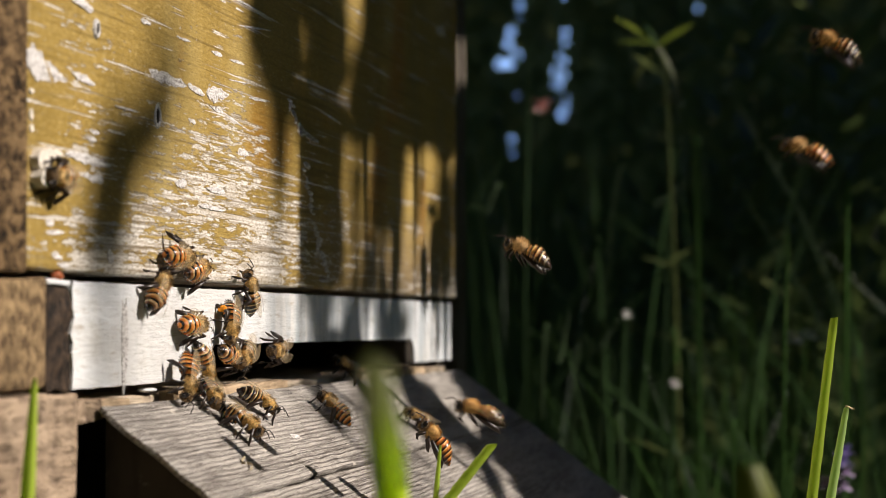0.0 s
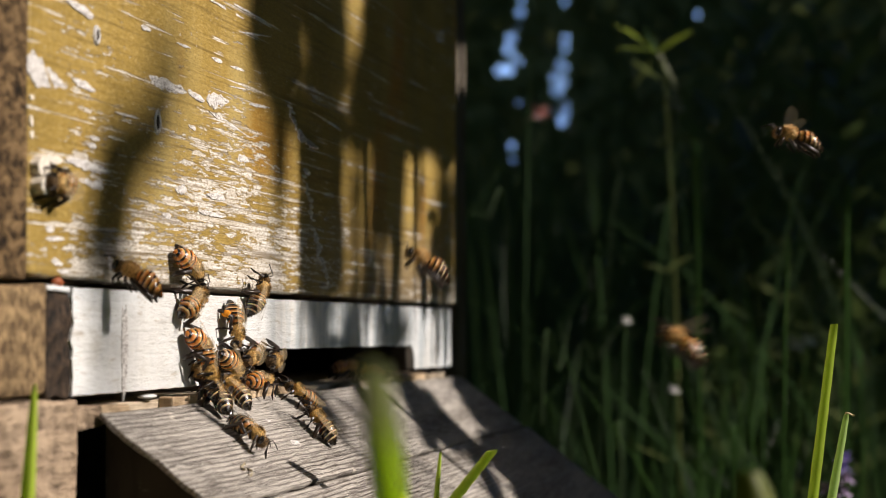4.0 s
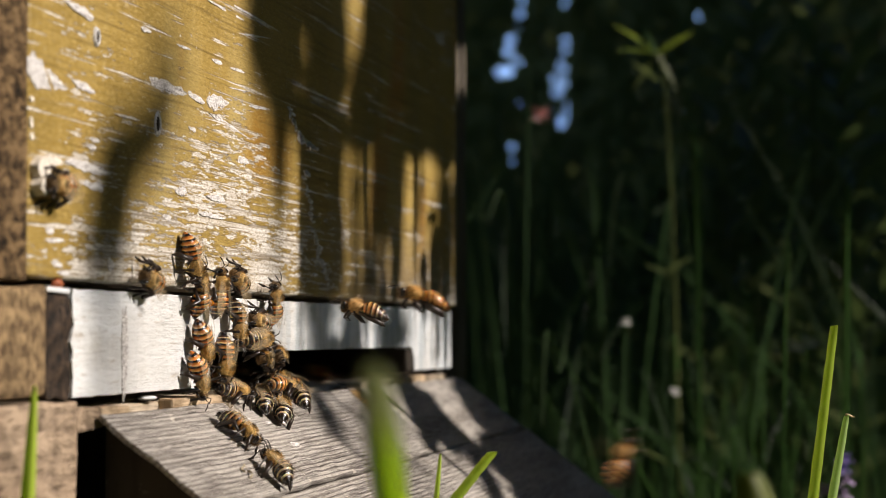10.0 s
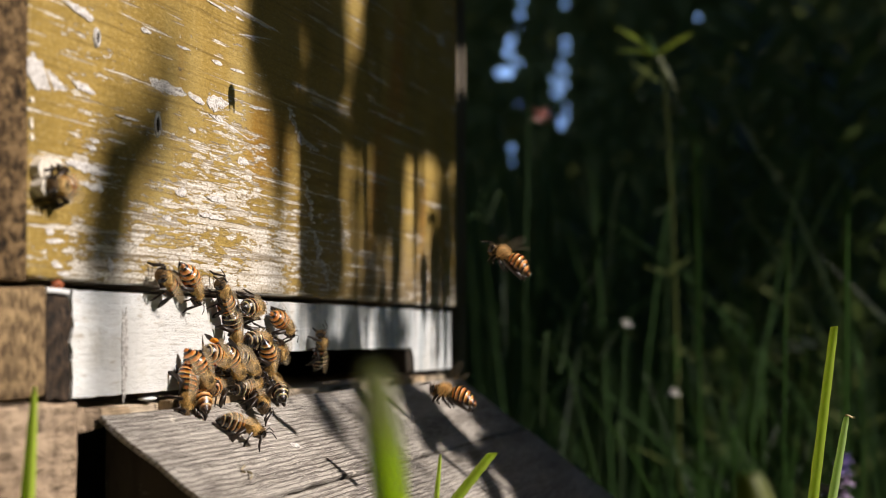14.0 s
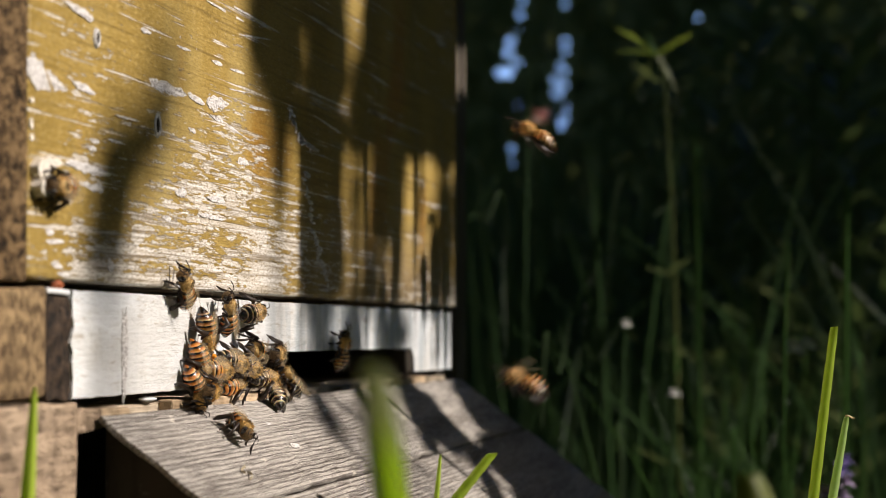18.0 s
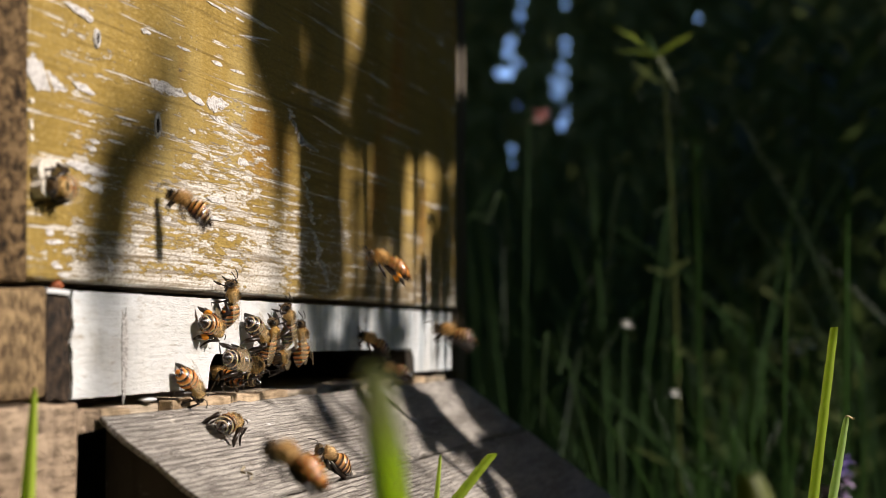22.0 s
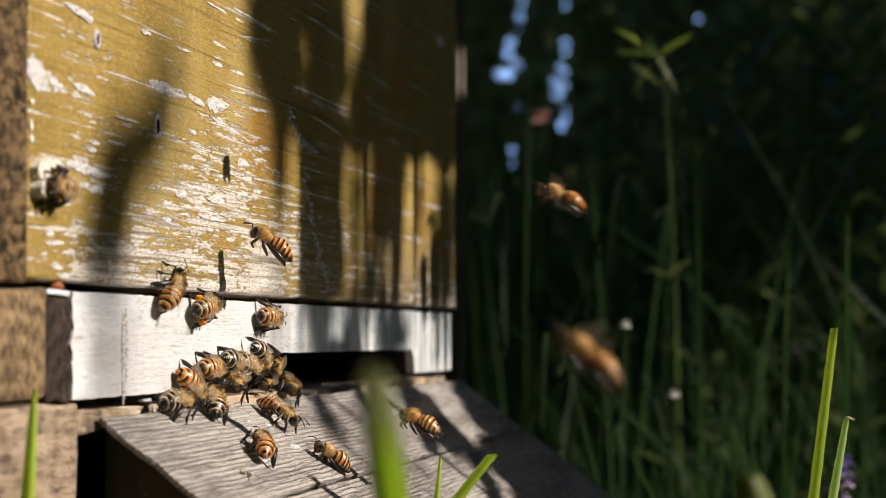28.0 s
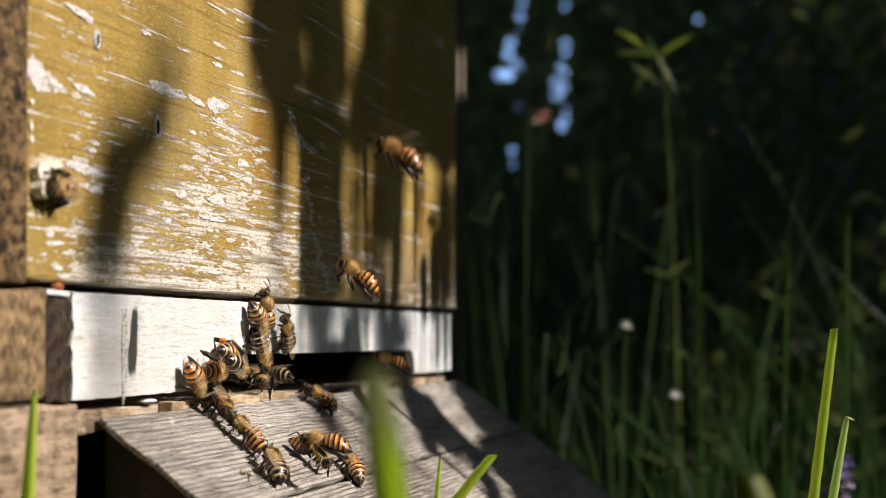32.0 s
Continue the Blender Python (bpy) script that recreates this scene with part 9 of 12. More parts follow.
    walk(CRAWLERS[20], [(0, pose(.184, .05, -.0024, 0, -0, 78)), (1, pose(.184, .0517, -.0024, 0, -0, 78)), (1.13, pose(.176, .0358, -.0024, 0, -0, 31)), (1.27, pose(.168, .0199, -.0024, 0, 0, -27)), (1.4, pose(.16, .004, -.0024, -0, -0, -73)), (1.6, pose(.158, .0034, -.0012, -23, 5, -118)), (1.8, pose(.156, .0028, -.0001, -47, -13, -172)), (2, pose(.154, .0022, .0011, -49, -37, 146)), (2.23, pose(.157, .0031, -.0006, -16, -26, 103)), (2.45, pose(.16, .004, -.0024, 0, -0, 73)), (2.9, pose(.184, .0518, -.0024, 0, -0, 78)), (7.2, pose(.184, .052, -.0024, 0, -0, 78)), (7.32, pose(.176, .036, -.0024, 0, -0, 31)), (7.43, pose(.168, .02, -.0024, 0, 0, -27)), (7.55, pose(.16, .004, -.0024, -0, -0, -73)), (7.78, pose(.1081, .002, -.0016, -12, 43, -98)), (8, pose(.0561, 0, -.0008, -81, 63, -178)), (8.15, pose(.0908, .0013, -.0014, -69, 30, 153)), (8.3, pose(.1254, .0027, -.0019, -34, 0, 111)), (8.45, pose(.16, .004, -.0024, 0, -0, 73)), (8.9, pose(.184, .052, -.0024, 0, -0, 78)), (9.2, pose(.184, .0489, -.0024, 0, -0, 78)), (9.32, pose(.176, .0339, -.0024, 0, -0, 31)), (9.43, pose(.168, .019, -.0024, 0, 0, -27)), (9.55, pose(.16, .004, -.0024, -0, -0, -73)), (9.78, pose(.1119, -.0098, -.0116, 17, -8, -12)), (10, pose(.0637, -.0237, -.0209, 18, -27, 51)), (10.35, pose(.0637, -.0237, -.0209, 18, -27, 51)), (11, pose(.0556, -.0192, -.0175, 17, -27, 52)), (11.45, pose(.16, .004, -.0024, 0, -0, 73)), (11.9, pose(.184, .048, -.0024, 0, -0, 78)), (12.2, pose(.184, .0508, -.0024, 0, -0, 78)), (12.32, pose(.176, .0352, -.0024, 0, -0, 31)), (12.43, pose(.168, .0196, -.0024, 0, 0, -27)), (12.55, pose(.16, .004, -.0024, -0, -0, -73)), (12.78, pose(.1338, .0011, .0049, 3, 48, -72)), (13, pose(.1075, -.0017, .0123, 159, 83, 84)), (13.35, pose(.1075, -.0017, .0123, 159, 83, 84)), (14, pose(.0955, 0, .0148, 89, 60, 6)), (14.8, pose(.0955, 0, .0148, 89, 60, 6)), (17, pose(.1003, -.0018, .0144, 25, 82, -84)), (17.35, pose(.1003, -.0018, .0144, 25, 82, -84)), (17.68, pose(.1065, -.0009, .0169, 94, 40, -13)), (18, pose(.1126, 0, .0194, 97, -7, -5)), (18.35, pose(.1126, 0, .0194, 97, -7, -5)), (19, pose(.1173, 0, .0184, 96, 3, -5)), (19.35, pose(.1173, 0, .0184, 96, 3, -5)), (20, pose(.1143, 0, .016, 96, 6, -5)), (20.35, pose(.1143, 0, .016, 96, 6, -5)), (21, pose(.1172, 0, .0155, 85, 3, -3)), (21.35, pose(.1172, 0, .0155, 85, 3, -3)), (22, pose(.117, 0, .0142, 83, 27, -4)), (22.35, pose(.117, 0, .0142, 83, 27, -4)), (23, pose(.1034, -.0033, .0099, 66, 59, -15)), (23.35, pose(.1034, -.0033, .0099, 66, 59, -15)), (24, pose(.117, 0, .0076, 87, 59, -8)), (24.35, pose(.117, 0, .0076, 87, 59, -8)), (25, pose(.1157, -.0017, .0083, 94, 28, -10)), (25.8, pose(.1157, -.0017, .0083, 94, 28, -10)), (28, pose(.1148, -.0016, .0079, 84, 28, 4)), (28.35, pose(.1148, -.0016, .0079, 84, 28, 4)), (29, pose(.1212, 0, .0097, 89, 59, 3)), (29.35, pose(.1212, 0, .0097, 89, 59, 3)), (30, pose(.12, 0, .0093, 66, 71, -28)), (30.35, pose(.12, 0, .0093, 66, 71, -28)), (31, pose(.1117, -.0018, .005, 9, 70, -88)), (31.35, pose(.1117, -.0018, .005, 9, 70, -88)), (32, pose(.12, 0, .0094, 66, 71, -28))])
    tread(CRAWLERS[20], 20)
    walk(CRAWLERS[21], [(0, pose(.2432, .07, -.0024, 0, -0, 107)), (1, pose(.2432, .0717, -.0024, 0, -0, 107)), (1.13, pose(.246, .0491, -.0024, 0, -0, 53)), (1.27, pose(.2487, .0266, -.0024, 0, 0, -20)), (1.4, pose(.2515, .004, -.0024, -0, -0, -73)), (1.7, pose(.1933, -.0019, -.0056, 20, -9, -15)), (2, pose(.1351, -.0079, -.0089, 23, -31, 44)), (2.35, pose(.1351, -.0079, -.0089, 23, -31, 44)), (2.67, pose(.1401, -.0067, -.0079, -8, -42, 92)), (3, pose(.1451, -.0055, -.0069, -38, -30, 140)), (3.8, pose(.1451, -.0055, -.0069, -38, -30, 140)), (6, pose(.1536, -.002, -.0024, -26, -23, 137)), (6.35, pose(.1536, -.002, -.0024, -26, -23, 137)), (7, pose(.1396, -.0057, -.0051, -26, -24, 136)), (7.35, pose(.1396, -.0057, -.0051, -26, -24, 136)), (8, pose(.1645, -.0014, -.0039, -27, -25, 138)), (8.35, pose(.1645, -.0014, -.0039, -27, -25, 138)), (9, pose(.1582, -.0003, -.003, -7, -37, 82)), (9.35, pose(.1582, -.0003, -.003, -7, -37, 82)), (10, pose(.1491, -.0005, -.0031, -38, -26, 138)), (10.22, pose(.2003, .0018, -.0028, -15, -18, 102)), (10.45, pose(.2515, .004, -.0024, 0, -0, 73)), (10.9, pose(.2432, .0689, -.0024, 0, -0, 107)), (12.2, pose(.2432, .0708, -.0024, 0, -0, 107)), (12.32, pose(.246, .0486, -.0024, 0, -0, 53)), (12.43, pose(.2487, .0263, -.0024, 0, 0, -20)), (12.55, pose(.2515, .004, -.0024, -0, -0, -73)), (12.78, pose(.1708, .0022, -.0025, -11, 16, -107)), (13, pose(.09, .0005, -.0025, -30, 23, -146)), (13.35, pose(.09, .0005, -.0025, -30, 23, -146)), (13.57, pose(.0897, .0007, -.0023, -3, 37, -95)), (13.78, pose(.0894, .0009, -.0021, 32, 21, -31)), (14, pose(.0891, .0012, -.002, 37, -6, 7)), (14.8, pose(.0891, .0012, -.002, 37, -6, 7)), (15.53, pose(.0833, .0001, -.0011, 34, -56, 22)), (16.27, pose(.0774, -.0009, -.0001, -113, -52, -177)), (17, pose(.0716, -.002, .0008, -114, -2, -162)), (17.35, pose(.0716, -.002, .0008, -114, -2, -162)), (18, pose(.0682, -.0034, .0004, -104, -2, -164)), (18.35, pose(.0682, -.0034, .0004, -104, -2, -164)), (19, pose(.0793, 0, -.0007, -96, -2, -173)), (19.35, pose(.0793, 0, -.0007, -96, -2, -173)), (20, pose(.078, 0, .0002, -96, -2, -173)), (20.35, pose(.078, 0, .0002, -96, -2, -173)), (21, pose(.0738, -.0018, .0012, -112, -2, 177)), (21.23, pose(.1627, .0011, -.0006, -56, -30, 125)), (21.45, pose(.2515, .004, -.0024, 0, -0, 73)), (21.9, pose(.2432, .0717, -.0024, 0, -0, 107)), (32, pose(.2432, .0711, -.0024, 0, -0, 107))])
    tread(CRAWLERS[21], 21)
    walk(CRAWLERS[22], [(0, pose(.1424, .09, -.0024, 0, -0, 135)), (1, pose(.1424, .0917, -.0024, 0, -0, 135)), (1.13, pose(.1593, .0625, -.0024, 0, -0, -178)), (1.27, pose(.1761, .0332, -.0024, 0, -0, -120)), (1.4, pose(.193, .004, -.0024, -0, -0, -73)), (1.7, pose(.1592, -.0052, -.007, 28, -6, -15)), (2, pose(.1255, -.0143, -.0117, 39, -34, 42)), (2.35, pose(.1255, -.0143, -.0117, 39, -34, 42)), (3, pose(.1327, -.0147, -.0139, -4, -46, 82)), (3.8, pose(.1327, -.0147, -.0139, -4, -46, 82)), (6, pose(.0891, -.024, -.0211, 27, -35, 44)), (6.35, pose(.0891, -.024, -.0211, 27, -35, 44)), (7, pose(.0963, -.0177, -.0163, 33, -27, 28)), (7.35, pose(.0963, -.0177, -.0163, 33, -27, 28)), (8, pose(.1035, -.0146, -.014, 33, -27, 28)), (8.35, pose(.1035, -.0146, -.014, 33, -27, 28)), (9, pose(.11, -.0128, -.0126, 29, -19, 33)), (9.35, pose(.11, -.0128, -.0126, 29, -19, 33)), (10, pose(.1364, -.007, -.0061, 22, -23, 47)), (10.35, pose(.1364, -.007, -.0061, 22, -23, 47)), (11, pose(.1518, -.0021, -.0044, 3, -34, 83)), (11.35, pose(.1518, -.0021, -.0044, 3, -34, 83)), (12, pose(.1528, .0004, -.0026, -25, -24, 137)), (12.45, pose(.193, .004, -.0024, 0, -0, 73)), (12.9, pose(.1424, .0889, -.0024, 0, -0, 135)), (32, pose(.1424, .0911, -.0024, 0, -0, 135))])
    tread(CRAWLERS[22], 22)
    walk(CRAWLERS[23], [(0, pose(-.0130, 0, .0430, -90, 1, 180)), (12, pose(-.0130, 0, .0430, -90, 1, 180)), (22.6, pose(-.0130, 0, .0430, -90, 1, 180)), (23, pose(-.0126, 0, .0432, -90, -9, 180)), (23.5, pose(-.0130, 0, .0430, -90, 1, 180)), (32, pose(-.0130, 0, .0430, -90, 1, 180))])
    tread(CRAWLERS[23], 23)
    walk(FLYING[0], [(0, pose(.096, -.1471, .0524, 0, -18, 91)), (0.2, pose(.0923, -.1269, .0391, -0, -21, 91)), (0.4, pose(.0882, -.1045, .0228, -0, -17, 91)), (0.6, pose(.0845, -.0838, .0088, 0, -19, 91)), (0.8, pose(.0835, -.0709, .0034, 0, -12, 91)), (1, pose(.0897, -.0579, -.0036, -0, -20, 91)), (1.4, pose(.2243, -.0177, -.0061, 0, -17, 91)), (1.7, pose(.13, .004, -.0024, 0, -0, 73)), (2.2, pose(.12, .052, -.0024, 0, -0, 45)), (32, pose(.12, .0511, -.0024, 0, -0, 45))])
    flap(FLYING[0], 0.00, 1.80)
    walk(FLYING[1], [(0, pose(.0661, -.1543, .0735, 0, -25, 87)), (0.2, pose(.0639, -.1413, .0622, -0, -33, 86)), (0.4, pose(.0612, -.1263, .05, 0, -29, 87)), (0.6, pose(.0579, -.1065, .0354, 0, -30, 87)), (0.8, pose(.0583, -.0915, .03, 0, -27, 87)), (1, pose(.0714, -.0639, .0229, 0, -24, 87)), (1.3, pose(.2227, -.0112, .0073, -0, -36, 86)), (1.6, pose(.2215, .004, -.0024, 0, -0, 73)), (2.1, pose(.1792, .0719, -.0024, 0, -0, 74)), (32, pose(.1792, .0711, -.0024, 0, -0, 74))])
    flap(FLYING[1], 0.00, 1.70)
    walk(FLYING[2], [(0, pose(.0831, -.0812, .0283, 0, -22, 84)), (0.2, pose(.0827, -.0813, .0363, -0, -22, 84)), (0.4, pose(.0809, -.0756, .0436, 0, -9, 85)), (0.6, pose(.0796, -.0679, .0378, 0, -11, 85)), (0.8, pose(.0787, -.0624, .0326, 0, -12, 85)), (1, pose(.0783, -.0577, .0241, 0, -18, 84)), (1.2, pose(.0762, -.0427, .012, 0, -13, 85)), (1.4, pose(.077, -.0362, .0082, 0, -13, 85)), (1.6, pose(.0833, -.0396, .0065, 0, -13, 85)), (1.8, pose(.0948, -.0316, .01, 0, -21, 84)), (2, pose(.1201, -.0168, .0105, 0, -16, 85)), (2.3, pose(.1432, -.0055, .0042, 0, -17, 85)), (2.6, pose(.163, .004, -.0024, 0, -0, 73)), (3.1, pose(.2384, .0915, -.0024, 0, -0, 102)), (32, pose(.2384, .0911, -.0024, 0, -0, 102))])
    flap(FLYING[2], 0.00, 2.70)
    walk(FLYING[3], [(0, pose(1.45, -2.55, .5, -0, -30, 99)), (0.3, pose(.8403, -1.4749, .3154, -0, -30, 99)), (1, pose(.0952, -.1608, .0899, -0, -30, 99)), (1.2, pose(.0912, -.1395, .0751, -0, -26, 99)), (1.4, pose(.0867, -.1159, .0631, -0, -26, 99)), (1.6, pose(.0836, -.101, .0607, 0, -36, 99)), (1.8, pose(.0809, -.0887, .0618, 0, -37, 99)), (2, pose(.0776, -.0728, .0636, 0, -22, 99)), (2.2, pose(.0767, -.0635, .0607, 0, -32, 99)), (2.4, pose(.0792, -.0596, .0528, 0, -33, 99)), (2.6, pose(.0883, -.0628, .0419, 0, -19, 98)), (2.8, pose(.1065, -.0568, .0346, -0, -28, 99)), (3, pose(.145, -.0413, .0226, 0, -22, 99)), (3.2, pose(.2222, -.0109, .008, -0, -28, 99)), (3.5, pose(.2545, .004, -.0024, 0, -0, 73)), (4, pose(.1376, .1099, -.0024, 0, -0, 131)), (32, pose(.1376, .1111, -.0024, 0, -0, 131))])
    flap(FLYING[3], 0.30, 3.60)
    walk(FLYING[4], [(0, pose(1.7, -1.8, .7, -0, -28, 116)), (0.5, pose(.9948, -1.07, .4082, -0, -28, 116)), (1.2, pose(.1329, -.1778, .0515, -0, -28, 116)), (1.4, pose(.1285, -.1559, .0429, 0, -33, 117)), (1.6, pose(.1248, -.1363, .0307, 0, -34, 117)), (1.8, pose(.1214, -.1194, .0271, 0, -28, 116)), (2, pose(.1173, -.0998, .0316, 0, -19, 114)), (2.2, pose(.1152, -.0864, .0334, -0, -21, 115)), (2.4, pose(.1156, -.0709, .0318, -0, -22, 115)), (2.6, pose(.1243, -.056, .0241, 0, -32, 116)), (2.8, pose(.1534, -.0431, .0158, 0, -26, 115)), (3, pose(.2217, -.0109, .008, 0, -31, 116)), (3.3, pose(.196, .004, -.0024, 0, -0, 73)), (3.55, pose(.1964, .0271, -.0024, 0, -0, 116)), (3.8, pose(.1968, .0503, -.0024, 0, -0, 160)), (32, pose(.1968, .0511, -.0024, 0, -0, 160))])
    flap(FLYING[4], 0.50, 3.40)
    walk(FLYING[5], [(0, pose(.7, -2.05, .9, -0, -16, 91)), (0.5, pose(.4358, -1.1614, .5434, -0, -16, 91)), (1.2, pose(.1128, -.0754, .1075, -0, -16, 91)), (1.4, pose(.1104, -.061, .0911, 0, -13, 91)), (1.6, pose(.1079, -.0469, .08, 0, -17, 91)), (1.8, pose(.1068, -.0395, .0688, 0, -13, 91)), (2, pose(.1036, -.0219, .0585, 0, -29, 91)), (2.2, pose(.1011, -.0078, .0448, 0, -21, 91)), (2.4, pose(.0439, -.0072, .0292, 0, -13, 91)), (2.7, pose(.0199, -.0073, .0229, 0, -18, 91)), (3.5, pose(.0185, -.0076, .0223, 0, -14, 91)), (4.5, pose(.0206, -.0043, .0235, -12, -51, 103)), (5.5, pose(.0226, -.001, .0247, -90, -75, 180)), (5.95, pose(.0801, .0015, .0112, -5, -45, 88)), (6.4, pose(.1375, .004, -.0024, 0, -0, 73)), (6.9, pose(.256, .0686, -.0024, 0, -0, 8)), (32, pose(.256, .0711, -.0024, 0, -0, 8))])
    flap(FLYING[5], 0.50, 5.90)
    walk(FLYING[6], [(0, pose(.95, -2.3, .5, 0, -18, 89)), (1.6, pose(.5548, -1.3272, .3169, 0, -18, 89)), (2.3, pose(.0718, -.1383, .093, 0, -18, 89)), (2.4, pose(.0712, -.1334, .0847, 0, -22, 88)), (2.6, pose(.0695, -.1222, .0706, -0, -27, 88)), (2.8, pose(.0693, -.1196, .0599, 0, -15, 89)), (3, pose(.0695, -.1168, .051, 0, -18, 89)), (3.2, pose(.0704, -.1063, .0348, 0, -13, 89)), (3.5, pose(.0913, -.0747, .005, 0, -20, 89)), (3.8, pose(.2244, -.0193, -.0003, 0, -13, 89)), (4.1, pose(.229, .004, -.0024, 0, -0, 73)), (4.6, pose(.1552, .0888, -.0024, 0, -0, 37)), (32, pose(.1552, .0911, -.0024, 0, -0, 37))])
    flap(FLYING[6], 1.60, 4.20)
    walk(FLYING[7], [(0, pose(1.2, -2.55, .7, 0, -23, 113)), (2.3, pose(.6874, -1.4637, .4256, 0, -23, 113)), (3, pose(.0608, -.1361, .0902, 0, -23, 113)), (3.2, pose(.0575, -.1185, .0756, 0, -33, 115)), (3.5, pose(.051, -.0856, .0656, 0, -25, 113)), (3.9, pose(.0542, -.069, .0341, -0, -28, 114)), (4.4, pose(.2212, -.008, .006, 0, -33, 115)), (4.7, pose(.1705, .004, -.0024, 0, -0, 73)), (5.2, pose(.2144, .1081, -.0024, 0, -0, 66)), (32, pose(.2144, .1111, -.0024, 0, -0, 66))])
    flap(FLYING[7], 2.30, 4.80)
    walk(FLYING[8], [(0, pose(1.45, -1.8, .9, 0, -34, 82)), (2.7, pose(.8296, -1.0654, .5061, 0, -34, 82)), (3.4, pose(.0714, -.1676, .0247, 0, -34, 82)), (3.5, pose(.0699, -.1609, .0214, 0, -24, 83)), (4, pose(.0625, -.1196, .0083, -0, -34, 82)), (4.6, pose(.2238, -.0149, .0002, 0, -32, 82)), (4.9, pose(.262, .004, -.0024, 0, -0, 73)), (5.4, pose(.2736, .048, -.0024, 0, -0, 94)), (32, pose(.2736, .0511, -.0024, 0, -0, 94))])
    flap(FLYING[8], 2.70, 5.00)
    walk(FLYING[9], [(0, pose(.1041, -.0529, -.0179, 0, -50, 108)), (1, pose(.104, -.0523, -.0176, 0, -50, 108)), (1.6, pose(.1046, -.0552, -.0169, 0, -50, 108)), (1.67, pose(.1053, -.0586, -.0173, 6, -52, 153)), (1.73, pose(.106, -.0621, -.0178, 7, -57, -141)), (1.8, pose(.1068, -.0656, -.0182, 0, -60, -85)), (2, pose(.1094, -.0756, -.0234, 0, -28, -81)), (2.2, pose(.1129, -.0891, -.0373, 0, -28, -81)), (3, pose(.9065, -1.3945, .2814, 0, -28, -81)), (4, pose(1.7, -2.7, .6, 0, -28, -81)), (32, pose(1.7, -2.7, .6, 0, -28, -81))])
    flap(FLYING[9], 0.00, 2.60)
    walk(FLYING[10], [(0, pose(.232, .09, -.0024, 0, -0, 151)), (0.5, pose(.232, .0917, -.0024, 0, -0, 151)), (0.72, pose(.1885, .0478, -.0024, 0, -0, -141)), (0.95, pose(.145, .004, -.0024, -0, -0, -73)), (1.03, pose(.1706, .0011, .0007, 8, -4, -22)), (1.12, pose(.1962, -.0018, .0038, 8, -16, 49)), (1.2, pose(.2218, -.0047, .0069, 0, -20, 103)), (1.4, pose(.1971, -.0321, .0211, 0, -27, 103)), (1.6, pose(.1509, -.0733, .039, 0, -86, 131)), (1.67, pose(.1568, -.1013, .0519, -47, -64, -142)), (1.73, pose(.1627, -.1294, .0648, -24, -39, -107)), (1.8, pose(.1686, -.1575, .0776, 0, -28, -79)), (2, pose(.1803, -.2195, .1149, 0, -28, -79)), (2.8, pose(.5402, -1.5597, .4574, 0, -28, -79)), (3.8, pose(.9, -2.9, .8, 0, -28, -79)), (32, pose(.9, -2.9, .8, 0, -28, -79))])
    flap(FLYING[10], 0.50, 2.40)
    walk(FLYING[11], [(0, pose(.0821, -.0699, -.0102, 0, -16, 98)), (0.3, pose(.2247, -.0187, -.0101, -0, -25, 98)), (0.6, pose(.2365, .004, -.0024, 0, -0, 73)), (0.85, pose(.1839, .0573, -.0024, 0, -0, 37)), (1.1, pose(.1312, .1106, -.0024, 0, -0, 0)), (32, pose(.1312, .1111, -.0024, 0, -0, 0))])
    flap(FLYING[11], 0.00, 0.70)
    walk(FLYING[12], [(0, pose(1.2, -1.8, .5, 0, -21, 94)), (4.5, pose(.7107, -1.0423, .3201, 0, -21, 94)), (5.2, pose(.1127, -.1162, .1003, 0, -21, 94)), (5.5, pose(.1099, -.0956, .067, 0, -30, 94)), (5.6, pose(.1093, -.0933, .07, 0, -32, 94)), (5.8, pose(.1076, -.0863, .0722, 0, -26, 94)), (6, pose(.1056, -.076, .0676, -0, -28, 94)), (6.2, pose(.1028, -.0605, .0541, 0, -18, 94)), (6.4, pose(.1006, -.049, .0484, 0, -20, 94)), (6.6, pose(.0992, -.041, .0415, -0, -22, 94)), (6.8, pose(.0957, -.0245, .0387, 0, -23, 94)), (7, pose(.0911, -.0062, .0299, 0, -21, 94)), (7.15, pose(.0852, -.0036, .0287, -15, -54, 107)), (7.3, pose(.0793, -.001, .0275, -90, -74, 180)), (8, pose(.0759, -.001, .024, -90, -74, 180)), (8.45, pose(.127, .0015, .0108, -6, -45, 89)), (8.9, pose(.178, .004, -.0024, 0, -0, 73)), (9.4, pose(.1904, .052, -.0024, 0, -0, 29)), (32, pose(.1904, .0511, -.0024, 0, -0, 29))])
    flap(FLYING[12], 4.50, 8.40)
    walk(FLYING[13], [(0, pose(1.45, -2.05, .7, 0, -24, 93)), (4.4, pose(.8433, -1.2119, .4181, 0, -24, 93)), (5.1, pose(.1018, -.1876, .0736, 0, -24, 93)), (5.5, pose(.0917, -.138, .0588, 0, -21, 93)), (5.6, pose(.0901, -.1294, .0569, 0, -33, 93)), (5.8, pose(.0871, -.1155, .0558, 0, -32, 93)), (6, pose(.0848, -.1026, .0543, 0, -34, 93)), (6.2, pose(.0834, -.0885, .0511, 0, -32, 93)), (6.4, pose(.0885, -.0864, .0497, 0, -23, 93)), (6.6, pose(.1044, -.0851, .0473, 0, -34, 93)), (6.8, pose(.1405, -.0611, .0284, 0, -27, 93)), (7, pose(.225, -.022, .0027, -0, -32, 93)), (7.3, pose(.2695, .004, -.0024, 0, -0, 73)), (7.8, pose(.2496, .0713, -.0024, 0, -0, 57)), (32, pose(.2496, .0711, -.0024, 0, -0, 57))])
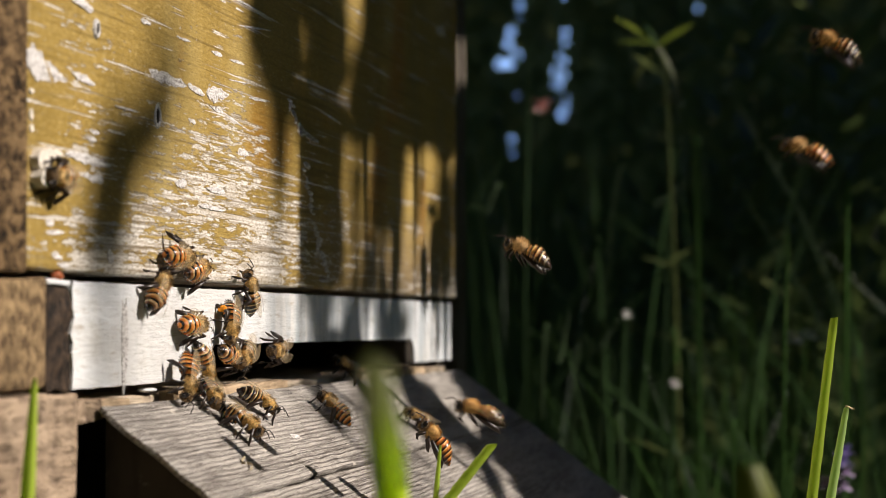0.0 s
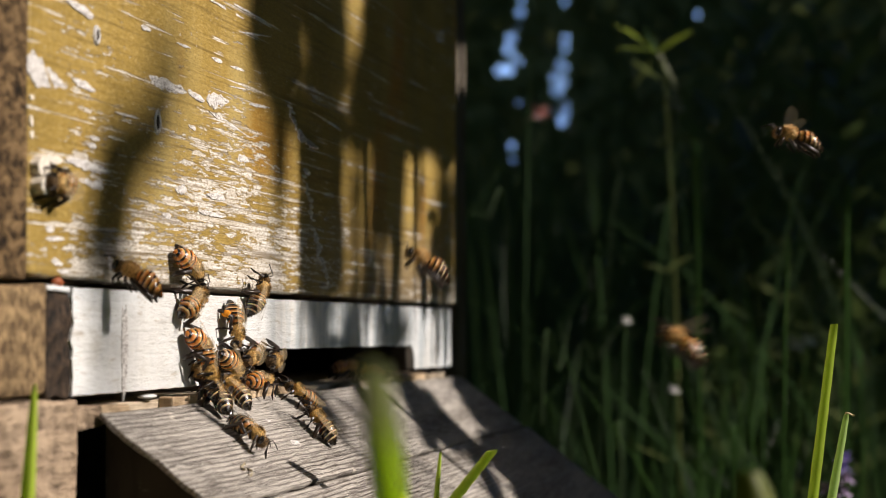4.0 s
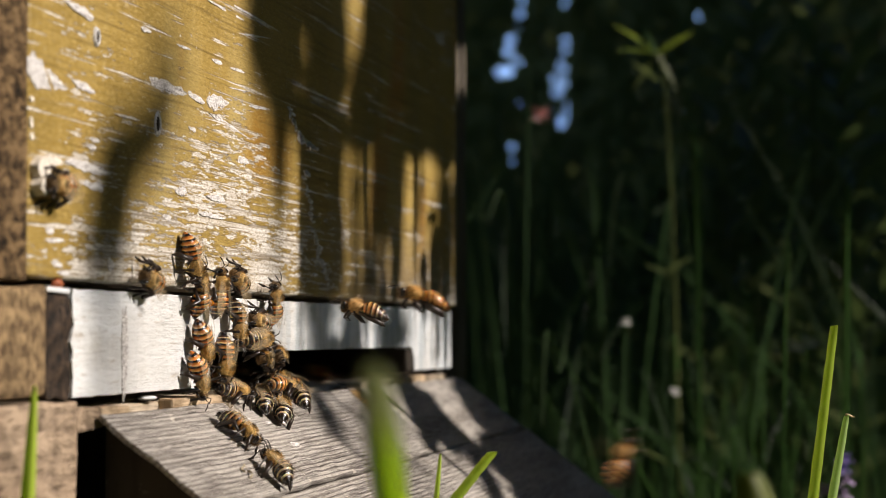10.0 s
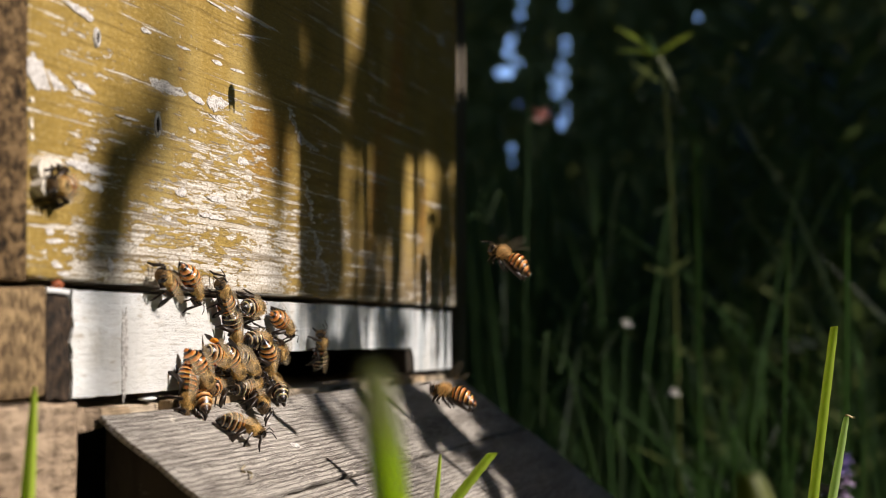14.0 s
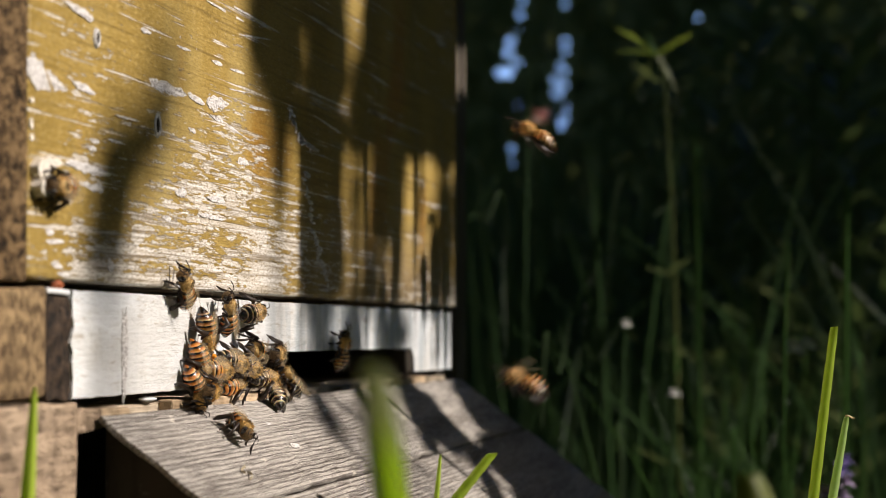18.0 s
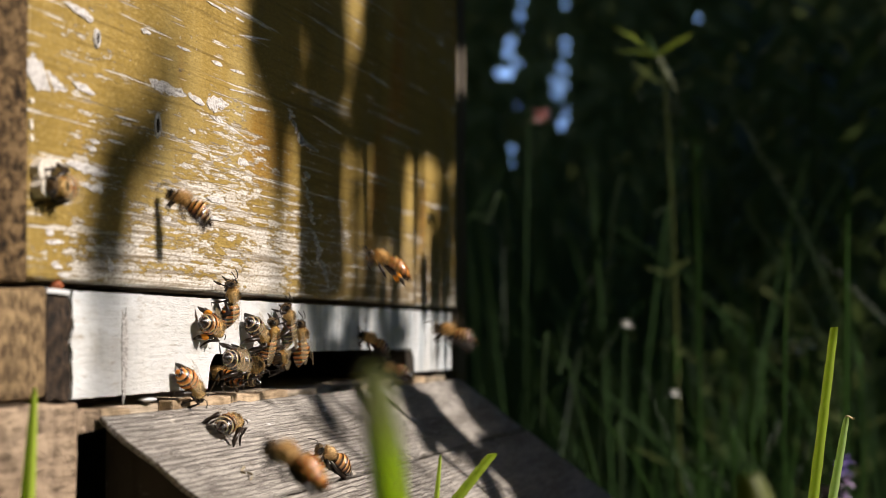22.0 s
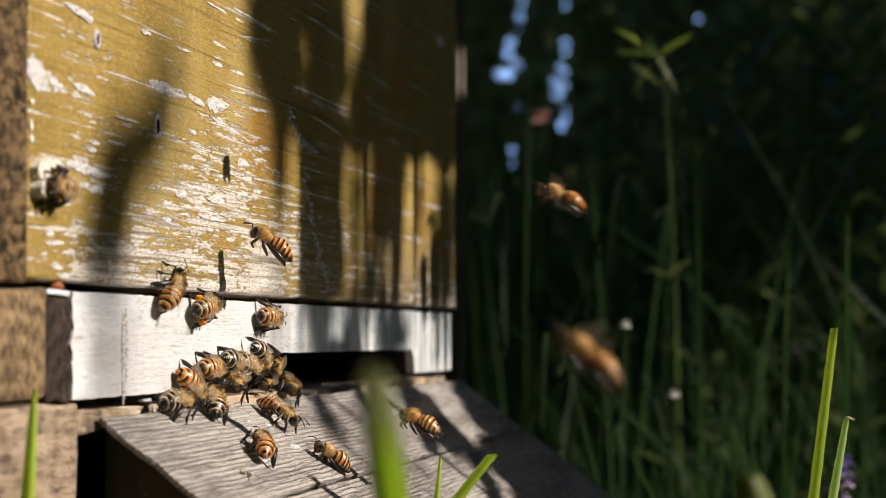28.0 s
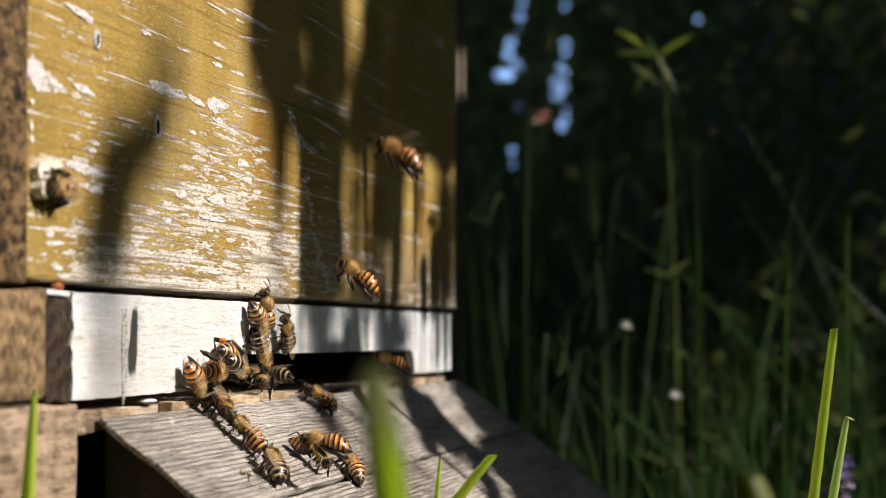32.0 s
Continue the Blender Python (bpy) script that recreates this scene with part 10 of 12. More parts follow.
    flap(FLYING[13], 4.40, 7.40)
    walk(FLYING[14], [(0, pose(1.7, -2.3, .9, 0, -27, 93)), (5.4, pose(.9771, -1.3154, .5388, 0, -27, 93)), (6.1, pose(.0936, -.112, .0973, 0, -27, 93)), (6.2, pose(.093, -.1061, .0833, -0, -22, 93)), (6.4, pose(.0917, -.0961, .0652, 0, -34, 92)), (6.6, pose(.0909, -.0895, .0518, 0, -34, 92)), (6.8, pose(.0909, -.0898, .0511, -0, -26, 93)), (7, pose(.0897, -.0827, .0456, 0, -27, 93)), (7.2, pose(.0886, -.0752, .0351, 0, -34, 92)), (7.4, pose(.0878, -.07, .0289, 0, -27, 93)), (7.6, pose(.0868, -.0631, .0262, -0, -32, 92)), (7.8, pose(.0865, -.0584, .025, 0, -25, 93)), (8, pose(.0873, -.0536, .0253, -0, -37, 92)), (8.2, pose(.0905, -.0507, .0192, 0, -35, 92)), (8.4, pose(.0977, -.0508, .0122, 0, -23, 93)), (8.6, pose(.1096, -.0458, .0089, 0, -33, 92)), (8.8, pose(.1305, -.039, .0071, 0, -34, 92)), (9, pose(.1658, -.0297, .0079, 0, -25, 93)), (9.2, pose(.2223, -.0102, .0041, 0, -28, 93)), (9.5, pose(.211, .004, -.0024, 0, -0, 73)), (10, pose(.1488, .0904, -.0024, 0, -0, 86)), (32, pose(.1488, .0911, -.0024, 0, -0, 86))])
    flap(FLYING[14], 5.40, 9.60)
    walk(FLYING[15], [(0, pose(.7, -2.55, .5, 0, -9, 117)), (5.5, pose(.418, -1.4841, .2902, 0, -9, 117)), (6.2, pose(.0733, -.1814, .0337, 0, -9, 117)), (6.4, pose(.0683, -.1588, .0328, 0, -20, 118)), (6.6, pose(.0649, -.1424, .0332, 0, -5, 116)), (6.8, pose(.059, -.1155, .0314, 0, -22, 118)), (7, pose(.0562, -.1016, .0317, 0, -7, 116)), (7.2, pose(.0551, -.0949, .0235, 0, -10, 117)), (7.4, pose(.054, -.0858, .0127, 0, -7, 116)), (7.6, pose(.0537, -.0797, .0101, 0, -5, 116)), (7.8, pose(.0554, -.0777, .015, -0, -18, 117)), (8, pose(.058, -.0628, .0166, 0, -16, 117)), (8.2, pose(.0677, -.0461, .0091, -0, -10, 117)), (8.4, pose(.0921, -.0395, .0069, 0, -17, 117)), (8.6, pose(.1382, -.027, .0054, -0, -18, 117)), (8.8, pose(.172, -.0052, .0011, 0, -18, 117)), (9.1, pose(.1525, .004, -.0024, 0, -0, 73)), (9.6, pose(.208, .1112, -.0024, 0, -0, 115)), (32, pose(.208, .1111, -.0024, 0, -0, 115))])
    flap(FLYING[15], 5.50, 9.20)
    walk(FLYING[16], [(0, pose(.2672, .05, -.0024, 0, -0, 143)), (4.8, pose(.2672, .0517, -.0024, 0, -0, 143)), (4.95, pose(.2595, .0358, -.0024, 0, -0, -172)), (5.1, pose(.2517, .0199, -.0024, 0, -0, -118)), (5.25, pose(.244, .004, -.0024, -0, -0, -73)), (5.33, pose(.2267, .0011, .0074, 10, -6, -23)), (5.42, pose(.2095, -.0019, .0171, 11, -21, 46)), (5.5, pose(.1922, -.0048, .0269, 0, -27, 101)), (5.8, pose(.1918, -.0156, .0317, 0, -27, 101)), (6, pose(.1521, -.0355, .0315, 0, -27, 101)), (6.2, pose(.1135, -.058, .0197, 0, -23, 101)), (6.4, pose(.0515, -.0752, .0135, -0, -30, 101)), (6.6, pose(.0531, -.0794, .0124, 0, -23, 101)), (6.8, pose(.056, -.0809, .0008, -0, -34, 101)), (7, pose(.061, -.0733, -.0178, -0, -29, 101)), (7.2, pose(.0748, -.0685, -.0176, 0, -29, 101)), (7.4, pose(.1062, -.0591, -.0143, 0, -32, 101)), (7.7, pose(.2246, -.0189, -.0106, -0, -21, 101)), (8, pose(.244, .004, -.0024, 0, -0, 73)), (8.25, pose(.2556, .028, -.0024, 0, -0, 108)), (8.5, pose(.2672, .052, -.0024, 0, -0, 143)), (32, pose(.2672, .0511, -.0024, 0, -0, 143))])
    flap(FLYING[16], 4.80, 8.10)
    walk(FLYING[17], [(0, pose(1.2, -2.05, .9, 0, -15, 89)), (4.8, pose(.6953, -1.151, .4906, 0, -15, 89)), (5.5, pose(.0783, -.0522, -.0097, 0, -15, 89)), (5.8, pose(.0788, -.0538, -.0084, 0, -26, 89)), (6, pose(.0809, -.0588, -.0031, -0, -18, 89)), (6.2, pose(.0998, -.0575, -.0024, 0, -19, 89)), (6.4, pose(.2254, -.0225, -.0042, -0, -20, 89)), (6.7, pose(.1855, .004, -.0024, 0, -0, 73)), (6.95, pose(.1759, .0371, -.0024, 0, -0, 123)), (7.2, pose(.1664, .0702, -.0024, 0, -0, 172)), (32, pose(.1664, .0711, -.0024, 0, -0, 172))])
    flap(FLYING[17], 4.80, 6.80)
    walk(FLYING[18], [(0, pose(1.45, -2.3, .5, 0, -32, 94)), (4.8, pose(.821, -1.2804, .2894, 0, -32, 94)), (5.5, pose(.0522, -.0343, .032, 0, -32, 94)), (5.6, pose(.0528, -.0368, .031, 0, -34, 94)), (5.8, pose(.0538, -.0405, .0251, 0, -29, 94)), (6, pose(.0529, -.0348, .0177, 0, -29, 94)), (6.3, pose(.129, -.001, .0226, -90, -73, 180)), (7, pose(.1248, -.001, .0207, -90, -73, 180)), (7.45, pose(.2009, .0015, .0091, -7, -45, 90)), (7.9, pose(.277, .004, -.0024, 0, -0, 73)), (8.4, pose(.2256, .0913, -.0024, 0, -0, 21)), (32, pose(.2256, .0911, -.0024, 0, -0, 21))])
    flap(FLYING[18], 4.80, 7.40)
    walk(FLYING[19], [(0, pose(1.7, -2.55, .7, 0, -20, 90)), (4.7, pose(.9518, -1.426, .4011, 0, -20, 90)), (5.4, pose(.0374, -.0523, .0359, 0, -20, 90)), (5.6, pose(.0353, -.0414, .0308, 0, -20, 90)), (5.8, pose(.0328, -.0299, .0324, 0, -22, 90)), (6, pose(.0319, -.025, .0247, 0, -11, 90)), (6.15, pose(.0646, -.013, .024, -13, -49, 103)), (6.3, pose(.0973, -.001, .0232, -90, -74, 180)), (7, pose(.1011, -.001, .0198, -90, -73, 180)), (7.45, pose(.1598, .0015, .0087, -7, -45, 90)), (7.9, pose(.2185, .004, -.0024, 0, -0, 73)), (8.4, pose(.1248, .1113, -.0024, 0, -0, 49)), (32, pose(.1248, .1111, -.0024, 0, -0, 49))])
    flap(FLYING[19], 4.70, 7.40)
    walk(FLYING[20], [(0, pose(.7, -1.8, .9, 0, -11, 93)), (6.1, pose(.4157, -1.0654, .5322, 0, -11, 93)), (6.8, pose(.0683, -.1677, .0826, 0, -11, 93)), (7, pose(.0673, -.1622, .078, -0, -9, 93)), (7.2, pose(.067, -.1586, .0699, 0, -20, 93)), (7.4, pose(.0665, -.1574, .0729, 0, -13, 93)), (7.6, pose(.0651, -.1501, .0693, 0, -9, 93)), (7.8, pose(.0648, -.1454, .0534, 0, -9, 93)), (8, pose(.0637, -.1364, .036, 0, -15, 93)), (8.2, pose(.0624, -.1274, .0248, -0, -22, 93)), (8.4, pose(.0616, -.1226, .0232, 0, -17, 93)), (8.6, pose(.0607, -.117, .0246, 0, -7, 93)), (8.8, pose(.0593, -.1055, .0233, 0, -23, 93)), (9, pose(.0591, -.0943, .0171, -0, -19, 93)), (9.2, pose(.0614, -.0877, .0118, 0, -8, 93)), (9.4, pose(.0658, -.0768, .0061, 0, -17, 93)), (9.6, pose(.0755, -.0709, .0093, -0, -21, 93)), (9.8, pose(.0907, -.0589, .016, 0, -19, 93)), (10, pose(.114, -.0331, .0168, 0, -9, 93)), (10.2, pose(.1577, -.0253, .0079, -0, -19, 93)), (10.4, pose(.1745, -.0053, .0104, 0, -17, 93)), (10.7, pose(.16, .004, -.0024, 0, -0, 73)), (11.2, pose(.184, .0483, -.0024, 0, -0, 78)), (32, pose(.184, .0511, -.0024, 0, -0, 78))])
    flap(FLYING[20], 6.10, 10.80)
    walk(FLYING[21], [(0, pose(.95, -2.05, .5, 0, -27, 93)), (6.3, pose(.5753, -1.2048, .3029, 0, -27, 93)), (7, pose(.1174, -.1718, .0621, 0, -27, 93)), (7.2, pose(.1143, -.1567, .0582, -0, -29, 93)), (7.4, pose(.1102, -.137, .0549, 0, -34, 93)), (7.6, pose(.1039, -.1092, .0598, 0, -24, 93)), (7.8, pose(.1004, -.0932, .0604, 0, -24, 93)), (8, pose(.0983, -.08, .0458, 0, -29, 93)), (8.2, pose(.0984, -.0771, .031, 0, -29, 93)), (8.4, pose(.0989, -.0773, .0266, 0, -34, 93)), (8.6, pose(.0977, -.0687, .0262, 0, -38, 92)), (8.8, pose(.0987, -.0648, .0164, 0, -31, 93)), (9, pose(.1004, -.0587, .0157, 0, -28, 93)), (9.2, pose(.1056, -.0531, .0108, -0, -37, 92)), (9.4, pose(.1173, -.0523, .0022, -0, -24, 93)), (9.6, pose(.1371, -.0463, -.0053, 0, -34, 93)), (9.8, pose(.1693, -.0325, -.003, 0, -34, 93)), (10, pose(.2168, -.0037, -.0106, 0, -37, 92)), (10.3, pose(.2515, .004, -.0024, 0, -0, 73)), (10.8, pose(.2432, .0689, -.0024, 0, -0, 107)), (32, pose(.2432, .0711, -.0024, 0, -0, 107))])
    flap(FLYING[21], 6.30, 10.40)
    walk(FLYING[22], [(0, pose(1.2, -2.3, .7, 0, -23, 113)), (7.3, pose(.6837, -1.3417, .4066, 0, -23, 113)), (8, pose(.0528, -.1705, .0479, 0, -23, 113)), (8.2, pose(.051, -.1601, .0398, 0, -5, 112)), (8.4, pose(.0484, -.1453, .0247, 0, -20, 113)), (8.6, pose(.0464, -.1335, .0114, 0, -21, 113)), (8.8, pose(.0459, -.128, -.0006, 0, -11, 112)), (9, pose(.0452, -.1234, -.005, 0, -17, 113)), (9.2, pose(.0443, -.1155, -.0066, 0, -7, 112)), (9.4, pose(.0427, -.1007, -.0021, 0, -19, 113)), (9.6, pose(.0456, -.0909, .0047, -0, -6, 112)), (9.8, pose(.0555, -.0819, .0119, -0, -17, 113)), (10, pose(.0766, -.0572, .0191, -0, -12, 112)), (10.2, pose(.1269, -.0412, .0176, 0, -6, 112)), (10.4, pose(.2221, -.0125, .0126, 0, -11, 112)), (10.7, pose(.193, .004, -.0024, 0, -0, 73)), (11.2, pose(.1424, .0883, -.0024, 0, -0, 135)), (32, pose(.1424, .0911, -.0024, 0, -0, 135))])
    flap(FLYING[22], 7.30, 10.80)
    walk(FLYING[23], [(0, pose(.2016, .11, -.0024, 0, -0, 164)), (9.8, pose(.2016, .1117, -.0024, 0, -0, 164)), (10.03, pose(.168, .0578, -.0024, 0, -0, -135)), (10.25, pose(.1345, .004, -.0024, -0, -0, -73)), (10.33, pose(.1541, .0008, .0009, 3, -2, -25)), (10.42, pose(.1737, -.0023, .0043, 3, -7, 36)), (10.5, pose(.1934, -.0055, .0076, 0, -9, 85)), (10.6, pose(.1981, -.0049, .0287, 0, -23, 84)), (10.8, pose(.1895, -.0055, .0352, 0, -14, 85)), (11, pose(.1906, -.0086, .0526, -0, -17, 84)), (11.2, pose(.1687, -.0295, .062, 0, -15, 85)), (11.4, pose(.147, -.0493, .0636, 0, -22, 84)), (11.6, pose(.0423, -.0867, .0496, 0, -21, 84)), (11.8, pose(.0464, -.1025, .033, 0, -16, 84)), (12, pose(.0474, -.1052, .027, -0, -20, 84)), (12.2, pose(.0467, -.1019, .028, -0, -16, 85)), (12.4, pose(.0469, -.1005, .0281, 0, -24, 84)), (12.6, pose(.0476, -.0995, .0256, -0, -22, 84)), (12.8, pose(.0488, -.0988, .0235, 0, -12, 85)), (13, pose(.0517, -.0986, .0201, 0, -17, 84)), (13.2, pose(.0557, -.0934, .0105, -0, -15, 85)), (13.4, pose(.062, -.0847, .0031, 0, -11, 85)), (13.6, pose(.0726, -.0733, .0003, 0, -18, 84)), (13.8, pose(.0909, -.0644, .0006, 0, -23, 84)), (14, pose(.1197, -.0555, -.005, 0, -11, 85)), (14.2, pose(.1628, -.041, -.0121, 0, -14, 85)), (14.4, pose(.2237, -.0158, .0005, 0, -13, 85)), (14.7, pose(.1345, .004, -.0024, 0, -0, 73)), (14.95, pose(.168, .058, -.0024, 0, -0, 119)), (15.2, pose(.2016, .1119, -.0024, 0, -0, 164)), (32, pose(.2016, .1111, -.0024, 0, -0, 164))])
    flap(FLYING[23], 9.80, 14.80)
    walk(FLYING[24], [(0, pose(.2608, .05, -.0024, 0, -0, 13)), (6.9, pose(.2608, .05, -.0024, 0, -0, 13)), (7.2, pose(.2434, .027, -.0024, 0, 0, -30)), (7.5, pose(.226, .004, -.0024, -0, -0, -73)), (8.05, pose(.1617, -.0129, -.014, 21, -7, -14)), (8.6, pose(.0974, -.0298, -.0255, 25, -29, 46)), (9.4, pose(.076, -.0356, -.0239, 0, -49, 83)), (9.8, pose(.0819, -.0624, -.0261, 0, -49, 83)), (9.9, pose(.0865, -.0836, -.0226, -5, -53, 19)), (10, pose(.0911, -.1049, -.0191, -0, -58, -55)), (10.2, pose(.1032, -.1647, -.0174, 0, -28, -63)), (10.4, pose(.113, -.2109, -.0136, 0, -28, -63)), (11.2, pose(.9065, -1.3554, .2932, 0, -28, -63)), (12.2, pose(1.7, -2.5, .6, 0, -28, -63)), (32, pose(1.7, -2.5, .6, 0, -28, -63))])
    flap(FLYING[24], 8.70, 10.80)
    walk(FLYING[25], [(0, pose(.16, .07, -.0024, 0, -0, 41)), (9.7, pose(.16, .0717, -.0024, 0, -0, 41)), (9.93, pose(.1638, .0378, -.0024, 0, 0, -16)), (10.15, pose(.1675, .004, -.0024, -0, -0, -73)), (10.23, pose(.1978, -.001, -.0004, 6, -4, -26)), (10.32, pose(.2281, -.0061, .0016, 7, -14, 35)), (10.4, pose(.2584, -.0111, .0036, 0, -19, 85)), (10.6, pose(.2381, -.0335, .0034, 0, -30, 84)), (10.8, pose(.0439, -.0865, .0129, 0, -18, 85)), (11, pose(.045, -.0927, .019, -0, -22, 85)), (11.2, pose(.045, -.0933, .0263, 0, -33, 84)), (11.4, pose(.0448, -.0941, .0274, 0, -17, 85)), (11.6, pose(.0452, -.0944, .0257, 0, -29, 84)), (11.8, pose(.0458, -.0949, .0141, 0, -28, 84)), (12, pose(.0466, -.0963, .0055, 0, -26, 84)), (12.2, pose(.0476, -.1004, .006, 0, -23, 85)), (12.4, pose(.0482, -.1009, .0077, 0, -31, 84)), (12.6, pose(.0481, -.0984, .0125, 0, -22, 85)), (12.8, pose(.0496, -.0993, .0191, -0, -19, 85)), (13, pose(.0532, -.1016, .0172, 0, -25, 85)), (13.2, pose(.0587, -.1005, .0013, 0, -20, 85)), (13.4, pose(.0653, -.0926, .0006, 0, -23, 85)), (13.6, pose(.0765, -.0857, .01, -0, -19, 85)), (13.8, pose(.0949, -.0788, .0255, 0, -30, 84)), (14, pose(.1233, -.0693, .0305, 0, -27, 84)), (14.2, pose(.1652, -.0519, .0218, 0, -25, 85)), (14.4, pose(.2257, -.0256, .0081, 0, -32, 84)), (14.7, pose(.1675, .004, -.0024, 0, -0, 73)), (15.2, pose(.16, .0719, -.0024, 0, -0, 41)), (32, pose(.16, .0711, -.0024, 0, -0, 41))])
    flap(FLYING[25], 9.70, 14.80)
    walk(FLYING[26], [(0, pose(.95, -2.3, .9, 0, -23, 111)), (13.6, pose(.5807, -1.3387, .525, 0, -23, 111)), (14.3, pose(.1294, -.1639, .0668, 0, -23, 111)), (14.4, pose(.1278, -.1556, .0626, 0, -16, 111)), (14.5, pose(.1266, -.15, .0616, 0, -26, 112)), (15, pose(.1201, -.1097, .0345, 0, -13, 110)), (15.6, pose(.2238, -.0195, .0078, 0, -13, 110)), (15.9, pose(.259, .004, -.0024, 0, -0, 73)), (16.4, pose(.2192, .0902, -.0024, 0, -0, 70)), (32, pose(.2192, .0911, -.0024, 0, -0, 70))])
    flap(FLYING[26], 13.60, 16.00)
    walk(FLYING[27], [(0, pose(1.2, -2.55, .5, 0, -12, 93)), (10.9, pose(.6668, -1.406, .2898, 0, -12, 93)), (11.6, pose(.0152, -.0078, .0328, 0, -12, 93)), (11.8, pose(.0175, -.0121, .0115, 0, -26, 93)), (12, pose(.017, -.0096, .0121, 0, -28, 93)), (12.2, pose(.017, -.0097, .0094, 0, -15, 93)), (12.4, pose(.0176, -.0112, .0061, -0, -23, 93)), (12.6, pose(.0186, -.0155, .0046, 0, -23, 93)), (12.8, pose(.019, -.0168, .0006, 0, -15, 93)), (13, pose(.0193, -.0172, -.0026, 0, -26, 93)), (13.4, pose(.0653, -.0022, -.0033, 23, -30, 50)), (14, pose(.0682, -.0024, -.0034, 23, -30, 50)), (14.9, pose(.2005, .004, -.0024, 0, -0, 73)), (15.4, pose(.2784, .112, -.0024, 0, -0, 98)), (32, pose(.2784, .1111, -.0024, 0, -0, 98))])
    flap(FLYING[27], 10.90, 14.40)
    walk(FLYING[28], [(0, pose(1.45, -1.8, .7, 0, -27, 115)), (11.1, pose(.7424, -1.0061, .4024, 0, -27, 115)), (11.8, pose(-.1225, -.0358, .0386, 0, -27, 115)), (12, pose(-.1201, -.0456, .0306, 0, -35, 116)), (12.2, pose(-.1181, -.0512, .0127, 0, -35, 116)), (12.4, pose(-.117, -.0526, -.0015, 0, -30, 115)), (12.6, pose(-.1173, -.0509, -.0045, 0, -30, 115)), (12.8, pose(-.1166, -.0526, -.0115, -0, -34, 116)), (13, pose(-.1157, -.0542, -.0234, 0, -31, 115)), (13.8, pose(.6922, -1.2771, .3883, 0, -31, 115)), (14.8, pose(1.5, -2.5, .8, 0, -31, 115)), (32, pose(1.5, -2.5, .8, 0, -31, 115))])
    flap(FLYING[28], 11.10, 13.40)
    walk(FLYING[29], [(0, pose(.2368, .07, -.0024, 0, -0, 156)), (10, pose(.2368, .07, -.0024, 0, -0, 156)), (10.25, pose(.2352, .037, -.0024, 0, -0, -139)), (10.5, pose(.2335, .004, -.0024, -0, -0, -73)), (10.8, pose(.1906, .0023, .0078, 31, -21, -40)), (11.1, pose(.1477, .0007, .0181, 57, -68, -5)), (11.4, pose(.1048, -.001, .0283, -90, -73, 180)), (11.88, pose(.1048, -.001, .0283, -90, -73, 180)), (11.94, pose(.0857, -.0083, .0259, -17, -51, 114)), (12, pose(.0666, -.0156, .0235, -0, -16, 105)), (12.4, pose(.0669, -.0189, .033, 0, -26, 106)), (12.6, pose(.0686, -.0283, .0411, 0, -22, 106)), (12.7, pose(.0716, -.0491, .0519, 31, -48, 148)), (12.8, pose(.0746, -.07, .0627, 0, -83, -123)), (13, pose(.0862, -.1199, .0872, 0, -28, -82)), (13.2, pose(.0964, -.1747, .1233, 0, -28, -82)), (14, pose(.8982, -1.4373, .5617, 0, -28, -82)), (15, pose(1.7, -2.7, 1, 0, -28, -82)), (32, pose(1.7, -2.7, 1, 0, -28, -82))])
    flap(FLYING[29], 11.30, 13.60)
    walk(FLYING[30], [(0, pose(.136, .09, -.0024, 0, -0, 4)), (10.8, pose(.136, .09, -.0024, 0, -0, 4)), (11.05, pose(.1555, .047, -.0024, 0, 0, -34)), (11.3, pose(.175, .004, -.0024, -0, -0, -73)), (11.6, pose(.1596, .0023, .0075, -37, -1, -112)), (11.9, pose(.1443, .0007, .0173, -75, -37, -154)), (12.2, pose(.1289, -.001, .0272, -90, -73, 180)), (12.68, pose(.1289, -.001, .0272, -90, -73, 180)), (12.8, pose(.0985, -.0119, .023, 0, -30, 109)), (13.2, pose(.1004, -.0221, .0316, 0, -19, 108)), (13.4, pose(.1022, -.0339, .0481, 0, -27, 108)), (13.5, pose(.102, -.0399, .0577, 27, -51, 151)), (13.6, pose(.1019, -.0458, .0673, 0, -80, -124)), (13.8, pose(.1056, -.0593, .0937, 0, -28, -84)), (14, pose(.1083, -.0784, .1253, 0, -28, -84)), (14.8, pose(.5041, -1.4892, .3626, 0, -28, -84)), (15.8, pose(.9, -2.9, .6, 0, -28, -84)), (32, pose(.9, -2.9, .6, 0, -28, -84))])
    flap(FLYING[30], 12.10, 14.40)
    walk(FLYING[31], [(0, pose(.95, -2.55, .7, 0, -33, 116)), (6.9, pose(.5663, -1.4758, .4246, 0, -33, 116)), (7.6, pose(.0973, -.163, .088, 0, -33, 116)), (8, pose(.0983, -.163, .0682, 0, -27, 115)), (8.3, pose(.0895, -.1173, .0415, -0, -37, 117)), (8.8, pose(.0844, -.0803, .0335, -0, -37, 117)), (9, pose(.0901, -.0777, .0348, 0, -35, 117)), (9.2, pose(.1035, -.0611, .0348, 0, -26, 115)), (9.4, pose(.1386, -.0357, .0271, 0, -37, 117)), (9.6, pose(.2122, -.0046, .0149, -0, -26, 115)), (9.9, pose(.2665, .004, -.0024, 0, -0, 73)), (10.4, pose(.1952, .1097, -.0024, 0, -0, 33)), (32, pose(.1952, .1111, -.0024, 0, -0, 33))])
    flap(FLYING[31], 6.90, 10.00)
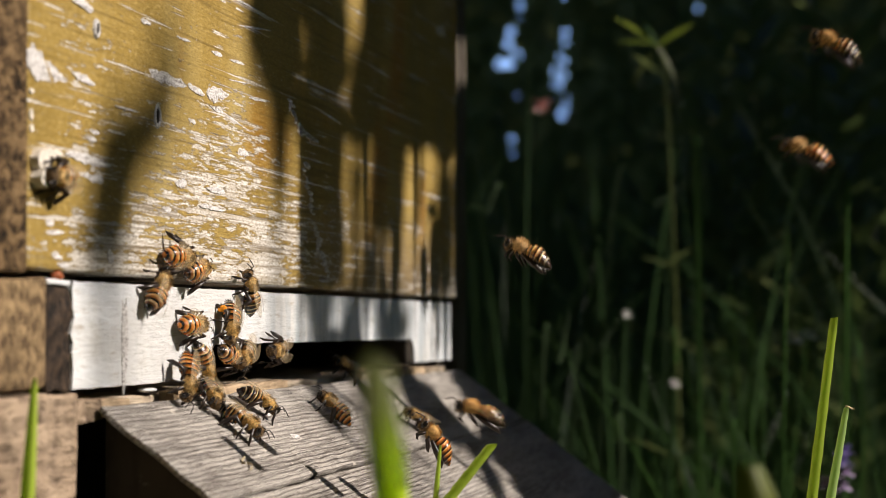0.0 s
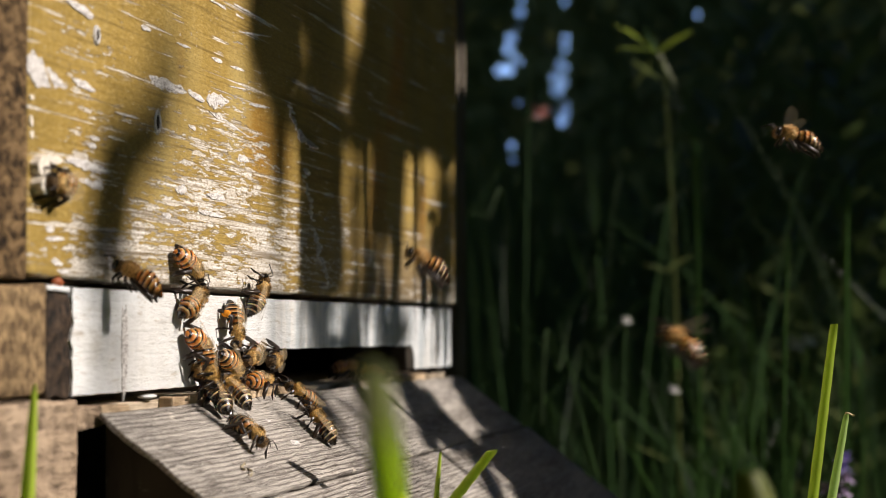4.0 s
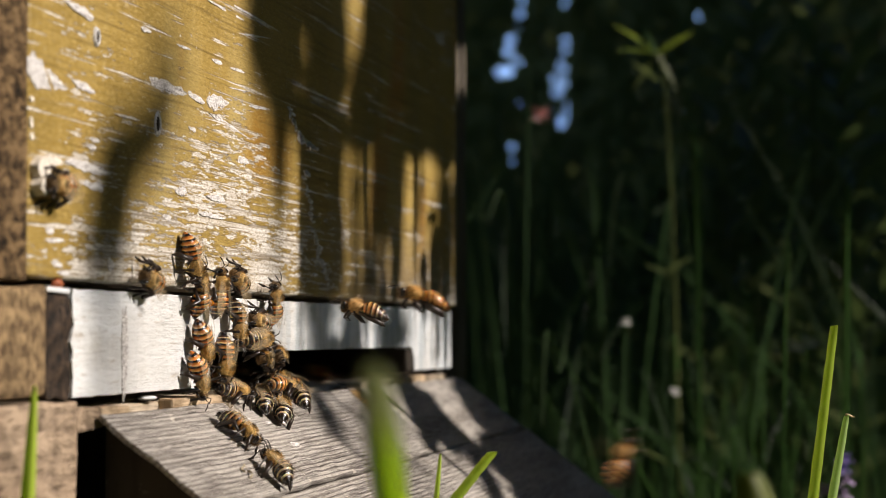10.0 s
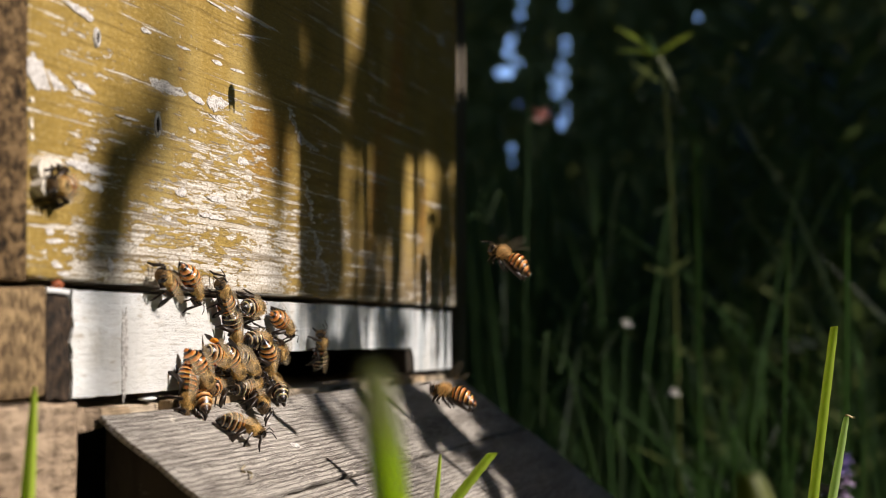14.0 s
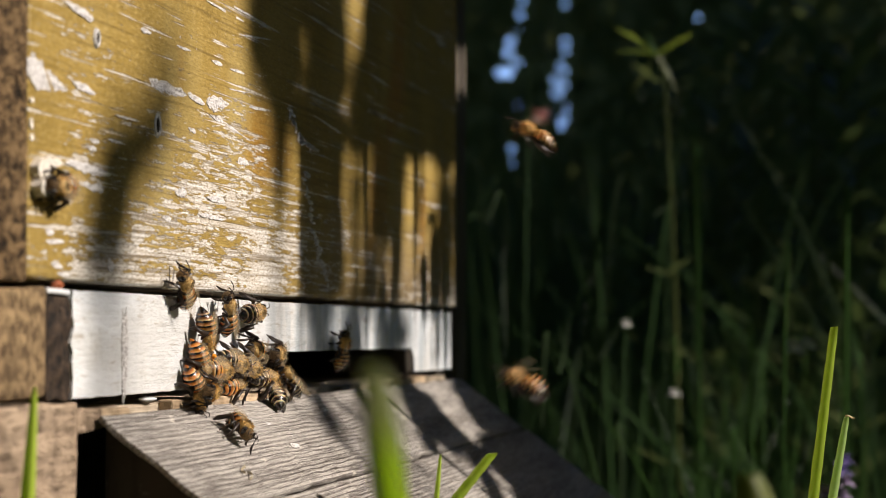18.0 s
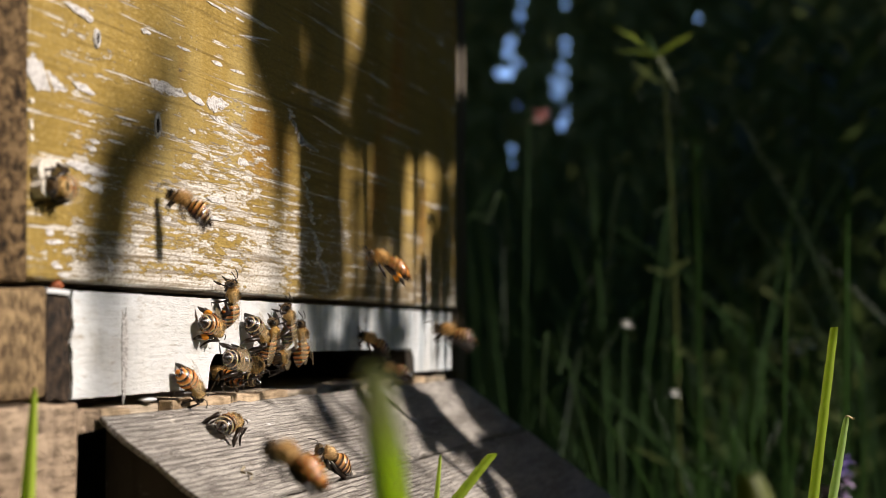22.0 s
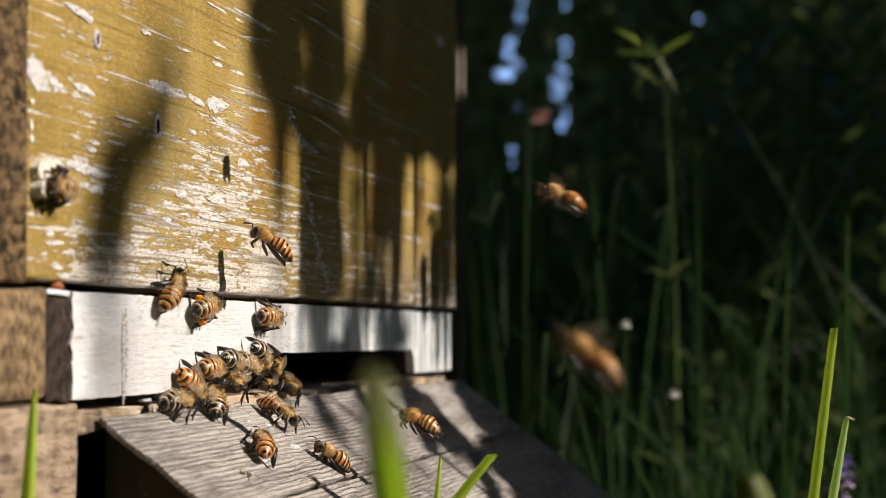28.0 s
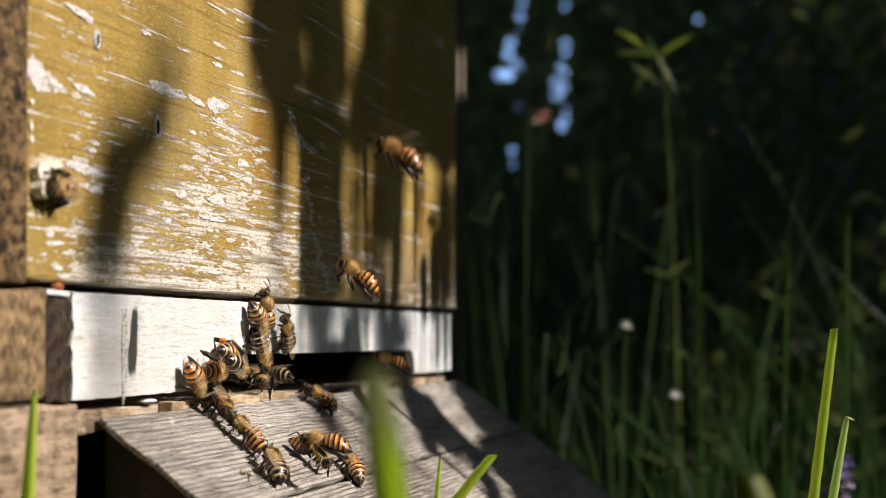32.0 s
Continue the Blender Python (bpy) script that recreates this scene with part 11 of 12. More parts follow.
    walk(FLYING[32], [(0, pose(1.2, -1.8, .9, -0, -33, 112)), (6.8, pose(.6962, -1.0197, .4951, -0, -33, 112)), (7.5, pose(.0804, -.066, .0002, -0, -33, 112)), (7.6, pose(.0799, -.0638, .0027, 0, -23, 111)), (7.8, pose(.0775, -.0545, .0144, 0, -30, 112)), (8, pose(.0858, -.0458, .0166, 0, -26, 111)), (8.2, pose(.2211, -.0078, .008, 0, -37, 113)), (8.5, pose(.208, .004, -.0024, 0, -0, 73)), (9, pose(.2544, .0519, -.0024, 0, -0, 62)), (32, pose(.2544, .0511, -.0024, 0, -0, 62))])
    flap(FLYING[32], 6.80, 8.60)
    walk(FLYING[33], [(0, pose(.1536, .07, -.0024, 0, -0, 90)), (15.8, pose(.1536, .0717, -.0024, 0, -0, 90)), (15.95, pose(.1522, .0491, -.0024, 0, -0, 41)), (16.1, pose(.1509, .0266, -.0024, 0, 0, -24)), (16.25, pose(.1495, .004, -.0024, -0, -0, -73)), (16.33, pose(.1641, .001, -.0001, 6, -4, -23)), (16.42, pose(.1788, -.002, .0022, 6, -13, 43)), (16.5, pose(.1934, -.0051, .0045, -0, -16, 95)), (16.8, pose(.1462, -.0187, .0045, 0, -26, 95)), (17, pose(.0739, -.0361, .0101, 0, -19, 95)), (17.1, pose(.0774, -.0507, .0242, -8, -51, 84)), (17.2, pose(.081, -.0653, .0384, 0, -83, 60)), (17.3, pose(.0859, -.0981, .0636, 29, -52, -29)), (17.4, pose(.0909, -.1309, .0888, 0, -28, -71)), (17.6, pose(.1006, -.1855, .135, 0, -28, -71)), (18.4, pose(.8003, -1.4428, .3675, 0, -28, -71)), (19.4, pose(1.5, -2.7, .6, 0, -28, -71)), (32, pose(1.5, -2.7, .6, 0, -28, -71))])
    flap(FLYING[33], 15.80, 18.00)
    walk(FLYING[34], [(0, pose(1.7, -2.3, .7, 0, -16, 97)), (16.1, pose(.9015, -1.2692, .3925, 0, -16, 97)), (16.8, pose(-.0744, -.0094, .0166, 0, -16, 97)), (17, pose(-.0163, -.0082, .0319, 0, -15, 97)), (17.2, pose(.0752, -.0068, .0521, 0, -16, 97)), (17.4, pose(.1034, -.0439, .0751, 0, -25, 97)), (17.6, pose(.1095, -.0712, .0696, 0, -15, 97)), (17.8, pose(.1138, -.0889, .0605, 0, -24, 97)), (18, pose(.1113, -.078, .0617, -0, -26, 97)), (18.2, pose(.1059, -.0539, .0676, -0, -30, 97)), (18.4, pose(.1014, -.0325, .0645, -0, -22, 97)), (18.6, pose(.099, -.0196, .0559, -0, -29, 97)), (18.8, pose(.099, -.0179, .0465, 0, -27, 97)), (19, pose(.0997, -.0151, .0184, 0, -21, 97)), (19.2, pose(.0992, -.0099, .0037, 0, -18, 97)), (19.6, pose(.0815, -.0061, -.0096, 0, -18, 97)), (20.3, pose(.0987, -.0059, -.003, 0, -30, 97)), (20.6, pose(.241, .004, -.0024, 0, -0, 73)), (21.1, pose(.2128, .092, -.0024, 0, -0, 119)), (32, pose(.2128, .0911, -.0024, 0, -0, 119))])
    flap(FLYING[34], 16.10, 20.70)
    walk(FLYING[35], [(0, pose(.7, -2.55, .9, 0, -18, 91)), (16.5, pose(.43, -1.4799, .5322, 0, -18, 91)), (17.2, pose(.1001, -.172, .0826, 0, -18, 91)), (17.4, pose(.0962, -.15, .0622, 0, -16, 91)), (17.6, pose(.0929, -.1299, .041, -0, -26, 91)), (17.8, pose(.0893, -.1094, .021, 0, -14, 91)), (18, pose(.084, -.0799, -.0008, 0, -21, 91)), (18.2, pose(.0795, -.0569, -.0135, 0, -18, 91)), (18.4, pose(.0758, -.038, -.0217, -0, -18, 91)), (18.7, pose(.1117, -.0259, -.0226, 17, -33, 60)), (19, pose(.112, -.0257, -.0224, 23, -30, 50)), (20, pose(.1131, -.0239, -.0211, -3, -37, 95)), (21, pose(.1134, -.024, -.0212, -22, -31, 128)), (23, pose(.114, -.0241, -.0212, -26, -28, 136)), (25, pose(.1149, -.024, -.0212, -26, -28, 136)), (28, pose(.1163, -.0231, -.0204, -26, -28, 136)), (29, pose(.1193, -.0226, -.0201, -22, -31, 128)), (30, pose(.1125, -.0238, -.021, 25, -29, 45)), (30.5, pose(.1163, -.0229, -.0203, -1, -37, 91)), (31, pose(.1201, -.022, -.0196, -26, -28, 136)), (31.5, pose(.1207, -.0244, -.0215, -0, -37, 91)), (32, pose(.1214, -.0268, -.0233, 26, -28, 45))])
    flap(FLYING[35], 16.50, 18.80)
    walk(FLYING[36], [(0, pose(.95, -1.8, .5, 0, -18, 83)), (17.9, pose(.5829, -1.0755, .3169, 0, -18, 83)), (18.6, pose(.1343, -.19, .0931, 0, -18, 83)), (18.8, pose(.1285, -.1613, .0849, -0, -18, 83)), (19, pose(.1225, -.1321, .078, 0, -21, 83)), (19.2, pose(.1187, -.1109, .0616, 0, -19, 83)), (19.4, pose(.1158, -.0947, .0543, 0, -34, 81)), (19.6, pose(.1124, -.081, .0599, 0, -23, 83)), (19.8, pose(.1105, -.0703, .0537, -0, -30, 82)), (20, pose(.11, -.0648, .0383, -0, -22, 83)), (20.2, pose(.1106, -.0645, .0326, 0, -27, 82)), (20.4, pose(.1109, -.0603, .022, 0, -24, 83)), (20.6, pose(.1094, -.0456, .0197, 0, -25, 83)), (20.8, pose(.1096, -.031, .0174, 0, -24, 83)), (21, pose(.1143, -.0251, .021, 0, -20, 83)), (21.2, pose(.1262, -.0295, .0212, 0, -17, 83)), (21.4, pose(.1465, -.0349, .0199, 0, -28, 82)), (21.6, pose(.1785, -.0379, .0123, 0, -20, 83)), (21.8, pose(.2252, -.0234, .0045, 0, -19, 83)), (22.1, pose(.274, .004, -.0024, 0, -0, 73)), (22.35, pose(.2226, .0272, -.0024, 0, -0, 125)), (22.6, pose(.1712, .0504, -.0024, 0, -0, 176)), (32, pose(.1712, .0511, -.0024, 0, -0, 176))])
    flap(FLYING[36], 17.90, 22.20)
    walk(FLYING[37], [(0, pose(1.2, -2.05, .7, 0, -17, 115)), (18.3, pose(.7057, -1.2121, .4183, 0, -17, 115)), (19, pose(.1015, -.1881, .0741, 0, -17, 115)), (19.2, pose(.096, -.1615, .0686, 0, -13, 114)), (19.4, pose(.0899, -.1304, .056, 0, -13, 114)), (19.6, pose(.092, -.1425, .0654, -0, -19, 115)), (19.8, pose(.0922, -.1448, .0725, 0, -17, 115)), (20, pose(.0897, -.1317, .0638, 0, -21, 115)), (20.2, pose(.0892, -.1275, .0567, -0, -18, 115)), (20.4, pose(.0882, -.124, .0595, -0, -26, 116)), (20.6, pose(.0882, -.1239, .0621, 0, -16, 114)), (20.8, pose(.0886, -.1254, .0605, -0, -17, 115)), (21, pose(.0874, -.1204, .06, 0, -23, 115)), (21.2, pose(.0847, -.1093, .0677, 0, -21, 115)), (21.4, pose(.0828, -.1011, .073, -0, -15, 114)), (21.6, pose(.0824, -.102, .0841, 0, -20, 115)), (21.8, pose(.0826, -.1064, .1025, 0, -11, 114)), (22.6, pose(.6913, -1.4032, .4513, 0, -11, 114)), (23.6, pose(1.3, -2.7, .8, 0, -11, 114)), (32, pose(1.3, -2.7, .8, 0, -11, 114))])
    flap(FLYING[37], 18.30, 22.20)
    walk(FLYING[38], [(0, pose(1.45, -2.3, .9, 0, -16, 103)), (20.1, pose(.8495, -1.3134, .5435, 0, -16, 103)), (20.8, pose(.1155, -.1074, .1077, 0, -16, 103)), (21, pose(.115, -.0998, .0829, 0, -28, 103)), (21.2, pose(.1154, -.0955, .0528, 0, -17, 103)), (21.4, pose(.1151, -.0911, .0389, 0, -23, 103)), (21.6, pose(.1136, -.0815, .0266, 0, -19, 103)), (21.8, pose(.1089, -.0588, .0221, 0, -26, 103)), (22, pose(.1048, -.0413, .029, 0, -23, 103)), (22.2, pose(.1029, -.0363, .0448, 0, -25, 103)), (22.4, pose(.1002, -.0244, .0483, 0, -24, 103)), (22.6, pose(.0981, -.012, .0365, 0, -16, 103)), (22.8, pose(.0872, -.0062, .0286, 0, -21, 103)), (23, pose(.0846, -.001, .023, -90, -74, 180)), (23.4, pose(.0865, -.001, .0179, -90, -74, 180)), (23.85, pose(.1218, .0015, .0078, -7, -45, 90)), (24.3, pose(.157, .004, -.0024, 0, -0, 73)), (24.8, pose(.1296, .088, -.0024, 0, -0, 54)), (32, pose(.1296, .0911, -.0024, 0, -0, 54))])
    flap(FLYING[38], 20.10, 23.80)
    walk(FLYING[39], [(0, pose(1.7, -2.55, .5, -0, -34, 105)), (18.9, pose(.9698, -1.405, .2727, -0, -34, 105)), (19.6, pose(.0773, -.0055, -.0051, -0, -34, 105)), (19.8, pose(.0575, -.0061, .0088, 0, -30, 105)), (20, pose(.0469, -.0065, .0251, 0, -27, 105)), (20.2, pose(.039, -.0067, .0243, 0, -26, 105)), (20.4, pose(.0167, -.0067, .0213, -0, -33, 105)), (20.6, pose(.0153, -.0068, .0217, 0, -31, 105)), (20.8, pose(.0209, -.0066, .0235, 0, -34, 105)), (21, pose(.0342, -.0069, .0287, 0, -22, 104)), (21.2, pose(.063, -.0062, .0405, 0, -32, 105)), (21.4, pose(.096, -.0063, .0482, -0, -21, 104)), (21.6, pose(.0969, -.0096, .0504, 0, -36, 105)), (21.8, pose(.0897, -.0057, .0551, -0, -37, 105)), (22, pose(.0511, -.0065, .0408, -0, -30, 105)), (22.2, pose(.0279, -.0068, .0332, 0, -30, 105)), (22.4, pose(.0077, -.0075, .0402, 0, -24, 104)), (22.6, pose(-.001, -.0078, .0548, 0, -22, 104)), (22.8, pose(.022, -.0072, .068, 0, -28, 105)), (23, pose(.0772, -.0064, .0822, 0, -32, 105)), (23.2, pose(.0949, -.0093, .0939, 0, -24, 105)), (23.4, pose(.0954, -.0138, .1034, 0, -29, 105)), (23.6, pose(.0974, -.0209, .0918, 0, -32, 105)), (23.8, pose(.1001, -.0312, .083, 0, -31, 105)), (24, pose(.1031, -.0458, .0844, -0, -37, 105)), (24.2, pose(.1076, -.0681, .0934, 0, -24, 105)), (24.4, pose(.1118, -.0923, .1142, 0, -36, 105)), (25.2, pose(.9059, -1.5962, .3571, 0, -36, 105)), (26.2, pose(1.7, -3.1, .6, 0, -36, 105)), (32, pose(1.7, -3.1, .6, 0, -36, 105))])
    flap(FLYING[39], 18.90, 24.80)
    walk(FLYING[40], [(0, pose(.7, -1.8, .7, -0, -32, 86)), (20.3, pose(.3472, -.9962, .3875, -0, -32, 86)), (21, pose(-.084, -.0137, .0056, -0, -32, 86)), (21.2, pose(-.0806, -.0285, -.0008, -0, -27, 86)), (21.4, pose(-.0763, -.048, -.0067, 0, -16, 87)), (21.6, pose(-.0726, -.0637, -.0103, 0, -21, 87)), (21.8, pose(-.0714, -.0692, -.0094, 0, -30, 86)), (22, pose(-.0714, -.069, -.0102, 0, -26, 86)), (22.2, pose(-.0714, -.0698, -.0111, 0, -17, 87)), (22.4, pose(-.0652, -.0975, -.0117, 0, -25, 86)), (22.6, pose(-.0624, -.1108, -.0071, -0, -32, 86)), (22.8, pose(-.0623, -.1129, -.0051, 0, -17, 87)), (23, pose(-.0654, -.0962, -.0108, 0, -30, 86)), (23.2, pose(-.0662, -.0929, -.014, -0, -21, 87)), (23.4, pose(-.0667, -.0888, -.0215, -0, -21, 87)), (24.2, pose(.4167, -1.2944, .3893, -0, -21, 87)), (25.2, pose(.9, -2.5, .8, -0, -21, 87)), (32, pose(.9, -2.5, .8, -0, -21, 87))])
    flap(FLYING[40], 20.30, 23.80)
    walk(FLYING[41], [(0, pose(.1472, .07, -.0024, 0, -0, 140)), (21.1, pose(.1472, .0717, -.0024, 0, -0, 140)), (21.25, pose(.142, .0491, -.0024, 0, -0, -175)), (21.4, pose(.1367, .0266, -.0024, 0, -0, -119)), (21.55, pose(.1315, .004, -.0024, -0, -0, -73)), (21.63, pose(.1736, -.0009, .0006, -12, -6, -123)), (21.72, pose(.2156, -.0058, .0037, -13, -24, 168)), (21.8, pose(.2577, -.0107, .0067, -0, -31, 111)), (22, pose(.1451, -.0505, .0109, 0, -17, 110)), (22.1, pose(.0992, -.0753, .0197, 23, -46, 145)), (22.2, pose(.0534, -.1001, .0285, 0, -80, -145)), (22.3, pose(.0593, -.1244, .0416, -12, -53, -106)), (22.4, pose(.0652, -.1488, .0546, 0, -27, -86)), (22.6, pose(.0743, -.1988, .0911, 0, -27, -86)), (23.4, pose(.5872, -1.4494, .5456, 0, -27, -86)), (24.4, pose(1.1, -2.7, 1, 0, -27, -86)), (32, pose(1.1, -2.7, 1, 0, -27, -86))])
    flap(FLYING[41], 21.10, 23.00)
    walk(FLYING[42], [(0, pose(1.2, -2.3, .5, 0, -23, 118)), (22.5, pose(.6923, -1.3441, .2917, 0, -23, 118)), (23.2, pose(.0717, -.1758, .0371, 0, -23, 118)), (23.4, pose(.0692, -.1626, .0304, 0, -24, 118)), (23.6, pose(.0664, -.1484, .0267, 0, -15, 117)), (23.8, pose(.063, -.1339, .0308, 0, -16, 117)), (24, pose(.0606, -.123, .0344, -0, -12, 116)), (24.2, pose(.0591, -.1174, .0356, 0, -26, 118)), (24.4, pose(.0602, -.1206, .0309, -0, -21, 117)), (24.6, pose(.0599, -.1188, .0275, -0, -27, 119)), (24.8, pose(.0594, -.1128, .0197, 0, -24, 118)), (25, pose(.0593, -.1057, .0109, 0, -19, 117)), (25.2, pose(.0604, -.1016, .0064, 0, -27, 119)), (25.5, pose(.0674, -.1008, .0005, 0, -25, 118)), (26, pose(.1007, -.0715, -.0056, 0, -17, 117)), (26.5, pose(.2236, -.0178, .0011, 0, -19, 117)), (26.8, pose(.223, .004, -.0024, 0, -0, 73)), (27.05, pose(.2147, .048, -.0024, 0, -0, 121)), (27.3, pose(.2064, .092, -.0024, 0, -0, 168)), (32, pose(.2064, .0911, -.0024, 0, -0, 168))])
    flap(FLYING[42], 22.50, 26.90)
    walk(FLYING[43], [(0, pose(.2656, .11, -.0024, 0, -0, 17)), (22.9, pose(.2656, .1117, -.0024, 0, -0, 17)), (23.12, pose(.2151, .0578, -.0024, 0, 0, -28)), (23.35, pose(.1645, .004, -.0024, -0, -0, -73)), (23.43, pose(.1836, .0014, .0013, 14, -8, -26)), (23.52, pose(.2028, -.0012, .005, 15, -28, 36)), (23.6, pose(.2219, -.0039, .0086, -0, -38, 92)), (23.8, pose(.1749, -.0224, .0227, 0, -32, 93)), (23.9, pose(.1475, -.0533, .0285, -26, -53, 49)), (24, pose(.12, -.0842, .0344, 0, -79, -37)), (24.2, pose(.1294, -.1415, .0594, 0, -28, -68)), (24.4, pose(.139, -.1924, .0912, 0, -28, -68)), (25.2, pose(.8195, -1.6462, .4456, 0, -28, -68)), (26.2, pose(1.5, -3.1, .8, 0, -28, -68)), (32, pose(1.5, -3.1, .8, 0, -28, -68))])
    flap(FLYING[43], 22.90, 24.80)
    walk(FLYING[44], [(0, pose(1.7, -1.8, .9, -0, -18, 99)), (23.5, pose(.9668, -1.0669, .5151, -0, -18, 99)), (24.2, pose(.0707, -.171, .0447, -0, -18, 99)), (24.4, pose(.069, -.1623, .0414, 0, -31, 99)), (24.6, pose(.0681, -.1573, .0388, 0, -30, 99)), (24.8, pose(.0672, -.1531, .0379, 0, -33, 99)), (25, pose(.0664, -.1487, .0348, 0, -32, 99)), (25.2, pose(.0655, -.1425, .0297, 0, -34, 99)), (25.5, pose(.065, -.1329, .0194, 0, -31, 99)), (26, pose(.0747, -.0976, .0142, 0, -25, 99)), (26.6, pose(.2233, -.0157, .0047, 0, -16, 98)), (26.9, pose(.256, .004, -.0024, 0, -0, 73)), (27.4, pose(.1648, .052, -.0024, 0, -0, 46)), (32, pose(.1648, .0511, -.0024, 0, -0, 46))])
    flap(FLYING[44], 23.50, 27.00)
    walk(FLYING[45], [(0, pose(.224, .07, -.0024, 0, -0, 74)), (21.1, pose(.224, .0717, -.0024, 0, -0, 74)), (21.25, pose(.2152, .0491, -.0024, 0, -0, 28)), (21.4, pose(.2063, .0266, -.0024, 0, 0, -28)), (21.55, pose(.1975, .004, -.0024, -0, -0, -73)), (21.63, pose(.2056, .0013, 0, 13, -7, -24)), (21.72, pose(.2137, -.0013, .0024, 15, -27, 43)), (21.8, pose(.2218, -.004, .0048, 0, -35, 101)), (22, pose(.235, -.0046, .0083, 0, -30, 101)), (23, pose(.1327, -.0289, .0076, -0, -35, 101)), (23.2, pose(.1118, -.0323, .0095, 0, -36, 101)), (23.4, pose(.0923, -.0422, .0123, 0, -31, 101)), (23.6, pose(.0731, -.0525, .0117, 0, -34, 101)), (24, pose(.0506, -.0675, .008, -0, -31, 101)), (24.4, pose(.0524, -.0711, .0218, -0, -23, 101)), (24.6, pose(.054, -.0708, .0263, 0, -36, 101)), (24.8, pose(.0553, -.063, .0287, 0, -25, 101)), (25, pose(.0593, -.0601, .0323, 0, -34, 101)), (25.2, pose(.0671, -.0611, .0319, -0, -22, 101)), (25.5, pose(.0875, -.0668, .0266, 0, -23, 101)), (26, pose(.1518, -.0483, .012, -0, -32, 101)), (26.3, pose(.2233, -.0155, .004, 0, -21, 101)), (26.6, pose(.1975, .004, -.0024, 0, -0, 73)), (27.1, pose(.224, .0718, -.0024, 0, -0, 74)), (32, pose(.224, .0711, -.0024, 0, -0, 74))])
    flap(FLYING[45], 21.10, 26.70)
    walk(FLYING[46], [(0, pose(.95, -2.3, .7, 0, -14, 103)), (24.3, pose(.5681, -1.2844, .4362, 0, -14, 103)), (25, pose(.1013, -.0431, .1137, 0, -14, 103)), (25.2, pose(.1022, -.0432, .095, 0, -9, 103)), (25.4, pose(.1022, -.0402, .0799, 0, -21, 104)), (25.5, pose(.1026, -.0398, .0693, 0, -16, 104)), (26, pose(.1, -.0213, .0378, 0, -14, 103)), (26.2, pose(.1198, -.0111, .0329, -17, -50, 113)), (26.4, pose(.1396, -.001, .028, -90, -72, 180)), (27, pose(.1248, -.001, .0233, -90, -73, 180)), (27.45, pose(.1319, .0015, .0104, -7, -45, 90)), (27.9, pose(.139, .004, -.0024, 0, -0, 73)), (28.4, pose(.1232, .0919, -.0024, 0, -0, 103)), (32, pose(.1232, .0911, -.0024, 0, -0, 103))])
    flap(FLYING[46], 24.30, 27.40)
    walk(FLYING[47], [(0, pose(1.2, -2.55, .9, 0, -26, 103)), (26.5, pose(.6161, -1.4301, .526, 0, -26, 103)), (27.2, pose(-.0976, -.0614, .069, 0, -26, 103)), (27.5, pose(-.0927, -.0796, .0498, 0, -28, 103)), (27.6, pose(-.0907, -.0875, .0434, 0, -25, 103)), (27.8, pose(-.0877, -.099, .0319, 0, -28, 103)), (28, pose(-.0824, -.1187, .0072, 0, -34, 103)), (28.2, pose(-.0797, -.1277, -.0074, 0, -27, 103)), (28.4, pose(-.0777, -.1338, -.0237, 0, -34, 103)), (29.2, pose(.6112, -1.6169, .4882, 0, -34, 103)), (30.2, pose(1.3, -3.1, 1, 0, -34, 103)), (32, pose(1.3, -3.1, 1, 0, -34, 103))])
    flap(FLYING[47], 26.50, 28.80)
    walk(FLYING[48], [(0, pose(1.45, -1.8, .5, -0, -18, 113)), (26.5, pose(.8469, -1.0724, .3065, -0, -18, 113)), (27.2, pose(.1098, -.1831, .07, -0, -18, 113)), (27.5, pose(.1022, -.1439, .0501, 0, -25, 114)), (27.6, pose(.0995, -.1291, .0421, -0, -14, 113)), (27.8, pose(.0954, -.1094, .0351, 0, -27, 114)), (28, pose(.0906, -.0887, .0444, 0, -17, 113)), (28.2, pose(.0881, -.0773, .0435, 0, -27, 114)), (28.4, pose(.0874, -.0707, .0304, -0, -13, 113)), (28.6, pose(.0858, -.0619, .0221, 0, -15, 113)), (28.8, pose(.0832, -.0515, .0274, 0, -28, 115)), (29, pose(.0815, -.0432, .0277, 0, -19, 113)), (29.2, pose(.0808, -.0385, .019, 0, -26, 114)), (29.4, pose(.0802, -.0348, .0166, 0, -21, 114)), (29.6, pose(.0787, -.0281, .0188, -0, -15, 113)), (29.8, pose(.0788, -.0292, .019, 0, -27, 114)), (30, pose(.0775, -.0226, .0168, 0, -26, 114)), (30.3, pose(.129, -.001, .0229, -90, -73, 180)), (31, pose(.1228, -.001, .0197, -90, -73, 180)), (32, pose(.1228, -.001, .0197, -90, -73, 180))])
    flap(FLYING[48], 26.50, 31.40)
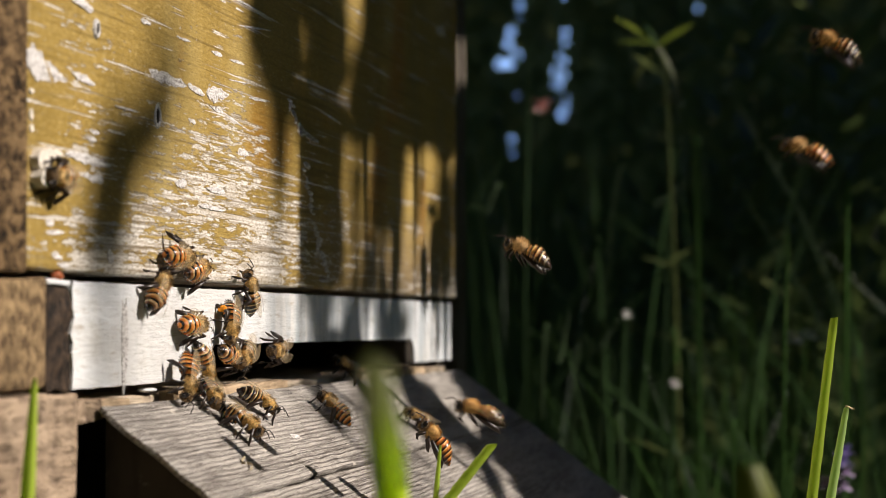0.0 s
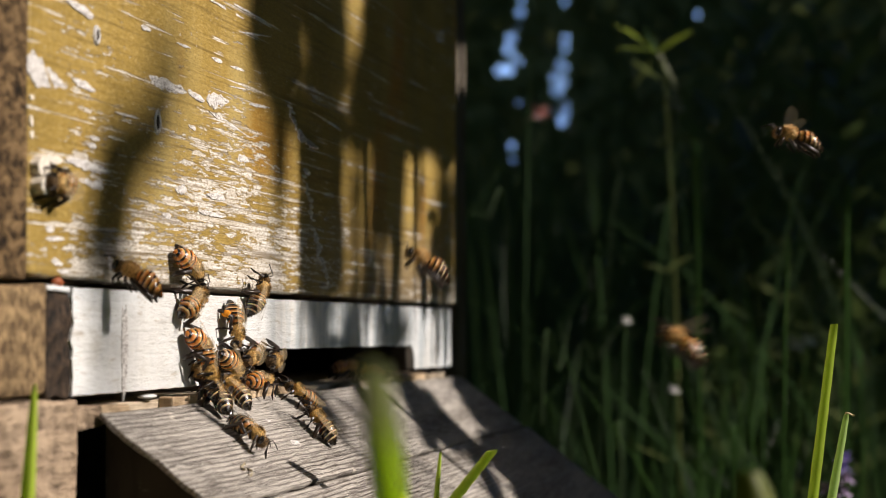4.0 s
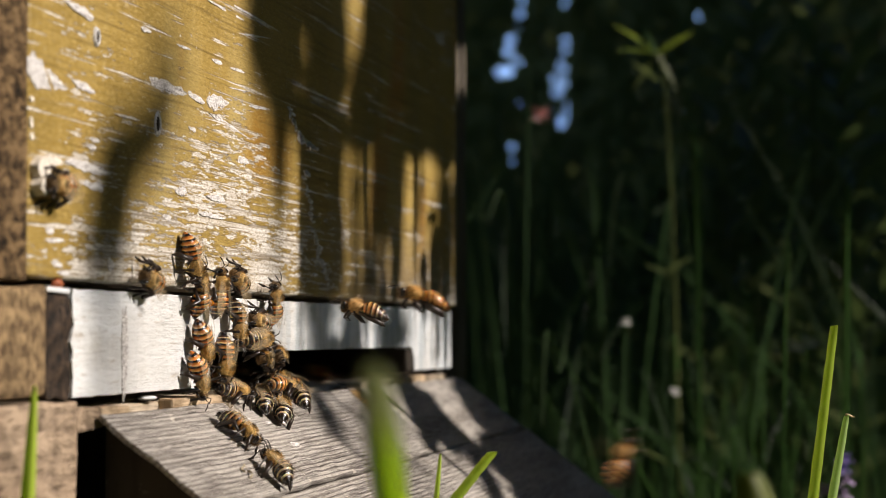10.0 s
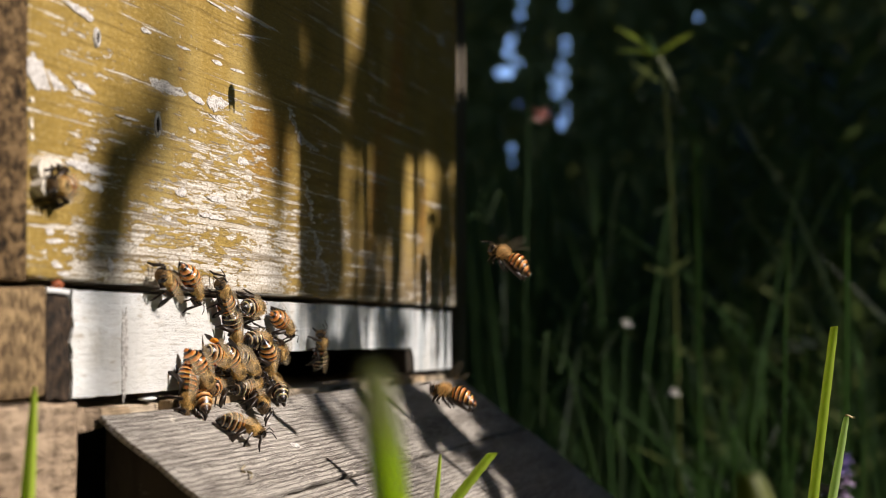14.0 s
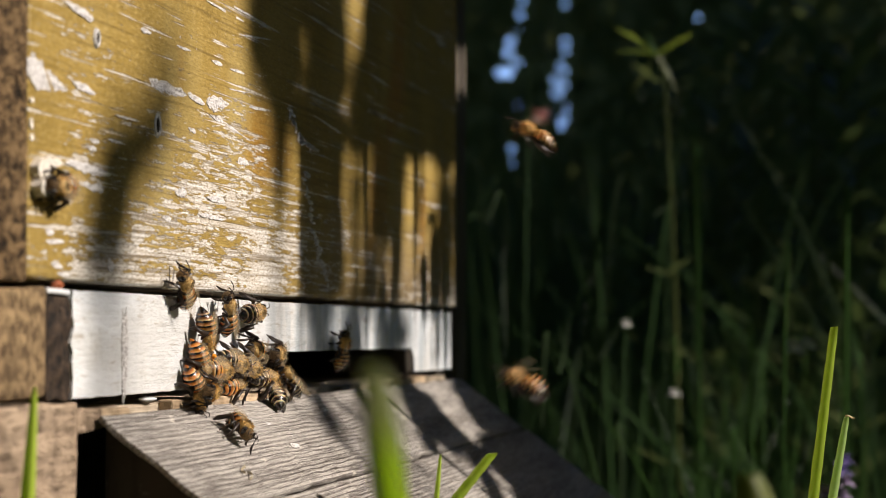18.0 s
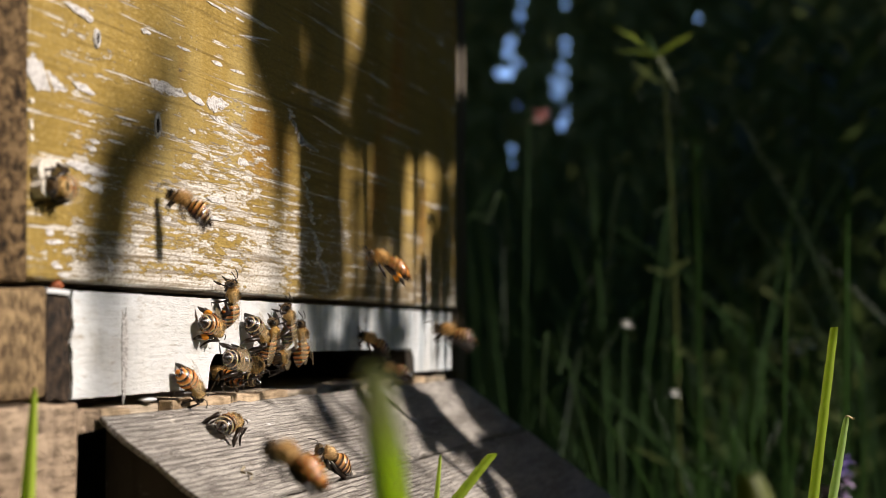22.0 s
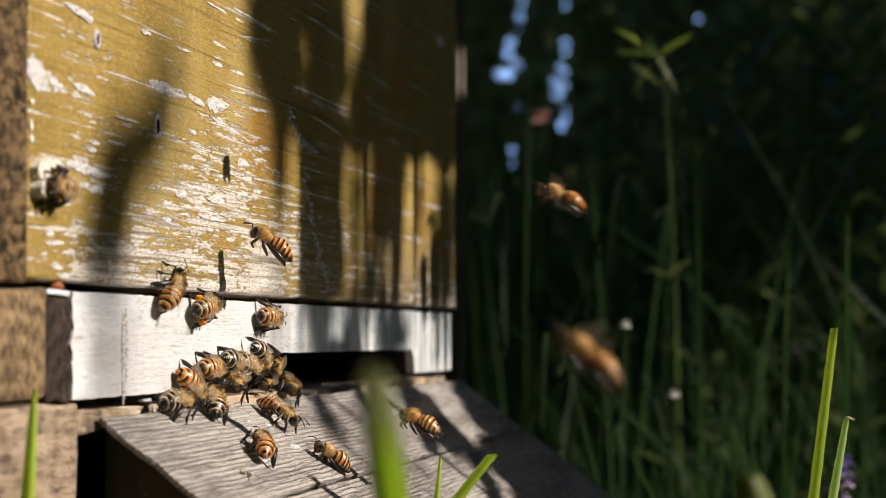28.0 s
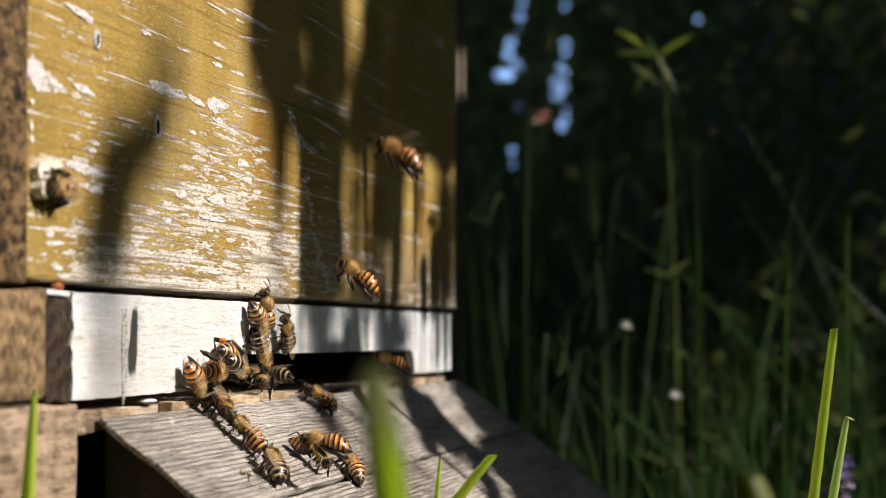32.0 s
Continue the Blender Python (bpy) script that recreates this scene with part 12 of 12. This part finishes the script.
    walk(FLYING[49], [(0, pose(.1408, .07, -.0024, 0, -0, 9)), (25.2, pose(.1408, .07, -.0024, 0, -0, 9)), (25.45, pose(.2021, .037, -.0024, 0, 0, -32)), (25.7, pose(.2635, .004, -.0024, -0, -0, -73)), (26, pose(.2423, .0023, .0106, -37, -1, -112)), (26.3, pose(.2212, .0007, .0236, -75, -35, -154)), (26.6, pose(.2, -.001, .0366, -90, -71, 180)), (27.08, pose(.2, -.001, .0366, -90, -71, 180)), (27.2, pose(.0971, -.03, .0294, 0, -38, 104)), (27.5, pose(.0977, -.034, .0366, 0, -26, 104)), (27.53, pose(.0983, -.0384, .041, 23, -35, 137)), (27.57, pose(.0988, -.0429, .0454, 42, -61, -177)), (27.6, pose(.0994, -.0473, .0497, -0, -79, -92)), (27.8, pose(.1009, -.0556, .069, 0, -28, -79)), (28, pose(.1042, -.0791, .1072, 0, -28, -79)), (28.8, pose(.9021, -1.3896, .4536, 0, -28, -79)), (29.8, pose(1.7, -2.7, .8, 0, -28, -79)), (32, pose(1.7, -2.7, .8, 0, -28, -79))])
    flap(FLYING[49], 26.50, 28.40)
    walk(FLYING[50], [(0, pose(.2, .09, -.0024, 0, -0, 37)), (25.2, pose(.2, .09, -.0024, 0, -0, 37)), (25.45, pose(.2025, .047, -.0024, 0, 0, -18)), (25.7, pose(.205, .004, -.0024, -0, -0, -73)), (26, pose(.1948, .0023, .0069, -37, -1, -112)), (26.3, pose(.1846, .0007, .0162, -75, -36, -154)), (26.6, pose(.1744, -.001, .0255, -90, -72, 180)), (27.08, pose(.1744, -.001, .0255, -90, -72, 180)), (27.14, pose(.1378, -.0124, .023, -20, -52, 118)), (27.2, pose(.1012, -.0237, .0204, 0, -20, 109)), (27.5, pose(.1005, -.0211, .0223, -0, -27, 109)), (27.6, pose(.0991, -.0145, .0222, -0, -23, 109)), (27.8, pose(.0986, -.012, .0244, 0, -14, 108)), (28, pose(.098, -.012, .0346, -0, -30, 110)), (28.2, pose(.0978, -.0098, .0287, 0, -26, 109)), (28.4, pose(.095, -.0062, .0244, 0, -20, 109)), (28.6, pose(.0966, -.0058, .03, -0, -30, 110)), (28.8, pose(.0986, -.0161, .0399, -0, -29, 110)), (29, pose(.0972, -.0116, .0513, 0, -17, 108)), (29.2, pose(.0972, -.0106, .0484, 0, -14, 108)), (29.4, pose(.1, -.0213, .0352, 0, -26, 109)), (29.6, pose(.1017, -.0274, .0265, 0, -28, 109)), (29.8, pose(.1025, -.0297, .0215, -0, -14, 108)), (30, pose(.1017, -.0287, .0334, 0, -26, 109)), (30.1, pose(.1036, -.0456, .0422, 20, -52, 139)), (30.2, pose(.1055, -.0625, .0509, 0, -82, -159)), (30.3, pose(.1126, -.0923, .0661, -16, -54, -109)), (30.4, pose(.1197, -.122, .0814, 0, -28, -85)), (30.6, pose(.1322, -.1868, .1141, 0, -28, -85)), (31.4, pose(.5161, -1.5434, .557, 0, -28, -85)), (31.9, pose(.9, -2.9, 1, 0, -28, -85)), (32, pose(.9, -2.9, 1, 0, -28, -85))])
    flap(FLYING[50], 26.50, 31.00)
    walk(FLYING[51], [(0, pose(.95, -2.55, .5, -0, -34, 100)), (27.3, pose(.5677, -1.4795, .3058, -0, -34, 100)), (28, pose(.1004, -.1712, .0684, -0, -34, 100)), (28.2, pose(.096, -.1502, .0643, 0, -22, 100)), (28.4, pose(.0932, -.1357, .0591, 0, -33, 100)), (28.6, pose(.0914, -.128, .06, 0, -27, 100)), (28.8, pose(.0877, -.1128, .0692, -0, -20, 100)), (29, pose(.084, -.0974, .0793, 0, -30, 100)), (29.2, pose(.0806, -.0818, .0791, -0, -19, 100)), (29.4, pose(.0783, -.0709, .0775, 0, -24, 100)), (29.6, pose(.076, -.0611, .0815, 0, -27, 100)), (29.8, pose(.0737, -.0516, .0869, -0, -25, 100)), (30, pose(.0737, -.0504, .0815, 0, -26, 100)), (30.2, pose(.0756, -.0571, .0711, 0, -30, 100)), (30.4, pose(.0783, -.0677, .0621, -0, -19, 100)), (30.6, pose(.0785, -.0677, .058, 0, -29, 100)), (30.8, pose(.0765, -.0586, .0577, 0, -19, 100)), (31, pose(.0745, -.0493, .0572, 0, -21, 100)), (31.2, pose(.0752, -.0507, .0505, -0, -36, 100)), (31.4, pose(.0758, -.0519, .0421, 0, -32, 100)), (31.6, pose(.0754, -.0488, .0354, 0, -28, 100)), (31.8, pose(.0744, -.0426, .0276, 0, -22, 100)), (32, pose(.0742, -.041, .0252, 0, -33, 100))])
    flap(FLYING[51], 27.30, 32.40)
    walk(FLYING[52], [(0, pose(1.2, -1.8, .7, -0, -10, 115)), (27.7, pose(.688, -1.0694, .4185, -0, -10, 115)), (28.4, pose(.0622, -.1765, .0744, -0, -10, 115)), (28.6, pose(.0594, -.1624, .0684, 0, -14, 115)), (28.8, pose(.0575, -.1514, .0592, 0, -6, 115)), (29, pose(.0547, -.1381, .0538, 0, -15, 116)), (29.2, pose(.051, -.1187, .0456, 0, -6, 115)), (29.4, pose(.0491, -.1076, .0337, 0, -19, 116)), (29.6, pose(.0484, -.0997, .0229, 0, -5, 115)), (29.8, pose(.0463, -.08, -.0058, 0, -15, 116)), (30, pose(.0433, -.0535, -.0114, 0, -19, 116)), (30.4, pose(.0603, -.0422, -.005, 0, -16, 116)), (31, pose(.1937, -.0053, -.0068, 0, -11, 115)), (31.3, pose(.238, .004, -.0024, 0, -0, 73)), (31.8, pose(.1584, .0492, -.0024, 0, -0, 95)), (32, pose(.1584, .0511, -.0024, 0, -0, 95))])
    flap(FLYING[52], 27.70, 31.40)
    walk(FLYING[53], [(0, pose(.2176, .07, -.0024, 0, -0, 123)), (28.4, pose(.2176, .0717, -.0024, 0, -0, 123)), (28.55, pose(.2049, .0491, -.0024, 0, -0, 173)), (28.7, pose(.1922, .0266, -.0024, 0, -0, -123)), (28.85, pose(.1795, .004, -.0024, -0, -0, -73)), (28.93, pose(.1756, .001, -.0049, 7, -5, -26)), (29.02, pose(.1718, -.0019, -.0074, 8, -16, 36)), (29.1, pose(.1679, -.0049, -.01, 0, -22, 86)), (29.4, pose(.152, -.0445, .001, 0, -17, 86)), (29.6, pose(.0869, -.0976, .0175, -0, -13, 87)), (29.7, pose(.0926, -.1164, .0134, -16, -44, 59)), (29.8, pose(.0983, -.1353, .0093, -0, -77, 10)), (29.9, pose(.1002, -.1501, .0086, 13, -51, -36)), (30, pose(.1021, -.1649, .0079, 0, -28, -61)), (30.2, pose(.1098, -.2003, .009, 0, -28, -61)), (31, pose(.8049, -1.4502, .5045, 0, -28, -61)), (31.9, pose(1.5, -2.7, 1, 0, -28, -61)), (32, pose(1.5, -2.7, 1, 0, -28, -61))])
    flap(FLYING[53], 28.40, 30.60)
    walk(FLYING[54], [(0, pose(1.7, -2.3, .5, -0, -14, 113)), (28.1, pose(.9629, -1.3287, .3171, -0, -14, 113)), (28.8, pose(.0619, -.1416, .0936, -0, -14, 113)), (29, pose(.059, -.1258, .0834, -0, -15, 113)), (29.2, pose(.0543, -.1015, .0725, 0, -7, 112)), (29.4, pose(.0515, -.0879, .0664, -0, -17, 113)), (29.6, pose(.0512, -.0844, .0577, 0, -16, 113)), (29.8, pose(.0519, -.0859, .05, 0, -14, 113)), (30, pose(.0534, -.0922, .0464, 0, -17, 113)), (30.2, pose(.0556, -.0981, .0335, 0, -8, 112)), (30.4, pose(.0567, -.0978, .0181, -0, -8, 112)), (30.6, pose(.0565, -.092, .0186, -0, -11, 112)), (30.8, pose(.0569, -.0845, .0246, 0, -23, 114)), (31, pose(.0592, -.0722, .0282, -0, -6, 112)), (31.2, pose(.0661, -.0601, .0195, 0, -14, 113)), (31.4, pose(.0819, -.0549, .0127, 0, -13, 113)), (31.6, pose(.1081, -.044, .0064, 0, -14, 113)), (32, pose(.2228, -.0137, .0027, -0, -15, 113))])
    flap(FLYING[54], 28.10, 32.40)
    walk(FLYING[55], [(0, pose(.7, -2.55, .7, -0, -36, 82)), (28.9, pose(.4123, -1.478, .4214, -0, -36, 82)), (29.6, pose(.0608, -.1679, .081, -0, -36, 82)), (29.8, pose(.0587, -.1584, .0762, 0, -26, 84)), (30, pose(.0562, -.1466, .0762, 0, -24, 84)), (30.2, pose(.0544, -.1361, .0656, -0, -25, 84)), (30.4, pose(.0528, -.1258, .0552, 0, -33, 83)), (30.6, pose(.0522, -.1218, .0491, 0, -32, 83)), (30.8, pose(.0512, -.1172, .0459, 0, -26, 84)), (31, pose(.0487, -.106, .0454, 0, -22, 84)), (31.2, pose(.0459, -.0935, .0505, 0, -27, 84)), (31.4, pose(.0436, -.0836, .0546, 0, -29, 83)), (31.6, pose(.0408, -.0712, .0587, -0, -32, 83)), (31.8, pose(.0383, -.0598, .0592, 0, -31, 83)), (32, pose(.0386, -.06, .051, -0, -26, 84))])
    flap(FLYING[55], 28.90, 32.40)
    walk(FLYING[56], [(0, pose(.95, -1.8, .9, 0, -15, 98)), (29.1, pose(.5672, -1.065, .5274, 0, -15, 98)), (29.8, pose(.0993, -.1667, .0719, 0, -15, 98)), (30, pose(.0975, -.157, .0637, 0, -14, 98)), (30.2, pose(.0975, -.1539, .0488, -0, -10, 98)), (30.4, pose(.0947, -.1368, .0301, -0, -6, 98)), (30.6, pose(.091, -.1168, .0154, 0, -16, 98)), (30.8, pose(.0878, -.0993, .0039, 0, -20, 98)), (31, pose(.0843, -.0789, -.0153, 0, -17, 98)), (31.2, pose(.0812, -.0635, -.0212, 0, -23, 98)), (31.4, pose(.0756, -.0383, -.0187, -0, -12, 98)), (32, pose(.0745, -.0339, -.0148, 0, -6, 98))])
    flap(FLYING[56], 29.10, 32.40)
    walk(FLYING[57], [(0, pose(.1344, .07, -.0024, 0, -0, 58)), (29.4, pose(.1344, .0717, -.0024, 0, -0, 58)), (29.62, pose(.1899, .0378, -.0024, 0, 0, -8)), (29.85, pose(.2455, .004, -.0024, -0, -0, -73)), (29.93, pose(.2379, .0015, -.0059, 15, -8, -26)), (30.02, pose(.2303, -.0011, -.0093, 17, -30, 38)), (30.1, pose(.2227, -.0036, -.0128, 0, -40, 97)), (30.2, pose(.1764, -.0279, -.0085, -19, -47, 64)), (30.3, pose(.1302, -.0522, -.0042, -33, -66, 17)), (30.4, pose(.084, -.0765, .0001, 0, -79, -60)), (30.6, pose(.0913, -.1173, .0134, -0, -28, -72)), (30.8, pose(.1046, -.1847, .042, -0, -28, -72)), (31.6, pose(.7023, -1.4423, .321, -0, -28, -72)), (31.9, pose(1.3, -2.7, .6, -0, -28, -72)), (32, pose(1.3, -2.7, .6, -0, -28, -72))])
    flap(FLYING[57], 29.40, 31.20)
    walk(FLYING[58], [(0, pose(1.45, -2.3, .7, 0, -18, 111)), (3, pose(.8424, -1.3424, .4206, 0, -18, 111)), (3.7, pose(.0999, -.172, .0792, 0, -18, 111)), (4, pose(.0951, -.1453, .0571, 0, -13, 110)), (4.4, pose(.0892, -.1121, .041, -0, -29, 112)), (4.8, pose(.1052, -.0821, .0251, 0, -22, 111)), (5.1, pose(.2273, -.0367, .0109, 0, -24, 111)), (5.4, pose(.187, .004, -.0024, 0, -0, 73)), (5.9, pose(.1936, .0881, -.0024, 0, -0, 87)), (32, pose(.1936, .0911, -.0024, 0, -0, 87))])
    flap(FLYING[58], 3.00, 5.50)
    walk(FLYING[59], [(0, pose(1.7, -2.55, .9, 0, -20, 85)), (3.4, pose(.9762, -1.4679, .5391, 0, -20, 85)), (4.1, pose(.0917, -.1453, .0981, 0, -20, 85)), (4.5, pose(.0871, -.1177, .0739, 0, -36, 83)), (4.9, pose(.0858, -.0975, .0519, 0, -21, 85)), (5.2, pose(.1093, -.0725, .0311, 0, -24, 85)), (5.45, pose(.2256, -.026, .0109, 0, -24, 84)), (5.75, pose(.2785, .004, -.0024, 0, -0, 73)), (6.25, pose(.2528, .1085, -.0024, 0, -0, 115)), (32, pose(.2528, .1111, -.0024, 0, -0, 115))])
    flap(FLYING[59], 3.40, 5.85)
    walk(FLYING[60], [(0, pose(.152, .05, -.0024, 0, -0, 144)), (3.5, pose(.152, .0517, -.0024, 0, -0, 144)), (3.65, pose(.1747, .0358, -.0024, 0, -0, -172)), (3.8, pose(.1973, .0199, -.0024, 0, -0, -118)), (3.95, pose(.22, .004, -.0024, -0, -0, -73)), (4.03, pose(.2257, .0013, .0008, 12, -6, -24)), (4.12, pose(.2314, -.0014, .0041, 13, -24, 42)), (4.2, pose(.2371, -.004, .0073, 0, -31, 97)), (4.5, pose(.1336, -.0496, .023, 0, -21, 97)), (4.6, pose(.1079, -.066, .0291, -24, -33, 67)), (4.7, pose(.0822, -.0825, .0352, -44, -61, 29)), (4.8, pose(.0565, -.0989, .0413, 0, -82, -55)), (5.1, pose(.0628, -.1383, .0648, -0, -28, -73)), (5.3, pose(.0712, -.1838, .0956, -0, -28, -73)), (6.1, pose(.4856, -1.3419, .3478, -0, -28, -73)), (7.1, pose(.9, -2.5, .6, -0, -28, -73)), (32, pose(.9, -2.5, .6, -0, -28, -73))])
    flap(FLYING[60], 3.50, 5.70)
    walk(FLYING[61], [(0, pose(.95, -2.05, .7, 0, -18, 98)), (13.9, pose(.5585, -1.2046, .4148, 0, -18, 98)), (14.6, pose(.0801, -.1714, .0663, 0, -18, 98)), (15, pose(.0734, -.1348, .0402, 0, -26, 98)), (15.4, pose(.0711, -.1034, .0192, 0, -26, 98)), (15.9, pose(.2288, -.0403, .0007, 0, -20, 98)), (16.2, pose(.1615, .004, -.0024, 0, -0, 73)), (16.45, pose(.1864, .0368, -.0024, 0, -0, 123)), (16.7, pose(.2112, .0696, -.0024, 0, -0, 173)), (32, pose(.2112, .0711, -.0024, 0, -0, 173))])
    flap(FLYING[61], 13.90, 16.30)
    walk(FLYING[62], [(0, pose(.2704, .09, -.0024, 0, -0, 21)), (14.2, pose(.2704, .0917, -.0024, 0, -0, 21)), (14.43, pose(.2617, .0478, -.0024, 0, 0, -26)), (14.65, pose(.253, .004, -.0024, -0, -0, -73)), (14.73, pose(.2426, .0009, .001, -2, -1, -125)), (14.82, pose(.2322, -.0023, .0043, -2, -5, 163)), (14.9, pose(.2219, -.0054, .0077, 0, -6, 111)), (15.3, pose(.1258, -.0544, .0264, -0, -19, 112)), (15.45, pose(.1036, -.0786, .0404, 12, -48, 133)), (15.6, pose(.0814, -.1028, .0544, 0, -78, 172)), (15.75, pose(.0885, -.1333, .0698, -19, -53, -123)), (15.9, pose(.0956, -.1638, .0852, 0, -31, -89)), (16.1, pose(.1039, -.2066, .107, -0, -27, -89)), (16.9, pose(.702, -1.5533, .5535, -0, -27, -89)), (17.9, pose(1.3, -2.9, 1, -0, -27, -89)), (32, pose(1.3, -2.9, 1, -0, -27, -89))])
    flap(FLYING[62], 14.20, 16.50)
    walk(FLYING[63], [(0, pose(1.45, -2.55, .5, 0, -16, 107)), (14.4, pose(.8343, -1.4819, .2977, 0, -16, 107)), (15.1, pose(.0817, -.1765, .0505, 0, -16, 107)), (15.5, pose(.0745, -.1401, .0349, -0, -24, 108)), (15.9, pose(.0716, -.1085, .0273, 0, -31, 109)), (16.2, pose(.1062, -.0703, .0141, -0, -19, 108)), (16.4, pose(.2237, -.0186, .0046, 0, -31, 109)), (16.7, pose(.1945, .004, -.0024, 0, -0, 73)), (17.2, pose(.1696, .1087, -.0024, 0, -0, 50)), (32, pose(.1696, .1111, -.0024, 0, -0, 50))])
    flap(FLYING[63], 14.40, 16.80)
    walk(FLYING[64], [(0, pose(1.7, -1.8, .7, -0, -25, 95)), (14.3, pose(.9604, -1.0209, .4291, -0, -25, 95)), (15, pose(.0565, -.0686, .098, -0, -25, 95)), (15.4, pose(.0557, -.0585, .0663, 0, -16, 95)), (15.9, pose(.0522, -.037, .043, 0, -32, 95)), (16.3, pose(.1087, -.001, .0298, -90, -73, 180)), (16.6, pose(.1011, -.001, .0237, -90, -73, 180)), (17.05, pose(.1185, .0015, .0107, -7, -45, 90)), (17.5, pose(.136, .004, -.0024, 0, -0, 73)), (18, pose(.2288, .0484, -.0024, 0, -0, 78)), (32, pose(.2288, .0511, -.0024, 0, -0, 78))])
    flap(FLYING[64], 14.30, 17.00)
    walk(FLYING[65], [(0, pose(.7, -2.05, .9, 0, -18, 108)), (25, pose(.4149, -1.2001, .536, 0, -18, 108)), (25.7, pose(.0664, -.1614, .0911, 0, -18, 108)), (26.1, pose(.0611, -.1307, .0604, 0, -25, 108)), (26.6, pose(.0604, -.0971, .0349, 0, -24, 108)), (27.1, pose(.2266, -.0332, .012, 0, -23, 108)), (27.4, pose(.2275, .004, -.0024, 0, -0, 73)), (27.9, pose(.128, .0718, -.0024, 0, -0, 107)), (32, pose(.128, .0711, -.0024, 0, -0, 107))])
    flap(FLYING[65], 25.00, 27.50)
    walk(FLYING[66], [(0, pose(.1872, .09, -.0024, 0, -0, 136)), (25.3, pose(.1872, .0917, -.0024, 0, -0, 136)), (25.45, pose(.1811, .0625, -.0024, 0, -0, -178)), (25.6, pose(.1751, .0332, -.0024, 0, -0, -120)), (25.75, pose(.169, .004, -.0024, -0, -0, -73)), (25.83, pose(.1917, .0014, .0008, 14, -7, -24)), (25.92, pose(.2143, -.0012, .004, 15, -27, 45)), (26, pose(.237, -.0039, .0072, 0, -35, 103)), (26.3, pose(.1527, -.0449, .0248, 0, -32, 103)), (26.43, pose(.1205, -.0648, .0313, 21, -39, 139)), (26.57, pose(.0882, -.0846, .0378, 35, -61, -166)), (26.7, pose(.056, -.1044, .0443, 0, -75, -85)), (27, pose(.0646, -.1484, .0707, 0, -28, -78)), (27.3, pose(.0743, -.1989, .0964, 0, -28, -78)), (28.1, pose(.5872, -1.5494, .3482, 0, -28, -78)), (29.1, pose(1.1, -2.9, .6, 0, -28, -78)), (32, pose(1.1, -2.9, .6, 0, -28, -78))])
    flap(FLYING[66], 25.30, 27.70)
    walk(FLYING[67], [(0, pose(1.2, -2.55, .7, 0, -22, 90)), (25.5, pose(.6888, -1.4815, .4026, 0, -22, 90)), (26.2, pose(.0639, -.1755, .0392, 0, -22, 90)), (26.7, pose(.0573, -.1403, .0243, 0, -32, 90)), (27.1, pose(.0688, -.1038, .0142, 0, -23, 90)), (27.4, pose(.2299, -.0432, -.0022, 0, -32, 90)), (27.7, pose(.2605, .004, -.0024, 0, -0, 73)), (27.95, pose(.2534, .0578, -.0024, 0, -0, 119)), (28.2, pose(.2464, .1115, -.0024, 0, -0, 164)), (32, pose(.2464, .1111, -.0024, 0, -0, 164))])
    flap(FLYING[67], 25.50, 27.80)
    walk(FLYING[68], [(0, pose(1.45, -1.8, .9, 0, -14, 85)), (26.5, pose(.8586, -1.0207, .4843, 0, -14, 85)), (27.2, pose(.1357, -.0682, -.0238, 0, -14, 85)), (27.4, pose(.1334, -.0582, -.0201, 0, -12, 85)), (27.6, pose(.1319, -.051, -.0169, 0, -25, 84)), (27.8, pose(.1313, -.049, -.0152, 0, -17, 85)), (28, pose(.1307, -.044, -.0121, -0, -20, 85)), (28.2, pose(.1331, -.0402, -.0085, 0, -23, 84)), (28.4, pose(.1446, -.0354, -.0047, -0, -12, 85)), (28.7, pose(.2214, -.0048, .0012, -0, -21, 84)), (29, pose(.202, .004, -.0024, 0, -0, 73)), (29.5, pose(.1456, .0492, -.0024, 0, -0, 13)), (32, pose(.1456, .0511, -.0024, 0, -0, 13))])
    flap(FLYING[68], 26.50, 29.10)


motions()
